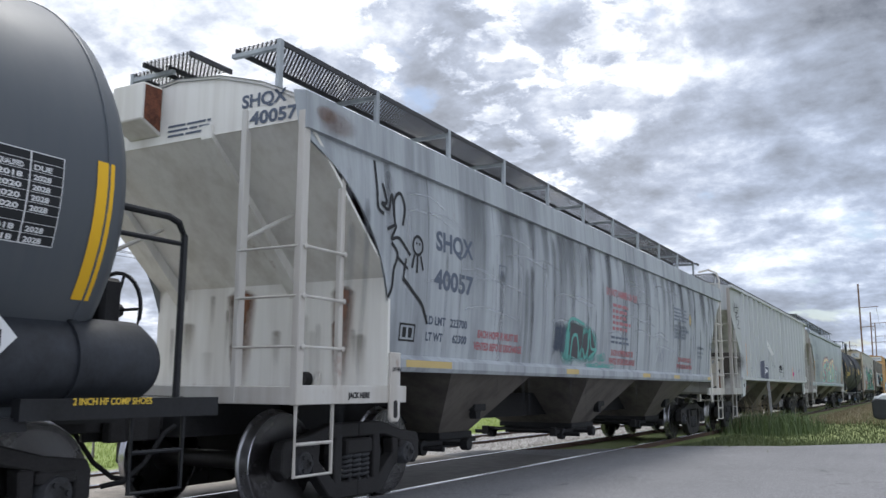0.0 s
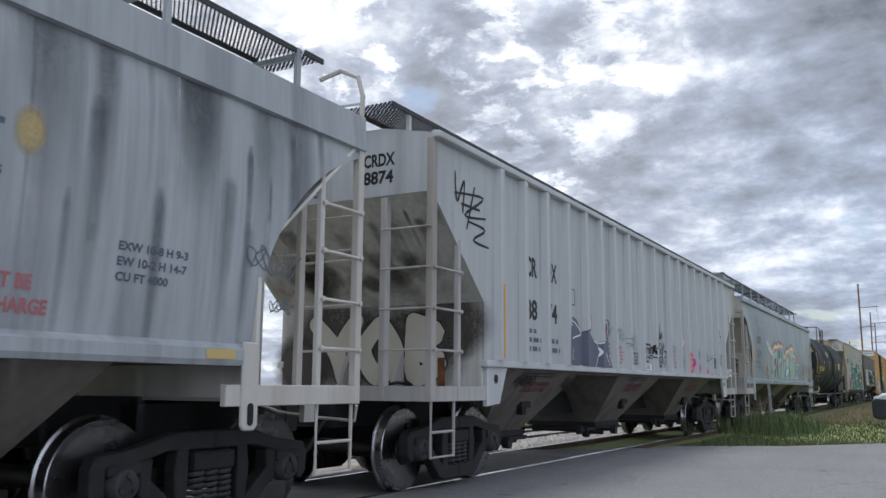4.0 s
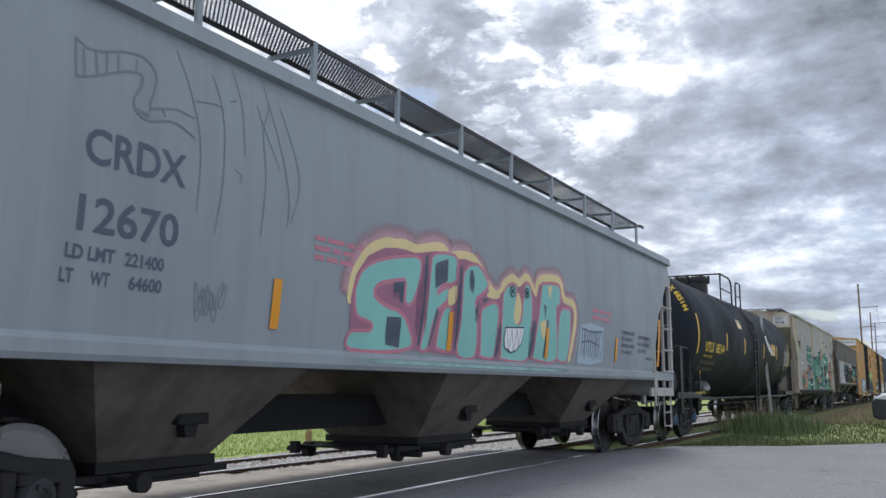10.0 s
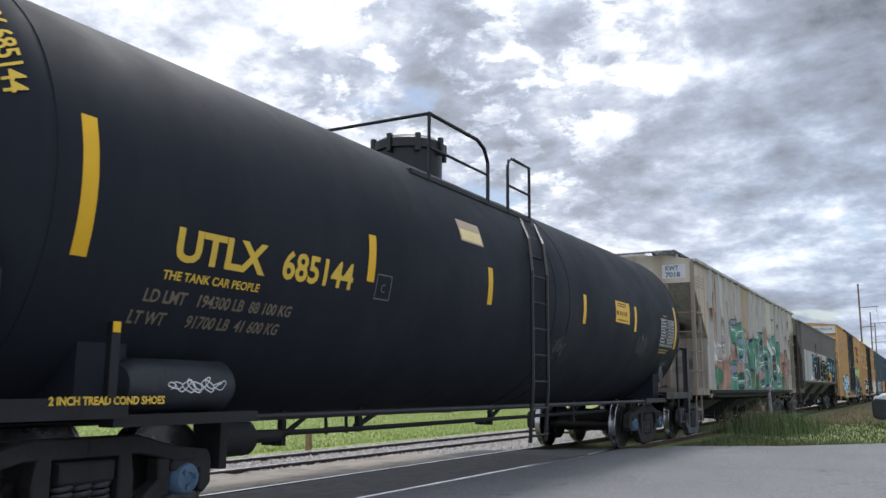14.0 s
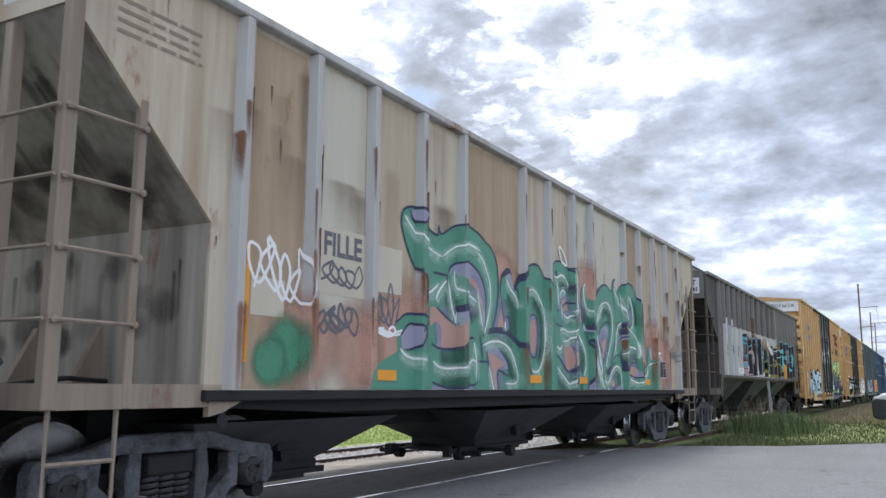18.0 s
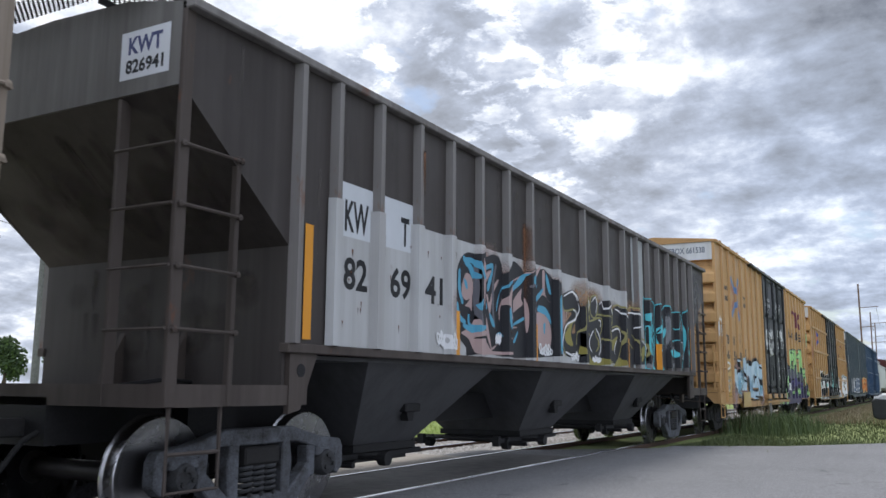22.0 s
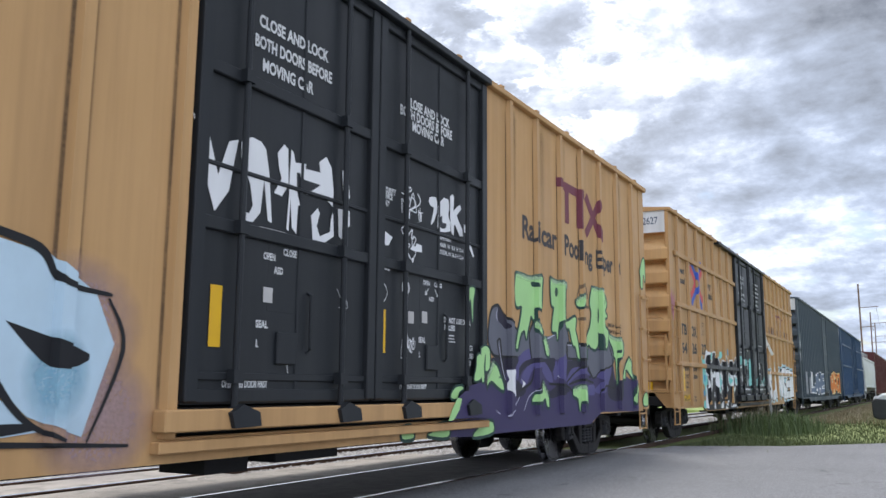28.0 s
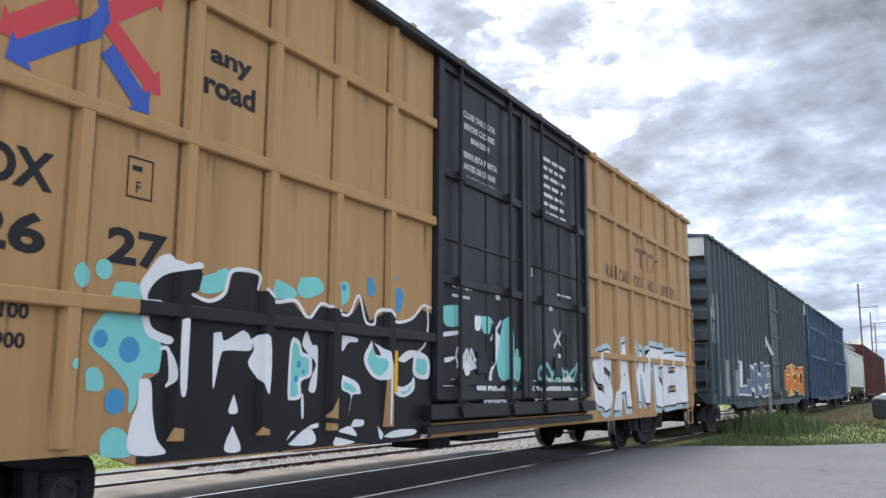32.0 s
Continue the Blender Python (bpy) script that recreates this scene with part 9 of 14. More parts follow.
    Mist().trail([(8.18, 2.59), (8.34, 2.65), (8.49, 2.62), (8.57, 2.46)], 0.34, 0.6).put(c, "graffiti_shade", M_PINE, s, 5.9)
    Mist().trail([(8.77, 1.89), (9, 1.76), (9.1, 1.58), (9.02, 1.35)], 0.34, 0.6).put(c, "graffiti_shade", M_PINE, s, 6)
    Mist().trail([(9.14, 2.34), (9.27, 2.17), (9.48, 2)], 0.34, 0.6).put(c, "graffiti_shade", M_PINE, s, 5.8)
    Mist().trail([(8.14, 1.33), (8.38, 1.17), (8.72, 1.13), (9.15, 1.17)], 0.34, 0.6).put(c, "graffiti_shade", M_PINE, s, 5.9)
    Mist().trail([(8.81, 2.51), (8.88, 2.3)], 0.34, 0.6).put(c, "graffiti_shade", M_PINE, s, 6)
    Mist().trail([(9.97, 2.32), (10.15, 2.44), (10.39, 2.38), (10.44, 2.15)], 0.34, 0.6).put(c, "graffiti_shade", M_PINE, s, 5.8)
    Mist().trail([(9.53, 1.8), (9.67, 1.48), (9.85, 1.21)], 0.34, 0.6).put(c, "graffiti_shade", M_PINE, s, 5.9)
    Mist().trail([(10.35, 1.31), (10.59, 1.42), (10.8, 1.4), (10.9, 1.15)], 0.34, 0.6).put(c, "graffiti_shade", M_PINE, s, 6)
    Mist().trail([(11.59, 2.66), (11.81, 2.51), (11.87, 2.2)], 0.34, 0.6).put(c, "graffiti_shade", M_PINE, s, 5.8)
    Mist().trail([(11.4, 1.7), (11.71, 1.75), (11.93, 1.64)], 0.34, 0.6).put(c, "graffiti_shade", M_PINE, s, 5.9)
    daub(c, s, dusk, 6.4, [(4.91, 2.4), (5.09, 2.51), (5.33, 2.56), (5.58, 2.5), (5.75, 2.36), (5.82, 2.16), (5.81, 1.92), (5.77, 1.77), (5.72, 1.91), (5.66, 2.09), (5.61, 2.27), (5.46, 2.32), (5.31, 2.36), (5.16, 2.36), (5.08, 2.41), (5.05, 2.47), (4.96, 2.38)], "graffiti_patch")
    daub(c, s, dusk, 6.5, [(5.08, 1.96), (5.29, 2.02), (5.33, 1.93), (5.38, 1.72), (5.31, 1.67), (5.1, 1.81)], "graffiti_patch")
    daub(c, s, dusk, 6.6, [(4.63, 1.88), (4.77, 1.83), (4.79, 1.57), (4.68, 1.57)], "graffiti_patch")
    daub(c, s, dusk, 6.7, [(5.98, 1.83), (6.16, 1.98), (6.2, 2.16), (6.24, 2.41), (6.31, 2.09), (6.4, 1.84)], "graffiti_patch")
    daub(c, s, dusk, 6.4, [(5.83, 1.68), (6.03, 1.67), (6.25, 1.57), (6.45, 1.41), (6.39, 1.37), (6.18, 1.37), (6.13, 1.29), (6.18, 1.04), (6.06, 1.04), (5.97, 1.32), (5.89, 1.48)], "graffiti_patch")
    daub(c, s, dusk, 6.5, [(7.08, 1.82), (7.12, 2.03), (7.21, 2.1), (7.33, 2.08), (7.39, 1.87), (7.34, 1.62), (7.24, 1.54), (7.13, 1.61)], "graffiti_patch")
    daub(c, s, dusk, 6.6, [(4.59, 1.17), (4.83, 1.14), (5.14, 1.14), (5.49, 1.15), (5.51, 1.05), (4.59, 1.05)], "graffiti_patch")
    daub(c, s, dusk, 6.7, [(6.27, 1.07), (6.38, 1.12), (6.7, 1.05), (6.27, 1.04)], "graffiti_patch")
    daub(c, s, dusk, 6.4, [(6.4, 2.56), (6.53, 2.59), (6.58, 2.49), (6.63, 2.37), (6.49, 2.41), (6.39, 2.49)], "graffiti_patch")
    daub(c, s, dusk, 6.5, [(6.34, 1.94), (6.42, 2.01), (6.48, 1.97), (6.47, 1.83), (6.4, 1.82)], "graffiti_patch")
    daub(c, s, dusk, 6.6, [(4.1, 2.95), (4.26, 2.97), (4.36, 2.92), (4.27, 2.84), (4.15, 2.86)], "graffiti_patch")
    daub(c, s, dusk, 6.7, [(3.94, 1.66), (4.11, 1.78), (4.31, 1.73), (4.21, 1.55), (3.99, 1.51)], "graffiti_patch")
    daub(c, s, dusk, 6.4, [(8.24, 2.42), (8.3, 2.49), (8.4, 2.5), (8.47, 2.45), (8.49, 2.36), (8.54, 2.26), (8.53, 2.17), (8.35, 2.11), (8.28, 2.25)], "graffiti_patch")
    daub(c, s, dusk, 6.5, [(8.63, 1.83), (8.75, 1.82), (8.86, 1.74), (8.92, 1.61), (8.9, 1.48), (8.8, 1.39), (8.71, 1.35), (8.64, 1.47)], "graffiti_patch")
    daub(c, s, dusk, 6.6, [(8.33, 1.8), (8.59, 1.83), (8.63, 1.64), (8.61, 1.42), (8.43, 1.4), (8.37, 1.54)], "graffiti_patch")
    daub(c, s, dusk, 6.7, [(8.21, 1.57), (8.32, 1.55), (8.4, 1.44), (8.28, 1.49)], "graffiti_patch")
    daub(c, s, dusk, 6.4, [(9.19, 1.05), (9.39, 1.21), (9.51, 1.36), (9.59, 1.22), (9.87, 1.14), (10.05, 1.06)], "graffiti_patch")
    daub(c, s, dusk, 6.5, [(8.9, 2.68), (8.96, 2.66), (9, 2.46), (9.09, 2.14), (9, 2.16), (8.96, 2.26)], "graffiti_patch")
    daub(c, s, dusk, 6.6, [(9.2, 2.08), (9.41, 2.07), (9.48, 2), (9.28, 2.02)], "graffiti_patch")
    daub(c, s, dusk, 6.7, [(9.86, 1.94), (9.95, 2.05), (10.09, 2.12), (10.24, 2.14), (10.31, 2.09), (10.29, 1.99), (10.11, 1.7), (9.99, 1.5), (9.91, 1.69), (9.86, 1.81)], "graffiti_patch")
    daub(c, s, dusk, 6.4, [(11.3, 1.51), (11.5, 1.57), (11.77, 1.59), (11.96, 1.49), (11.99, 1.33), (11.72, 1.33), (11.43, 1.38), (11.3, 1.44)], "graffiti_patch")
    daub(c, s, dusk, 6.5, [(10.5, 1.56), (10.66, 1.77), (10.85, 1.95), (11.05, 2.04), (11.29, 2.05), (10.92, 1.9), (10.7, 1.72), (10.62, 1.6)], "graffiti_patch")
    daub(c, s, dusk, 6.6, [(10.44, 1.04), (10.6, 1.14), (10.81, 1.19), (10.98, 1.18), (11.01, 1.03)], "graffiti_patch")
    daub(c, s, dusk, 6.7, [(11.31, 2.55), (11.41, 2.63), (11.51, 2.52), (11.54, 2.25), (11.39, 2.16), (11.28, 2.19)], "graffiti_patch")
    daub(c, s, dusk, 6.4, [(10.65, 2.9), (10.78, 2.97), (10.73, 2.86), (10.85, 2.74), (10.74, 2.81)], "graffiti_patch")
    daub(c, s, dusk, 6.5, [(12.73, 1.91), (12.86, 1.85), (12.89, 1.67), (12.76, 1.75)], "graffiti_patch")
    salmon([(5.26, 2.4), (5.43, 2.4), (5.6, 2.34), (5.68, 2.21), (5.75, 2.1), (5.74, 1.91), (5.68, 2.07), (5.59, 2.26), (5.43, 2.33)], 7.2)
    salmon([(4.51, 1.98), (4.65, 1.99), (4.86, 1.9), (5.09, 1.82), (5.3, 1.94), (5.36, 1.72), (5.14, 1.6), (4.88, 1.56), (4.76, 1.57), (4.75, 1.77), (4.64, 1.84), (4.52, 1.79)], 7.3)
    salmon([(6.13, 1.84), (6.23, 2.08), (6.27, 2.06), (6.37, 1.85)], 7.4)
    salmon([(5.89, 1.57), (6.14, 1.51), (6.33, 1.42), (6.16, 1.37), (6.11, 1.27), (6.16, 1.04), (6.09, 1.06), (6, 1.32)], 7.5)
    salmon([(7.12, 1.82), (7.15, 1.99), (7.23, 2.04), (7.31, 2.02), (7.34, 1.87), (7.3, 1.64), (7.23, 1.59), (7.16, 1.63)], 7.2)
    salmon([(8.3, 2.39), (8.39, 2.43), (8.47, 2.33), (8.49, 2.27), (8.41, 2.24), (8.34, 2.29)], 7.3)
    salmon([(8.64, 1.66), (8.73, 1.65), (8.77, 1.49), (8.72, 1.41), (8.66, 1.47)], 7.4)
    salmon([(8.36, 1.74), (8.58, 1.78), (8.61, 1.44), (8.45, 1.42), (8.39, 1.56)], 7.5)
    salmon([(8.96, 2.64), (9.05, 2.65), (9.05, 2.42), (9.11, 2.14), (9.05, 2.18), (9, 2.43)], 7.2)
    salmon([(9.98, 1.86), (10.12, 1.93), (10.21, 1.92), (10.16, 1.78), (10.06, 1.62), (10, 1.67)], 7.3)
    salmon([(11.38, 1.5), (11.71, 1.52), (11.93, 1.45), (11.72, 1.34), (11.41, 1.41)], 7.4)
    salmon([(10.35, 1.26), (10.55, 1.28), (10.64, 1.19), (10.44, 1.18)], 7.5)
    salmon([(11.33, 2.5), (11.44, 2.54), (11.5, 2.46), (11.49, 2.25), (11.39, 2.19)], 7.2)
    salmon([(11.36, 1.32), (11.61, 1.33), (11.66, 1.21), (11.43, 1.18)], 7.3)
    trace(c, s, NAVY_INK, 8.2, 0.030, [(4.35, 2.23), (4.18, 2.37), (4.02, 2.58), (3.93, 2.76), (3.94, 2.89), (4.02, 2.96), (4.18, 2.99), (4.36, 2.96), (4.42, 2.84), (4.65, 2.77), (4.69, 2.88), (4.75, 2.8), (5.05, 2.94), (5.37, 2.99), (5.67, 2.94), (5.87, 2.85)])
    trace(c, s, NAVY_INK, 8.2, 0.030, [(4.36, 2.96), (4.27, 2.84), (4.15, 2.86), (4.1, 2.94)])
    trace(c, s, NAVY_INK, 8.2, 0.030, [(3.86, 1.78), (4.03, 1.87), (4.26, 1.88), (4.34, 1.83), (4.26, 1.71)])
    trace(c, s, NAVY_INK, 8.2, 0.030, [(3.94, 1.66), (4.11, 1.78), (4.31, 1.73), (4.21, 1.55), (3.99, 1.51)])
    trace(c, s, NAVY_INK, 8.2, 0.030, [(4.35, 2.23), (4.33, 2.05), (4.44, 1.88)])
    trace(c, s, NAVY_INK, 8.2, 0.030, [(4.91, 2.4), (4.98, 2.48), (5.21, 2.55), (5.45, 2.56), (5.68, 2.45), (5.81, 2.28), (5.83, 2.04), (5.78, 1.77)])
    trace(c, s, NAVY_INK, 8.2, 0.030, [(4.88, 2.35), (4.93, 2.15), (5.02, 1.93), (5.09, 1.83)])
    trace(c, s, NAVY_INK, 8.2, 0.030, [(4.58, 2.36), (4.88, 2.36)])
    trace(c, s, NAVY_INK, 8.2, 0.030, [(4.52, 2.17), (4.71, 2.19), (4.88, 2.32)])
    trace(c, s, NAVY_INK, 8.2, 0.030, [(4.65, 1.99), (4.86, 1.9), (5.09, 1.83)])
    trace(c, s, NAVY_INK, 8.2, 0.030, [(5.32, 2), (5.43, 1.98), (5.47, 1.94), (5.47, 1.88)])
    trace(c, s, NAVY_INK, 8.2, 0.030, [(4.56, 1.6), (4.7, 1.56), (4.93, 1.56), (5.12, 1.58), (5.26, 1.65), (5.43, 1.7), (5.52, 1.7), (5.55, 1.58), (5.57, 1.46)])
    trace(c, s, NAVY_INK, 8.2, 0.030, [(4.58, 1.2), (4.83, 1.15), (5.09, 1.14), (5.37, 1.17), (5.59, 1.2), (5.6, 1.4)])
    trace(c, s, NAVY_INK, 8.2, 0.030, [(5.91, 2.86), (6.09, 2.72), (6.17, 2.5), (6.15, 2.17), (6.02, 1.83)])
    trace(c, s, NAVY_INK, 8.2, 0.030, [(6.37, 1.85), (6.29, 2.09), (6.24, 2.34), (6.29, 2.53), (6.41, 2.59), (6.51, 2.6), (6.55, 2.57)])
    trace(c, s, NAVY_INK, 8.2, 0.030, [(6.64, 2.37), (6.75, 2.51), (6.92, 2.64), (7.2, 2.77), (7.45, 2.78), (7.66, 2.63), (7.85, 2.49)])
    trace(c, s, NAVY_INK, 8.2, 0.030, [(6.64, 2.37), (6.75, 2.38), (6.78, 2.17)])
    trace(c, s, NAVY_INK, 8.2, 0.030, [(5.83, 1.68), (5.89, 1.45), (6.01, 1.22), (6.07, 1.05)])
    trace(c, s, NAVY_INK, 8.2, 0.030, [(6.06, 1.68), (6.33, 1.54), (6.45, 1.41), (6.47, 1.3), (6.37, 1.31), (6.18, 1.35), (6.15, 1.25), (6.19, 1.04)])
    trace(c, s, NAVY_INK, 8.2, 0.030, [(6.37, 2), (6.47, 2.01), (6.48, 1.8), (6.41, 1.82)])
    trace(c, s, NAVY_INK, 8.2, 0.030, [(5.68, 1.74), (5.72, 1.59), (5.75, 1.49)])
    trace(c, s, NAVY_INK, 8.2, 0.030, [(5.63, 1.5), (5.63, 1.45), (5.88, 1.45)])
    trace(c, s, NAVY_INK, 8.2, 0.030, [(7.01, 1.52), (7.15, 1.39), (7.23, 1.09)])
    trace(c, s, NAVY_INK, 8.2, 0.030, [(7.08, 1.82), (7.12, 2.03), (7.21, 2.1), (7.33, 2.08), (7.39, 1.87), (7.34, 1.62), (7.24, 1.54), (7.13, 1.61), (7.08, 1.82)])
    trace(c, s, NAVY_INK, 8.2, 0.030, [(7.98, 2.89), (8.11, 2.94), (8.27, 2.95), (8.41, 2.92), (8.54, 2.89), (8.68, 2.89)])
    trace(c, s, NAVY_INK, 8.2, 0.030, [(8.1, 2.22), (8.27, 2.29), (8.48, 2.37), (8.71, 2.37), (8.96, 2.39), (9.14, 2.32), (9.23, 2.16)])
    trace(c, s, NAVY_INK, 8.2, 0.030, [(8.05, 2.05), (8.18, 2.02), (8.31, 2.03)])
    trace(c, s, NAVY_INK, 8.2, 0.030, [(8.54, 2.89), (8.71, 2.79), (8.77, 2.67), (8.85, 2.38)])
    trace(c, s, NAVY_INK, 8.2, 0.030, [(8.76, 2.64), (8.83, 2.66), (8.93, 2.65)])
    trace(c, s, NAVY_INK, 8.2, 0.030, [(8.62, 2.17), (8.78, 2.16), (8.96, 2.2), (8.94, 2.4)])
    trace(c, s, NAVY_INK, 8.2, 0.030, [(9.27, 2.73), (9.15, 2.67), (9.08, 2.55), (9.06, 2.4), (9.12, 2.15), (9.24, 1.97), (9.39, 1.84), (9.46, 1.65)])
    trace(c, s, NAVY_INK, 8.2, 0.030, [(9.63, 2.66), (9.71, 2.49), (9.78, 2.14)])
    trace(c, s, NAVY_INK, 8.2, 0.030, [(9.71, 2.47), (9.8, 2.62), (10.07, 2.78)])
    trace(c, s, NAVY_INK, 8.2, 0.030, [(8.72, 1.86), (8.86, 1.77), (8.95, 1.62), (8.93, 1.46), (8.83, 1.37), (8.73, 1.34)])
    trace(c, s, NAVY_INK, 8.2, 0.030, [(8.08, 1.6), (8.21, 1.55), (8.36, 1.45), (8.5, 1.38), (8.62, 1.38)])
    trace(c, s, NAVY_INK, 8.2, 0.030, [(9.83, 1.93), (10.06, 1.69)])
    trace(c, s, NAVY_INK, 8.2, 0.030, [(8.12, 1.1), (8.21, 1.06)])
    trace(c, s, NAVY_INK, 8.2, 0.030, [(9.22, 1.05), (9.39, 1.21), (9.52, 1.56)])
    trace(c, s, NAVY_INK, 8.2, 0.030, [(9.72, 2.51), (9.85, 2.68), (10.1, 2.8), (10.34, 2.81), (10.5, 2.75)])
    trace(c, s, NAVY_INK, 8.2, 0.030, [(9.61, 2.67), (9.69, 2.47), (9.77, 2.14)])
    trace(c, s, NAVY_INK, 8.2, 0.030, [(9.81, 2.15), (9.9, 2.36), (10.08, 2.51), (10.27, 2.54), (10.45, 2.47), (10.52, 2.32), (10.54, 2.11), (10.45, 1.88), (10.27, 1.56)])
    trace(c, s, NAVY_INK, 8.2, 0.030, [(9.85, 1.93), (9.95, 2.08), (10.09, 2.16), (10.28, 2.21), (10.4, 2.17), (10.42, 2.07), (10.33, 1.87), (10.19, 1.68), (10.03, 1.5)])
    trace(c, s, NAVY_INK, 8.2, 0.030, [(9.85, 1.91), (9.9, 1.71), (10.01, 1.45), (10.17, 1.11)])
    trace(c, s, NAVY_INK, 8.2, 0.030, [(10.52, 2.75), (10.59, 2.78), (10.62, 2.89), (10.71, 2.96), (10.78, 2.96)])
    trace(c, s, NAVY_INK, 8.2, 0.030, [(10.61, 2.77), (10.66, 2.59), (10.72, 2.46)])
    trace(c, s, NAVY_INK, 8.2, 0.030, [(10.85, 2.76), (11.03, 2.88), (11.32, 2.97), (11.7, 2.96), (11.92, 2.81), (12.04, 2.64), (12.09, 2.32)])
    trace(c, s, NAVY_INK, 8.2, 0.030, [(11.03, 2.82), (11.09, 2.58), (11.26, 2.28)])
    trace(c, s, NAVY_INK, 8.2, 0.030, [(11.33, 2.72), (11.54, 2.71), (11.67, 2.61), (11.73, 2.37), (11.65, 2.2)])
    trace(c, s, NAVY_INK, 8.2, 0.030, [(10.78, 2.25), (10.82, 2.11), (10.66, 1.88), (10.46, 1.57)])
    trace(c, s, NAVY_INK, 8.2, 0.030, [(10.5, 1.56), (10.66, 1.66), (10.88, 1.7), (11, 1.59), (11.05, 1.37), (10.99, 1.1)])
    trace(c, s, NAVY_INK, 8.2, 0.030, [(10.73, 1.74), (10.87, 1.92), (11.1, 2.01), (11.27, 2.03)])
    trace(c, s, NAVY_INK, 8.2, 0.030, [(10.85, 2.13), (10.91, 2.08), (11.07, 2.14), (11.27, 2.07)])
    trace(c, s, NAVY_INK, 8.2, 0.030, [(10.8, 2.17), (10.91, 2.24), (11.05, 2.22), (11.07, 2.13)])
    trace(c, s, NAVY_INK, 8.2, 0.030, [(11.32, 2.17), (11.71, 2.09), (11.96, 1.98)])
    trace(c, s, NAVY_INK, 8.2, 0.030, [(11.3, 1.51), (11.5, 1.57), (11.77, 1.59), (11.96, 1.49)])
    trace(c, s, NAVY_INK, 8.2, 0.030, [(11.28, 1.46), (11.51, 1.38), (11.77, 1.33), (12.16, 1.35)])
    trace(c, s, NAVY_INK, 8.2, 0.030, [(10.25, 1.41), (10.39, 1.44), (10.54, 1.56)])
    trace(c, s, NAVY_INK, 8.2, 0.030, [(12.22, 1.45), (12.53, 1.59), (12.6, 1.9)])
    trace(c, s, NAVY_INK, 8.2, 0.030, [(12.73, 1.91), (12.79, 1.78), (12.89, 1.67)])
    trace(c, s, NAVY_INK, 8.2, 0.030, [(10.48, 1.09), (10.64, 1.17), (10.85, 1.19)])
    trace(c, s, NAVY_INK, 8.6, 0.085, [(5.07, 1.99), (5.18, 2.03), (5.3, 2.03)])
    trace(c, s, NAVY_INK, 8.6, 0.085, [(5.78, 1.77), (5.91, 1.81), (6.2, 1.84), (6.43, 1.83), (6.68, 1.74), (6.85, 1.67), (7, 1.66)])
    trace(c, s, NAVY_INK, 8.6, 0.085, [(6.33, 2.53), (6.42, 2.59), (6.51, 2.6)])
    trace(c, s, NAVY_INK, 8.6, 0.085, [(6.66, 2.4), (6.79, 2.54), (6.99, 2.68)])
    trace(c, s, NAVY_INK, 8.6, 0.085, [(8.49, 1.88), (8.61, 1.87), (8.72, 1.86)])
    trace(c, s, NAVY_INK, 8.6, 0.085, [(8.58, 2.6), (8.66, 2.6), (8.69, 2.42), (8.66, 2.28)])
    trace(c, s, NAVY_INK, 8.6, 0.085, [(9.42, 1.87), (9.51, 1.78), (9.53, 1.6)])
    trace(c, s, NAVY_INK, 8.6, 0.085, [(8.63, 1.4), (8.72, 1.45)])
    trace(c, s, NAVY_INK, 8.6, 0.085, [(8.07, 2.78), (8.11, 2.74), (8.09, 2.7)])
    trace(c, s, NAVY_INK, 8.6, 0.085, [(9.28, 2.07), (9.47, 2.07), (9.59, 2.05)])
    trace(c, s, NAVY_INK, 8.6, 0.085, [(10.23, 1.41), (10.31, 1.4), (10.39, 1.46)])
    trace(c, s, NAVY_INK, 8.6, 0.085, [(10.99, 1.73), (11.06, 1.6), (11.11, 1.46), (11.23, 1.52)])
    trace(c, s, NAVY_INK, 8.6, 0.085, [(11.26, 2.31), (11.05, 2.19)])
    trace(c, s, NAVY_INK, 8.6, 0.085, [(10.91, 2.08), (11.15, 2.1)])
    edge([(3.97, 2.88), (4.11, 2.78), (4.28, 2.68), (4.54, 2.59), (4.76, 2.55)], 9)
    edge([(4.76, 2.55), (5.06, 2.7), (5.39, 2.78), (5.68, 2.74)], 9.1)
    edge([(4.36, 2.1), (4.53, 2.15), (4.7, 2.25)], 9.2)
    edge([(3.92, 1.53), (4.07, 1.45), (4.37, 1.42)], 9)
    edge([(5.6, 2.72), (5.74, 2.65), (5.85, 2.52), (5.94, 2.37), (5.94, 2.12), (5.84, 1.87), (5.78, 1.77)], 9.1)
    edge([(4.9, 2.31), (4.97, 2.07), (5.06, 1.87)], 9.2)
    edge([(5.05, 2.46), (5.05, 2.3), (5.17, 2.18)], 9)
    edge([(5.17, 2.21), (5.38, 2.19), (5.6, 2.13)], 9.1)
    edge([(5.61, 2.28), (5.66, 2.09), (5.75, 1.82)], 9.2)
    edge([(5.74, 1.63), (5.99, 1.69), (6.28, 1.69), (6.52, 1.6), (6.67, 1.43), (6.74, 1.28), (6.65, 1.2), (6.34, 1.2)], 9)
    edge([(4.57, 1.42), (4.72, 1.36), (4.94, 1.35), (5.21, 1.37), (5.39, 1.41), (5.5, 1.46), (5.59, 1.42)], 9.1)
    edge([(6.39, 2.52), (6.5, 2.4), (6.71, 2.27), (6.78, 2.15)], 9.2)
    edge([(7.06, 2.4), (7.25, 2.44), (7.45, 2.34), (7.61, 2.18), (7.64, 1.89), (7.61, 1.63), (7.47, 1.42), (7.32, 1.35), (7.18, 1.38)], 9)
    edge([(5.91, 1.41), (5.99, 1.22), (6.07, 1.06)], 9.1)
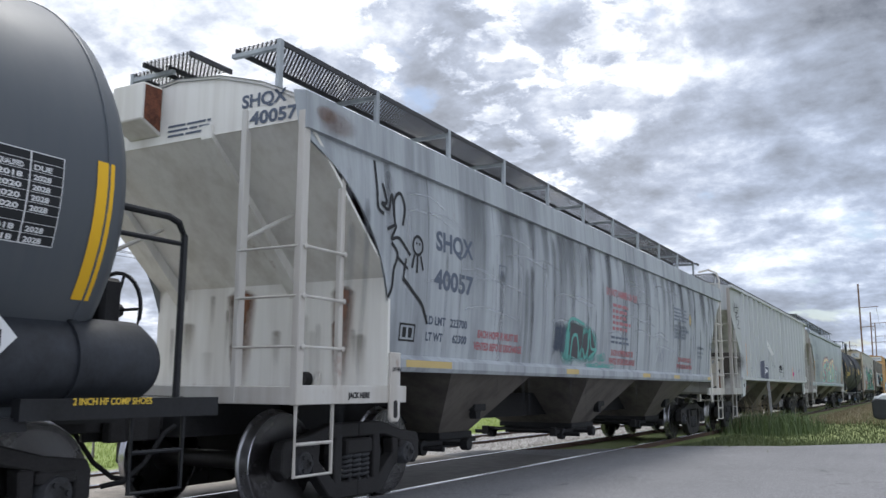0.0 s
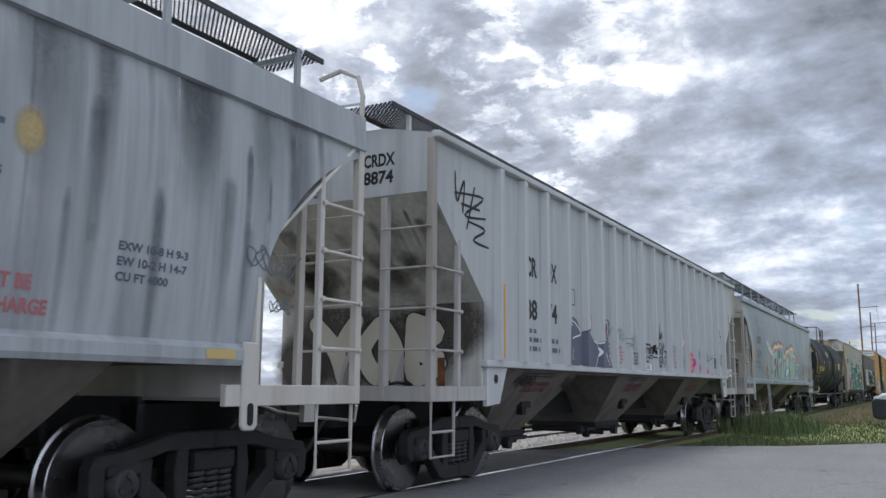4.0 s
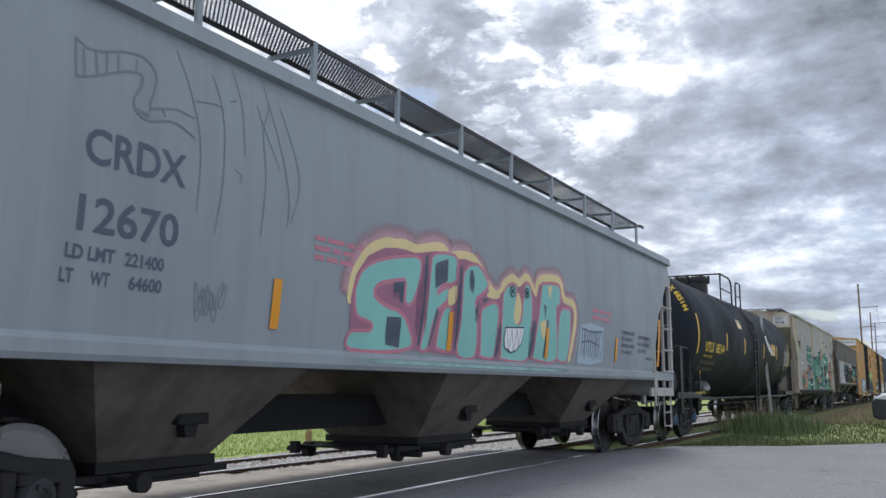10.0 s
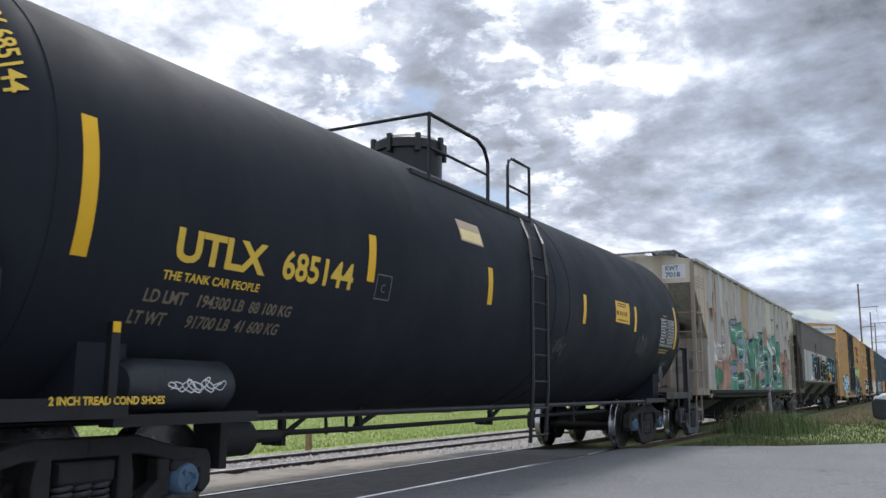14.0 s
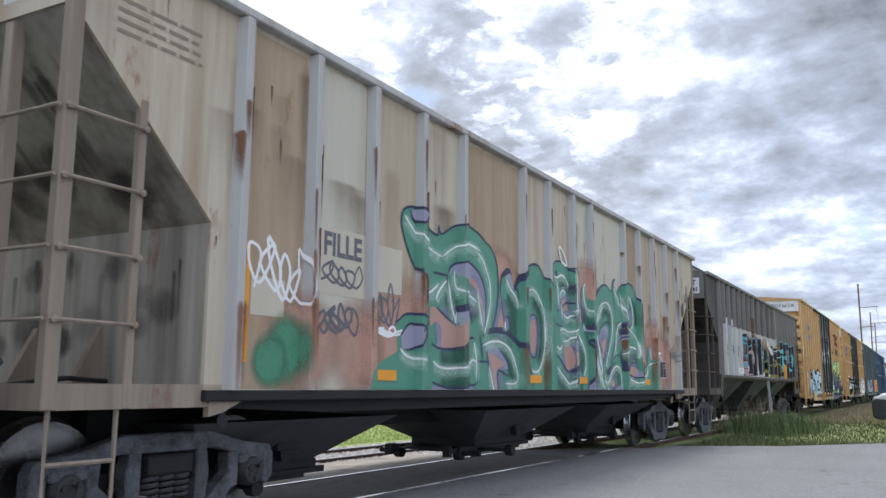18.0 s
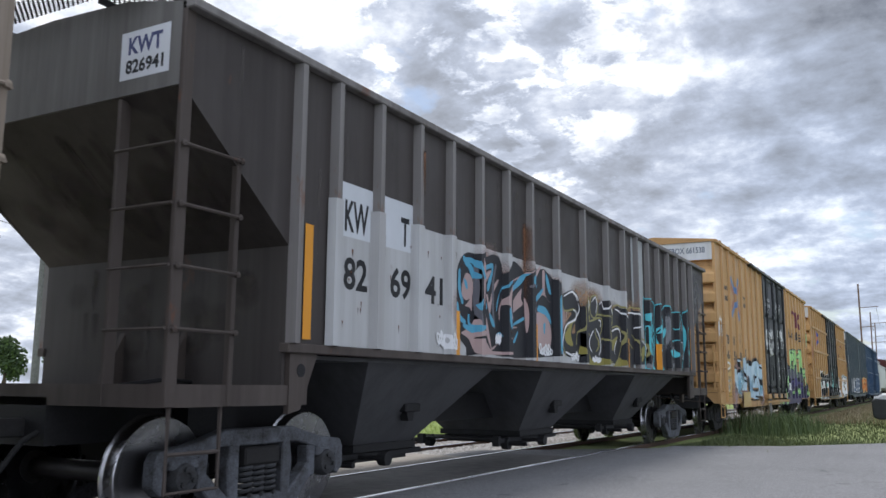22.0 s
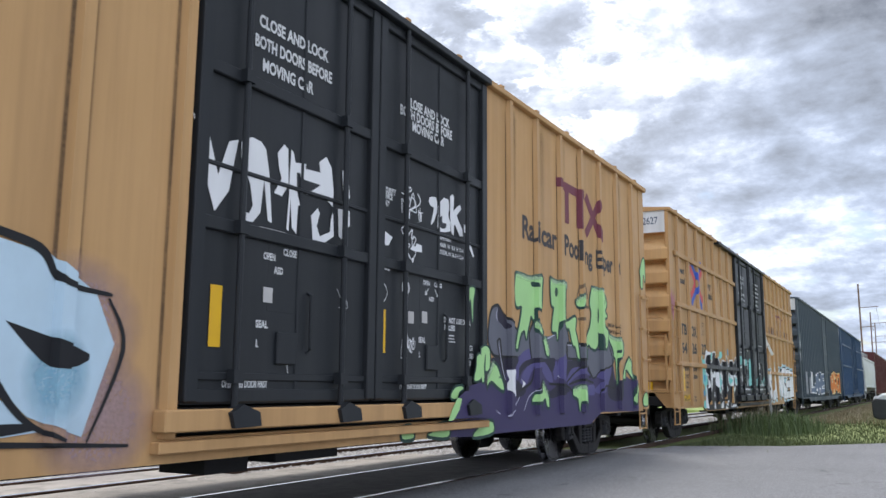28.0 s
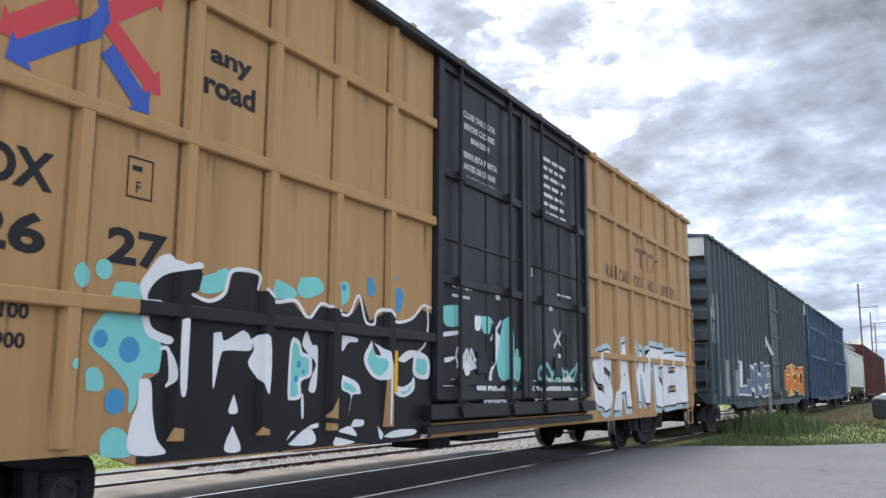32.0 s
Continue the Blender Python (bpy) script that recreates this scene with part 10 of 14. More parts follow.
    edge([(6.37, 1.97), (6.37, 1.85)], 9.2)
    edge([(6.95, 2.17), (6.98, 2)], 9)
    edge([(5.51, 1.06), (5.51, 1.1), (5.75, 1.05)], 9.1)
    edge([(4.62, 2.06), (4.71, 2.18), (4.87, 2.31)], 9.2)
    edge([(5.51, 1.69), (5.58, 1.49), (5.59, 1.22)], 9)
    edge([(5.1, 1.98), (5.06, 1.85)], 9.1)
    edge([(7.99, 2.71), (8.1, 2.7), (8.26, 2.75), (8.4, 2.74), (8.51, 2.67), (8.56, 2.62)], 9.2)
    edge([(8.68, 2.87), (8.72, 2.68), (8.71, 2.38), (8.74, 2.29), (8.61, 2.25)], 9)
    edge([(8.09, 2.65), (8.14, 2.5), (8.18, 2.26)], 9.1)
    edge([(8.22, 2.43), (8.25, 2.5), (8.34, 2.54), (8.44, 2.5)], 9.2)
    edge([(8.25, 2.35), (8.31, 2.15)], 9)
    edge([(8.37, 2.21), (8.42, 2.16), (8.54, 2.16), (8.62, 2.2)], 9.1)
    edge([(8.18, 1.95), (8.34, 1.98), (8.56, 1.95), (8.74, 1.99), (8.93, 1.93), (9.11, 1.81), (9.23, 1.68), (9.25, 1.47), (9.14, 1.33)], 9.2)
    edge([(8.09, 1.44), (8.23, 1.35), (8.39, 1.27), (8.56, 1.2), (8.66, 1.28)], 9)
    edge([(8.71, 1.23), (8.82, 1.19), (8.95, 1.2)], 9.1)
    edge([(8.83, 2.65), (8.88, 2.67), (8.88, 2.53), (8.96, 2.38), (8.96, 2.24)], 9.2)
    edge([(9.29, 2.73), (9.2, 2.67), (9.22, 2.5), (9.33, 2.37), (9.46, 2.3)], 9)
    edge([(9.66, 2.51), (9.72, 2.34), (9.8, 2.13)], 9.1)
    edge([(9.17, 2.13), (9.21, 2.01)], 9.2)
    edge([(9.64, 1.89), (9.74, 1.62), (9.86, 1.37), (10.09, 1.11)], 9)
    edge([(9.82, 2.19), (9.96, 2.37), (10.08, 2.46)], 9.1)
    edge([(9.84, 1.99), (9.81, 1.9), (9.91, 1.71), (10.04, 1.29)], 9.2)
    edge([(8.28, 1.81), (8.49, 1.82), (8.66, 1.9)], 9)
    edge([(8.07, 1.73), (8.2, 1.69), (8.29, 1.76)], 9.1)
    edge([(9.77, 2.14), (9.87, 2.36), (10.04, 2.48), (10.27, 2.53), (10.45, 2.47), (10.54, 2.35), (10.56, 2.14), (10.45, 1.88), (10.26, 1.61), (10.2, 1.48)], 9.2)
    edge([(9.65, 2.52), (9.73, 2.31), (9.78, 2.12)], 9)
    edge([(9.6, 1.98), (9.73, 1.68), (9.95, 1.35), (10.15, 1.11)], 9.1)
    edge([(10.14, 1.35), (10.17, 1.26), (10.3, 1.24), (10.47, 1.39), (10.67, 1.5), (10.89, 1.48), (11, 1.32), (10.99, 1.1)], 9.2)
    edge([(10.69, 2.88), (10.71, 2.8), (10.85, 2.66), (10.99, 2.52)], 9)
    edge([(11.03, 2.78), (11.09, 2.52), (11.21, 2.27)], 9.1)
    edge([(11.25, 2.71), (11.48, 2.74), (11.65, 2.64), (11.73, 2.43), (11.7, 2.24), (11.57, 2.18)], 9.2)
    edge([(11.3, 1.83), (11.6, 1.86), (11.93, 1.83)], 9)
    edge([(11.06, 1.71), (11.25, 1.81)], 9.1)
    edge([(11.29, 2.22), (11.6, 2.14), (11.93, 2.01), (11.99, 1.83), (11.98, 1.67)], 9.2)
    edge([(11.31, 1.38), (11.51, 1.3), (11.94, 1.24), (12.11, 1.3)], 9)
    edge([(12.28, 1.34), (12.53, 1.4), (12.58, 1.6)], 9.1)
    edge([(12.73, 1.9), (12.76, 1.78), (12.89, 1.67)], 9.2)
    edge([(9.61, 1.16), (9.76, 1.09)], 9)
    edge([(10.25, 1.14), (10.4, 1.09)], 9.1)
    edge([(9.86, 1.78), (9.94, 1.54), (10.03, 1.4)], 9.2)
    edge([(10.66, 1.69), (10.74, 1.96), (10.76, 2.13)], 9)
    edge([(10.83, 2.03), (10.84, 2.17), (11.07, 2.26)], 9.1)
    edge([(12.63, 1.57), (12.93, 1.62)], 9.2)
    Marks().stroke([(8.31, 2.95), (8.24, 3.04), (8.2, 3.12), (8.25, 3.16), (8.38, 3.09), (8.49, 2.98), (8.48, 2.92), (8.39, 2.93), (8.31, 2.95)], 0.034, (1.0, 1.0, 1.0), 6).put(c, "graffiti_glint", WHITE, s, 11)
    m = Marks()
    m.line([(13.1, 2.0), (13.32, 1.82), (13.54, 1.70)], 0.03).line([(13.32, 2.04), (13.32, 1.60)], 0.03).line([(13.10, 1.82), (13.55, 1.82)], 0.03)
    m.put(c, "graffiti_highlight", WHITE, s, 13)
    for u in (3.42, 7.06, 8.85, 12.27):
        Marks().rect(u, u + 0.44, 1.21, 1.31).each(c, "reflective_strip", ORANGE, s, 14)
    Marks().rect(1.63, 1.73, 1.33, 2.25).rect(14.80, 14.92, 1.22, 2.10).each(c, "reflective_strip", ORANGE, side_flat(1.52), 4)
    Marks().rect(13.43, 13.86, 1.36, 1.66).put(c, "label_plate", INK, side_flat(1.52), 8)
    Marks().rim(13.41, 13.88, 1.34, 1.68, 0.015).rect(13.63, 13.65, 1.36, 1.66).bars(13.7, 13.84, 1.52, 1.62, 2, 3, 0.4, 2).put(c, "small_lettering", INK_WHITE, side_flat(1.52), 9)
    Marks().scribble(14.15, 14.8, 1.65, 2.05, 0.018, 11, 7).each(c, "graffiti_tag", INK_BLUE, s, 4)
    Marks().scribble(15.55, 16.05, 2.95, 3.25, 0.022, 12, 7).scribble(15.25, 15.5, 2.65, 3.0, 0.022, 13, 7).each(c, "graffiti_tag", INK, side_flat(1.52), 4)
    Marks().bars(0.35, 1.25, 3.45, 3.75, 4, 5, 0.35, 4).put(c, "small_lettering", spray("faded_brown", (0.22, 0.18, 0.14)), side_flat(1.52))
    rnd = random.Random(6)
    spots = []
    for r in rib5:
        for k in range(3):
            spots.append((r + rnd.uniform(-0.05, 0.09), rnd.uniform(1.5, 3.9), rnd.uniform(0.2, 0.7), rnd.uniform(0.008, 0.03)))
    m = Mist()
    for k in range(34):
        m.run(rnd.uniform(0.2, 16.2), rnd.uniform(2.4, 4.0), rnd.uniform(0.5, 1.8), rnd.uniform(0.05, 0.35), rnd.uniform(0.12, 0.4))
    m.put(c, "staining", soft_spray("mist_stain", (0.22, 0.15, 0.11), 0.75), side_flat(1.52), 0)
    for k in range(26):
        spots.append((rnd.uniform(0.3, 16.0), rnd.uniform(2.0, 3.9), rnd.uniform(0.06, 0.4), rnd.uniform(0.004, 0.012)))
    drips(c, RUST, s, spots, 1, 5)
    m = Mist()
    for r in RIBS5:
        for k in range(3):
            m.run(r + rnd.choice((-0.09, 0.0, 0.10)) + rnd.uniform(-0.03, 0.03), rnd.uniform(1.5, 2.6), rnd.uniform(0.4, 1.0), rnd.uniform(0.03, 0.09), rnd.uniform(0.3, 0.8))
    m.put(c, "rust_run", soft_spray("rust_orange", (0.26, 0.11, 0.05), 0.85), s, 6)
    e = end_flat(0.0)
    end_soot_shade(c, 3.55, 2.34, 1.30)
    Marks().rect(0.82, 1.36, 3.66, 3.98).put(c, "number_panel", spray("panel_white", (0.50, 0.52, 0.53)), e, 1)
    lettered(c, "KWT", 0.90, 3.84, 0.11, INK_BLUE, e, 0.30, 0.008, 2)
    lettered(c, "7018", 0.90, 3.69, 0.11, INK_BLUE, e, 0.34, 0.008, 2)
    Marks().rect(-0.20, -0.16, 3.36, 3.9).put(c, "rust_run", RUST, e, 1)
    # the later letters over it: ground, patches, dark lines, soft light and white glints
    for k, (tint, worn) in enumerate((((0.36, 0.28, 0.20), (0.20, 0.12, 0.07)), ((0.47, 0.455, 0.39), (0.34, 0.29, 0.22)), ((0.40, 0.34, 0.26), (0.22, 0.14, 0.09)))):
        pm = car_paint("panel_tint", tint, worn, 0.35, 0.5, 0.62, 30.0 + k)
        for i in ((0, 4, 9), (1, 7, 8), (2, 10, 12))[k]:
            Marks().rect(RIBS5[i] + 0.09, RIBS5[i + 1] - 0.09, 1.13, 3.98).put(c, "repainted_panel", pm, side_flat(1.52), -1.5)


def paint_c6():
    c, s = C6, S6
    X = side_flat(1.52)
    whi = car_paint("chalky_white", (0.46, 0.47, 0.48), (0.26, 0.25, 0.24), 0.3, 0.5, 0.6, 21.0)
    Marks().rect(1.75, 10.22, 1.50, 2.80).put(c, "white_band", whi, s, 0, "chalky white painted band with rust specks")
    Marks().rect(10.78, 11.5, 1.50, 3.86).put(c, "replaced_panel", spray("panel_grey", (0.34, 0.365, 0.37)), X, 1)
    Marks().rect(1.80, 3.26, 2.50, 3.0).put(c, "number_panel", spray("panel_white_b", (0.55, 0.58, 0.62)), X, 1)
    for t, u, v in (("KW", 2.02, 2.56), ("T", 2.98, 2.56), ("82", 2.02, 2.03), ("69", 2.80, 2.03), ("41", 3.47, 2.03)):
        lettered(c, t, u, v, 0.28, INK, X, 0.16 if t == "T" else 0.38, 0.010, 2)
    rnd = random.Random(4)
    m = Mist()
    for k in range(14):
        m.blob(4.3 + 0.22 * k, rnd.uniform(1.85, 2.45), rnd.uniform(0.4, 0.6), 0.9, 0.8)
    m.put(c, "graffiti_ground", soft_spray("mist_blush", (0.46, 0.32, 0.28)), s, 1)
    m = Mist()
    for k in range(15):
        m.blob(7.6 + 0.24 * k, rnd.uniform(1.85, 2.35), rnd.uniform(0.4, 0.55), 0.9, 0.8)
    m.put(c, "graffiti_ground", M_TAN, s, 1.4)
    soot, rose = spray("spray_soot", (0.020, 0.021, 0.026)), spray("spray_dusty_rose", (0.42, 0.31, 0.30))
    blue, dull = spray("spray_azure_b", (0.09, 0.34, 0.50)), spray("spray_olive_line", (0.27, 0.25, 0.10))
    daub(c, s, soot, 3, [(4.09, 2.15), (4.15, 1.96), (4.21, 1.73), (4.43, 1.58), (4.72, 1.54), (4.87, 1.69), (4.82, 2.65), (4.64, 2.69), (4.38, 2.67), (4.2, 2.51)])
    daub(c, s, soot, 3, [(4.32, 2.63), (4.44, 2.63), (4.54, 2.61), (4.62, 2.54), (4.67, 2.6), (4.7, 2.69), (4.79, 2.69), (4.93, 2.7), (5.07, 2.75), (5.26, 2.75), (5.34, 2.66), (5.35, 2.54), (5.49, 2.69), (5.55, 1.51), (4.87, 1.55), (4.4, 1.5)], "graffiti_fill", sharp=True)
    daub(c, s, soot, 3, [(5.49, 2.69), (5.73, 2.75), (5.92, 2.7), (6.02, 2.63), (6.23, 2.72), (6.53, 2.74), (6.71, 2.77), (6.95, 2.69), (7.16, 2.6), (7.18, 1.59), (6.57, 1.55), (5.55, 1.51)], "graffiti_fill", sharp=True)
    daub(c, s, rose, 4, [(4.29, 2.3), (4.39, 2.44), (4.53, 2.4), (4.58, 2.24), (4.41, 2.13), (4.29, 2.18)])
    daub(c, s, rose, 4, [(4.26, 1.75), (4.48, 1.83), (4.62, 1.93), (4.71, 1.81), (4.8, 1.75), (4.6, 1.72), (4.57, 1.58), (4.46, 1.69)])
    trace(c, s, blue, 5, 0.07, [(4.35, 2.59), (4.58, 2.59), (4.71, 2.42)], "graffiti_glint")
    trace(c, s, blue, 5, 0.07, [(4.23, 2.45), (4.23, 2.25), (4.3, 2.1)], "graffiti_glint")
    trace(c, s, blue, 5, 0.07, [(4.34, 1.84), (4.54, 1.8), (4.71, 1.84)], "graffiti_glint")
    trace(c, s, blue, 5, 0.07, [(4.18, 2.07), (4.23, 1.93), (4.36, 1.88)], "graffiti_glint")
    trace(c, s, blue, 5, 0.07, [(4.38, 2.55), (4.51, 2.52), (4.61, 2.42)], "graffiti_glint")
    daub(c, s, rose, 4, [(4.69, 2.65), (4.73, 2.57), (4.73, 2.43), (4.71, 2.11), (4.69, 2.11), (4.68, 2.44)])
    daub(c, s, rose, 4, [(4.82, 2.47), (5.04, 2.55), (4.99, 2.47), (4.88, 2.36), (4.82, 2.23), (4.82, 2.36)])
    daub(c, s, rose, 4, [(5.23, 2.46), (5.25, 2.44), (5.1, 2.27), (5.02, 2.04), (5.01, 1.97), (4.94, 2.14), (4.91, 2.24), (4.95, 2.24), (4.99, 2.15), (5.1, 2.36)])
    daub(c, s, rose, 4, [(5.47, 2.39), (5.54, 2.45), (5.96, 2.6), (6.27, 2.71), (5.96, 2.57), (5.64, 2.47), (5.49, 2.35), (5.45, 2.15), (5.51, 1.98), (5.66, 1.98), (5.53, 1.95), (5.46, 2), (5.42, 2.14), (5.3, 2.13), (5.27, 1.95), (5.25, 2.09), (5.35, 2.23)])
    daub(c, s, rose, 4, [(5.95, 2.42), (5.79, 2.33), (5.65, 2.2), (5.62, 2.07), (5.8, 2.14), (5.98, 2.22), (5.92, 2.29)])
    daub(c, s, rose, 4, [(6.3, 2.04), (6.46, 2.15), (6.68, 2.14), (6.87, 2.05), (6.95, 1.84), (6.83, 1.66), (6.57, 1.64), (6.39, 1.75), (6.31, 1.88)])
    daub(c, s, rose, 4, [(6.32, 2.64), (6.48, 2.74), (6.61, 2.81), (6.49, 2.67), (6.4, 2.61)])
    daub(c, s, rose, 4, [(6.64, 2.73), (6.73, 2.74), (6.74, 2.42), (6.96, 2.3), (6.63, 2.4), (6.29, 2.15), (6.54, 2.36), (6.63, 2.46)])
    daub(c, s, rose, 4, [(4.55, 1.7), (4.86, 1.7), (5.06, 1.59), (5.26, 1.71), (5.23, 1.67), (5.09, 1.63), (5.06, 1.58), (5.52, 1.58), (5.49, 1.55), (4.82, 1.53), (4.61, 1.53)])
    daub(c, s, rose, 4, [(4.88, 2.02), (4.94, 1.91), (5.06, 1.58), (5.02, 1.62), (4.86, 1.86)])
    daub(c, s, rose, 4, [(4.36, 2.06), (4.47, 2.14), (4.52, 2.26), (4.54, 2.17), (4.53, 2.02), (4.48, 2.05)])
    daub(c, s, rose, 4, [(4.38, 1.8), (4.69, 1.82), (4.5, 1.77), (4.38, 1.74)])
    daub(c, s, rose, 4, [(5.5, 1.9), (5.81, 1.91), (5.57, 1.86), (5.54, 1.78), (5.44, 1.74), (5.54, 1.73), (5.55, 1.61), (5.61, 1.79)])
    daub(c, s, rose, 4, [(4.73, 1.99), (4.77, 1.9), (4.79, 1.74), (4.76, 1.81)])
    daub(c, s, rose, 4, [(6.01, 2.31), (6.09, 2.24), (6.09, 1.86), (6.04, 1.99)])
    daub(c, s, blue, 5, [(4.32, 2.64), (4.44, 2.59), (4.56, 2.51), (4.58, 2.4), (4.53, 2.4), (4.45, 2.5), (4.32, 2.58)])
    daub(c, s, blue, 5, [(4.34, 2.38), (4.41, 2.34), (4.43, 2.26), (4.39, 2.26), (4.34, 2.33)])
    daub(c, s, blue, 5, [(4.79, 2.55), (5.07, 2.64), (5.09, 2.53), (4.99, 2.32), (4.93, 2.29), (4.95, 2.4), (5.06, 2.57), (4.89, 2.53), (4.82, 2.47), (4.8, 2.38)])
    daub(c, s, blue, 5, [(4.87, 2.21), (4.93, 2.1), (4.9, 2.06), (4.86, 2.09)])
    daub(c, s, blue, 5, [(4.99, 2.04), (5.05, 2), (5.14, 1.89), (5.09, 1.87), (5.01, 1.95)])
    daub(c, s, blue, 5, [(5.4, 2.44), (5.57, 2.5), (5.29, 2.3), (5.19, 2.06), (5.21, 2.21)])
    daub(c, s, blue, 5, [(5.55, 2.26), (5.61, 2.37), (5.89, 2.57), (6.11, 2.63), (5.93, 2.48), (5.68, 2.36), (5.6, 2.24), (5.56, 2.1), (5.53, 2.18)])
    daub(c, s, blue, 5, [(5.39, 2.11), (5.44, 2.11), (5.47, 1.88), (5.42, 1.9), (5.39, 2.02)])
    daub(c, s, blue, 5, [(5.67, 1.95), (5.98, 2.05), (5.99, 2.01), (5.67, 1.92)])
    daub(c, s, blue, 5, [(5.68, 1.74), (5.81, 1.86), (5.78, 1.78), (5.7, 1.7), (5.65, 1.72)])
    daub(c, s, blue, 5, [(5.16, 1.78), (5.28, 1.82), (5.35, 1.77), (5.23, 1.76)])
    daub(c, s, blue, 5, [(6.16, 2.58), (6.27, 2.66), (6.24, 2.51), (6.16, 2.51)])
    daub(c, s, blue, 5, [(6.3, 2.44), (6.45, 2.52), (6.37, 2.42)])
    daub(c, s, blue, 5, [(6.29, 2.26), (6.49, 2.41), (6.69, 2.5), (6.54, 2.36), (6.37, 2.26), (6.29, 2.21)])
    daub(c, s, blue, 5, [(6.78, 2.72), (6.87, 2.62), (6.95, 2.45), (6.86, 2.46), (6.76, 2.63)])
    daub(c, s, blue, 5, [(6.5, 2.25), (6.72, 2.24), (6.89, 2.14), (6.94, 2.02), (6.87, 2.05), (6.73, 2.13), (6.46, 2.17)])
    daub(c, s, blue, 5, [(6.66, 2), (6.73, 2.03), (6.71, 1.88), (6.67, 1.89)])
    daub(c, s, blue, 5, [(7.08, 2.37), (7.16, 2.42), (7.18, 1.74), (7.09, 1.67)])
    daub(c, s, blue, 5, [(4.43, 1.97), (4.47, 1.97), (4.49, 1.87), (4.65, 1.86), (4.64, 1.84), (4.47, 1.84), (4.43, 1.88)])
    daub(c, s, blue, 5, [(4.6, 2.09), (4.67, 2.17), (4.65, 2.04), (4.62, 2.03)])
    trace(c, s, SMOKE, 4.5, 0.06, [(4.59, 2.54), (4.59, 2.31), (4.59, 2.09), (4.66, 1.88)], "graffiti_shade")
    trace(c, s, SMOKE, 4.5, 0.06, [(4.77, 2.58), (4.76, 2.23), (4.82, 1.95), (4.86, 1.75)], "graffiti_shade")
    trace(c, s, SMOKE, 4.5, 0.06, [(5.17, 2.62), (5.1, 2.41), (5.09, 2.1), (5.13, 1.87)], "graffiti_shade")
    trace(c, s, SMOKE, 4.5, 0.06, [(6.12, 2.46), (6.28, 2.52), (6.29, 2.35), (6.21, 2.14)], "graffiti_shade")
    daub(c, s, soot, 3, [(7.38, 2.48), (7.74, 2.58), (8.01, 2.54), (8.11, 2.31), (7.9, 2.12), (7.75, 1.94), (8.11, 1.97), (8.3, 1.74), (8.05, 1.6), (7.54, 1.6), (7.35, 1.72), (7.37, 1.94), (7.58, 2.12), (7.75, 2.24), (7.42, 2.26)])
    daub(c, s, soot, 3, [(7.84, 2.55), (8, 2.49), (8.1, 2.36), (8.2, 2.42), (8.36, 2.59), (8.5, 2.55), (8.55, 2.49), (8.69, 2.59), (8.84, 2.6), (8.9, 2.49), (9.25, 2.56), (9.46, 2.53), (9.51, 1.56), (8.28, 1.53), (8.1, 1.52), (7.92, 1.53)], "graffiti_fill", sharp=True)
    daub(c, s, soot, 3, [(9.46, 2.53), (9.65, 2.45), (9.92, 2.53), (10.26, 2.47), (10.4, 2.31), (10.73, 2.54), (11.14, 2.48), (11.26, 1.98), (11.6, 1.98), (11.6, 1.58), (9.88, 1.54), (9.51, 1.56)], "graffiti_fill", sharp=True)
    trace(c, s, dull, 5, 0.032, [(8.15, 2.37), (8.15, 2.21), (8.13, 2.02), (7.97, 1.96), (7.92, 1.79)], "graffiti_outline")
    trace(c, s, dull, 5, 0.032, [(8.38, 2.61), (8.53, 2.47), (8.47, 2.2), (8.63, 2.19), (8.92, 2.25), (9.11, 2.23), (9.08, 2.08), (8.96, 1.97)], "graffiti_outline")
    trace(c, s, dull, 5, 0.032, [(8.47, 2.2), (8.42, 2.06), (8.42, 1.95), (8.48, 1.65)], "graffiti_outline")
    trace(c, s, dull, 5, 0.032, [(8.61, 2.56), (8.87, 2.6), (8.91, 2.47), (8.9, 2.36), (8.77, 2.24), (8.6, 2.27), (8.54, 2.4), (8.61, 2.56)], "graffiti_outline")
    trace(c, s, dull, 5, 0.032, [(8.82, 2.3), (9.13, 2.31), (9.34, 2.29)], "graffiti_outline")
    trace(c, s, dull, 5, 0.032, [(9.65, 2.48), (9.62, 2.26), (9.56, 2.14), (9.45, 2.05)], "graffiti_outline")
    trace(c, s, dull, 5, 0.032, [(9.49, 2.11), (9.86, 2.18), (10.1, 2.1), (10.11, 1.93), (9.96, 1.7), (9.68, 1.5), (9.36, 1.91)], "graffiti_outline")
    trace(c, s, dull, 5, 0.032, [(9.69, 2.5), (10, 2.54), (10.35, 2.42), (10.43, 2.23)], "graffiti_outline")
    trace(c, s, dull, 5, 0.032, [(10.44, 2.5), (10.73, 2.57), (11.14, 2.51), (11.2, 2.33), (11.26, 2.04), (11.1, 1.97)], "graffiti_outline")
    trace(c, s, dull, 5, 0.032, [(8.75, 2.06), (8.79, 1.97), (8.91, 1.89), (8.94, 1.8), (8.8, 1.72)], "graffiti_outline")
    trace(c, s, dull, 5, 0.032, [(10.19, 2.14), (10.19, 1.94), (10.46, 1.94), (10.74, 1.84)], "graffiti_outline")
    trace(c, s, dull, 5, 0.032, [(10.69, 2.08), (10.89, 1.98), (10.95, 1.71), (11.15, 2.1)], "graffiti_outline")
    trace(c, s, dull, 5, 0.032, [(9.28, 2.08), (9.31, 1.91), (9.09, 1.93), (8.91, 1.82)], "graffiti_outline")
    trace(c, s, dull, 5, 0.032, [(11.26, 2.04), (11.54, 2), (11.61, 1.81), (11.49, 1.58)], "graffiti_outline")
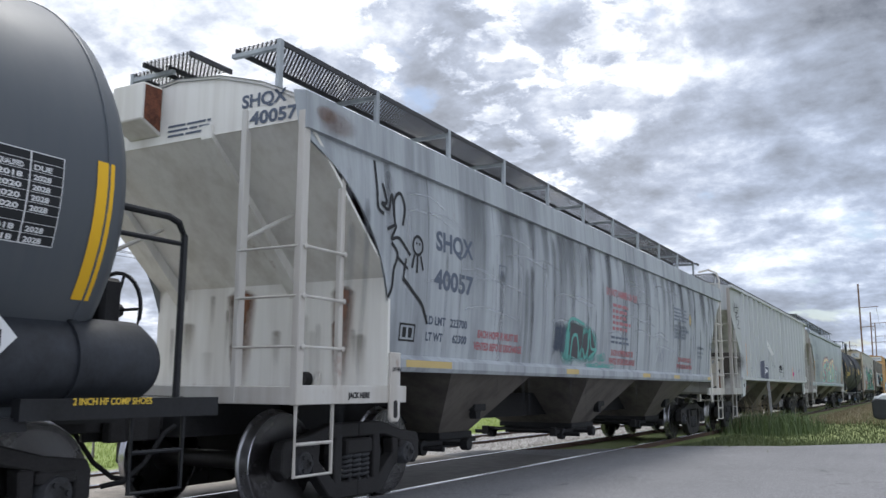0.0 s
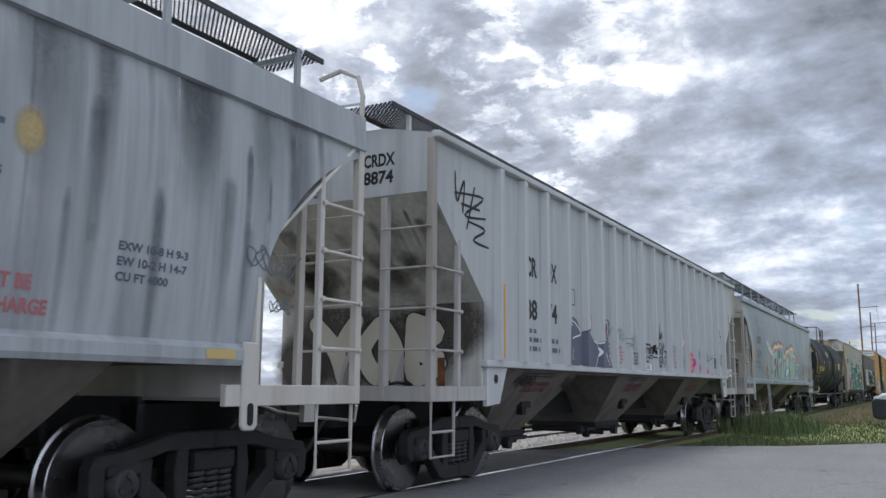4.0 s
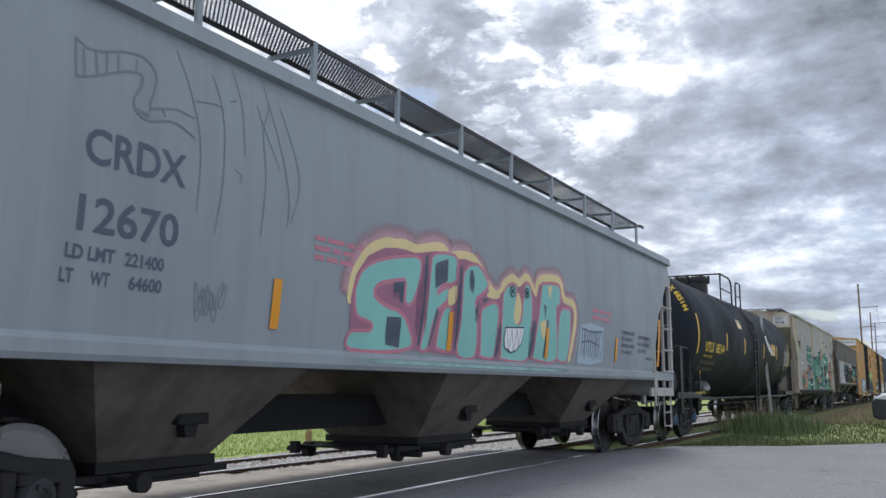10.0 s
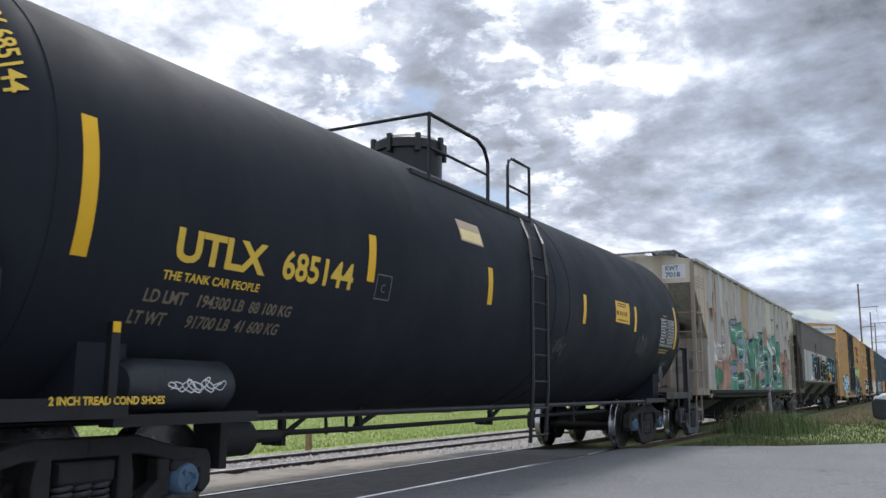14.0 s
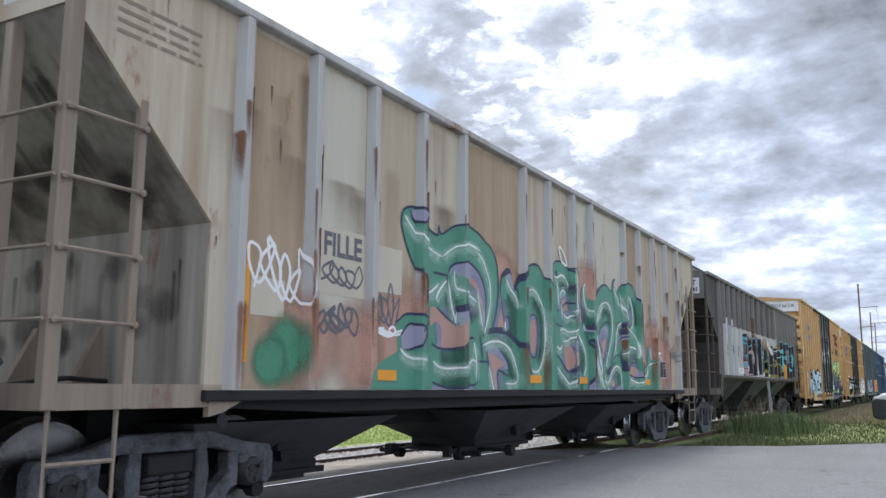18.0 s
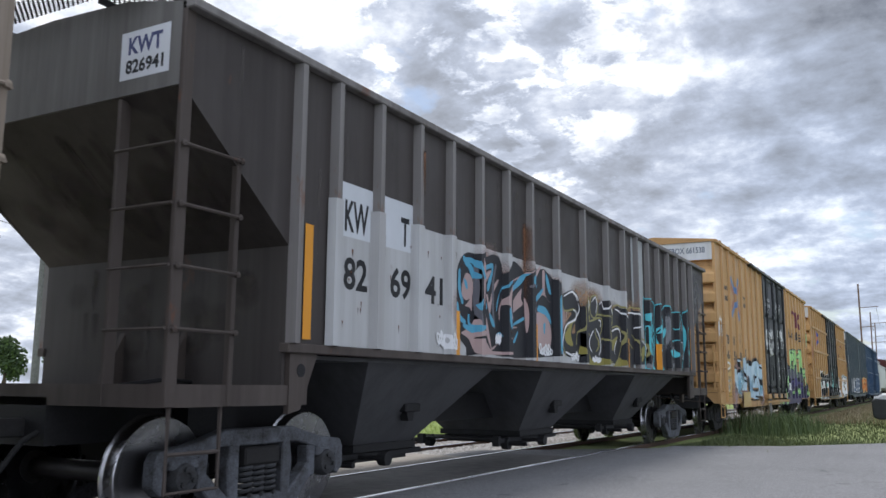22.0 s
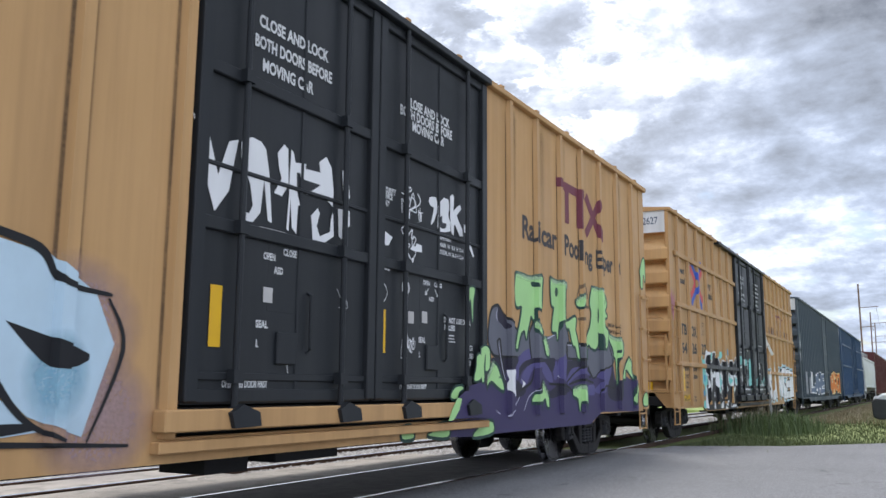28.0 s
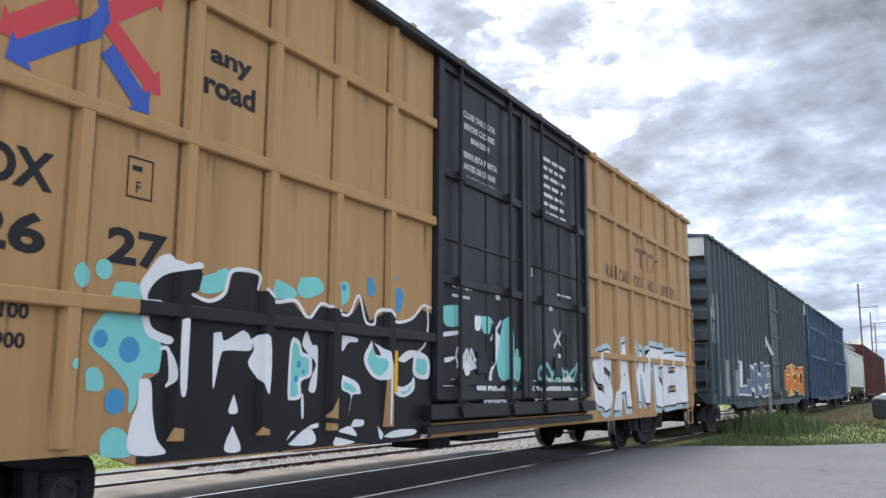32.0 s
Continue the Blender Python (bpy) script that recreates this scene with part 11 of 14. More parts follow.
    trace(c, s, dull, 5, 0.032, [(7.36, 2.51), (7.44, 2.26), (7.87, 2.3), (7.9, 2.15), (7.53, 2.02), (7.37, 1.81), (7.48, 1.6)], "graffiti_outline")
    trace(c, s, dull, 5, 0.032, [(8.4, 2.63), (8.23, 2.47), (8.3, 2.16), (8.5, 1.96)], "graffiti_outline")
    daub(c, s, OLIVE, 4.6, [(8.89, 1.89), (8.96, 1.85), (8.86, 1.77), (8.72, 1.7), (8.88, 1.79)])
    daub(c, s, OLIVE, 4.6, [(9.5, 1.9), (9.9, 2.01), (9.72, 1.84), (9.65, 1.76), (9.5, 1.82)])
    daub(c, s, OLIVE, 4.6, [(11.21, 1.82), (11.46, 1.92), (11.49, 1.8), (11.32, 1.62)])
    daub(c, s, OLIVE, 4.6, [(8.28, 1.53), (8.5, 1.65), (8.59, 1.59), (9.17, 1.62), (9.24, 1.52), (8.34, 1.49)])
    daub(c, s, OLIVE, 4.6, [(9.66, 1.5), (9.96, 1.66), (10.19, 1.54)])
    daub(c, s, OLIVE, 4.6, [(8, 1.65), (8.08, 1.78), (8.18, 1.66)])
    daub(c, s, OLIVE, 4.6, [(9.45, 2.03), (9.53, 2.25), (9.56, 2.14)])
    daub(c, s, OLIVE, 4.6, [(8.46, 2.31), (8.54, 2.23), (8.48, 2.2)])
    daub(c, s, OLIVE, 4.6, [(7.64, 2.04), (7.78, 2.11), (7.7, 1.93), (7.78, 1.76), (7.53, 1.79), (7.45, 1.9)])
    trace(c, s, WHITE, 7, 0.03, [(8.34, 2.56), (8.5, 2.46), (8.45, 2.29)], "graffiti_glint")
    trace(c, s, WHITE, 7, 0.03, [(8.64, 2.49), (8.81, 2.57), (8.87, 2.46), (8.81, 2.33)], "graffiti_glint")
    trace(c, s, WHITE, 7, 0.03, [(9, 2.47), (9.09, 2.52), (9.19, 2.42), (9.36, 2.48), (9.49, 2.4)], "graffiti_glint")
    trace(c, s, WHITE, 7, 0.03, [(9.54, 2.51), (9.64, 2.37)], "graffiti_glint")
    trace(c, s, WHITE, 7, 0.03, [(9.79, 2.46), (10.05, 2.43), (10.33, 2.3)], "graffiti_glint")
    trace(c, s, WHITE, 7, 0.03, [(10.44, 2.45), (10.83, 2.47), (11.14, 2.42)], "graffiti_glint")
    trace(c, s, WHITE, 7, 0.03, [(9.42, 2.02), (9.63, 2.09), (9.94, 2.14), (10.04, 2.04), (10.03, 1.93)], "graffiti_glint")
    trace(c, s, WHITE, 7, 0.03, [(8.67, 2.03), (8.51, 1.89), (8.49, 1.78), (8.59, 1.71)], "graffiti_glint")
    trace(c, s, WHITE, 7, 0.03, [(8.81, 2.07), (8.97, 1.95), (9.01, 1.76), (8.92, 1.67)], "graffiti_glint")
    trace(c, s, WHITE, 7, 0.03, [(9.83, 1.93), (9.72, 1.82), (9.7, 1.72)], "graffiti_glint")
    trace(c, s, WHITE, 7, 0.03, [(8.95, 2.22), (9.03, 2.2), (9.02, 2.12)], "graffiti_glint")
    trace(c, s, WHITE, 7, 0.03, [(7.84, 2.53), (7.95, 2.52), (8.03, 2.46)], "graffiti_glint")
    trace(c, s, WHITE, 7, 0.03, [(8.03, 2.39), (8.06, 2.31), (7.94, 2.2), (7.89, 2.14)], "graffiti_glint")
    trace(c, s, WHITE, 7, 0.03, [(10.81, 2.2), (11.01, 2.24), (11.09, 2.19)], "graffiti_glint")
    trace(c, s, WHITE, 7, 0.03, [(11.37, 1.99), (11.57, 1.91), (11.52, 1.74)], "graffiti_glint")
    trace(c, s, WHITE, 7, 0.03, [(7.44, 2.46), (7.8, 2.56), (7.98, 2.45)], "graffiti_glint")
    trace(c, s, WHITE, 7, 0.03, [(7.81, 2.29), (7.93, 2.26), (7.87, 2.15), (7.53, 2.05), (7.4, 1.88), (7.37, 1.75)], "graffiti_glint")
    trace(c, s, WHITE, 7, 0.03, [(7.48, 1.66), (7.76, 1.61)], "graffiti_glint")
    # black letters with cyan rims
    dark = [(11.47, 2.77), (12.17, 2.76), (12.34, 2.77), (12.58, 2.73), (12.72, 2.65), (13.04, 2.79), (13.25, 2.66), (13.9, 2.72), (14.14, 2.71), (14.5, 2.82), (14.71, 2.55), (14.91, 2.48), (14.93, 1.6), (11.48, 1.49), (11.52, 1.88), (11.47, 2.34)]
    Marks().poly(dark).put(c, "graffiti_fill", soot, s, 3)
    ash = Mist()
    for q in [[(12.55, 2.59), (12.74, 2.39), (12.73, 2.01), (12.58, 1.74)], [(11.91, 2.29), (11.82, 2.03), (11.75, 1.71), (11.64, 1.53), (11.55, 1.61)], [(13.05, 2.66), (13.04, 2.21), (12.95, 1.83)], [(14.0, 2.56), (14.25, 2.54), (14.34, 2.3)], [(11.75, 1.8), (11.76, 1.61)], [(13.33, 1.97), (13.67, 1.95)], [(13.12, 1.64), (13.35, 1.57), (13.68, 1.65)], [(14.58, 2.34), (14.86, 2.31)], [(14.59, 2.11), (14.9, 2.08)], [(11.86, 2.55), (12.15, 2.52)]]:
        ash.trail(q, 0.14, 0.75)
    ash.put(c, "graffiti_shade", soft_spray("mist_ash_grey", (0.24, 0.25, 0.27)), s, 4)
    for q in [[(11.58, 2.52), (11.8, 2.54), (11.76, 2.31), (11.69, 2.07), (11.82, 2.18), (11.82, 2.11), (11.66, 1.96), (11.66, 2.18), (11.69, 2.38), (11.59, 2.39)], [(11.89, 2.53), (12.01, 2.55), (12.02, 2.41), (11.85, 2.35), (11.88, 2.47)], [(11.99, 2.24), (11.97, 2.01), (11.94, 1.79), (11.81, 1.77), (11.87, 1.97), (11.92, 2.12)], [(11.5, 1.58), (11.6, 1.5), (11.48, 1.49)], [(12.04, 1.57), (12.2, 1.49), (12.0, 1.48)], [(12.3, 2.19), (12.38, 2.35), (12.52, 2.3), (12.58, 2.11), (12.48, 2.19), (12.39, 2.21)], [(12.62, 1.67), (12.8, 1.51), (12.39, 1.48), (12.53, 1.58)], [(12.8, 2.27), (12.92, 2.34), (13.03, 2.31), (12.97, 2.21), (12.79, 2.12)], [(13.06, 1.89), (13.25, 1.94), (13.45, 1.92), (13.42, 1.79), (13.27, 1.75), (13.28, 1.51), (13.23, 1.51), (13.22, 1.74), (13.09, 1.79)], [(13.23, 2.21), (13.37, 2.25), (13.44, 2.18), (13.32, 2.11), (13.22, 2.11)], [(13.57, 1.78), (13.64, 1.94), (13.76, 1.88), (13.74, 1.78)], [(13.93, 2.19), (14.06, 2.36), (14.2, 2.33), (14.19, 2.16), (14.02, 2.17)], [(14.51, 1.95), (14.9, 1.94), (14.88, 1.8), (14.52, 1.86)]]:
        Marks().poly(rounded(q)).put(c, "graffiti_fill", CYAN, s, 5)
    for q in ([(11.55, 2.21), (11.49, 2.23), (11.47, 2.34), (11.47, 2.78), (11.6, 2.8), (12.17, 2.77), (12.18, 2.51), (12.13, 2.25), (12.07, 2.26), (12.01, 2.4), (11.84, 2.32), (11.83, 2.19), (11.66, 1.96), (11.68, 1.79), (11.62, 1.81), (11.61, 2.28), (11.55, 2.21)],
              [(11.57, 2.18), (11.52, 1.88), (11.5, 1.53), (11.6, 1.5)],
              [(12.08, 2.23), (12.16, 2.19), (12.16, 2.03), (12.09, 1.75), (12.02, 1.49)],
              [(12.05, 1.77), (12.07, 2.02), (12.1, 2.15)],
              [(12.2, 2.66), (12.34, 2.77), (12.54, 2.74), (12.72, 2.6), (12.79, 2.35), (12.75, 2.01), (12.62, 1.7), (12.39, 1.48)],
              [(12.34, 1.87), (12.29, 2.05), (12.29, 2.24), (12.38, 2.35), (12.51, 2.3), (12.57, 2.14), (12.52, 1.96), (12.41, 1.87), (12.34, 1.87)],
              [(12.69, 2.64), (12.82, 2.72), (13.04, 2.79), (13.21, 2.68), (13.24, 2.48), (13.23, 2.23)],
              [(13.25, 2.66), (13.9, 2.72), (13.88, 2.57), (13.78, 2.37), (13.56, 2.37)],
              [(13.26, 2.1), (13.49, 2.1), (13.79, 2.14)],
              [(13.88, 2.6), (14.14, 2.71), (14.33, 2.61), (14.42, 2.38), (14.39, 1.84), (14.2, 1.56)],
              [(14.35, 2.68), (14.5, 2.82), (14.62, 2.7), (14.71, 2.55), (14.91, 2.48), (14.89, 2.28), (14.93, 1.89), (14.9, 1.6)]):
        Marks().stroke(q, 0.028, (0.7, 1.0, 0.7), 5).put(c, "graffiti_outline", CYAN, s, 6)
    Marks().scribble(3.72, 4.05, 1.55, 1.75, 0.03, 5, 7).scribble(6.5, 6.95, 1.56, 1.75, 0.035, 6, 7).scribble(7.7, 8.0, 1.54, 1.68, 0.03, 7, 7).scribble(8.6, 9.0, 1.54, 1.66, 0.03, 8, 7).scribble(5.15, 5.3, 1.66, 1.82, 0.03, 9, 6).each(c, "graffiti_tag", WHITE, s, 13)
    for u in (4.12, 6.33, 8.3, 10.2, 12.23):
        Marks().rect(u, u + 0.11, 1.50, 1.99).each(c, "reflective_strip", ORANGE, s, 14)
    Marks().rect(1.45, 1.56, 1.54, 2.52).rect(15.02, 15.13, 1.54, 2.45).each(c, "reflective_strip", ORANGE, X, 9)
    Marks().rect(13.84, 14.32, 1.78, 2.10).put(c, "label_plate", INK, X, 8)
    Marks().rim(13.82, 14.34, 1.76, 2.12, 0.018).rect(14.12, 14.13, 1.86, 2.08).rect(13.84, 14.30, 1.82, 1.835).put(c, "small_lettering", INK_WHITE, X, 9)
    spots = [(rnd.uniform(1.8, 10.0), rnd.uniform(1.7, 2.7), rnd.uniform(0.02, 0.1), rnd.uniform(0.004, 0.012)) for k in range(50)] + [(6.05, 3.3, 1.5, 0.05), (3.3, 3.6, 0.5, 0.03), (2.6, 2.6, 0.4, 0.02)]
    drips(c, RUST, s, spots, 1, 3)
    m = Mist()
    for k in range(45):
        m.run(rnd.uniform(0.3, 16.5), rnd.uniform(2.9, 3.85), rnd.uniform(0.3, 1.0), rnd.uniform(0.02, 0.10), rnd.uniform(0.08, 0.3))
    m.put(c, "soot", soft_spray("mist_dust", (0.16, 0.145, 0.135), 0.8), X, 0)
    # side sheet turns a paler grey towards its rear end
    Mist().blob(15.9, 3.1, 0.75, 1.0, 0.6).blob(15.5, 3.4, 0.6, 0.8, 0.4).put(c, "grime", soft_spray("mist_pale_grey", (0.17, 0.17, 0.175), 0.8), X, 0.4)
    e = end_flat(0.0)
    Marks().rect(0.86, 1.38, 3.42, 3.80).put(c, "number_panel", spray("panel_white_c", (0.60, 0.62, 0.66)), e, 1)
    lettered(c, "KWT", 0.94, 3.62, 0.13, spray("dark_blue_ink", (0.06, 0.07, 0.16)), e, 0.36, 0.010, 2)
    lettered(c, "826941", 0.92, 3.47, 0.10, INK, e, 0.40, 0.008, 2)


def emblem(c, s, u, v, k, blue, red):
    """The crossed-arrow emblem, as plain shapes."""
    def at(pts):
        return [(u + k * a, v + k * b) for a, b in pts]

    def ribbon(m, pts, w, head0=False, head1=False):
        p = [Vector(q) for q in pts]
        m.line(pts, w)
        for ok, tip, back in ((head0, p[0], p[1]), (head1, p[-1], p[-2])):
            if ok:
                d = (tip - back).normalized()
                nn = Vector((-d.y, d.x))
                m.poly([tuple(tip + d * w * 0.9), tuple(tip + nn * w * 0.9), tuple(tip - nn * w * 0.9)])
    w = 0.20 * k
    m = Marks()
    ribbon(m, at([(-0.70, 0.42), (-0.15, 0.06)]), w, True)
    ribbon(m, at([(-0.15, 0.02), (-0.70, -0.40)]), w, False, True)
    ribbon(m, at([(0.72, 0.46), (0.18, 0.04)]), w, True)
    ribbon(m, at([(0.18, 0.0), (0.74, -0.42)]), w, False, True)
    m.put(c, "emblem_red", red, s, 2)
    m = Marks()
    w = 0.20 * k
    ribbon(m, at([(-0.62, 0.66), (-0.10, 0.32), (0.10, 0.16), (0.14, 0.02), (0.02, -0.16), (-0.20, -0.30), (-0.62, -0.60)]), w, True, True)
    ribbon(m, at([(0.66, 0.72), (0.24, 0.34)]), w, True)
    ribbon(m, at([(0.22, -0.28), (0.62, -0.64)]), w, False, True)
    m.put(c, "emblem_blue", blue, s, 3)


def box_lettering(c, s, X, rows, slogan, slogan_ink):
    for t, u, v, h, w in rows:
        lettered(c, t, u, v, h, INK, X, w, 0.016)
    for t, u, v, h, w in slogan:
        lettered(c, t, u, v, h, slogan_ink, s, w, 0.014)


def paint_c7():
    c, s = C7, S7
    X = side_flat(1.53)
    box_lettering(c, s, X, [("next", 0.93, 3.74, 0.15, 0.50), ("load", 0.93, 3.46, 0.17, 0.50), ("any", 3.50, 3.70, 0.13, 0.50), ("road", 3.46, 3.48, 0.16, 0.54),
                            ("TB", 0.90, 2.32, 0.22, 0.50), ("OX", 1.76, 2.32, 0.22, 0.46), ("66", 0.90, 1.92, 0.22, 0.48), ("15", 1.78, 1.92, 0.22, 0.40), ("38", 2.60, 1.92, 0.22, 0.50)],
                  [("Rai", 12.72, 3.10, 0.30, 0.48), ("lcar", 13.28, 3.10, 0.30, 0.66), ("Pool", 14.24, 3.08, 0.30, 0.66), ("ing", 14.98, 3.06, 0.27, 0.46), ("Exper", 15.62, 3.06, 0.28, 0.84), ("ts", 16.62, 3.06, 0.26, 0.26)], spray("charcoal_ink", (0.045, 0.040, 0.042)))
    emblem(c, s, 2.48, 3.60, 0.74, spray("faded_blue", (0.14, 0.22, 0.40)), spray("faded_red", (0.38, 0.17, 0.10)))
    purple = spray("faded_plum", (0.16, 0.035, 0.055))
    m = Marks().rect(13.93, 15.05, 4.04, 4.18).rect(14.28, 14.44, 3.56, 4.04).rect(14.76, 14.92, 3.56, 4.04)
    m.line([(15.18, 4.14), (15.86, 3.54)], 0.17).line([(15.80, 4.14), (15.56, 3.90)], 0.15).line([(15.46, 3.80), (15.16, 3.52)], 0.15)
    m.put(c, "emblem_plum", purple, s, 2)
    Marks().rim(2.78, 3.0, 2.40, 2.64, 0.012).text("F", 2.86, 2.44, 0.08).put(c, "stencil_box", INK, X)
    Marks().rect(0.86, 0.96, 1.08, 1.92).each(c, "reflective_strip", YELLOW, X, 1)
    Marks().rect(0.98, 1.50, 1.06, 1.92).put(c, "data_panel", spray("panel_ochre", (0.52, 0.34, 0.13)), X, 1)
    Marks().text("LD LMT", 1.06, 1.58, 0.07, 0.32, 0.003).text("LT WT", 1.08, 1.40, 0.07, 0.26, 0.003).put(c, "small_lettering", INK, X, 2)
    Marks().rect(0.95, 1.46, 0.92, 1.06).put(c, "warning_plate", YELLOW, X, 1, "yellow warning plate")
    Marks().rim(0.96, 1.45, 0.93, 1.05, 0.010).text("THIS CAR", 1.07, 0.998, 0.038, 0.26, 0.002).text("EXCESS HEIGHT", 1.005, 0.948, 0.038, 0.40, 0.002).put(c, "plate_print", INK, X, 2)
    Marks().stroke([(1.11 + 0.27 * math.cos(0.5236 * k), 1.74 + 0.08 * math.sin(0.5236 * k)) for k in range(13)], 0.055, (1.0, 1.0, 1.0), 4).put(c, "graffiti_patch", WHITE, X, 3)
    m = Mist().trail([(0.85, 1.34), (1.4, 1.36)], 0.10, 0.6).trail([(1.1, 1.31), (1.11, 1.1)], 0.20, 0.5).trail([(0.85, 1.28), (1.35, 1.14)], 0.09, 0.5).trail([(1.01, 1.35), (1.0, 1.15), (1.17, 1.1), (1.23, 1.35)], 0.05, 0.9).trail([(1.45, 1.53), (1.5, 1.14)], 0.05, 0.8)
    m.put(c, "graffiti_highlight", soft_spray("mist_chalk", (0.66, 0.68, 0.68)), X, 3)
    # pale blue letters, black outlines, milky overspray
    m = Mist()
    for u, v, r in ((1.9, 1.0, 0.5), (2.3, 1.5, 0.6), (3.1, 1.2, 0.6), (4.0, 1.6, 0.55), (5.0, 1.6, 0.6), (6.0, 1.5, 0.55), (6.2, 0.95, 0.5)):
        m.blob(u, v, r, 0.9, 0.55)
    m.put(c, "graffiti_glow", M_MAUVE, s, 1)
    for k, q in enumerate([[(1.66, 1.75), (2.19, 1.71), (2.26, 1.58), (2.46, 1.69), (2.38, 1.94), (2.7, 2.06), (2.76, 1.77), (3.08, 1.47), (3.36, 1.3), (3.3, 1.1), (3.0, 1.1), (2.46, 1.17), (2.27, 0.96), (2.27, 1.15), (2.04, 1.21), (1.77, 1.44), (1.75, 1.58)], [(3.19, 1.98), (3.51, 2.09), (3.53, 1.79), (3.84, 1.92), (4.23, 1.9), (4.43, 1.76), (4.46, 1.43), (4.28, 0.88), (4.02, 0.91), (3.9, 1.36), (3.84, 1.52), (3.59, 1.54), (3.53, 1.25), (3.71, 1.1), (3.53, 1.0), (3.24, 1.35)], [(4.46, 1.75), (4.71, 1.98), (5.16, 2.01), (5.26, 1.83), (5.3, 1.33), (5.14, 1.18), (4.56, 1.18), (4.42, 1.26)], [(4.49, 1.14), (5.52, 1.09), (5.8, 0.88), (5.28, 0.83), (4.48, 0.88)], [(5.29, 2.0), (5.8, 1.92), (6.14, 1.72), (6.3, 1.41), (6.1, 0.84), (5.72, 0.97), (5.39, 1.27)]]):
        Marks().poly(q).put(c, "graffiti_fill", spray("spray_milk_blue", (0.46, 0.60, 0.70)), s, 2 + 0.8 * k)
    wash = Mist()
    for u, v, r in ((2.5, 1.2, 0.3), (3.0, 1.5, 0.25), (4.3, 1.2, 0.25), (5.2, 1.7, 0.25), (5.9, 1.2, 0.25), (3.5, 1.7, 0.2)):
        wash.blob(u, v, r, 1.2, 0.5)
    wash.put(c, "graffiti_shade", soft_spray("mist_sky", (0.22, 0.48, 0.62)), s, 7)
    for q in [[(3.54, 2.27), (3.75, 2.23), (3.72, 1.94), (4.03, 1.99), (4.4, 1.82), (4.19, 1.79), (3.84, 1.88), (3.62, 1.79), (3.51, 1.79)], [(4.7, 1.32), (4.78, 1.55), (5.01, 1.51), (4.86, 1.32)], [(5.54, 1.51), (6.12, 1.34), (5.86, 1.25)], [(3.84, 1.51), (4.04, 1.5), (4.1, 1.26), (3.97, 0.94), (3.83, 1.18)]]:
        Marks().poly(rounded(q)).put(c, "graffiti_outline", INK, s, 8)
    for q, w in (([(1.66, 1.74), (1.9, 1.7), (2.19, 1.69), (2.27, 1.56)], 0.06),
                 ([(1.75, 1.44), (2.04, 1.21), (1.91, 1.06), (1.76, 0.95), (1.67, 0.78)], 0.07),
                 ([(2.26, 1.56), (2.46, 1.66), (2.45, 1.78), (2.28, 1.91), (2.22, 2.07)], 0.12),
                 ([(2.7, 2.06), (2.55, 1.95), (2.4, 1.95)], 0.07),
                 ([(2.7, 2.05), (2.76, 1.75), (2.97, 1.54), (3.3, 1.35), (3.42, 1.25)], 0.05),
                 ([(2.71, 1.6), (2.61, 1.43), (2.87, 1.27), (3.0, 1.11)], 0.045),
                 ([(2.46, 1.17), (2.61, 1.1), (2.66, 0.98), (2.42, 0.92), (2.3, 0.93)], 0.05),
                 ([(3.24, 2.06), (3.16, 1.77), (3.3, 1.48), (3.43, 1.25)], 0.07),
                 ([(3.3, 1.97), (3.49, 2.1)], 0.07),
                 ([(3.53, 1.56), (3.53, 1.25), (3.83, 0.94)], 0.04),
                 ([(4.43, 1.75), (4.71, 1.96), (5.16, 2.01), (5.26, 1.89)], 0.1),
                 ([(4.45, 1.12), (4.98, 1.1), (5.49, 1.15)], 0.07),
                 ([(4.98, 0.92), (5.28, 0.89), (5.76, 0.91)], 0.1),
                 ([(5.23, 2.19), (5.32, 2.05), (5.72, 1.95), (5.88, 1.77), (6.25, 1.72)], 0.06),
                 ([(5.34, 1.6), (5.45, 1.27), (5.68, 0.97), (5.97, 0.82)], 0.05),
                 ([(6.24, 1.69), (6.37, 1.38), (6.14, 0.81)], 0.035),
                 ([(3.83, 0.86), (4.55, 0.82), (5.28, 0.83), (6.45, 0.77)], 0.05)):
        Marks().stroke(q, w, (0.5, 1.0, 0.4), 6).put(c, "graffiti_outline", INK, s, 9)
    Marks().rect(2.72, 3.80, 0.66, 1.06).put(c, "route_plate", spray("plate_yellow", (0.50, 0.36, 0.15)), side_flat(1.60), 1)
    Marks().scribble(0.04, 0.56, 2.45, 3.0, 0.05, 3, 7).each(c, "graffiti_tag", WHITE, side_flat(1.542), 3)
    # plum ground with ash, violet and dark blades, lime letters on top
    Marks().poly([(11.55, 0.96), (11.56, 1.07), (11.73, 1.2), (11.79, 1.5), (12.53, 1.54), (12.62, 1.59), (12.93, 1.66), (13.42, 1.81), (13.95, 1.71), (14.27, 1.76), (15.05, 1.77), (15.36, 1.72), (16.14, 1.85), (16.34, 1.6), (16.45, 1.28), (16.74, 1.28), (16.95, 1.37), (17.27, 1.3), (17.67, 1.29), (17.75, 0.75), (15.5, 0.78), (14.81, 0.66), (11.55, 0.81)]).put(c, "graffiti_ground", PURPLE, s, 1)
    ash, plum, pale = spray("spray_ash", (0.115, 0.12, 0.15)), spray("spray_deep_plum", (0.020, 0.018, 0.036)), spray("spray_pale_lilac", (0.42, 0.42, 0.52))
    pine, brown = spray("spray_pine_ink", (0.02, 0.055, 0.045)), spray("spray_brown", (0.17, 0.11, 0.06))
    gleam, haze = soft_spray("mist_lime", (0.55, 0.74, 0.50)), soft_spray("mist_white", (0.62, 0.62, 0.62))

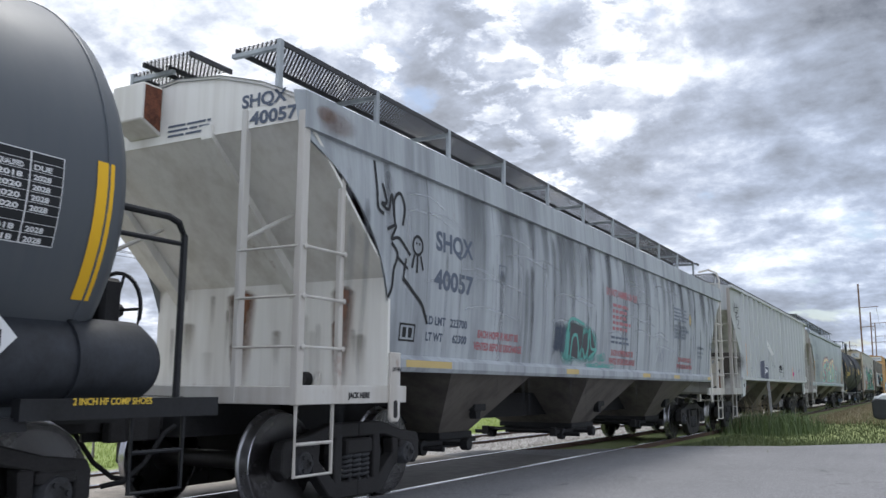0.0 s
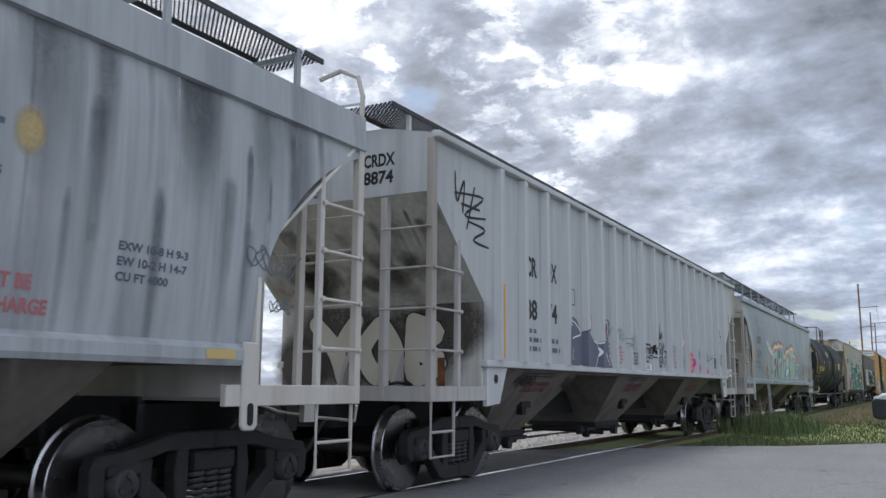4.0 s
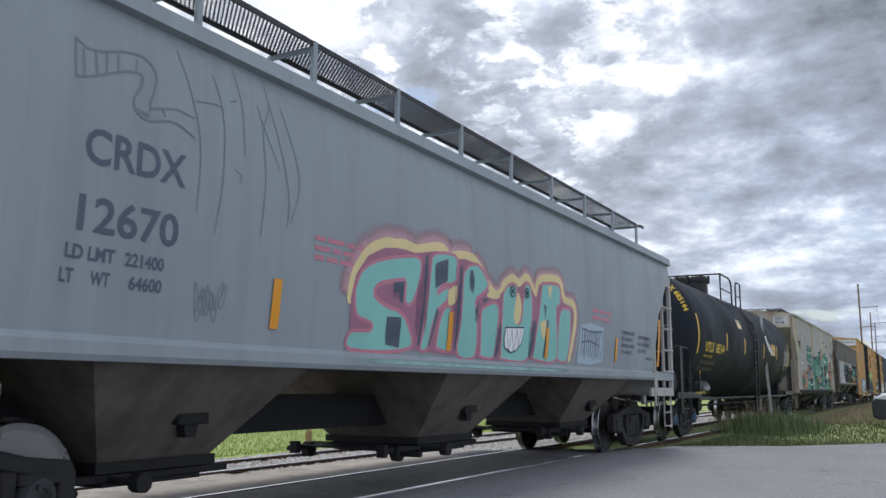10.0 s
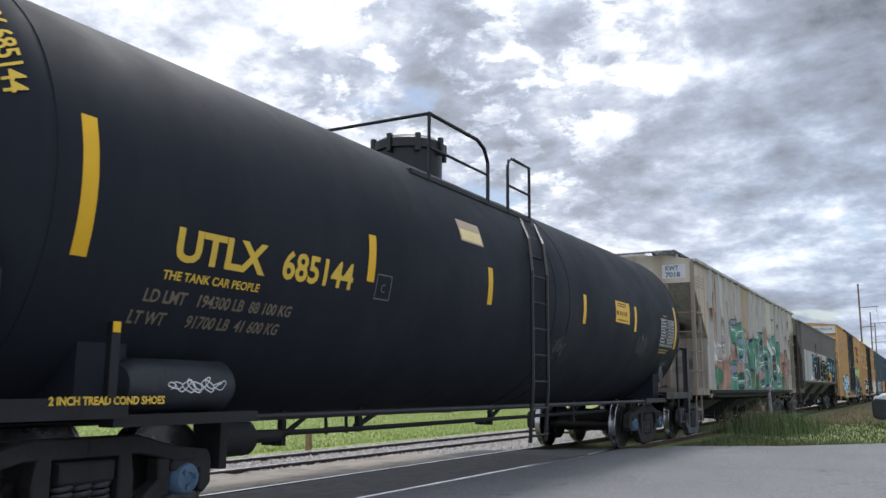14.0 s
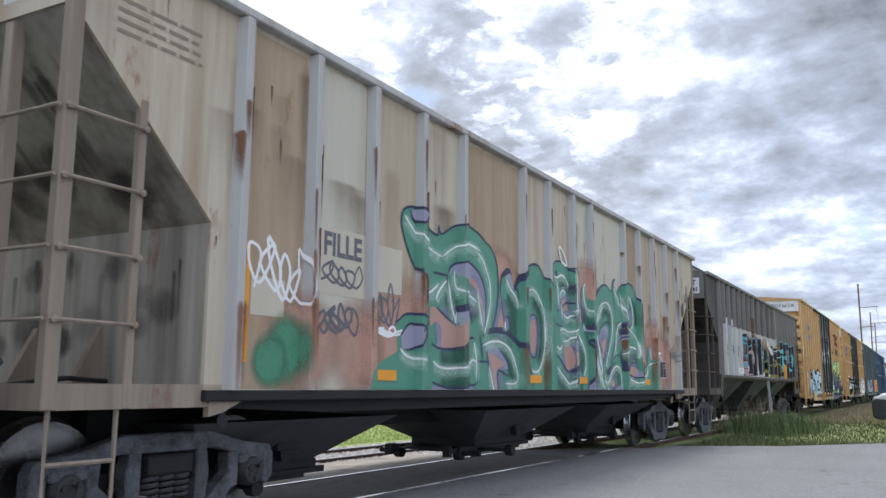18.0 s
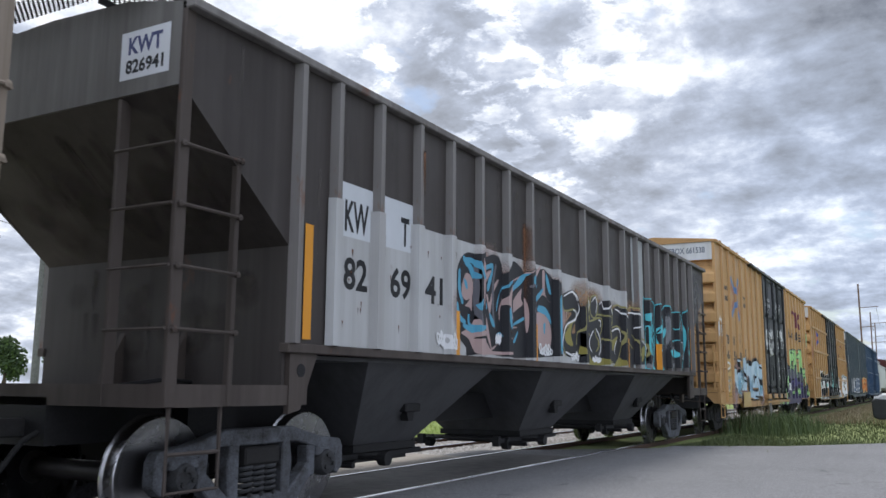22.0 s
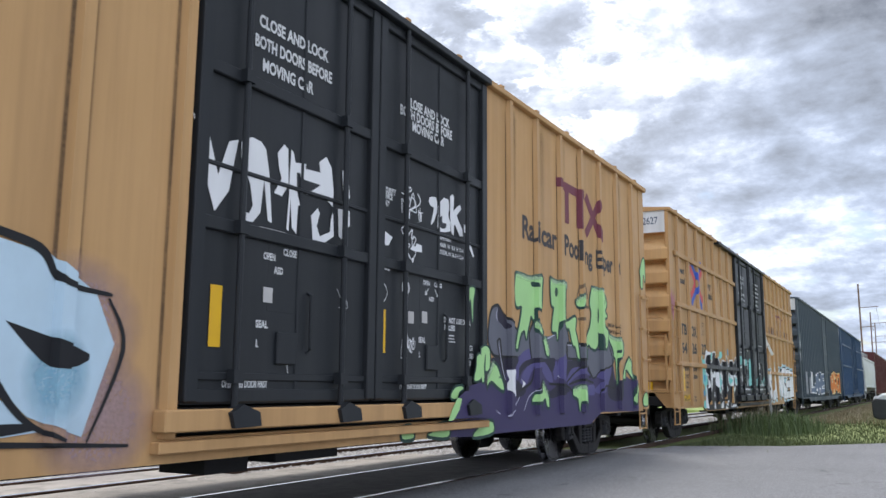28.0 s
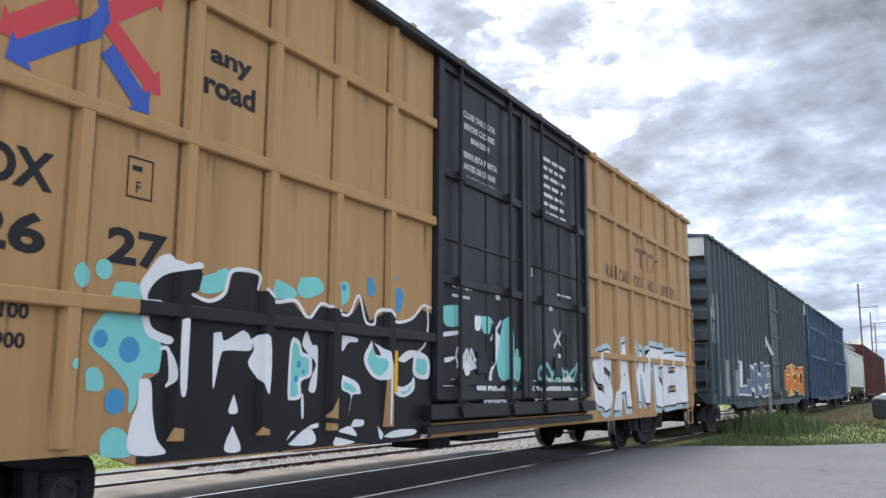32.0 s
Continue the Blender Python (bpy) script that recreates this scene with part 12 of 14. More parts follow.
    def lime(q, surf=s, k=5.2, w=0.085):
        Marks().stroke(q + q[:1], w, (1.0, 1.0, 1.0), 5).put(c, "graffiti_outline", pine, surf, k)
        daub(c, surf, LIME, k + 0.8, q)
        if surf is s:
            Mist().trail(q[:4], 0.10, 0.35).put(c, "graffiti_highlight", gleam, surf, k + 1.3)

    daub(c, s, ash, 1.8, [(11.7, 1.82), (11.78, 2.07), (11.96, 2.14), (12.1, 2.06), (12.34, 1.95), (12.52, 1.88), (12.53, 1.75), (12.5, 1.62), (12.53, 1.53), (12.31, 1.53), (11.94, 1.52), (11.79, 1.56), (11.71, 1.67)], "graffiti_shade")
    daub(c, s, ash, 1.88, [(12.91, 1.86), (13.07, 2.04), (13.2, 1.92), (13.39, 1.84), (13.54, 1.57), (13.32, 1.54), (13.11, 1.52), (12.98, 1.53), (12.93, 1.66)], "graffiti_shade")
    daub(c, s, ash, 1.96, [(13.42, 1.83), (13.83, 1.89), (13.89, 1.97), (14.07, 2.07), (14.27, 2), (14.37, 1.77), (14.2, 1.66), (13.95, 1.55), (13.77, 1.54), (13.59, 1.57), (13.59, 1.63), (13.48, 1.75)], "graffiti_shade")
    daub(c, s, ash, 2.04, [(15.04, 1.7), (15.36, 1.72), (15.87, 1.76), (16.14, 1.85), (16.32, 1.6), (16.13, 1.47), (15.68, 1.44), (15.27, 1.34), (15.04, 1.48)], "graffiti_shade")
    daub(c, s, ash, 2.12, [(12.5, 1.62), (12.57, 1.74), (12.75, 1.85), (12.91, 1.89), (12.94, 1.66), (12.62, 1.56), (12.53, 1.53)], "graffiti_shade")
    daub(c, s, ash, 2.2, [(14.28, 1.76), (15.03, 1.78), (15, 1.58), (14.28, 1.56)], "graffiti_shade")
    daub(c, s, VIOLET, 2.6, [(12.47, 1.36), (12.62, 1.56), (12.93, 1.65), (12.96, 1.52), (12.76, 1.45), (12.58, 1.31), (12.47, 1.14)], "graffiti_shade")
    daub(c, s, VIOLET, 2.68, [(12.59, 1.11), (12.67, 1.31), (12.96, 1.47), (13.26, 1.53), (13.59, 1.41), (13.71, 1.23), (13.48, 1.26), (13.26, 1.41), (13.01, 1.37), (12.82, 1.2)], "graffiti_shade")
    daub(c, s, VIOLET, 2.76, [(13.83, 1.32), (13.95, 1.55), (14.2, 1.66), (14.25, 1.43), (14.14, 1.23), (13.95, 1.29)], "graffiti_shade")
    daub(c, s, VIOLET, 2.84, [(14.23, 1.26), (14.47, 1.43), (15.04, 1.48), (15.27, 1.34), (14.89, 1.36), (14.46, 1.26), (14.33, 1.18)], "graffiti_shade")
    daub(c, s, VIOLET, 2.92, [(15.35, 1.34), (15.68, 1.46), (16.24, 1.5), (16.07, 1.2), (15.67, 1.06), (15.42, 1.12), (15.76, 1.27)], "graffiti_shade")
    daub(c, s, VIOLET, 3, [(13.71, 1.42), (13.86, 1.52), (13.89, 1.32), (13.77, 1.26)], "graffiti_shade")
    daub(c, s, VIOLET, 3.08, [(14.81, 1.13), (15.35, 1.2), (15.42, 1.05), (15.03, 1.05)], "graffiti_shade")
    daub(c, s, plum, 3.4, [(11.79, 1.5), (12.53, 1.52), (12.44, 1.39), (12.19, 1.36), (12.22, 1.14), (12.11, 1.2), (12.05, 1.38), (11.79, 1.45)], "graffiti_shade")
    daub(c, s, plum, 3.48, [(11.96, 2.11), (12.05, 2.11), (12.25, 1.92), (12.19, 1.86), (12.05, 1.92), (11.96, 1.96)], "graffiti_shade")
    daub(c, s, plum, 3.56, [(13.42, 1.53), (13.8, 1.55), (13.68, 1.36)], "graffiti_shade")
    daub(c, s, plum, 3.64, [(13.06, 1.05), (13.21, 1.26), (13.35, 1.26), (13.54, 1.1), (13.95, 1.2), (14.2, 1.16), (14.33, 1.1), (13.95, 1.04), (13.6, 1.01), (13.27, 1.14)], "graffiti_shade")
    daub(c, s, plum, 3.72, [(14.28, 1.53), (15.04, 1.56), (14.89, 1.47), (14.47, 1.43), (14.23, 1.31)], "graffiti_shade")
    daub(c, s, plum, 3.8, [(12.58, 1.39), (12.78, 1.49), (13.26, 1.55), (13.48, 1.5), (13.06, 1.47), (12.72, 1.38), (12.58, 1.28)], "graffiti_shade")
    daub(c, s, plum, 3.88, [(16.31, 1.44), (16.44, 1.24), (16.74, 1.28), (16.63, 0.95), (16.11, 1), (16.07, 1.18)], "graffiti_shade")
    daub(c, s, plum, 3.96, [(12.49, 1.25), (12.77, 1.14), (12.72, 1.06), (12.5, 1.03)], "graffiti_shade")
    daub(c, s, WHITE, 4.1, [(12.21, 1.36), (12.48, 1.37), (12.44, 1.22), (12.48, 1.04), (12.23, 1.12), (12.24, 1.25)], "graffiti_shade")
    daub(c, s, WHITE, 4.18, [(12.65, 1.25), (12.78, 1.2), (12.67, 1.15), (12.7, 1.2)], "graffiti_shade")
    trace(c, s, INK, 4.6, 0.04, [(11.7, 1.67), (11.7, 1.83), (11.78, 2.07), (11.96, 2.14), (12.1, 2.06), (12.34, 1.95), (12.52, 1.88)])
    trace(c, s, INK, 4.6, 0.04, [(11.71, 1.67), (11.79, 1.56), (11.94, 1.52), (12.53, 1.53)])
    trace(c, s, INK, 4.6, 0.04, [(11.94, 1.7), (12.02, 1.73), (12.05, 1.61), (12.11, 1.35), (12.15, 1.24)])
    trace(c, s, INK, 4.6, 0.04, [(11.94, 1.7), (12, 1.56), (12.11, 1.25)])
    trace(c, s, INK, 4.6, 0.04, [(12.91, 1.86), (12.94, 1.66), (12.98, 1.53)])
    trace(c, s, INK, 4.6, 0.04, [(12.91, 1.86), (13.07, 2.04)])
    trace(c, s, INK, 4.6, 0.04, [(13.39, 1.84), (13.54, 1.57)])
    trace(c, s, INK, 4.6, 0.04, [(15.04, 1.7), (15.04, 1.48), (15.27, 1.34), (15.19, 1.31)])
    trace(c, s, INK, 4.6, 0.04, [(16.14, 1.85), (16.32, 1.6), (16.25, 1.2)])
    trace(c, s, INK, 4.6, 0.04, [(14.28, 1.77), (15.03, 1.78)])
    trace(c, s, INK, 4.6, 0.04, [(14.28, 1.56), (15.04, 1.58)])
    trace(c, s, INK, 4.6, 0.04, [(14.28, 1.77), (14.28, 1.56)])
    trace(c, s, INK, 4.6, 0.04, [(14.07, 2.07), (14.27, 2), (14.37, 1.77)])
    trace(c, s, INK, 4.6, 0.04, [(12.59, 1.11), (12.96, 1.22), (13.06, 1.4)])
    trace(c, s, INK, 4.6, 0.04, [(13.6, 1.2), (14.2, 1.18), (14.46, 1.1)])
    trace(c, s, INK, 4.6, 0.04, [(14.33, 1.2), (14.89, 1.27), (15.35, 1.23)])
    trace(c, s, pale, 4.8, 0.018, [(11.95, 2.09), (11.92, 2.02), (11.95, 1.95)], "graffiti_glint")
    trace(c, s, pale, 4.8, 0.018, [(11.98, 1.67), (12.09, 1.38), (12.17, 1.24)], "graffiti_glint")
    trace(c, s, pale, 4.8, 0.018, [(13.48, 1.8), (13.8, 1.88)], "graffiti_glint")
    trace(c, s, pale, 4.8, 0.018, [(11.85, 0.9), (12.17, 0.79), (12.29, 0.85), (12.37, 0.88)], "graffiti_glint")
    trace(c, s, pale, 4.8, 0.018, [(12.73, 0.86), (12.91, 1.05), (13.27, 1.14)], "graffiti_glint")
    trace(c, s, pale, 4.8, 0.018, [(12.46, 0.93), (12.59, 1.03)], "graffiti_glint")
    trace(c, s, pale, 4.8, 0.018, [(14.27, 1.76), (14.82, 1.77)], "graffiti_glint")
    trace(c, s, pale, 4.8, 0.018, [(13.89, 1.32), (13.95, 1.29)], "graffiti_glint")
    trace(c, s, pale, 4.8, 0.018, [(13.48, 1.1), (13.54, 1.07)], "graffiti_glint")
    lime([(12.5, 2.59), (12.69, 2.59), (12.96, 2.58), (13.25, 2.64), (13.37, 2.64), (13.36, 2.5), (13.33, 2.24), (13.25, 2.19), (13.09, 2.2), (13.07, 2.04), (12.97, 2.09), (12.92, 2.01), (12.84, 1.86), (12.81, 1.78), (12.76, 1.88), (12.66, 1.85), (12.59, 1.76), (12.53, 1.64), (12.49, 1.66), (12.54, 1.81), (12.65, 2.05), (12.67, 2.19), (12.51, 2.18), (12.46, 2.37)])
    lime([(13.11, 2.03), (13.15, 1.96), (13.31, 1.93), (13.37, 1.87), (13.2, 1.87), (13.1, 1.94)])
    lime([(13.38, 1.79), (13.48, 1.8), (13.56, 1.66), (13.56, 1.58), (13.48, 1.61), (13.42, 1.72)])
    lime([(13.67, 2.66), (13.85, 2.63), (14.26, 2.64), (14.24, 2.55), (14.22, 2.17), (14.27, 2.09), (14.58, 2.18), (14.65, 2.14), (14.61, 2), (14.69, 1.86), (14.75, 1.69), (14.77, 1.58), (14.69, 1.61), (14.61, 1.75), (14.5, 1.78), (14.37, 1.99), (14.28, 2), (14.17, 2.08), (14.01, 2.1), (13.95, 2.01), (13.89, 1.81), (13.86, 1.92), (13.71, 1.93), (13.73, 2.09), (13.79, 2.26), (13.7, 2.3), (13.67, 2.51)])
    lime([(14.65, 2.42), (14.79, 2.47), (14.92, 2.54), (14.97, 2.5), (14.91, 2.39), (14.83, 2.36), (14.71, 2.37)])
    lime([(15.38, 2.7), (15.72, 2.7), (15.96, 2.65), (16.08, 2.52), (16, 2.38), (16.09, 2.3), (15.9, 2.25), (16.01, 2.12), (16.13, 2.06), (16.12, 1.91), (16.03, 1.78), (15.89, 1.87), (15.76, 1.88), (15.71, 1.95), (15.63, 2.02), (15.61, 1.83), (15.47, 1.75), (15.29, 1.77), (15.18, 1.81), (15.11, 1.76), (15.1, 1.6), (15.06, 1.63), (15.03, 1.69), (15.11, 1.92), (15.27, 2.1), (15.33, 2.31), (15.27, 2.47)])
    lime([(16.16, 2.01), (16.42, 1.96), (16.86, 1.94), (16.92, 1.82), (16.87, 1.7), (16.68, 1.67), (16.56, 1.61), (16.55, 1.3), (16.53, 1.22), (16.49, 1.6), (16.4, 1.67), (16.37, 1.78), (16.19, 1.92)])
    lime([(17.22, 1.66), (17.35, 1.6), (17.36, 1.44), (17.44, 1.31), (17.04, 1.47), (16.98, 1.31), (16.85, 1.3), (16.83, 1.03), (16.8, 1.15), (16.88, 1.36), (17.04, 1.55)])
    lime([(17.52, 1.19), (17.71, 1.21), (17.63, 1.12), (17.52, 1.06), (17.48, 0.89), (17.45, 0.98)])
    lime([(13.32, 1.23), (13.39, 1.18), (13.47, 1.1), (13.54, 1.04), (13.56, 0.91), (13.49, 0.91), (13.43, 1.01), (13.32, 0.96), (13.22, 0.9), (13.24, 0.97), (12.99, 0.97), (13.06, 1.05), (13.22, 1.09)])
    lime([(14.49, 1.13), (14.64, 1.14), (14.89, 1.16), (15.01, 1.04), (15.08, 0.97), (14.98, 0.95), (14.99, 0.78), (14.96, 0.92), (14.88, 0.96), (14.79, 0.92), (14.76, 0.78), (14.72, 0.93), (14.67, 1), (14.49, 1.05)])
    lime([(11.62, 1.23), (11.73, 1.32), (11.8, 1.41), (11.87, 1.42), (11.95, 1.38), (12.01, 1.3), (12.09, 1.21), (12.11, 1.12), (11.96, 1.16), (11.77, 1.23), (11.63, 1.15)])
    daub(c, s, pine, 7, [(12.96, 2.52), (13.06, 2.55), (13.15, 2.53), (13.17, 2.49), (13.01, 2.48)], "graffiti_line")
    daub(c, s, pine, 7, [(13.85, 2.55), (13.92, 2.54), (13.92, 2.45), (13.85, 2.42), (13.82, 2.48)], "graffiti_line")
    daub(c, s, pine, 7, [(11.99, 1.28), (12.02, 1.28), (12.02, 1.26), (11.99, 1.26)], "graffiti_line")
    daub(c, s, pine, 7, [(15.66, 2.42), (15.69, 2.3), (15.66, 2.19), (15.62, 2.18), (15.63, 2.36)], "graffiti_line")
    daub(c, s, pine, 7, [(15.61, 1.83), (15.68, 2.01), (15.86, 1.92), (16.01, 1.86), (15.92, 1.76), (15.71, 1.74)], "graffiti_line")
    daub(c, s, pine, 7, [(15.94, 2.58), (16, 2.57), (16, 2.49), (15.95, 2.49)], "graffiti_line")
    daub(c, s, pine, 7, [(16.56, 1.77), (16.67, 1.79), (16.66, 1.74), (16.56, 1.73)], "graffiti_line")
    daub(c, s, ash, 3.3, [(15.14, 1.71), (15.33, 1.79), (15.52, 1.72), (15.92, 1.75), (16.13, 1.9), (16.31, 1.82), (16.4, 1.6), (16.15, 1.48), (15.83, 1.46), (15.36, 1.3), (15.15, 1.47)], "graffiti_shade")
    trace(c, s, INK, 4.7, 0.035, [(15.15, 1.47), (15.36, 1.3), (15.63, 1.39), (15.83, 1.46), (16.15, 1.48), (16.4, 1.6), (16.31, 1.82)])
    trace(c, s, INK, 4.7, 0.035, [(14.27, 1.79), (14.58, 1.8), (15.02, 1.78), (15.02, 1.58), (14.29, 1.58), (14.27, 1.79)])
    trace(c, s, INK, 4.7, 0.035, [(15.65, 1.02), (15.84, 1.19), (16.39, 1.15), (16.5, 1.3)])
    trace(c, s, INK, 4.7, 0.035, [(14.26, 1.24), (14.63, 1.39), (15.05, 1.47), (15.36, 1.3)])
    trace(c, s, brown, 1.5, 0.055, [(14.73, 2.5), (14.82, 2.64), (14.94, 2.7), (15.11, 2.68), (15.18, 2.52)], "graffiti_tag")
    trace(c, s, brown, 1.5, 0.055, [(15.04, 2.38), (15.21, 2.38)], "graffiti_tag")
    trace(c, s, brown, 1.5, 0.055, [(14.75, 2.17), (15.01, 2.19)], "graffiti_tag")
    lettered(c, "EXH W  8-2", 16.13, 2.14, 0.06, INK, s, 0.53, 0.003)
    lettered(c, "EXW H 14-2", 16.14, 2.04, 0.06, INK, s, 0.52, 0.003)
    corner = side_flat(1.542)
    lime([(18, 3.27), (18.16, 3.49), (18.31, 3.52), (18.33, 3.11), (18.24, 3.24), (18.18, 3.18), (18.15, 2.99), (18.04, 3), (18.04, 3.17)], corner, 1, 0.06)
    lime([(17.99, 0.95), (18.1, 1.05), (18.26, 1.04), (18.29, 0.86), (18.08, 0.84), (17.99, 0.87)], corner, 1, 0.06)
    # the paint runs on over the sill, the track and the edge of the door
    F, T, E, K = side_flat(1.665), side_flat(1.535), side_flat(1.612), side_flat(1.60)
    daub(c, F, PURPLE, 0, [(10.7, 1.04), (10.87, 1.11), (11.63, 1.1), (11.65, 0.81), (10.61, 0.82)], "graffiti_ground", True)
    daub(c, F, LIME, 1, [(10.69, 1.04), (10.79, 1.03), (10.73, 0.91), (10.61, 0.81), (10.49, 0.8), (10.57, 0.92)], sharp=True)
    daub(c, T, PURPLE, 0, [(10.72, 0.79), (11.79, 0.81), (11.8, 0.59), (10.72, 0.62)], "graffiti_ground", True)
    for q in [[(10.49, 0.75), (10.72, 0.76), (10.71, 0.63), (10.31, 0.66), (10.38, 0.69)], [(9.79, 0.75), (9.94, 0.76), (10, 0.7), (9.99, 0.65), (9.8, 0.65)], [(11.36, 0.65), (11.55, 0.73), (11.79, 0.75), (11.8, 0.63), (11.33, 0.6)]]:
        lime(q, T, 1, 0.07)
    daub(c, T, PURPLE, 0.5, [(11.5, 0.61), (15.2, 0.61), (15.8, 0.80), (11.5, 0.84)], "graffiti_ground", True)
    daub(c, E, PURPLE, 3, [(11.01, 1.15), (11.17, 1.18), (11.45, 1.19), (11.49, 0.88), (11.02, 0.88)], "graffiti_ground")
    for q in [[(10.74, 1.15), (10.88, 1.16), (10.9, 1.13), (10.82, 1.1), (10.77, 1.03), (10.64, 1.04), (10.66, 1.1)], [(11.24, 1.5), (11.35, 1.51), (11.36, 1.27), (11.18, 1.23), (11.23, 1.38)], [(11.35, 1.59), (11.46, 1.62), (11.56, 1.58), (11.57, 1.41), (11.53, 1.35), (11.46, 1.35), (11.46, 1.54), (11.42, 1.41), (11.42, 1.23), (11.36, 1.25)], [(11.02, 2.25), (11.18, 2.26), (11.14, 2.09), (11.13, 1.87), (11.09, 2.13), (11.05, 2.1)]]:
        lime(q, E, 4, 0.05)
    # door: notices and tags
    D = side_flat(1.553)
    dark_tag = spray("spray_door_black", (0.028, 0.033, 0.04))
    Marks().text("OPENING", 10.48, 2.73, 0.045, 0.24, 0.002).text("MAIN  W  8-0  H 12-4", 10.47, 2.65, 0.045, 0.55, 0.002).text("TOTAL W 16-0 H 12-4", 10.47, 2.57, 0.045, 0.55, 0.002).text("OPEN", 10.13, 2.20, 0.045, 0.14, 0.002).text("CLOSE", 10.36, 2.20, 0.045, 0.17, 0.002).text("ASD", 10.25, 2.04, 0.045, 0.11, 0.002).line([(10.25, 2.17), (10.19, 2.11)], 0.012).poly([(10.17, 2.09), (10.22, 2.10), (10.18, 2.145)]).line([(10.38, 2.17), (10.43, 2.11)], 0.012).poly([(10.455, 2.085), (10.41, 2.10), (10.445, 2.135)]).put(c, "door_notice", INK_WHITE, D, 1)
    for t, u, v, w in (("CLOSE AND LOCK", 9.76, 4.02, 0.92), ("BOTH DOORS BEFORE", 9.64, 3.90, 1.10), ("MOVING CAR", 9.88, 3.78, 0.68), ("CLOSE AND LOCK", 7.5, 4.02, 0.92), ("BOTH DOORS BEFORE", 7.46, 3.84, 1.02), ("MOVING CAR", 7.56, 3.66, 0.66)):
        lettered(c, t, u, v, 0.10, INK_WHITE, D, w, 0.005)
    for t, u, v, w in (("SECURITY", 9.34, 3.03, 0.24), ("DEVICE", 9.34, 2.97, 0.18), ("ONLY", 9.34, 2.90, 0.13), ("ASD", 7.79, 2.04, 0.11), ("OPEN", 7.66, 2.14, 0.14), ("CLOSE", 7.90, 2.20, 0.17), ("SEAL", 7.60, 1.60, 0.14), ("L", 7.61, 1.45, 0.03), ("OPEN THIS DOOR FIRST", 7.26, 1.14, 0.50), ("SEAL", 10.05, 1.60, 0.14), ("L", 10.06, 1.45, 0.03), ("DO NOT LUBE DOOR", 10.58, 1.84, 0.62), ("ROLLERS", 10.59, 1.76, 0.24), ("OPEN THIS DOOR FIRST", 9.70, 1.12, 0.52), ("LATCH", 11.09, 1.56, 0.16), ("CLOSED", 11.09, 1.47, 0.19), ("DOOR", 11.09, 1.39, 0.12)):
        lettered(c, t, u, v, 0.055, INK_WHITE, D, w, 0.003)
    Marks().ring(9.79, 2.13, 0.075, 0.024).rect(9.778, 9.802, 2.07, 2.19).put(c, "door_notice", INK_WHITE, D, 1)
    Marks().rect(9.22, 9.31, 2.86, 3.22).put(c, "sticker", WHITE, D, 2)
    Marks().rect(9.30, 9.43, 1.47, 1.88).each(c, "reflective_strip", YELLOW, D, 3)
    Marks().bars(10.62, 10.84, 1.62, 1.72, 3, 7, 0.4, 2).put(c, "door_notice", INK_WHITE, D, 1)
    daub(c, D, WHITE, 2, [(10.24, 3.14), (10.29, 3.16), (10.38, 3.17), (10.41, 3.12), (10.41, 3.02), (10.35, 2.91), (10.29, 2.85), (10.28, 2.87), (10.33, 3.01), (10.34, 3.05), (10.26, 3.06), (10.23, 3.09)], "graffiti_tag", True)
    daub(c, D, WHITE, 2, [(10.43, 3.09), (10.5, 3.16), (10.56, 3.2), (10.66, 3.2), (10.68, 3.13), (10.66, 3.02), (10.71, 2.95), (10.71, 2.85), (10.59, 2.82), (10.47, 2.81), (10.42, 2.85), (10.43, 2.97)], "graffiti_tag", True)
    daub(c, D, WHITE, 2, [(10.7, 3.25), (10.77, 3.28), (10.79, 3.24), (10.78, 3.09), (10.87, 3.16), (10.94, 3.19), (10.96, 3.14), (10.86, 3.06), (10.88, 3.02), (10.99, 2.92), (11.01, 2.84), (10.93, 2.83), (10.82, 2.94), (10.79, 2.93), (10.79, 2.81), (10.73, 2.84), (10.7, 3.05)], "graffiti_tag", True)
    daub(c, D, WHITE, 2, [(11.03, 2.98), (11.06, 2.98), (11.07, 2.89), (11.03, 2.89)], "graffiti_tag", True)
    daub(c, D, WHITE, 2, [(11.08, 2.84), (11.18, 2.8), (11.28, 2.65), (11.26, 2.63), (11.14, 2.75)], "graffiti_tag", True)
    daub(c, D, dark_tag, 3, [(10.48, 2.97), (10.52, 2.99), (10.53, 2.92), (10.61, 2.92), (10.6, 2.87), (10.51, 2.85), (10.47, 2.89)], "graffiti_tag")
    trace(c, D, WHITE, 2, 0.016, [(9.69, 3.08), (9.75, 3.08), (9.79, 3.13), (9.74, 3.12), (9.76, 3.06), (9.82, 3.1), (9.82, 3.14), (9.85, 3.17), (9.87, 3.14), (9.82, 3.11), (9.85, 3.04), (9.91, 3.12), (9.94, 3.03), (9.98, 2.93), (9.85, 2.93), (9.84, 2.84), (9.85, 2.91)], "graffiti_tag", (0.8, 1.0, 0.6))
    trace(c, D, WHITE, 2, 0.016, [(9.7, 3.02), (9.83, 2.96), (9.88, 3.07), (9.97, 3.01), (9.83, 2.93)], "graffiti_tag", (0.8, 1.0, 0.6))
    trace(c, D, WHITE, 2, 0.016, [(9.69, 3.02), (9.7, 2.88)], "graffiti_tag", (0.8, 1.0, 0.6))
    trace(c, D, WHITE, 2, 0.016, [(10, 3.13), (10.05, 3.08), (10.03, 3.02), (9.85, 2.93)], "graffiti_tag", (0.8, 1.0, 0.6))
    trace(c, D, WHITE, 2, 0.016, [(10.02, 2.96), (10.04, 2.84)], "graffiti_tag", (0.8, 1.0, 0.6))
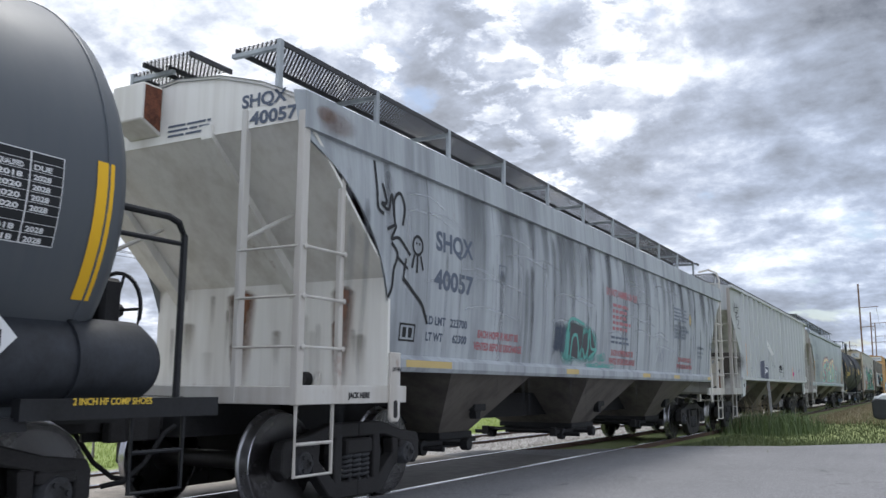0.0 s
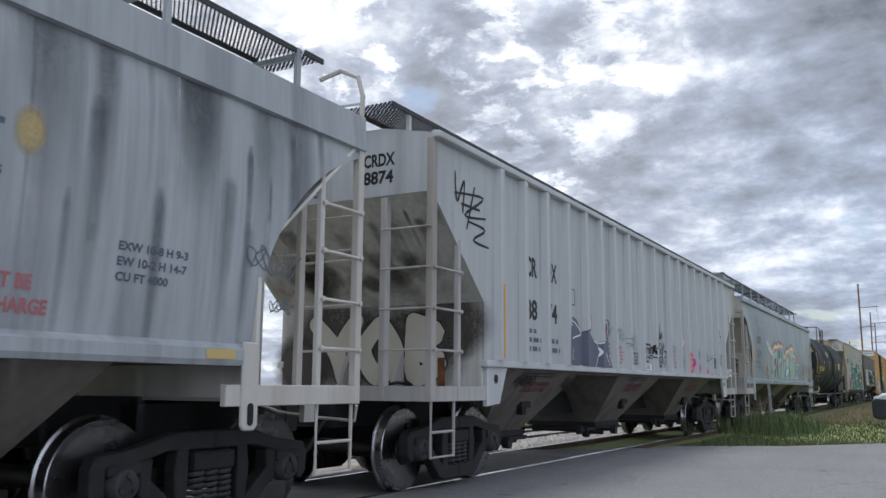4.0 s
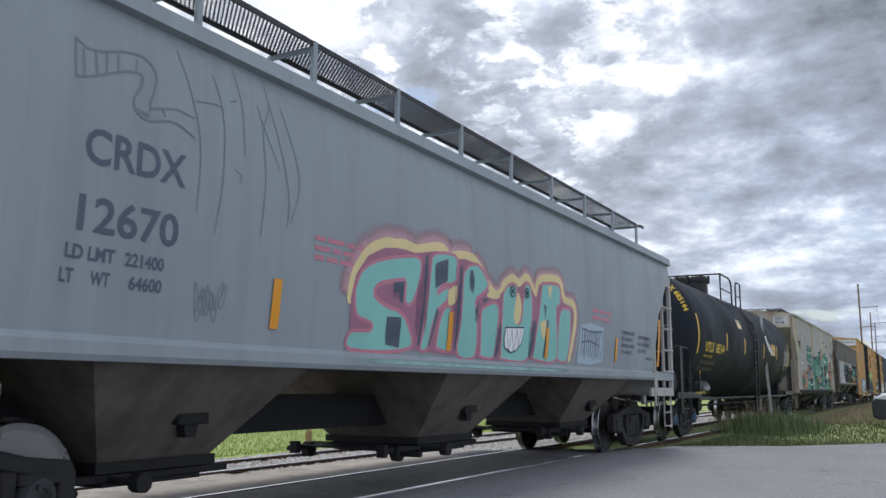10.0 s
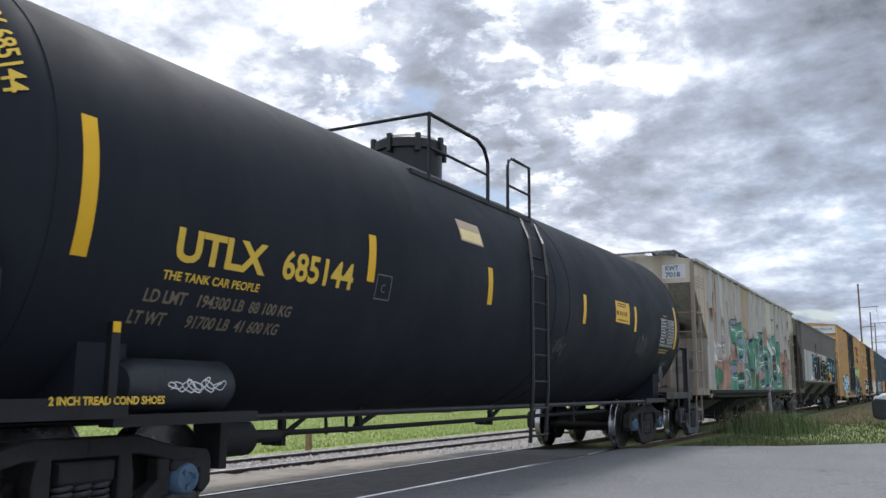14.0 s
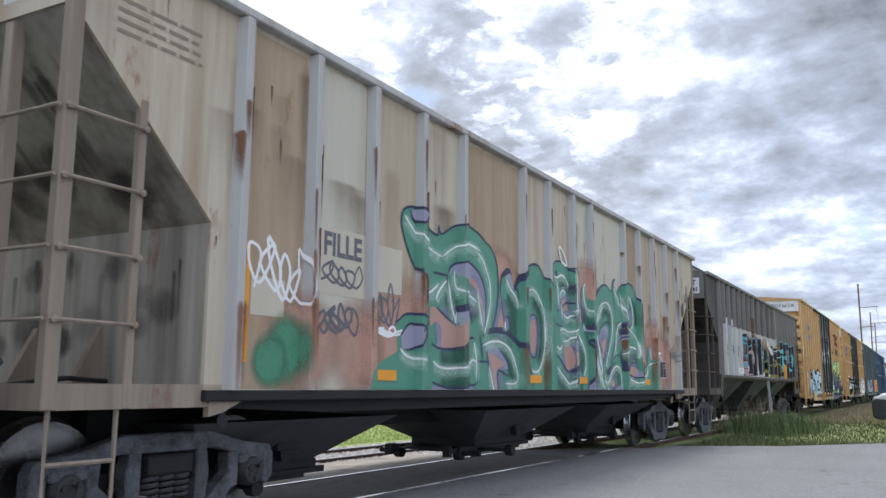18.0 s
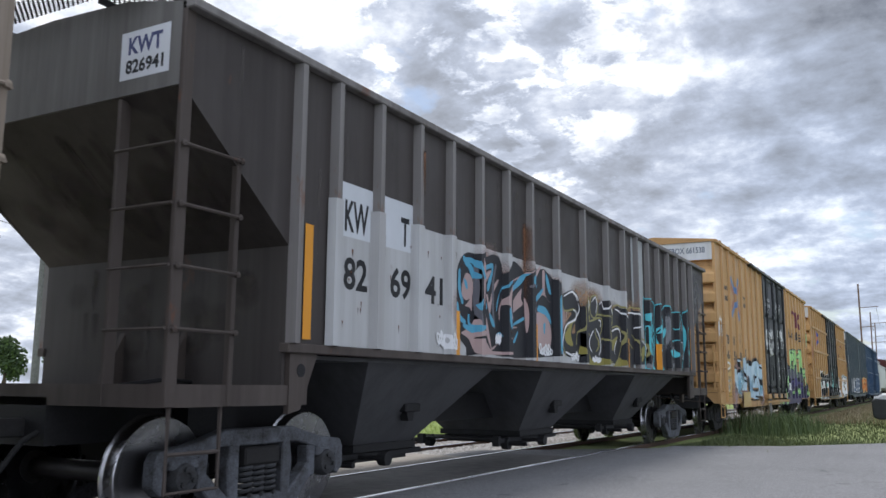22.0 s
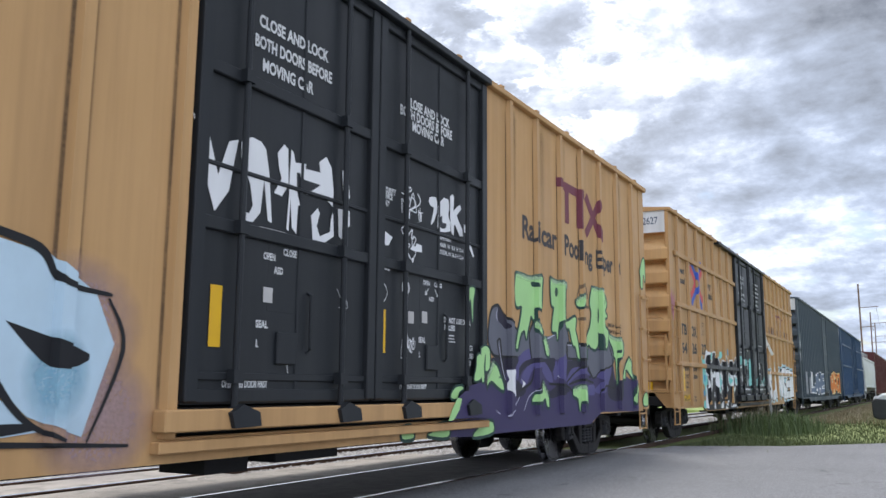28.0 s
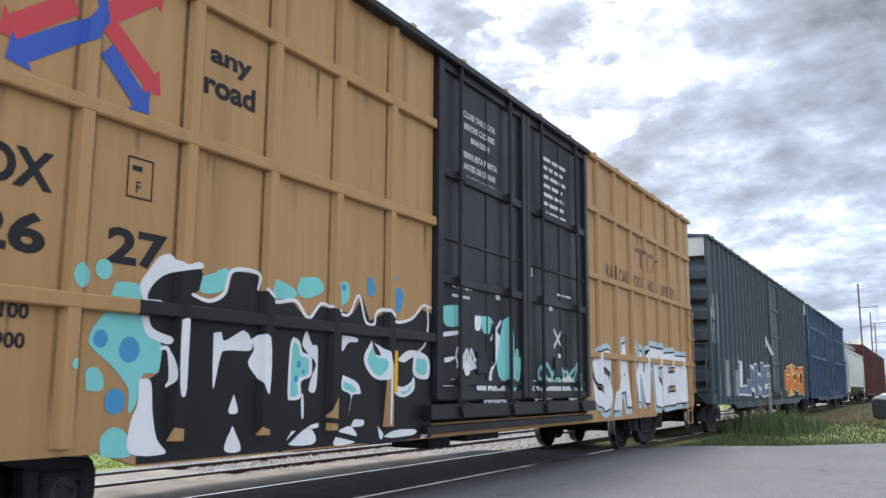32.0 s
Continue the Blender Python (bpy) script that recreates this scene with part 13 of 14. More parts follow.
    trace(c, D, WHITE, 2, 0.016, [(10.05, 2.99), (10.07, 2.85), (10.07, 2.94), (10.02, 2.93), (10.11, 2.95)], "graffiti_tag", (0.8, 1.0, 0.6))
    trace(c, D, WHITE, 2, 0.016, [(9.75, 2.75), (9.7, 2.72), (9.72, 2.67), (9.77, 2.69), (9.77, 2.74)], "graffiti_tag", (0.8, 1.0, 0.6))
    trace(c, D, WHITE, 2, 0.016, [(9.78, 2.7), (9.81, 2.72), (9.76, 2.63), (9.76, 2.51)], "graffiti_tag", (0.8, 1.0, 0.6))
    trace(c, D, WHITE, 2, 0.016, [(9.74, 2.53), (9.86, 2.56), (9.8, 2.62), (9.9, 2.74), (9.89, 2.64), (9.95, 2.67), (9.97, 2.63), (9.9, 2.57), (9.92, 2.67)], "graffiti_tag", (0.8, 1.0, 0.6))
    trace(c, D, WHITE, 2, 0.016, [(9.82, 2.49), (9.89, 2.43), (9.96, 2.48), (9.97, 2.52)], "graffiti_tag", (0.8, 1.0, 0.6))
    trace(c, D, WHITE, 2, 0.016, [(9.91, 2.44), (9.92, 2.4), (9.93, 2.44)], "graffiti_tag", (0.8, 1.0, 0.6))
    daub(c, D, WHITE, 2, [(9.86, 2.53), (9.92, 2.58), (9.97, 2.57), (9.99, 2.61), (10.09, 2.6), (10.1, 2.53), (9.96, 2.52)], "graffiti_patch", True)
    daub(c, D, WHITE, 2, [(7.35, 3.01), (7.47, 3.08), (7.58, 3.07), (7.64, 3.02), (7.69, 2.82), (7.74, 2.44), (7.69, 2.45), (7.63, 2.77), (7.6, 2.5), (7.52, 2.41), (7.4, 2.4), (7.39, 2.48), (7.47, 2.47), (7.51, 2.54), (7.47, 2.7), (7.39, 2.85), (7.36, 2.87)], "graffiti_tag", True)
    daub(c, D, WHITE, 2, [(7.78, 3.03), (7.86, 3.12), (7.91, 3.09), (7.93, 2.79), (7.85, 2.68), (7.75, 2.69), (7.8, 2.76), (7.84, 2.83), (7.8, 2.91)], "graffiti_tag", True)
    daub(c, D, WHITE, 2, [(7.95, 3.1), (7.98, 3.08), (8.01, 3), (8.15, 3.02), (8.14, 2.93), (8.03, 2.92), (8.04, 2.76), (8.09, 2.65), (8.06, 2.64), (8.05, 2.4), (7.99, 2.44), (7.96, 2.68), (7.95, 2.41), (7.92, 2.42), (7.94, 2.7), (7.94, 2.86)], "graffiti_tag", True)
    daub(c, D, WHITE, 2, [(8.06, 2.97), (8.35, 2.99), (8.33, 3.08), (8.43, 3.15), (8.51, 3.07), (8.55, 2.86), (8.54, 2.72), (8.41, 2.79), (8.17, 2.76), (8.36, 2.88), (8.09, 2.88)], "graffiti_tag", True)
    daub(c, D, WHITE, 2, [(8.67, 3.08), (8.76, 3.09), (8.8, 2.85), (8.7, 2.81)], "graffiti_tag", True)
    daub(c, D, WHITE, 2, [(8.24, 2.59), (8.33, 2.67), (8.36, 2.63), (8.32, 2.51), (8.37, 2.43), (8.51, 2.49), (8.52, 2.61), (8.55, 2.67), (8.57, 2.46), (8.43, 2.38), (8.27, 2.38)], "graffiti_tag", True)
    daub(c, D, WHITE, 2, [(8.62, 2.72), (8.8, 2.73), (8.81, 2.59), (8.7, 2.55), (8.7, 2.45), (8.64, 2.47)], "graffiti_tag", True)
    daub(c, D, WHITE, 2, [(7.84, 2.33), (8.07, 2.35), (8.05, 2.32), (7.85, 2.29)], "graffiti_tag", True)
    daub(c, D, WHITE, 2, [(9.21, 2.61), (9.37, 2.65), (9.53, 2.6), (9.46, 2.51), (9.24, 2.49)], "graffiti_tag", True)
    daub(c, D, WHITE, 2, [(9.24, 2.31), (9.49, 2.32), (9.49, 2.26), (9.26, 2.28)], "graffiti_tag", True)
    daub(c, D, WHITE, 2, [(6.84, 3.10), (7, 3.02), (7.12, 2.70), (7.22, 2.98), (7.32, 3.02), (7.24, 2.60), (7.1, 2.42), (7.02, 2.60)], "graffiti_tag", True)
    trace(c, D, INK_WHITE, 2, 0.010, [(9.22, 1.93), (9.26, 2.15), (9.31, 2.21), (9.34, 2.05), (9.39, 2.13), (9.45, 2.03), (9.32, 1.9), (9.22, 1.93)], "graffiti_tag")
    trace(c, D, INK_WHITE, 2, 0.010, [(8.64, 2), (8.71, 1.91), (8.73, 1.98), (8.8, 1.85), (8.67, 1.84)], "graffiti_tag")
    trace(c, D, INK_WHITE, 2, 0.010, [(9.74, 1.64), (9.72, 1.42), (9.83, 1.61), (9.81, 1.44)], "graffiti_tag")
    trace(c, D, INK_WHITE, 2, 0.010, [(7.99, 1.48), (7.98, 1.37), (8, 1.25), (7.97, 1.24)], "graffiti_tag")
    Marks().scribble(9.74, 9.98, 1.48, 1.70, 0.012, 8, 7).each(c, "graffiti_tag", WHITE, D, 2)
    m = Marks().rect(7.60, 7.90, 2.36, 2.39)
    for u, v in ((7.67, 1.80), (9.84, 1.78), (10.11, 1.80)):
        m.rect(u, u + 0.11, v, v + 0.12)
    m.each(c, "sticker", spray("paper_white", (0.46, 0.45, 0.44)), D, 3)
    Marks().rect(7.1, 7.22, 1.43, 1.88).each(c, "reflective_strip", YELLOW, D, 3)
    e = end_flat(0.0)
    lettered(c, "TBOX 661538", 0.35, 4.58, 0.15, INK_BLUE, end_flat(-0.005), 0.95, 0.003)
    lettered(c, "ATR", -1.2, 4.58, 0.12, INK_BLUE, end_flat(-0.005), 0.2, 0.003)
    for k in range(4):
        Marks().bars(-0.55, -0.05, 2.2 + 0.52 * k, 2.38 + 0.52 * k, 3, 20 + k, 0.35, 4).put(c, "small_lettering", INK_BLUE, end_flat(-0.012), 1)


def paint_c8():
    c, s = C8, S8
    X = side_flat(1.53)
    box_lettering(c, s, X, [("next", 0.82, 3.62, 0.13, 0.46), ("load", 0.82, 3.40, 0.14, 0.46), ("any", 3.45, 3.56, 0.14, 0.46), ("road", 3.40, 3.30, 0.17, 0.56),
                            ("TB", 0.80, 2.30, 0.22, 0.52), ("OX", 1.72, 2.30, 0.22, 0.50), ("64", 0.80, 1.90, 0.22, 0.50), ("26", 1.70, 1.92, 0.22, 0.50), ("27", 2.64, 1.94, 0.22, 0.50)],
                  [("RAI", 12.55, 2.94, 0.24, 0.42), ("LCAR", 13.10, 2.94, 0.24, 0.66), ("POO", 14.0, 2.94, 0.24, 0.58), ("LING", 14.80, 2.94, 0.24, 0.60), ("EXPERTS", 15.70, 2.94, 0.24, 1.3)], spray("worn_brown_ink", (0.16, 0.08, 0.05)))
    emblem(c, s, 2.38, 3.51, 0.70, ROYAL, RED)
    Marks().rect(14.2, 15.4, 3.62, 3.70).rect(14.5, 14.62, 3.34, 3.66).rect(14.95, 15.07, 3.34, 3.66).poly([(15.2, 3.34), (15.3, 3.34), (15.6, 3.62), (15.5, 3.62)]).put(c, "emblem_plum", spray("faded_plum_b", (0.20, 0.08, 0.07)), s, 2)
    Marks().rim(2.76, 2.98, 2.38, 2.66, 0.012).text("F", 2.84, 2.42, 0.08).bars(2.80, 2.94, 2.55, 2.62, 1, 2, 0.5, 2).put(c, "stencil_box", INK, X)
    for t, u, v, w in (("LD LMT", 0.99, 1.53, 0.41), ("205100", 1.72, 1.53, 0.41), ("LT WT", 0.99, 1.36, 0.34), ("80900", 1.78, 1.36, 0.34)):
        lettered(c, t, u, v, 0.085, INK, X, w, 0.004)
    lettered(c, "LIFT AND", 1.66, 0.94, 0.045, INK, X, 0.30, 0.002)
    lettered(c, "JACK HERE", 1.66, 0.87, 0.045, INK, X, 0.32, 0.002)
    Marks().rim(1.04, 1.30, 1.16, 1.29, 0.012).rim(1.07, 1.27, 1.18, 1.27, 0.010).put(c, "stencil_frame", INK, X, 1)
    Marks().rect(0.77, 1.0, 1.10, 1.56).each(c, "reflective_strip", YELLOW, X, 1)
    Marks().rect(0.86, 1.38, 0.88, 1.02).put(c, "warning_plate", YELLOW, X, 1, "yellow warning plate")
    Marks().rim(0.87, 1.37, 0.89, 1.01, 0.010).text("THIS CAR", 0.98, 0.958, 0.038, 0.26, 0.002).text("EXCESS HEIGHT", 0.915, 0.908, 0.038, 0.40, 0.002).put(c, "plate_print", INK, X, 2)
    # black letters with a white rim on a turquoise ground
    Marks().rect(2.98, 6.80, 0.645, 0.86).put(c, "graffiti_foot", INK, side_flat(1.531), 0.2)
    aqua, azure, black = spray("spray_aqua", (0.20, 0.58, 0.55)), spray("spray_azure", (0.06, 0.28, 0.50)), spray("spray_jet", (0.012, 0.012, 0.015))
    daub(c, s, aqua, 1, [(2.58, 1.51), (2.69, 1.62), (2.93, 1.66), (3.02, 1.51), (3.14, 1.42), (3.12, 1.24), (2.99, 1.22), (2.95, 1.03), (2.89, 0.98), (2.88, 1.13), (2.74, 1.27), (2.62, 1.35), (2.55, 1.42)], "graffiti_ground")
    daub(c, s, aqua, 1, [(2.73, 1.81), (2.92, 1.81), (3, 1.67), (2.71, 1.67)], "graffiti_ground")
    daub(c, s, aqua, 1.2, [(2.56, 1.12), (2.55, 1.24), (2.62, 1.26), (2.68, 1.2), (2.67, 1.12)], "graffiti_ground")
    daub(c, s, aqua, 1.2, [(2.7, 0.71), (2.69, 0.83), (2.79, 0.89), (2.9, 0.83), (2.93, 0.7)], "graffiti_ground")
    Marks().disc(2.45, 1.82, 0.08).put(c, "graffiti_dot", aqua, s, 1.4)
    Marks().disc(2.63, 1.88, 0.0657143).put(c, "graffiti_dot", aqua, s, 1.4)
    Marks().disc(2.44, 1.28, 0.0342857).put(c, "graffiti_dot", aqua, s, 1.4)
    Marks().disc(3.53, 1.87, 0.0628571).put(c, "graffiti_dot", aqua, s, 1.4)
    Marks().disc(3.67, 1.94, 0.0628571).put(c, "graffiti_dot", aqua, s, 1.4)
    daub(c, s, aqua, 1.5, [(3.45, 1.92), (3.6, 1.97), (3.72, 2.02), (3.77, 1.96), (3.69, 1.85), (3.55, 1.81), (3.46, 1.83)])
    daub(c, s, aqua, 1.5, [(4.24, 2.01), (4.49, 1.96), (4.56, 1.89), (4.37, 1.85), (4.2, 1.87)])
    daub(c, s, aqua, 1.5, [(4.61, 2.05), (4.84, 2.07), (4.92, 1.97), (4.69, 1.88), (4.56, 1.93)])
    daub(c, s, aqua, 1.5, [(5.09, 2.05), (5.27, 2.08), (5.3, 1.93), (5.13, 1.86)])
    Marks().disc(2.64, 1.44, 0.0563265).put(c, "graffiti_dot", azure, s, 1.8)
    Marks().disc(2.87, 1.38, 0.0844898).put(c, "graffiti_dot", azure, s, 1.8)
    Marks().disc(2.78, 1.05, 0.0813605).put(c, "graffiti_dot", azure, s, 1.8)
    Marks().disc(5.66, 2.06, 0.0688435).put(c, "graffiti_dot", azure, s, 1.8)
    Marks().disc(5.64, 2.12, 0.050068).put(c, "graffiti_dot", azure, s, 1.8)
    Marks().disc(6.15, 2.04, 0.0813605).put(c, "graffiti_dot", azure, s, 1.8)
    Marks().disc(6.13, 1.94, 0.0688435).put(c, "graffiti_dot", azure, s, 1.8)
    Marks().disc(6.1, 2.21, 0.025034).put(c, "graffiti_dot", azure, s, 1.8)
    Marks().disc(5.22, 2.03, 0.0344218).put(c, "graffiti_dot", azure, s, 1.8)
    daub(c, s, black, 2, [(2.96, 1.71), (3, 1.84), (3.1, 1.92), (3.25, 1.96), (3.45, 2), (3.49, 1.95), (3.46, 1.83), (3.4, 1.79), (3.61, 1.76), (3.75, 1.84), (3.79, 2.01), (4.09, 2.01), (4.09, 1.89), (4.18, 1.88), (4.3, 1.8), (4.52, 1.83), (4.67, 1.72), (4.77, 1.76), (4.8, 0.67), (3.84, 0.68), (3.22, 0.7), (3.1, 0.75), (3.02, 0.91), (2.99, 1.16), (3.13, 1.24), (3.15, 1.42), (3.02, 1.51)], "graffiti_ground", sharp=True)
    daub(c, s, black, 2, [(4.77, 1.76), (4.88, 1.83), (5.1, 1.82), (5.36, 1.8), (5.51, 1.97), (5.64, 1.76), (5.94, 1.87), (6.19, 1.77), (6.41, 1.83), (6.6, 1.94), (6.8, 1.91), (6.8, 0.64), (5.91, 0.64), (4.8, 0.67)], "graffiti_ground", sharp=True)
    daub(c, s, WHITE, 4, [(3.07, 2.02), (3.17, 2.05), (3.28, 1.99), (3.45, 2.03), (3.48, 1.99), (3.29, 1.95), (3.13, 1.9), (3.03, 1.82), (2.99, 1.74), (3.01, 1.68), (2.96, 1.71), (2.92, 1.81), (2.99, 1.92)], "graffiti_counter")
    daub(c, s, WHITE, 4, [(2.98, 1.72), (3.12, 1.72), (3.13, 1.66), (2.99, 1.66)], "graffiti_counter")
    daub(c, s, WHITE, 4, [(3.26, 1.6), (3.34, 1.6), (3.34, 1.36), (3.33, 1.1), (3.28, 1.11), (3.26, 1.36)], "graffiti_counter")
    daub(c, s, WHITE, 4, [(2.94, 1.64), (3, 1.63), (3.04, 1.54), (3.14, 1.5), (3.22, 1.48), (3.21, 1.43), (3.09, 1.45), (2.99, 1.5)], "graffiti_counter")
    daub(c, s, WHITE, 4, [(2.96, 1.19), (3.06, 1.18), (3.09, 0.98), (3.14, 0.8), (3.22, 0.7), (2.92, 0.72), (2.91, 0.91), (2.96, 1.03)], "graffiti_counter")
    daub(c, s, WHITE, 4, [(3.62, 1.53), (3.7, 1.54), (3.74, 1.48), (3.94, 1.57), (4.02, 1.5), (4.02, 1.42), (3.76, 1.41), (3.7, 1.36), (3.64, 1.13)], "graffiti_counter")
    daub(c, s, WHITE, 4, [(4.01, 1.5), (4.19, 1.53), (4.2, 1.1), (4.11, 1.21), (4, 1.32), (4.06, 1.43)], "graffiti_counter")
    daub(c, s, WHITE, 4, [(3.86, 1.09), (3.81, 0.96), (3.91, 0.96)], "graffiti_counter")
    daub(c, s, WHITE, 4, [(3.86, 0.86), (3.78, 0.69), (3.96, 0.68)], "graffiti_counter")
    daub(c, s, WHITE, 4, [(4.7, 1.63), (4.78, 1.5), (4.86, 1.47), (4.85, 1.13), (4.75, 1.12), (4.79, 1.24), (4.84, 1.34), (4.72, 1.43), (4.65, 1.5)], "graffiti_counter")
    daub(c, s, WHITE, 4, [(5.21, 1.6), (5.43, 1.59), (5.44, 1.55), (5.31, 1.54), (5.21, 1.46)], "graffiti_counter")
    daub(c, s, WHITE, 4, [(4.54, 0.79), (4.8, 0.8), (4.85, 0.68), (4.5, 0.69)], "graffiti_counter")
    daub(c, s, WHITE, 4, [(4.77, 0.87), (4.88, 0.86), (4.89, 0.81), (4.74, 0.81)], "graffiti_counter")
    daub(c, s, WHITE, 4, [(5.21, 0.78), (5.38, 0.8), (5.47, 0.67), (5.12, 0.65)], "graffiti_counter")
    daub(c, s, WHITE, 4, [(5.42, 0.86), (5.57, 0.85), (5.55, 0.8), (5.38, 0.8)], "graffiti_counter")
    daub(c, s, WHITE, 4, [(5.91, 0.69), (6.12, 0.74), (6.49, 0.73), (6.44, 0.68), (6.05, 0.67)], "graffiti_counter")
    daub(c, s, WHITE, 4, [(5.23, 1.25), (5.45, 1.19), (5.51, 1.09), (5.38, 1.07), (5.33, 0.89), (5.36, 1.07), (5.22, 1.13)], "graffiti_counter")
    daub(c, s, WHITE, 4, [(6.08, 1.18), (6.22, 1.15), (6.37, 1.19), (6.45, 1.25), (6.45, 1.12), (6.26, 1.05), (6.09, 1.09)], "graffiti_counter")
    daub(c, s, WHITE, 4, [(6.13, 1.41), (6.33, 1.51), (6.59, 1.5), (6.71, 1.45), (6.44, 1.45), (6.26, 1.39)], "graffiti_counter")
    daub(c, s, WHITE, 4, [(5.71, 1.56), (5.94, 1.47), (5.93, 1.24), (5.86, 1.43)], "graffiti_counter")
    daub(c, s, WHITE, 4, [(5.8, 0.79), (5.9, 0.71), (5.85, 0.66)], "graffiti_counter")
    daub(c, s, WHITE, 4, [(6.67, 0.75), (6.74, 0.67), (6.59, 0.64)], "graffiti_counter")
    daub(c, s, WHITE, 4.6, [(4.53, 1.55), (4.61, 1.52), (4.66, 1.43), (4.77, 1.4), (4.78, 1.24), (4.65, 1.19), (4.65, 1.06), (4.52, 1.04), (4.48, 1.09), (4.49, 1.46)], "graffiti_rim")
    daub(c, s, WHITE, 4.6, [(5.68, 1.58), (5.75, 1.45), (5.95, 1.43), (5.94, 1.23), (5.71, 1.24), (5.55, 1.4)], "graffiti_rim")
    daub(c, s, WHITE, 4.6, [(6.44, 1.47), (6.73, 1.45), (6.73, 1.24), (6.44, 1.27)], "graffiti_rim")
    daub(c, s, aqua, 5.4, [(4.55, 1.51), (4.6, 1.48), (4.64, 1.4), (4.73, 1.38), (4.73, 1.25), (4.6, 1.21), (4.61, 1.09), (4.54, 1.07), (4.51, 1.1), (4.52, 1.44)], "graffiti_counter")
    daub(c, s, aqua, 5.4, [(5.7, 1.52), (5.76, 1.43), (5.9, 1.41), (5.88, 1.27), (5.73, 1.27), (5.61, 1.4)], "graffiti_counter")
    daub(c, s, aqua, 5.4, [(6.49, 1.44), (6.68, 1.42), (6.68, 1.28), (6.49, 1.3)], "graffiti_counter")
    daub(c, s, aqua, 5.4, [(5.24, 1.2), (5.39, 1.16), (5.44, 1.1), (5.26, 1.13)], "graffiti_counter")
    daub(c, s, aqua, 5.4, [(6.17, 1.11), (6.29, 1.11), (6.39, 1.17), (6.37, 1.12), (6.26, 1.08)], "graffiti_counter")
    Marks().disc(4.61, 1.33, 0.0281633).put(c, "graffiti_dot", azure, s, 6)
    Marks().disc(4.58, 1.21, 0.0281633).put(c, "graffiti_dot", azure, s, 6)
    Marks().disc(4.67, 1.27, 0.0187755).put(c, "graffiti_dot", azure, s, 6)
    trace(c, s, WHITE, 4.2, 0.035, [(3.4, 1.79), (3.56, 1.76), (3.71, 1.83), (3.79, 2.01), (4.08, 2.02), (4.08, 1.9)], "graffiti_rim")
    trace(c, s, WHITE, 4.2, 0.035, [(4.14, 1.9), (4.3, 1.82), (4.54, 1.85), (4.72, 1.72), (4.88, 1.85), (5.01, 1.84)], "graffiti_rim")
    trace(c, s, WHITE, 4.2, 0.035, [(5.1, 1.81), (5.3, 1.79), (5.45, 1.98), (5.57, 1.75), (5.71, 1.73), (5.75, 1.84), (5.91, 1.88), (6.11, 1.78), (6.41, 1.84), (6.6, 1.98), (6.78, 1.97)], "graffiti_rim")
    trace(c, s, WHITE, 4.2, 0.035, [(6.7, 1.96), (6.72, 1.8), (6.67, 1.6), (6.52, 1.5)], "graffiti_rim")
    trace(c, s, WHITE, 4.2, 0.035, [(4.67, 1.08), (4.68, 0.9)], "graffiti_rim")
    trace(c, s, WHITE, 4.2, 0.035, [(5.96, 1.32), (5.95, 0.81)], "graffiti_rim")
    trace(c, s, WHITE, 4.2, 0.035, [(3.13, 1.4), (3.2, 1.39), (3.23, 1.21), (3.2, 1.15)], "graffiti_rim")
    trace(c, s, black, 5, 0.05, [(3.96, 1.78), (4.03, 1.68), (3.97, 1.57)])
    trace(c, s, black, 5, 0.05, [(4.41, 0.65), (4.8, 0.86), (5.23, 0.84)])
    trace(c, s, black, 5, 0.05, [(4.85, 0.67), (5.07, 0.75), (5.72, 0.65), (6.44, 0.66)])
    Marks().rect(6.05, 6.13, 1.1, 1.5).each(c, "reflective_strip", YELLOW, s, 14)
    daub(c, side_flat(1.553), aqua, 4, [(6.97, 2.01), (7.41, 2.04), (7.4, 1.84), (7.05, 1.81)])
    daub(c, side_flat(1.553), aqua, 4, [(7.91, 1.97), (8.18, 1.96), (8.13, 1.78), (7.94, 1.8)])
    daub(c, side_flat(1.553), aqua, 4, [(8.5, 1.96), (8.73, 2), (8.83, 1.69), (8.75, 1.22), (8.42, 1.26), (8.32, 1.49)])
    daub(c, side_flat(1.553), WHITE, 4, [(6.84, 1.71), (7.36, 1.77), (7.37, 1.73), (6.86, 1.67)])
    daub(c, side_flat(1.553), WHITE, 4, [(8.21, 1.83), (8.42, 1.72), (8.34, 1.49), (8.19, 1.3), (8.22, 1.08), (8.11, 1.26), (8.24, 1.53)])
    daub(c, side_flat(1.553), WHITE, 4, [(6.96, 1.21), (7.43, 1.25), (7.45, 1.18), (6.98, 1.16)])
    daub(c, side_flat(1.553), WHITE, 4, [(7.49, 1.42), (7.6, 1.44), (7.62, 1.3), (7.51, 1.29)])
    daub(c, side_flat(1.553), WHITE, 4, [(7.81, 1.19), (8.16, 1.21), (8.15, 1.13), (7.82, 1.12)])
    daub(c, side_flat(1.553), WHITE, 4, [(7.75, 1.96), (7.91, 1.96), (7.88, 1.81), (7.75, 1.81)])
    daub(c, side_flat(1.553), WHITE, 4, [(7.04, 1.46), (7.26, 1.48), (7.22, 1.44), (7.04, 1.41)])
    # white letters past the door
    outlined(c, "SAWTEI", (11.85, 17.9, 0.88, 1.80), s, WHITE, INK, spray("spray_pale_blue", (0.40, 0.55, 0.62)), None, 4, 0.07, 0.035, 0.12, 3)
    D = side_flat(1.553)
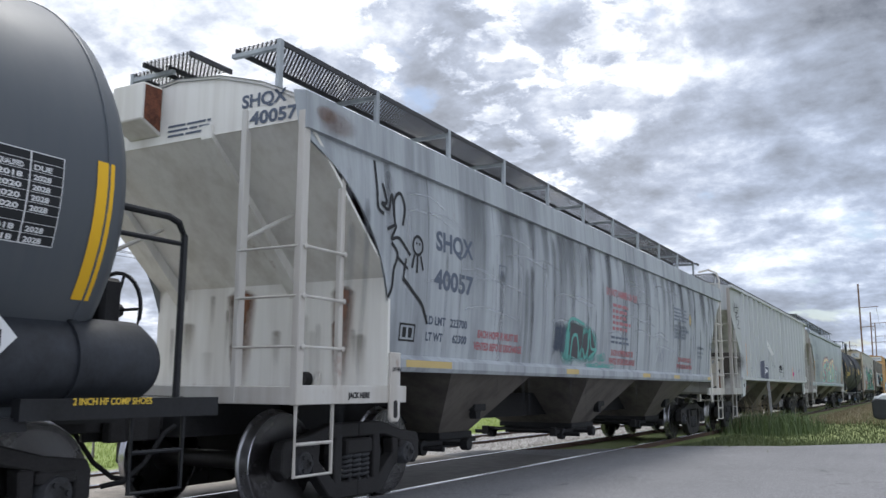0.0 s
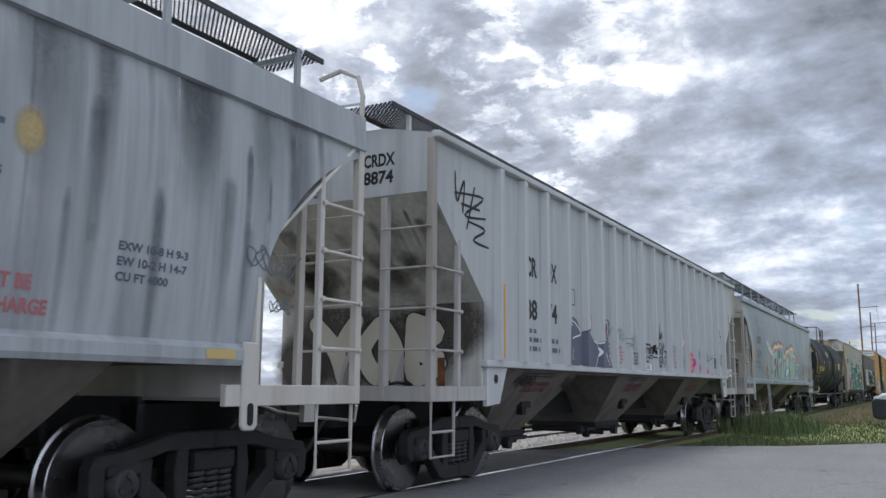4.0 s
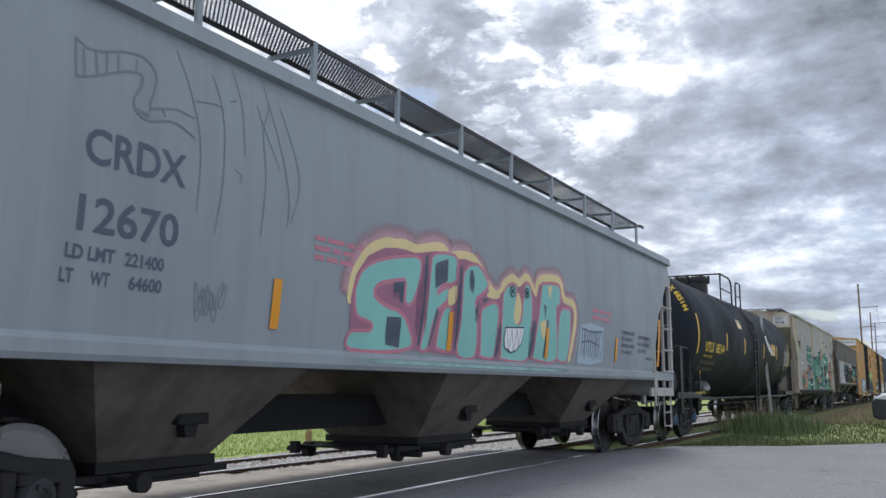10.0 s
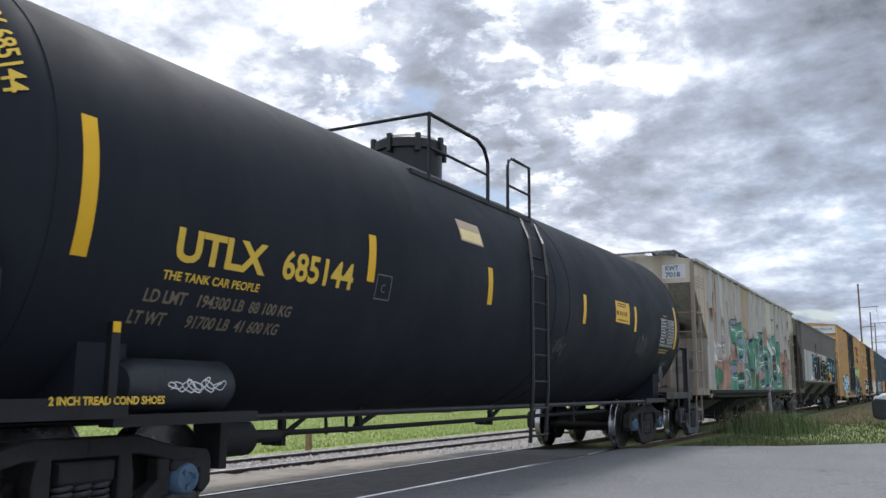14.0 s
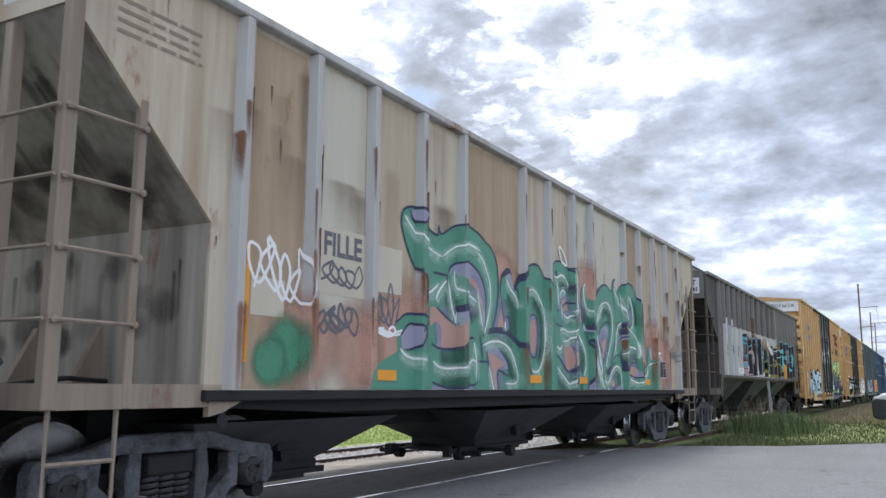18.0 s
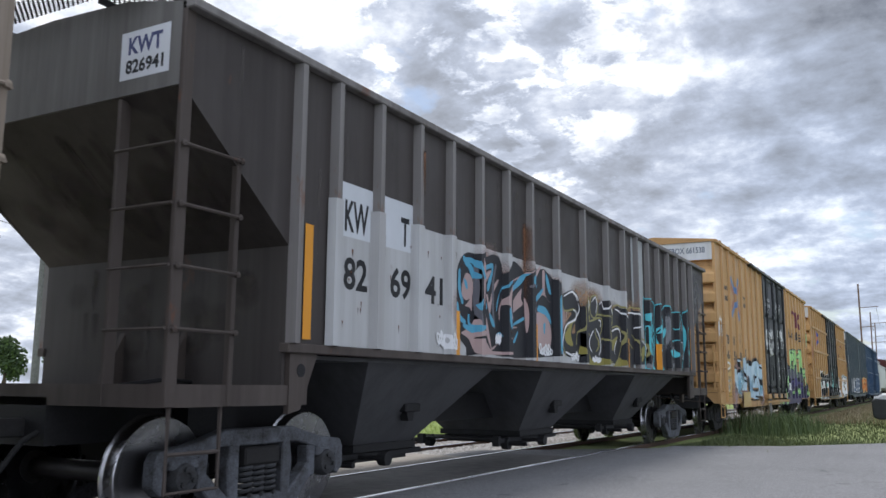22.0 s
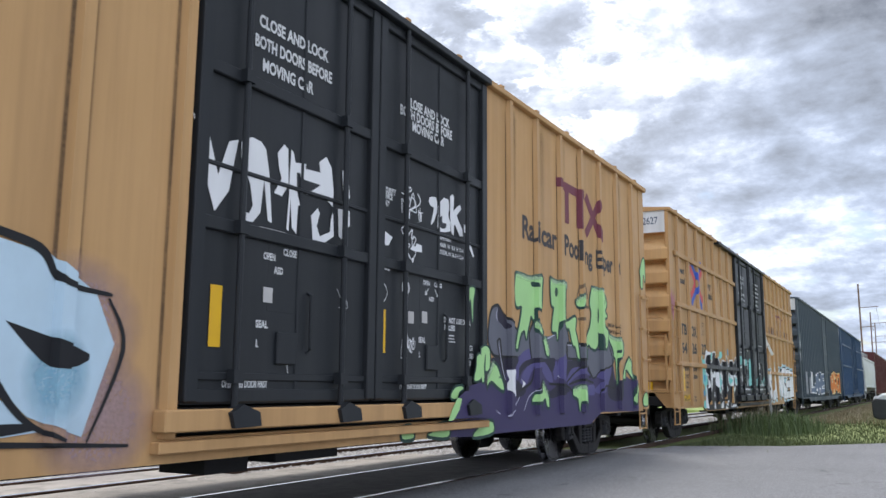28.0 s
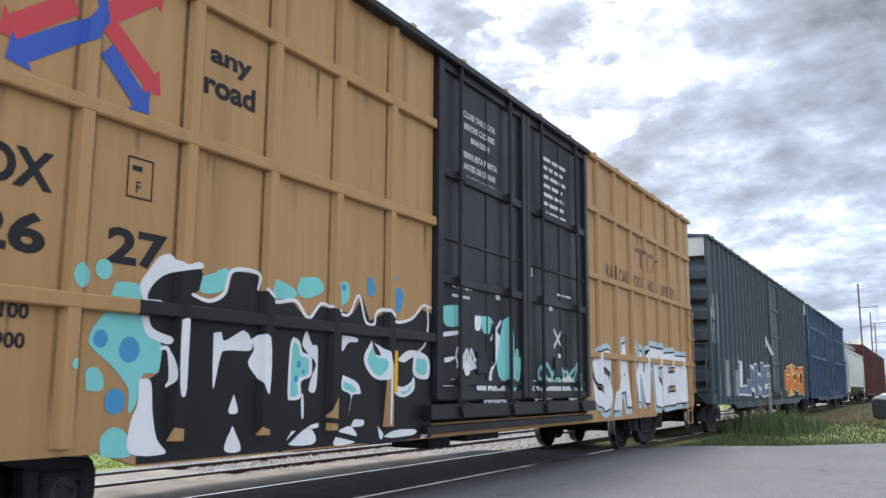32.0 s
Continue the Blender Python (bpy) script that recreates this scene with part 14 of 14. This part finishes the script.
    Marks().text("CLOSE THIS DOOR", 7.45, 4.26, 0.07, 0.85, 0.003).text("BEFORE CLOSING", 7.48, 4.12, 0.07, 0.80, 0.003).text("MAIN DOOR", 7.65, 3.98, 0.07, 0.5, 0.003).text("CIERRE ESTA PUERTA", 7.40, 3.78, 0.07, 0.95, 0.003).text("ANTES DE CERRAR", 7.46, 3.64, 0.07, 0.85, 0.003).text("LA PUERTA PRINCIPAL", 7.40, 3.50, 0.07, 0.98, 0.003).put(c, "door_notice", INK_WHITE, D, 1)
    Marks().bars(9.85, 10.75, 3.5, 4.4, 7, 3, 0.4, 3).bars(7.2, 7.7, 2.1, 2.3, 2, 4, 0.3, 3).bars(10.3, 11.0, 2.3, 2.5, 2, 5, 0.3, 3).put(c, "door_notice", INK_WHITE, D, 1)
    m = Marks()
    for u, v in ((8.3, 2.2), (10.0, 2.2), (9.3, 2.6), (8.3, 1.5), (10.3, 1.5)):
        m.rect(u, u + 0.12, v, v + 0.12)
    for u in (8.3, 10.3):
        m.line([(u - 0.15, 1.95), (u + 0.15, 1.70)], 0.05).line([(u + 0.15, 1.95), (u - 0.15, 1.70)], 0.05)
    m.scribble(7.3, 7.8, 1.3, 1.6, 0.05, 6, 7).scribble(9.4, 11.2, 1.0, 1.3, 0.10, 7, 7).scribble(8.0, 8.6, 0.95, 1.2, 0.06, 9, 7)
    m.each(c, "sticker", INK_WHITE, D, 3)
    Marks().scribble(8.4, 9.0, 1.1, 1.8, 0.09, 8, 7).scribble(9.6, 11.2, 1.1, 1.5, 0.07, 10, 7).put(c, "graffiti_fill", TEAL_PALE, D, 2)
    Marks().scribble(0.02, 0.28, 2.5, 3.2, 0.02, 5, 7).each(c, "graffiti_tag", PINK, side_flat(1.542), 3)
    lettered(c, "TBOX 642627", 0.35, 4.56, 0.15, INK_BLUE, end_flat(-0.005), 0.98, 0.003)
    for k in range(4):
        Marks().bars(-0.55, -0.05, 2.2 + 0.52 * k, 2.38 + 0.52 * k, 3, 20 + k, 0.35, 4).put(c, "small_lettering", INK_BLUE, end_flat(-0.012), 1)
    Marks().rect(1.0, 1.12, 1.10, 1.28).each(c, "reflective_strip", YELLOW, end_flat(-0.012), 1)


def paint_rest():
    s = side_ribbed([0.6 + 0.60 * k for k in range(14)] + [11.6 + 0.6 * k for k in range(12)], 1.53, 0.055, 0.07, 0.045)
    m = Marks()
    rnd = random.Random(9)
    for k in range(60):
        u = rnd.uniform(0.8, 11.0)
        m.rect(u, u + rnd.uniform(0.03, 0.2), 0.96, rnd.uniform(1.1, 2.0))
    m.put(C9, "graffiti_streak", spray("spray_pale_grey", (0.32, 0.33, 0.36)), s, 1)
    outlined(C9, "LANE", (3.0, 8.5, 1.0, 1.9), s, spray("spray_dusk", (0.16, 0.2, 0.28)), WHITE, None, None, 3, 0.05, 0.05, 0.0, 2)
    outlined(C9, "GHOST", (12.0, 17.5, 1.0, 2.0), s, ORANGE_TXT, CREAM, INK, None, 4, 0.05, 0.06, 0.13, 2)
    Marks().scribble(0.1, 0.9, 2.2, 3.6, 0.06, 4, 7).each(C9, "graffiti_tag", spray("spray_pale_grey_b", (0.4, 0.42, 0.45)), side_flat(1.542), 3)


end_soot_shade(C2, 3.25, 2.15, 1.25)
end_soot_shade(C6, 3.30, 2.30, 1.25)
paint_c1()
paint_c2()
paint_c3()
paint_tank(C4, 0.0, True)
paint_tank(C0, 0.25, False)
paint_c5()
paint_c6()
paint_c7()
paint_c8()
paint_rest()


def rib_shade_and_grime(c, ribs, belts, L, top, seed):
    """Crease shade and road film painted beside the ribs, runs of rust below the belts, bolts worn bare."""
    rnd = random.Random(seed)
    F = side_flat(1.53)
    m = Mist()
    # dark trails on both rib edges: dirt plus crease shade put into colour
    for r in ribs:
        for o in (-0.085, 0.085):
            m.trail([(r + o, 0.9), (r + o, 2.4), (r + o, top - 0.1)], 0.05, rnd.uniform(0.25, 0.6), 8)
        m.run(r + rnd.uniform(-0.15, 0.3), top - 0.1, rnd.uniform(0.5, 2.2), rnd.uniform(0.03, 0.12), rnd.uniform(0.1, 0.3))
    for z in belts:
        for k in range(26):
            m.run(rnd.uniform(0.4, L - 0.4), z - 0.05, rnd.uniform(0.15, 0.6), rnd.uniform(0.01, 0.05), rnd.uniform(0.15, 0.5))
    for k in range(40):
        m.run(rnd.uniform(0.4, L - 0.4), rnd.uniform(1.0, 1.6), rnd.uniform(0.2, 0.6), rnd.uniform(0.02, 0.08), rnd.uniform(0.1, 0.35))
    m.put(c, "grime", soft_spray("mist_film_and_shade", (0.10, 0.065, 0.04), 0.8), F, 0)


rib_shade_and_grime(C7, [0.75 + 0.86 * k for k in range(8)] + [12.3 + 0.87 * k for k in range(7)], (), 18.45, 4.86, 3)
rib_shade_and_grime(C8, [0.62 + 0.89 * k for k in range(7)] + [12.1 + 0.88 * k for k in range(7)], (3.98, 2.90, 1.66), 18.30, 4.84, 4)
# ---- beside the track ----
def crossing_sign():
    t = thing("crossing_sign", "thin steel post with a white crossbuck seen edge on", "sign")
    x, y = 1.62, 29.6
    part("post", Geo().prism([(x - 0.04, y - 0.02), (x + 0.04, y - 0.02), (x + 0.04, y + 0.005), (x + 0.015, y + 0.02), (x - 0.015, y + 0.02), (x - 0.04, y + 0.005)], "z", -0.12, 3.55,
                             [(x - 0.25, y - 0.02), (x - 0.17, y - 0.02), (x - 0.17, y + 0.005), (x - 0.195, y + 0.02), (x - 0.225, y + 0.02), (x - 0.25, y + 0.005)]), plain("grey_post", (0.46, 0.46, 0.47), 0.5, 0.2), t)
    for c, d, w in (((1.60, 29.55, 2.52), (0.085, 0.24, -0.28), (0.030, 0.02, 0.022)), ((1.52, 29.58, 2.53), (-0.04, 0.24, -0.28), (0.010, 0.03, 0.026))):
        c, d, w = Vector(c), Vector(d), Vector(w)
        b = part("crossbuck_board", Geo().plate([c - d - w, c + d - w, c + d + w, c - d + w], 0.018), WHITE, t, "white sign board")
        part("bolt", Geo().lathe([(0.02, -0.03), (0.02, 0.03)], tuple(c), "y", 8), GALV, b)


crossing_sign()


def power_pole(x, y, h, lean, arms):
    t = thing("power_pole", "tall thin steel transmission pole with crossarms", "pole", "poles along the line")
    m = plain("pole_steel" , (0.20, 0.13, 0.11), 0.7)
    part("pole_shaft", Geo().tube([(x, y, -0.6), (x + lean, y, h)], 0.22, 8), m, t)
    for f, w in arms:
        z = h * f
        part("crossarm", Geo().tube([(x + lean * f - 0.3, y, z), (x + lean * f + w, y, z + 0.25)], 0.10, 6), m, t)
        part("insulator", Geo().tube([(x + lean * f + w * 0.9, y, z), (x + lean * f + w * 0.9, y, z - 0.9)], 0.07, 6), m, t)
    return t


power_pole(6.05 - 0.0575 * 260, 260, 29.6, -0.1, [(0.78, 4.6), (0.60, 3.2)])
power_pole(6.05 - 0.0487 * 350, 350, 28.9, 0.2, [(0.86, 5.5), (0.62, 5.2)])
power_pole(6.05 - 0.0452 * 420, 420, 29.8, 0.3, [(0.8, 4.0)])
power_pole(6.05 - 0.0700 * 520, 520, 27.0, 0.3, [(0.9, 3.5)])
WIRE = plain("wire", (0.05, 0.05, 0.055), 0.6)
wires = thing("power_lines", "thin power lines between the poles", "cable", "", "")
for dx, z in ((4.0, 22.6), (2.9, 17.3)):
    part("wire", Geo().tube([(6.05 - 0.0575 * 260 + dx, 260, z), (6.05 - 0.0530 * 305 + dx, 305, z - 1.4), (6.05 - 0.0487 * 350 + dx + 0.6, 350, z + 0.8)], 0.03, 4), WIRE, wires)


def cell_mast():
    t = thing("cell_mast", "tall mast with a ring of antenna panels", "mast")
    x, y = 6.05 - 0.8127 * 70, 0.5827 * 70
    m = plain("mast_steel", (0.16, 0.16, 0.165), 0.6)
    part("mast_shaft", Geo().tube([(x, y, -0.6), (x, y, 22.0)], 0.28, 10), m, t)
    for k in range(6):
        a = 2 * math.pi * k / 6
        px, py = x + 1.3 * math.cos(a), y + 1.3 * math.sin(a)
        part("antenna_panel", Geo().box(px - 0.14, px + 0.14, py - 0.14, py + 0.14, 14.4, 16.3), m, t, bevel=0.03)
        part("antenna_arm", Geo().tube([(x, y, 15.3), (px, py, 15.3)], 0.06, 6), m, t)
    part("radio_box", Geo().box(x - 0.7, x + 0.7, y - 0.5, y + 0.5, 13.6, 14.3), m, t, bevel=0.05)


cell_mast()


def line_pole(x, y, h):
    t = thing("utility_pole", "weathered wooden utility pole with a crossarm", "pole", "utility poles")
    m = plain("pole_wood", (0.12, 0.09, 0.07), 0.85)
    part("pole_shaft", Geo().tube([(x, y, -0.6), (x, y, h)], 0.16, 8), m, t)
    part("crossarm", Geo().box(x - 1.2, x + 1.2, y - 0.06, y + 0.06, h - 0.8, h - 0.65), m, t)
    for k in (-1.0, -0.5, 0.5, 1.0):
        part("insulator", Geo().lathe([(0.05, 0), (0.07, 0.12), (0.03, 0.2)], (x + k, y, h - 0.65), "z", 8), m, t)
    return (x, y, h)


P1 = line_pole(6.05 - 0.865 * 52, 0.502 * 52, 11.5)
P2 = line_pole(6.05 - 0.70 * 75, 0.714 * 75, 11.5)
for k in (-1.0, 0.5, 1.0):
    part("wire", Geo().tube([(P1[0] + k, P1[1], 10.9), ((P1[0] + P2[0]) / 2 + k, (P1[1] + P2[1]) / 2, 10.2), (P2[0] + k, P2[1], 10.9)], 0.02, 4), WIRE, wires)
    part("wire", Geo().tube([(P1[0] + k, P1[1], 10.9), (P1[0] - 30 + k, P1[1] - 40, 10.6)], 0.02, 4), WIRE, wires)

# ---- grass: blades on the verge and beyond the second track ----
def blades_mat(name, a, b):
    n = Nodes(name)
    isl = n.t.nodes.new("ShaderNodeNewGeometry").outputs["Random Per Island"]
    c = n.mix(isl, a, b)
    m = n.finish(c, 0.7, 0.0)
    n.b.inputs["Transmission Weight"].default_value = 0.0
    return m


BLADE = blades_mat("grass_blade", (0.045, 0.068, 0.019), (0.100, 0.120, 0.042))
# brighter copy of the verge green, sunlight put into the field blades' colour
BLADE_LIT = blades_mat("grass_blade_sunlit", (0.23, 0.30, 0.075), (0.37, 0.43, 0.14))
BLADE_DRY = blades_mat("dry_stem", (0.27, 0.21, 0.14), (0.16, 0.14, 0.075))
BLADE_DARK = blades_mat("weed_leaf", (0.045, 0.075, 0.025), (0.105, 0.145, 0.05))


def tuft(g, x, y, z, h, w, rnd, lean=0.35):
    a, l = rnd.uniform(0, 6.28), rnd.uniform(0.1, lean) * h
    dx, dy = math.cos(a) * l * 1.5, math.sin(a) * l * 1.5
    px, py = -math.sin(a) * w, math.cos(a) * w
    n = len(g.v)
    g.v += [(x - px, y - py, z), (x + px, y + py, z), (x + dx * 0.35 + px * 0.7, y + dy * 0.35 + py * 0.7, z + h * 0.6), (x + dx * 0.35 - px * 0.7, y + dy * 0.35 - py * 0.7, z + h * 0.6), (x + dx, y + dy, z + h)]
    g.f += [(n, n + 1, n + 2, n + 3), (n + 3, n + 2, n + 4)]


def lawn(name, label, mat, count, area, z, h0, h1, w, seed, keep=None):
    rnd, g = random.Random(seed), Geo()
    for _ in range(count):
        x, y = area(rnd)
        if keep is None or keep(x, y):
            tuft(g, x, y, z, rnd.uniform(h0, h1), w, rnd)
    me = bpy.data.meshes.new(name)
    me.from_pydata(g.v, [], g.f)
    me.materials.append(mat)
    return tagged(new(name, me), label, "grass", kind="stuff")


def verge_spot(rnd):
    y = 18.0 + 52.0 * rnd.random() ** 1.6
    lo, hi = 1.15 + 0.01 * y, min(14.0, 1.4 + (y - 17.9) * 1.25) if y < 23 else 14.0
    return rnd.uniform(lo, max(lo + 0.05, hi)), y


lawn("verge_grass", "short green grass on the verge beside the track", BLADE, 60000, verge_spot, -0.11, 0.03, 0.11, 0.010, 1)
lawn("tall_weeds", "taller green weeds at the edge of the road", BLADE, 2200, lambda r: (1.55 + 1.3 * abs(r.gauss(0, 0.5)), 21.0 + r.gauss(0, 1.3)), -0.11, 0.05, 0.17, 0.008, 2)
lawn("weed_clump", "leafy weeds round the sign post", BLADE_DARK, 3800, lambda r: (2.0 + r.gauss(0, 0.55), 27.2 + r.gauss(0, 1.2)), -0.11, 0.10, 0.66, 0.010, 3)
lawn("dry_stems", "tall pale seed stems among the weeds", BLADE_DRY, 240, lambda r: (1.25 + r.gauss(0, 0.50), 27.8 + r.gauss(0, 1.2)), -0.11, 0.3, 1.25, 0.007, 4)
lawn("dry_grass", "reddish dry grass along the ballast", BLADE_DRY, 12000, lambda r: (1.9 + abs(r.gauss(0, 1.2)), r.uniform(34, 95)), -0.11, 0.08, 0.26, 0.015, 5)
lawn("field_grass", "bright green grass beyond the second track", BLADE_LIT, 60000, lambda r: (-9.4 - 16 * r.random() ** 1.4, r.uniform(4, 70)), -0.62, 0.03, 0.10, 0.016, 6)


def stake():
    t = thing("marker_stake", "short weathered wooden marker stake in the grass", "stake")
    part("stake_body", Geo().prism([(-8.75, 0.0), (-8.60, 0.0), (-8.60, 0.55), (-8.66, 0.62), (-8.75, 0.56)], "y", 18.9, 19.02).moved(0, 0, -0.62), plain("stake_wood", (0.30, 0.21, 0.10), 0.85), t, bevel=0.012)


stake()


def timber_pile():
    t = thing("old_tie", "old timber tie lying in the grass", "timber")
    g = Geo().box(5.0, 6.3, 56.0, 56.3, -0.12, 0.16).box(5.2, 6.6, 55.5, 55.75, -0.12, 0.08)
    part("timber", g, TIE, t, bevel=0.03)


timber_pile()

# ---- far trees ----
LEAF = blades_mat("far_leaf", (0.022, 0.045, 0.016), (0.06, 0.10, 0.03))
BARK = plain("bark", (0.09, 0.07, 0.055), 0.9)


def tree(x, y, h, seed, wide=0.42):
    rnd = random.Random(seed)
    t = thing("tree", "full green leafy tree standing far off in the field", "tree", "trees in the field")
    trunk = Geo()
    tr = [(x, y, -0.6), (x + 0.1, y, h * 0.25), (x - 0.1, y + 0.1, h * 0.5)]
    for a, b, r in ((tr[0], tr[1], 0.24), (tr[1], tr[2], 0.17)):
        trunk.tube([a, b], r, 8)
    crown = Geo()
    for k in range(9):
        a, e = rnd.uniform(0, 6.28), rnd.uniform(0.3, 0.9)
        c = Vector((x + math.cos(a) * h * wide * 0.5 * rnd.random(), y + math.sin(a) * h * wide * 0.5 * rnd.random(), h * rnd.uniform(0.42, 0.86)))
        trunk.tube([tr[2], tuple(c)], 0.06, 6)
        R = h * rnd.uniform(0.14, 0.22)
        for _ in range(260):
            d = Vector((rnd.gauss(0, 1), rnd.gauss(0, 1), rnd.gauss(0, 0.8))).normalized() * R * rnd.uniform(0.5, 1.08)
            p = c + d
            u = Vector((rnd.gauss(0, 1), rnd.gauss(0, 1), rnd.gauss(0, 1))).normalized() * 0.22
            w = u.orthogonal().normalized() * 0.16
            crown.add([p - u, p + w, p + u, p - w], [(0, 1, 2, 3)])
    part("trunk", trunk, BARK, t)
    me = bpy.data.meshes.new("crown")
    me.from_pydata(crown.v, [], crown.f)
    me.materials.append(LEAF)
    ob = new("crown", me)
    ob.parent = t


for i, (az, dist, h) in enumerate(((0.829, 110, 6.2), (0.80, 150, 7.5), (0.905, 170, 8.0), (0.60, 210, 8.5), (0.52, 260, 8.0), (0.74, 300, 9.0))):
    tree(6.05 - az * dist, math.sqrt(1 - az * az) * dist, h, 40 + i)


# ---- the parked car whose front shows beside the verge ----
def parked_car():
    t = thing("parked_car", "silver and dark parked car standing on the verge", "car")
    x, y = 4.42, 33.3
    body = plain("car_silver", (0.50, 0.52, 0.54), 0.28, 0.4, 0.1, 2.0, 0.0005)
    trim = plain("car_trim", (0.03, 0.032, 0.036), 0.5)
    glass = plain("car_glass", (0.02, 0.025, 0.03), 0.08)
    # side profile, nose towards -y is hidden: the car faces the track
    prof = [(0.05, 0.55), (0.0, 0.72), (0.04, 0.98), (0.25, 1.12), (1.15, 1.22), (1.75, 1.78), (3.3, 1.84), (4.3, 1.74), (4.6, 1.1), (4.6, 0.55)]
    part("body", Geo().prism([(x + a, b) for a, b in prof], "y", y - 0.92, y + 0.92).moved(0, 0, -0.1), body, t, bevel=0.06)
    part("bumper", Geo().prism([(x + 0.10, 0.26), (x - 0.06, 0.36), (x - 0.08, 0.88), (x + 0.06, 0.96), (x + 4.6, 0.62), (x + 4.6, 0.34), (x + 0.9, 0.30)], "y", y - 0.95, y + 0.95).moved(0, 0, -0.1), trim, t, bevel=0.04)
    part("windscreen", Geo().plate([(x + 1.16, y - 0.78, 1.13), (x + 1.16, y + 0.78, 1.13), (x + 1.74, y + 0.68, 1.66), (x + 1.74, y - 0.68, 1.66)], 0.015), glass, t)
    for s in (-1, 1):
        part("headlight", Geo().box(x - 0.015, x + 0.25, y + s * 0.62 - 0.16, y + s * 0.62 + 0.16, 0.72, 0.92), plain("lamp_glass", (0.6, 0.62, 0.65), 0.12), t, bevel=0.03)
        part("side_window", Geo().prism([(x + 1.35, 1.15), (x + 1.85, 1.60), (x + 4.0, 1.58), (x + 4.3, 1.15)], "y", y + s * 0.922, y + s * 0.927), glass, t)
        for wx in (0.78, 3.45):
            w = part("wheel", Geo().lathe([(0.22, -0.11), (0.34, -0.12), (0.37, -0.06), (0.37, 0.06), (0.34, 0.12), (0.22, 0.11)], (x + wx, y + s * 0.88, 0.26), "y", 28), RUBBER, t, smooth=0.6)
            part("rim", Geo().lathe([(0.0, 0.06 * s), (0.20, 0.10 * s)], (x + wx, y + s * 0.88, 0.26), "y", 20), body, w)


parked_car()


# ---- loose stones on the gravel and the ballast ----
def stones(name, label, count, area, size, seed):
    rnd, g = random.Random(seed), Geo()
    for _ in range(count):
        x, y, z = area(rnd)
        r = size * rnd.uniform(0.5, 1.3)
        ring = [(x + r * rnd.uniform(0.7, 1.1) * math.cos(a), y + r * rnd.uniform(0.7, 1.1) * math.sin(a), z) for a in (0.3, 1.6, 2.8, 4.1, 5.3)]
        g.add(ring + [(x + rnd.uniform(-0.3, 0.3) * r, y + rnd.uniform(-0.3, 0.3) * r, z + r * rnd.uniform(0.5, 0.9))], [(0, 1, 5), (1, 2, 5), (2, 3, 5), (3, 4, 5), (4, 0, 5)])
    me = bpy.data.meshes.new(name)
    me.from_pydata(g.v, [], g.f)
    me.materials.append(STONE)
    return tagged(new(name, me), label, "gravel", kind="stuff")


def stone_mat():
    n = Nodes("loose_stone")
    isl = n.t.nodes.new("ShaderNodeNewGeometry").outputs["Random Per Island"]
    c = n.mix(isl, (0.20, 0.185, 0.17), (0.55, 0.53, 0.50))
    return n.finish(n.mix(n.step(n.noise(30.0, 4), 0.4, 0.7, 0.0, 0.5), c, (0.14, 0.12, 0.10)), 0.9, 0.0, n.noise(60.0, 4), 0.004, 0.3)


STONE = stone_mat()


def yard_height(x):
    return -0.54 + 0.34 * max(0.0, (x + 5.0) / 2.8) if x > -5.0 else -0.54


def yard_spot(r):
    x = r.uniform(-8.4, -2.2)
    return x, 13.2 + 40 * r.random() ** 1.7, yard_height(x)


stones("loose_gravel", "pale loose gravel stones beyond the track", 16000, yard_spot, 0.045, 11)
stones("ballast_stones", "grey ballast stones between and beside the rails", 16000, lambda r: (r.uniform(-1.9, 1.25), 14.6 + 45 * r.random() ** 1.6, -0.172), 0.045, 12)
def ramp_spot(r):
    x = r.uniform(-5.0, -2.05)
    return x, r.uniform(3.0, 12.5), -0.012 - 0.488 * min(1.0, (-2.0 - x) / 3.0)


stones("road_grit", "small loose grit along the crossing", 3500, ramp_spot, 0.018, 13)


# ---- everything that moves ----
def rolled(t):
    """Metres rolled at t, smooth between the known times."""
    ts, ss = zip(*TRAVEL)
    return float(np.interp(t, ts, ss))


def motions():
    for car, place, sets in TRAIN:
        walk(car, [(t, pose(0, place - s, 0)) for t, s in TRAVEL])
        for w, y in sets:
            walk(w, [(t, pose(0, y, R_WHEEL, math.degrees(rolled(t) / R_WHEEL) % 360.0, 0, 0)) for t in (k * 32.0 / 213 for k in range(214))])


motions()
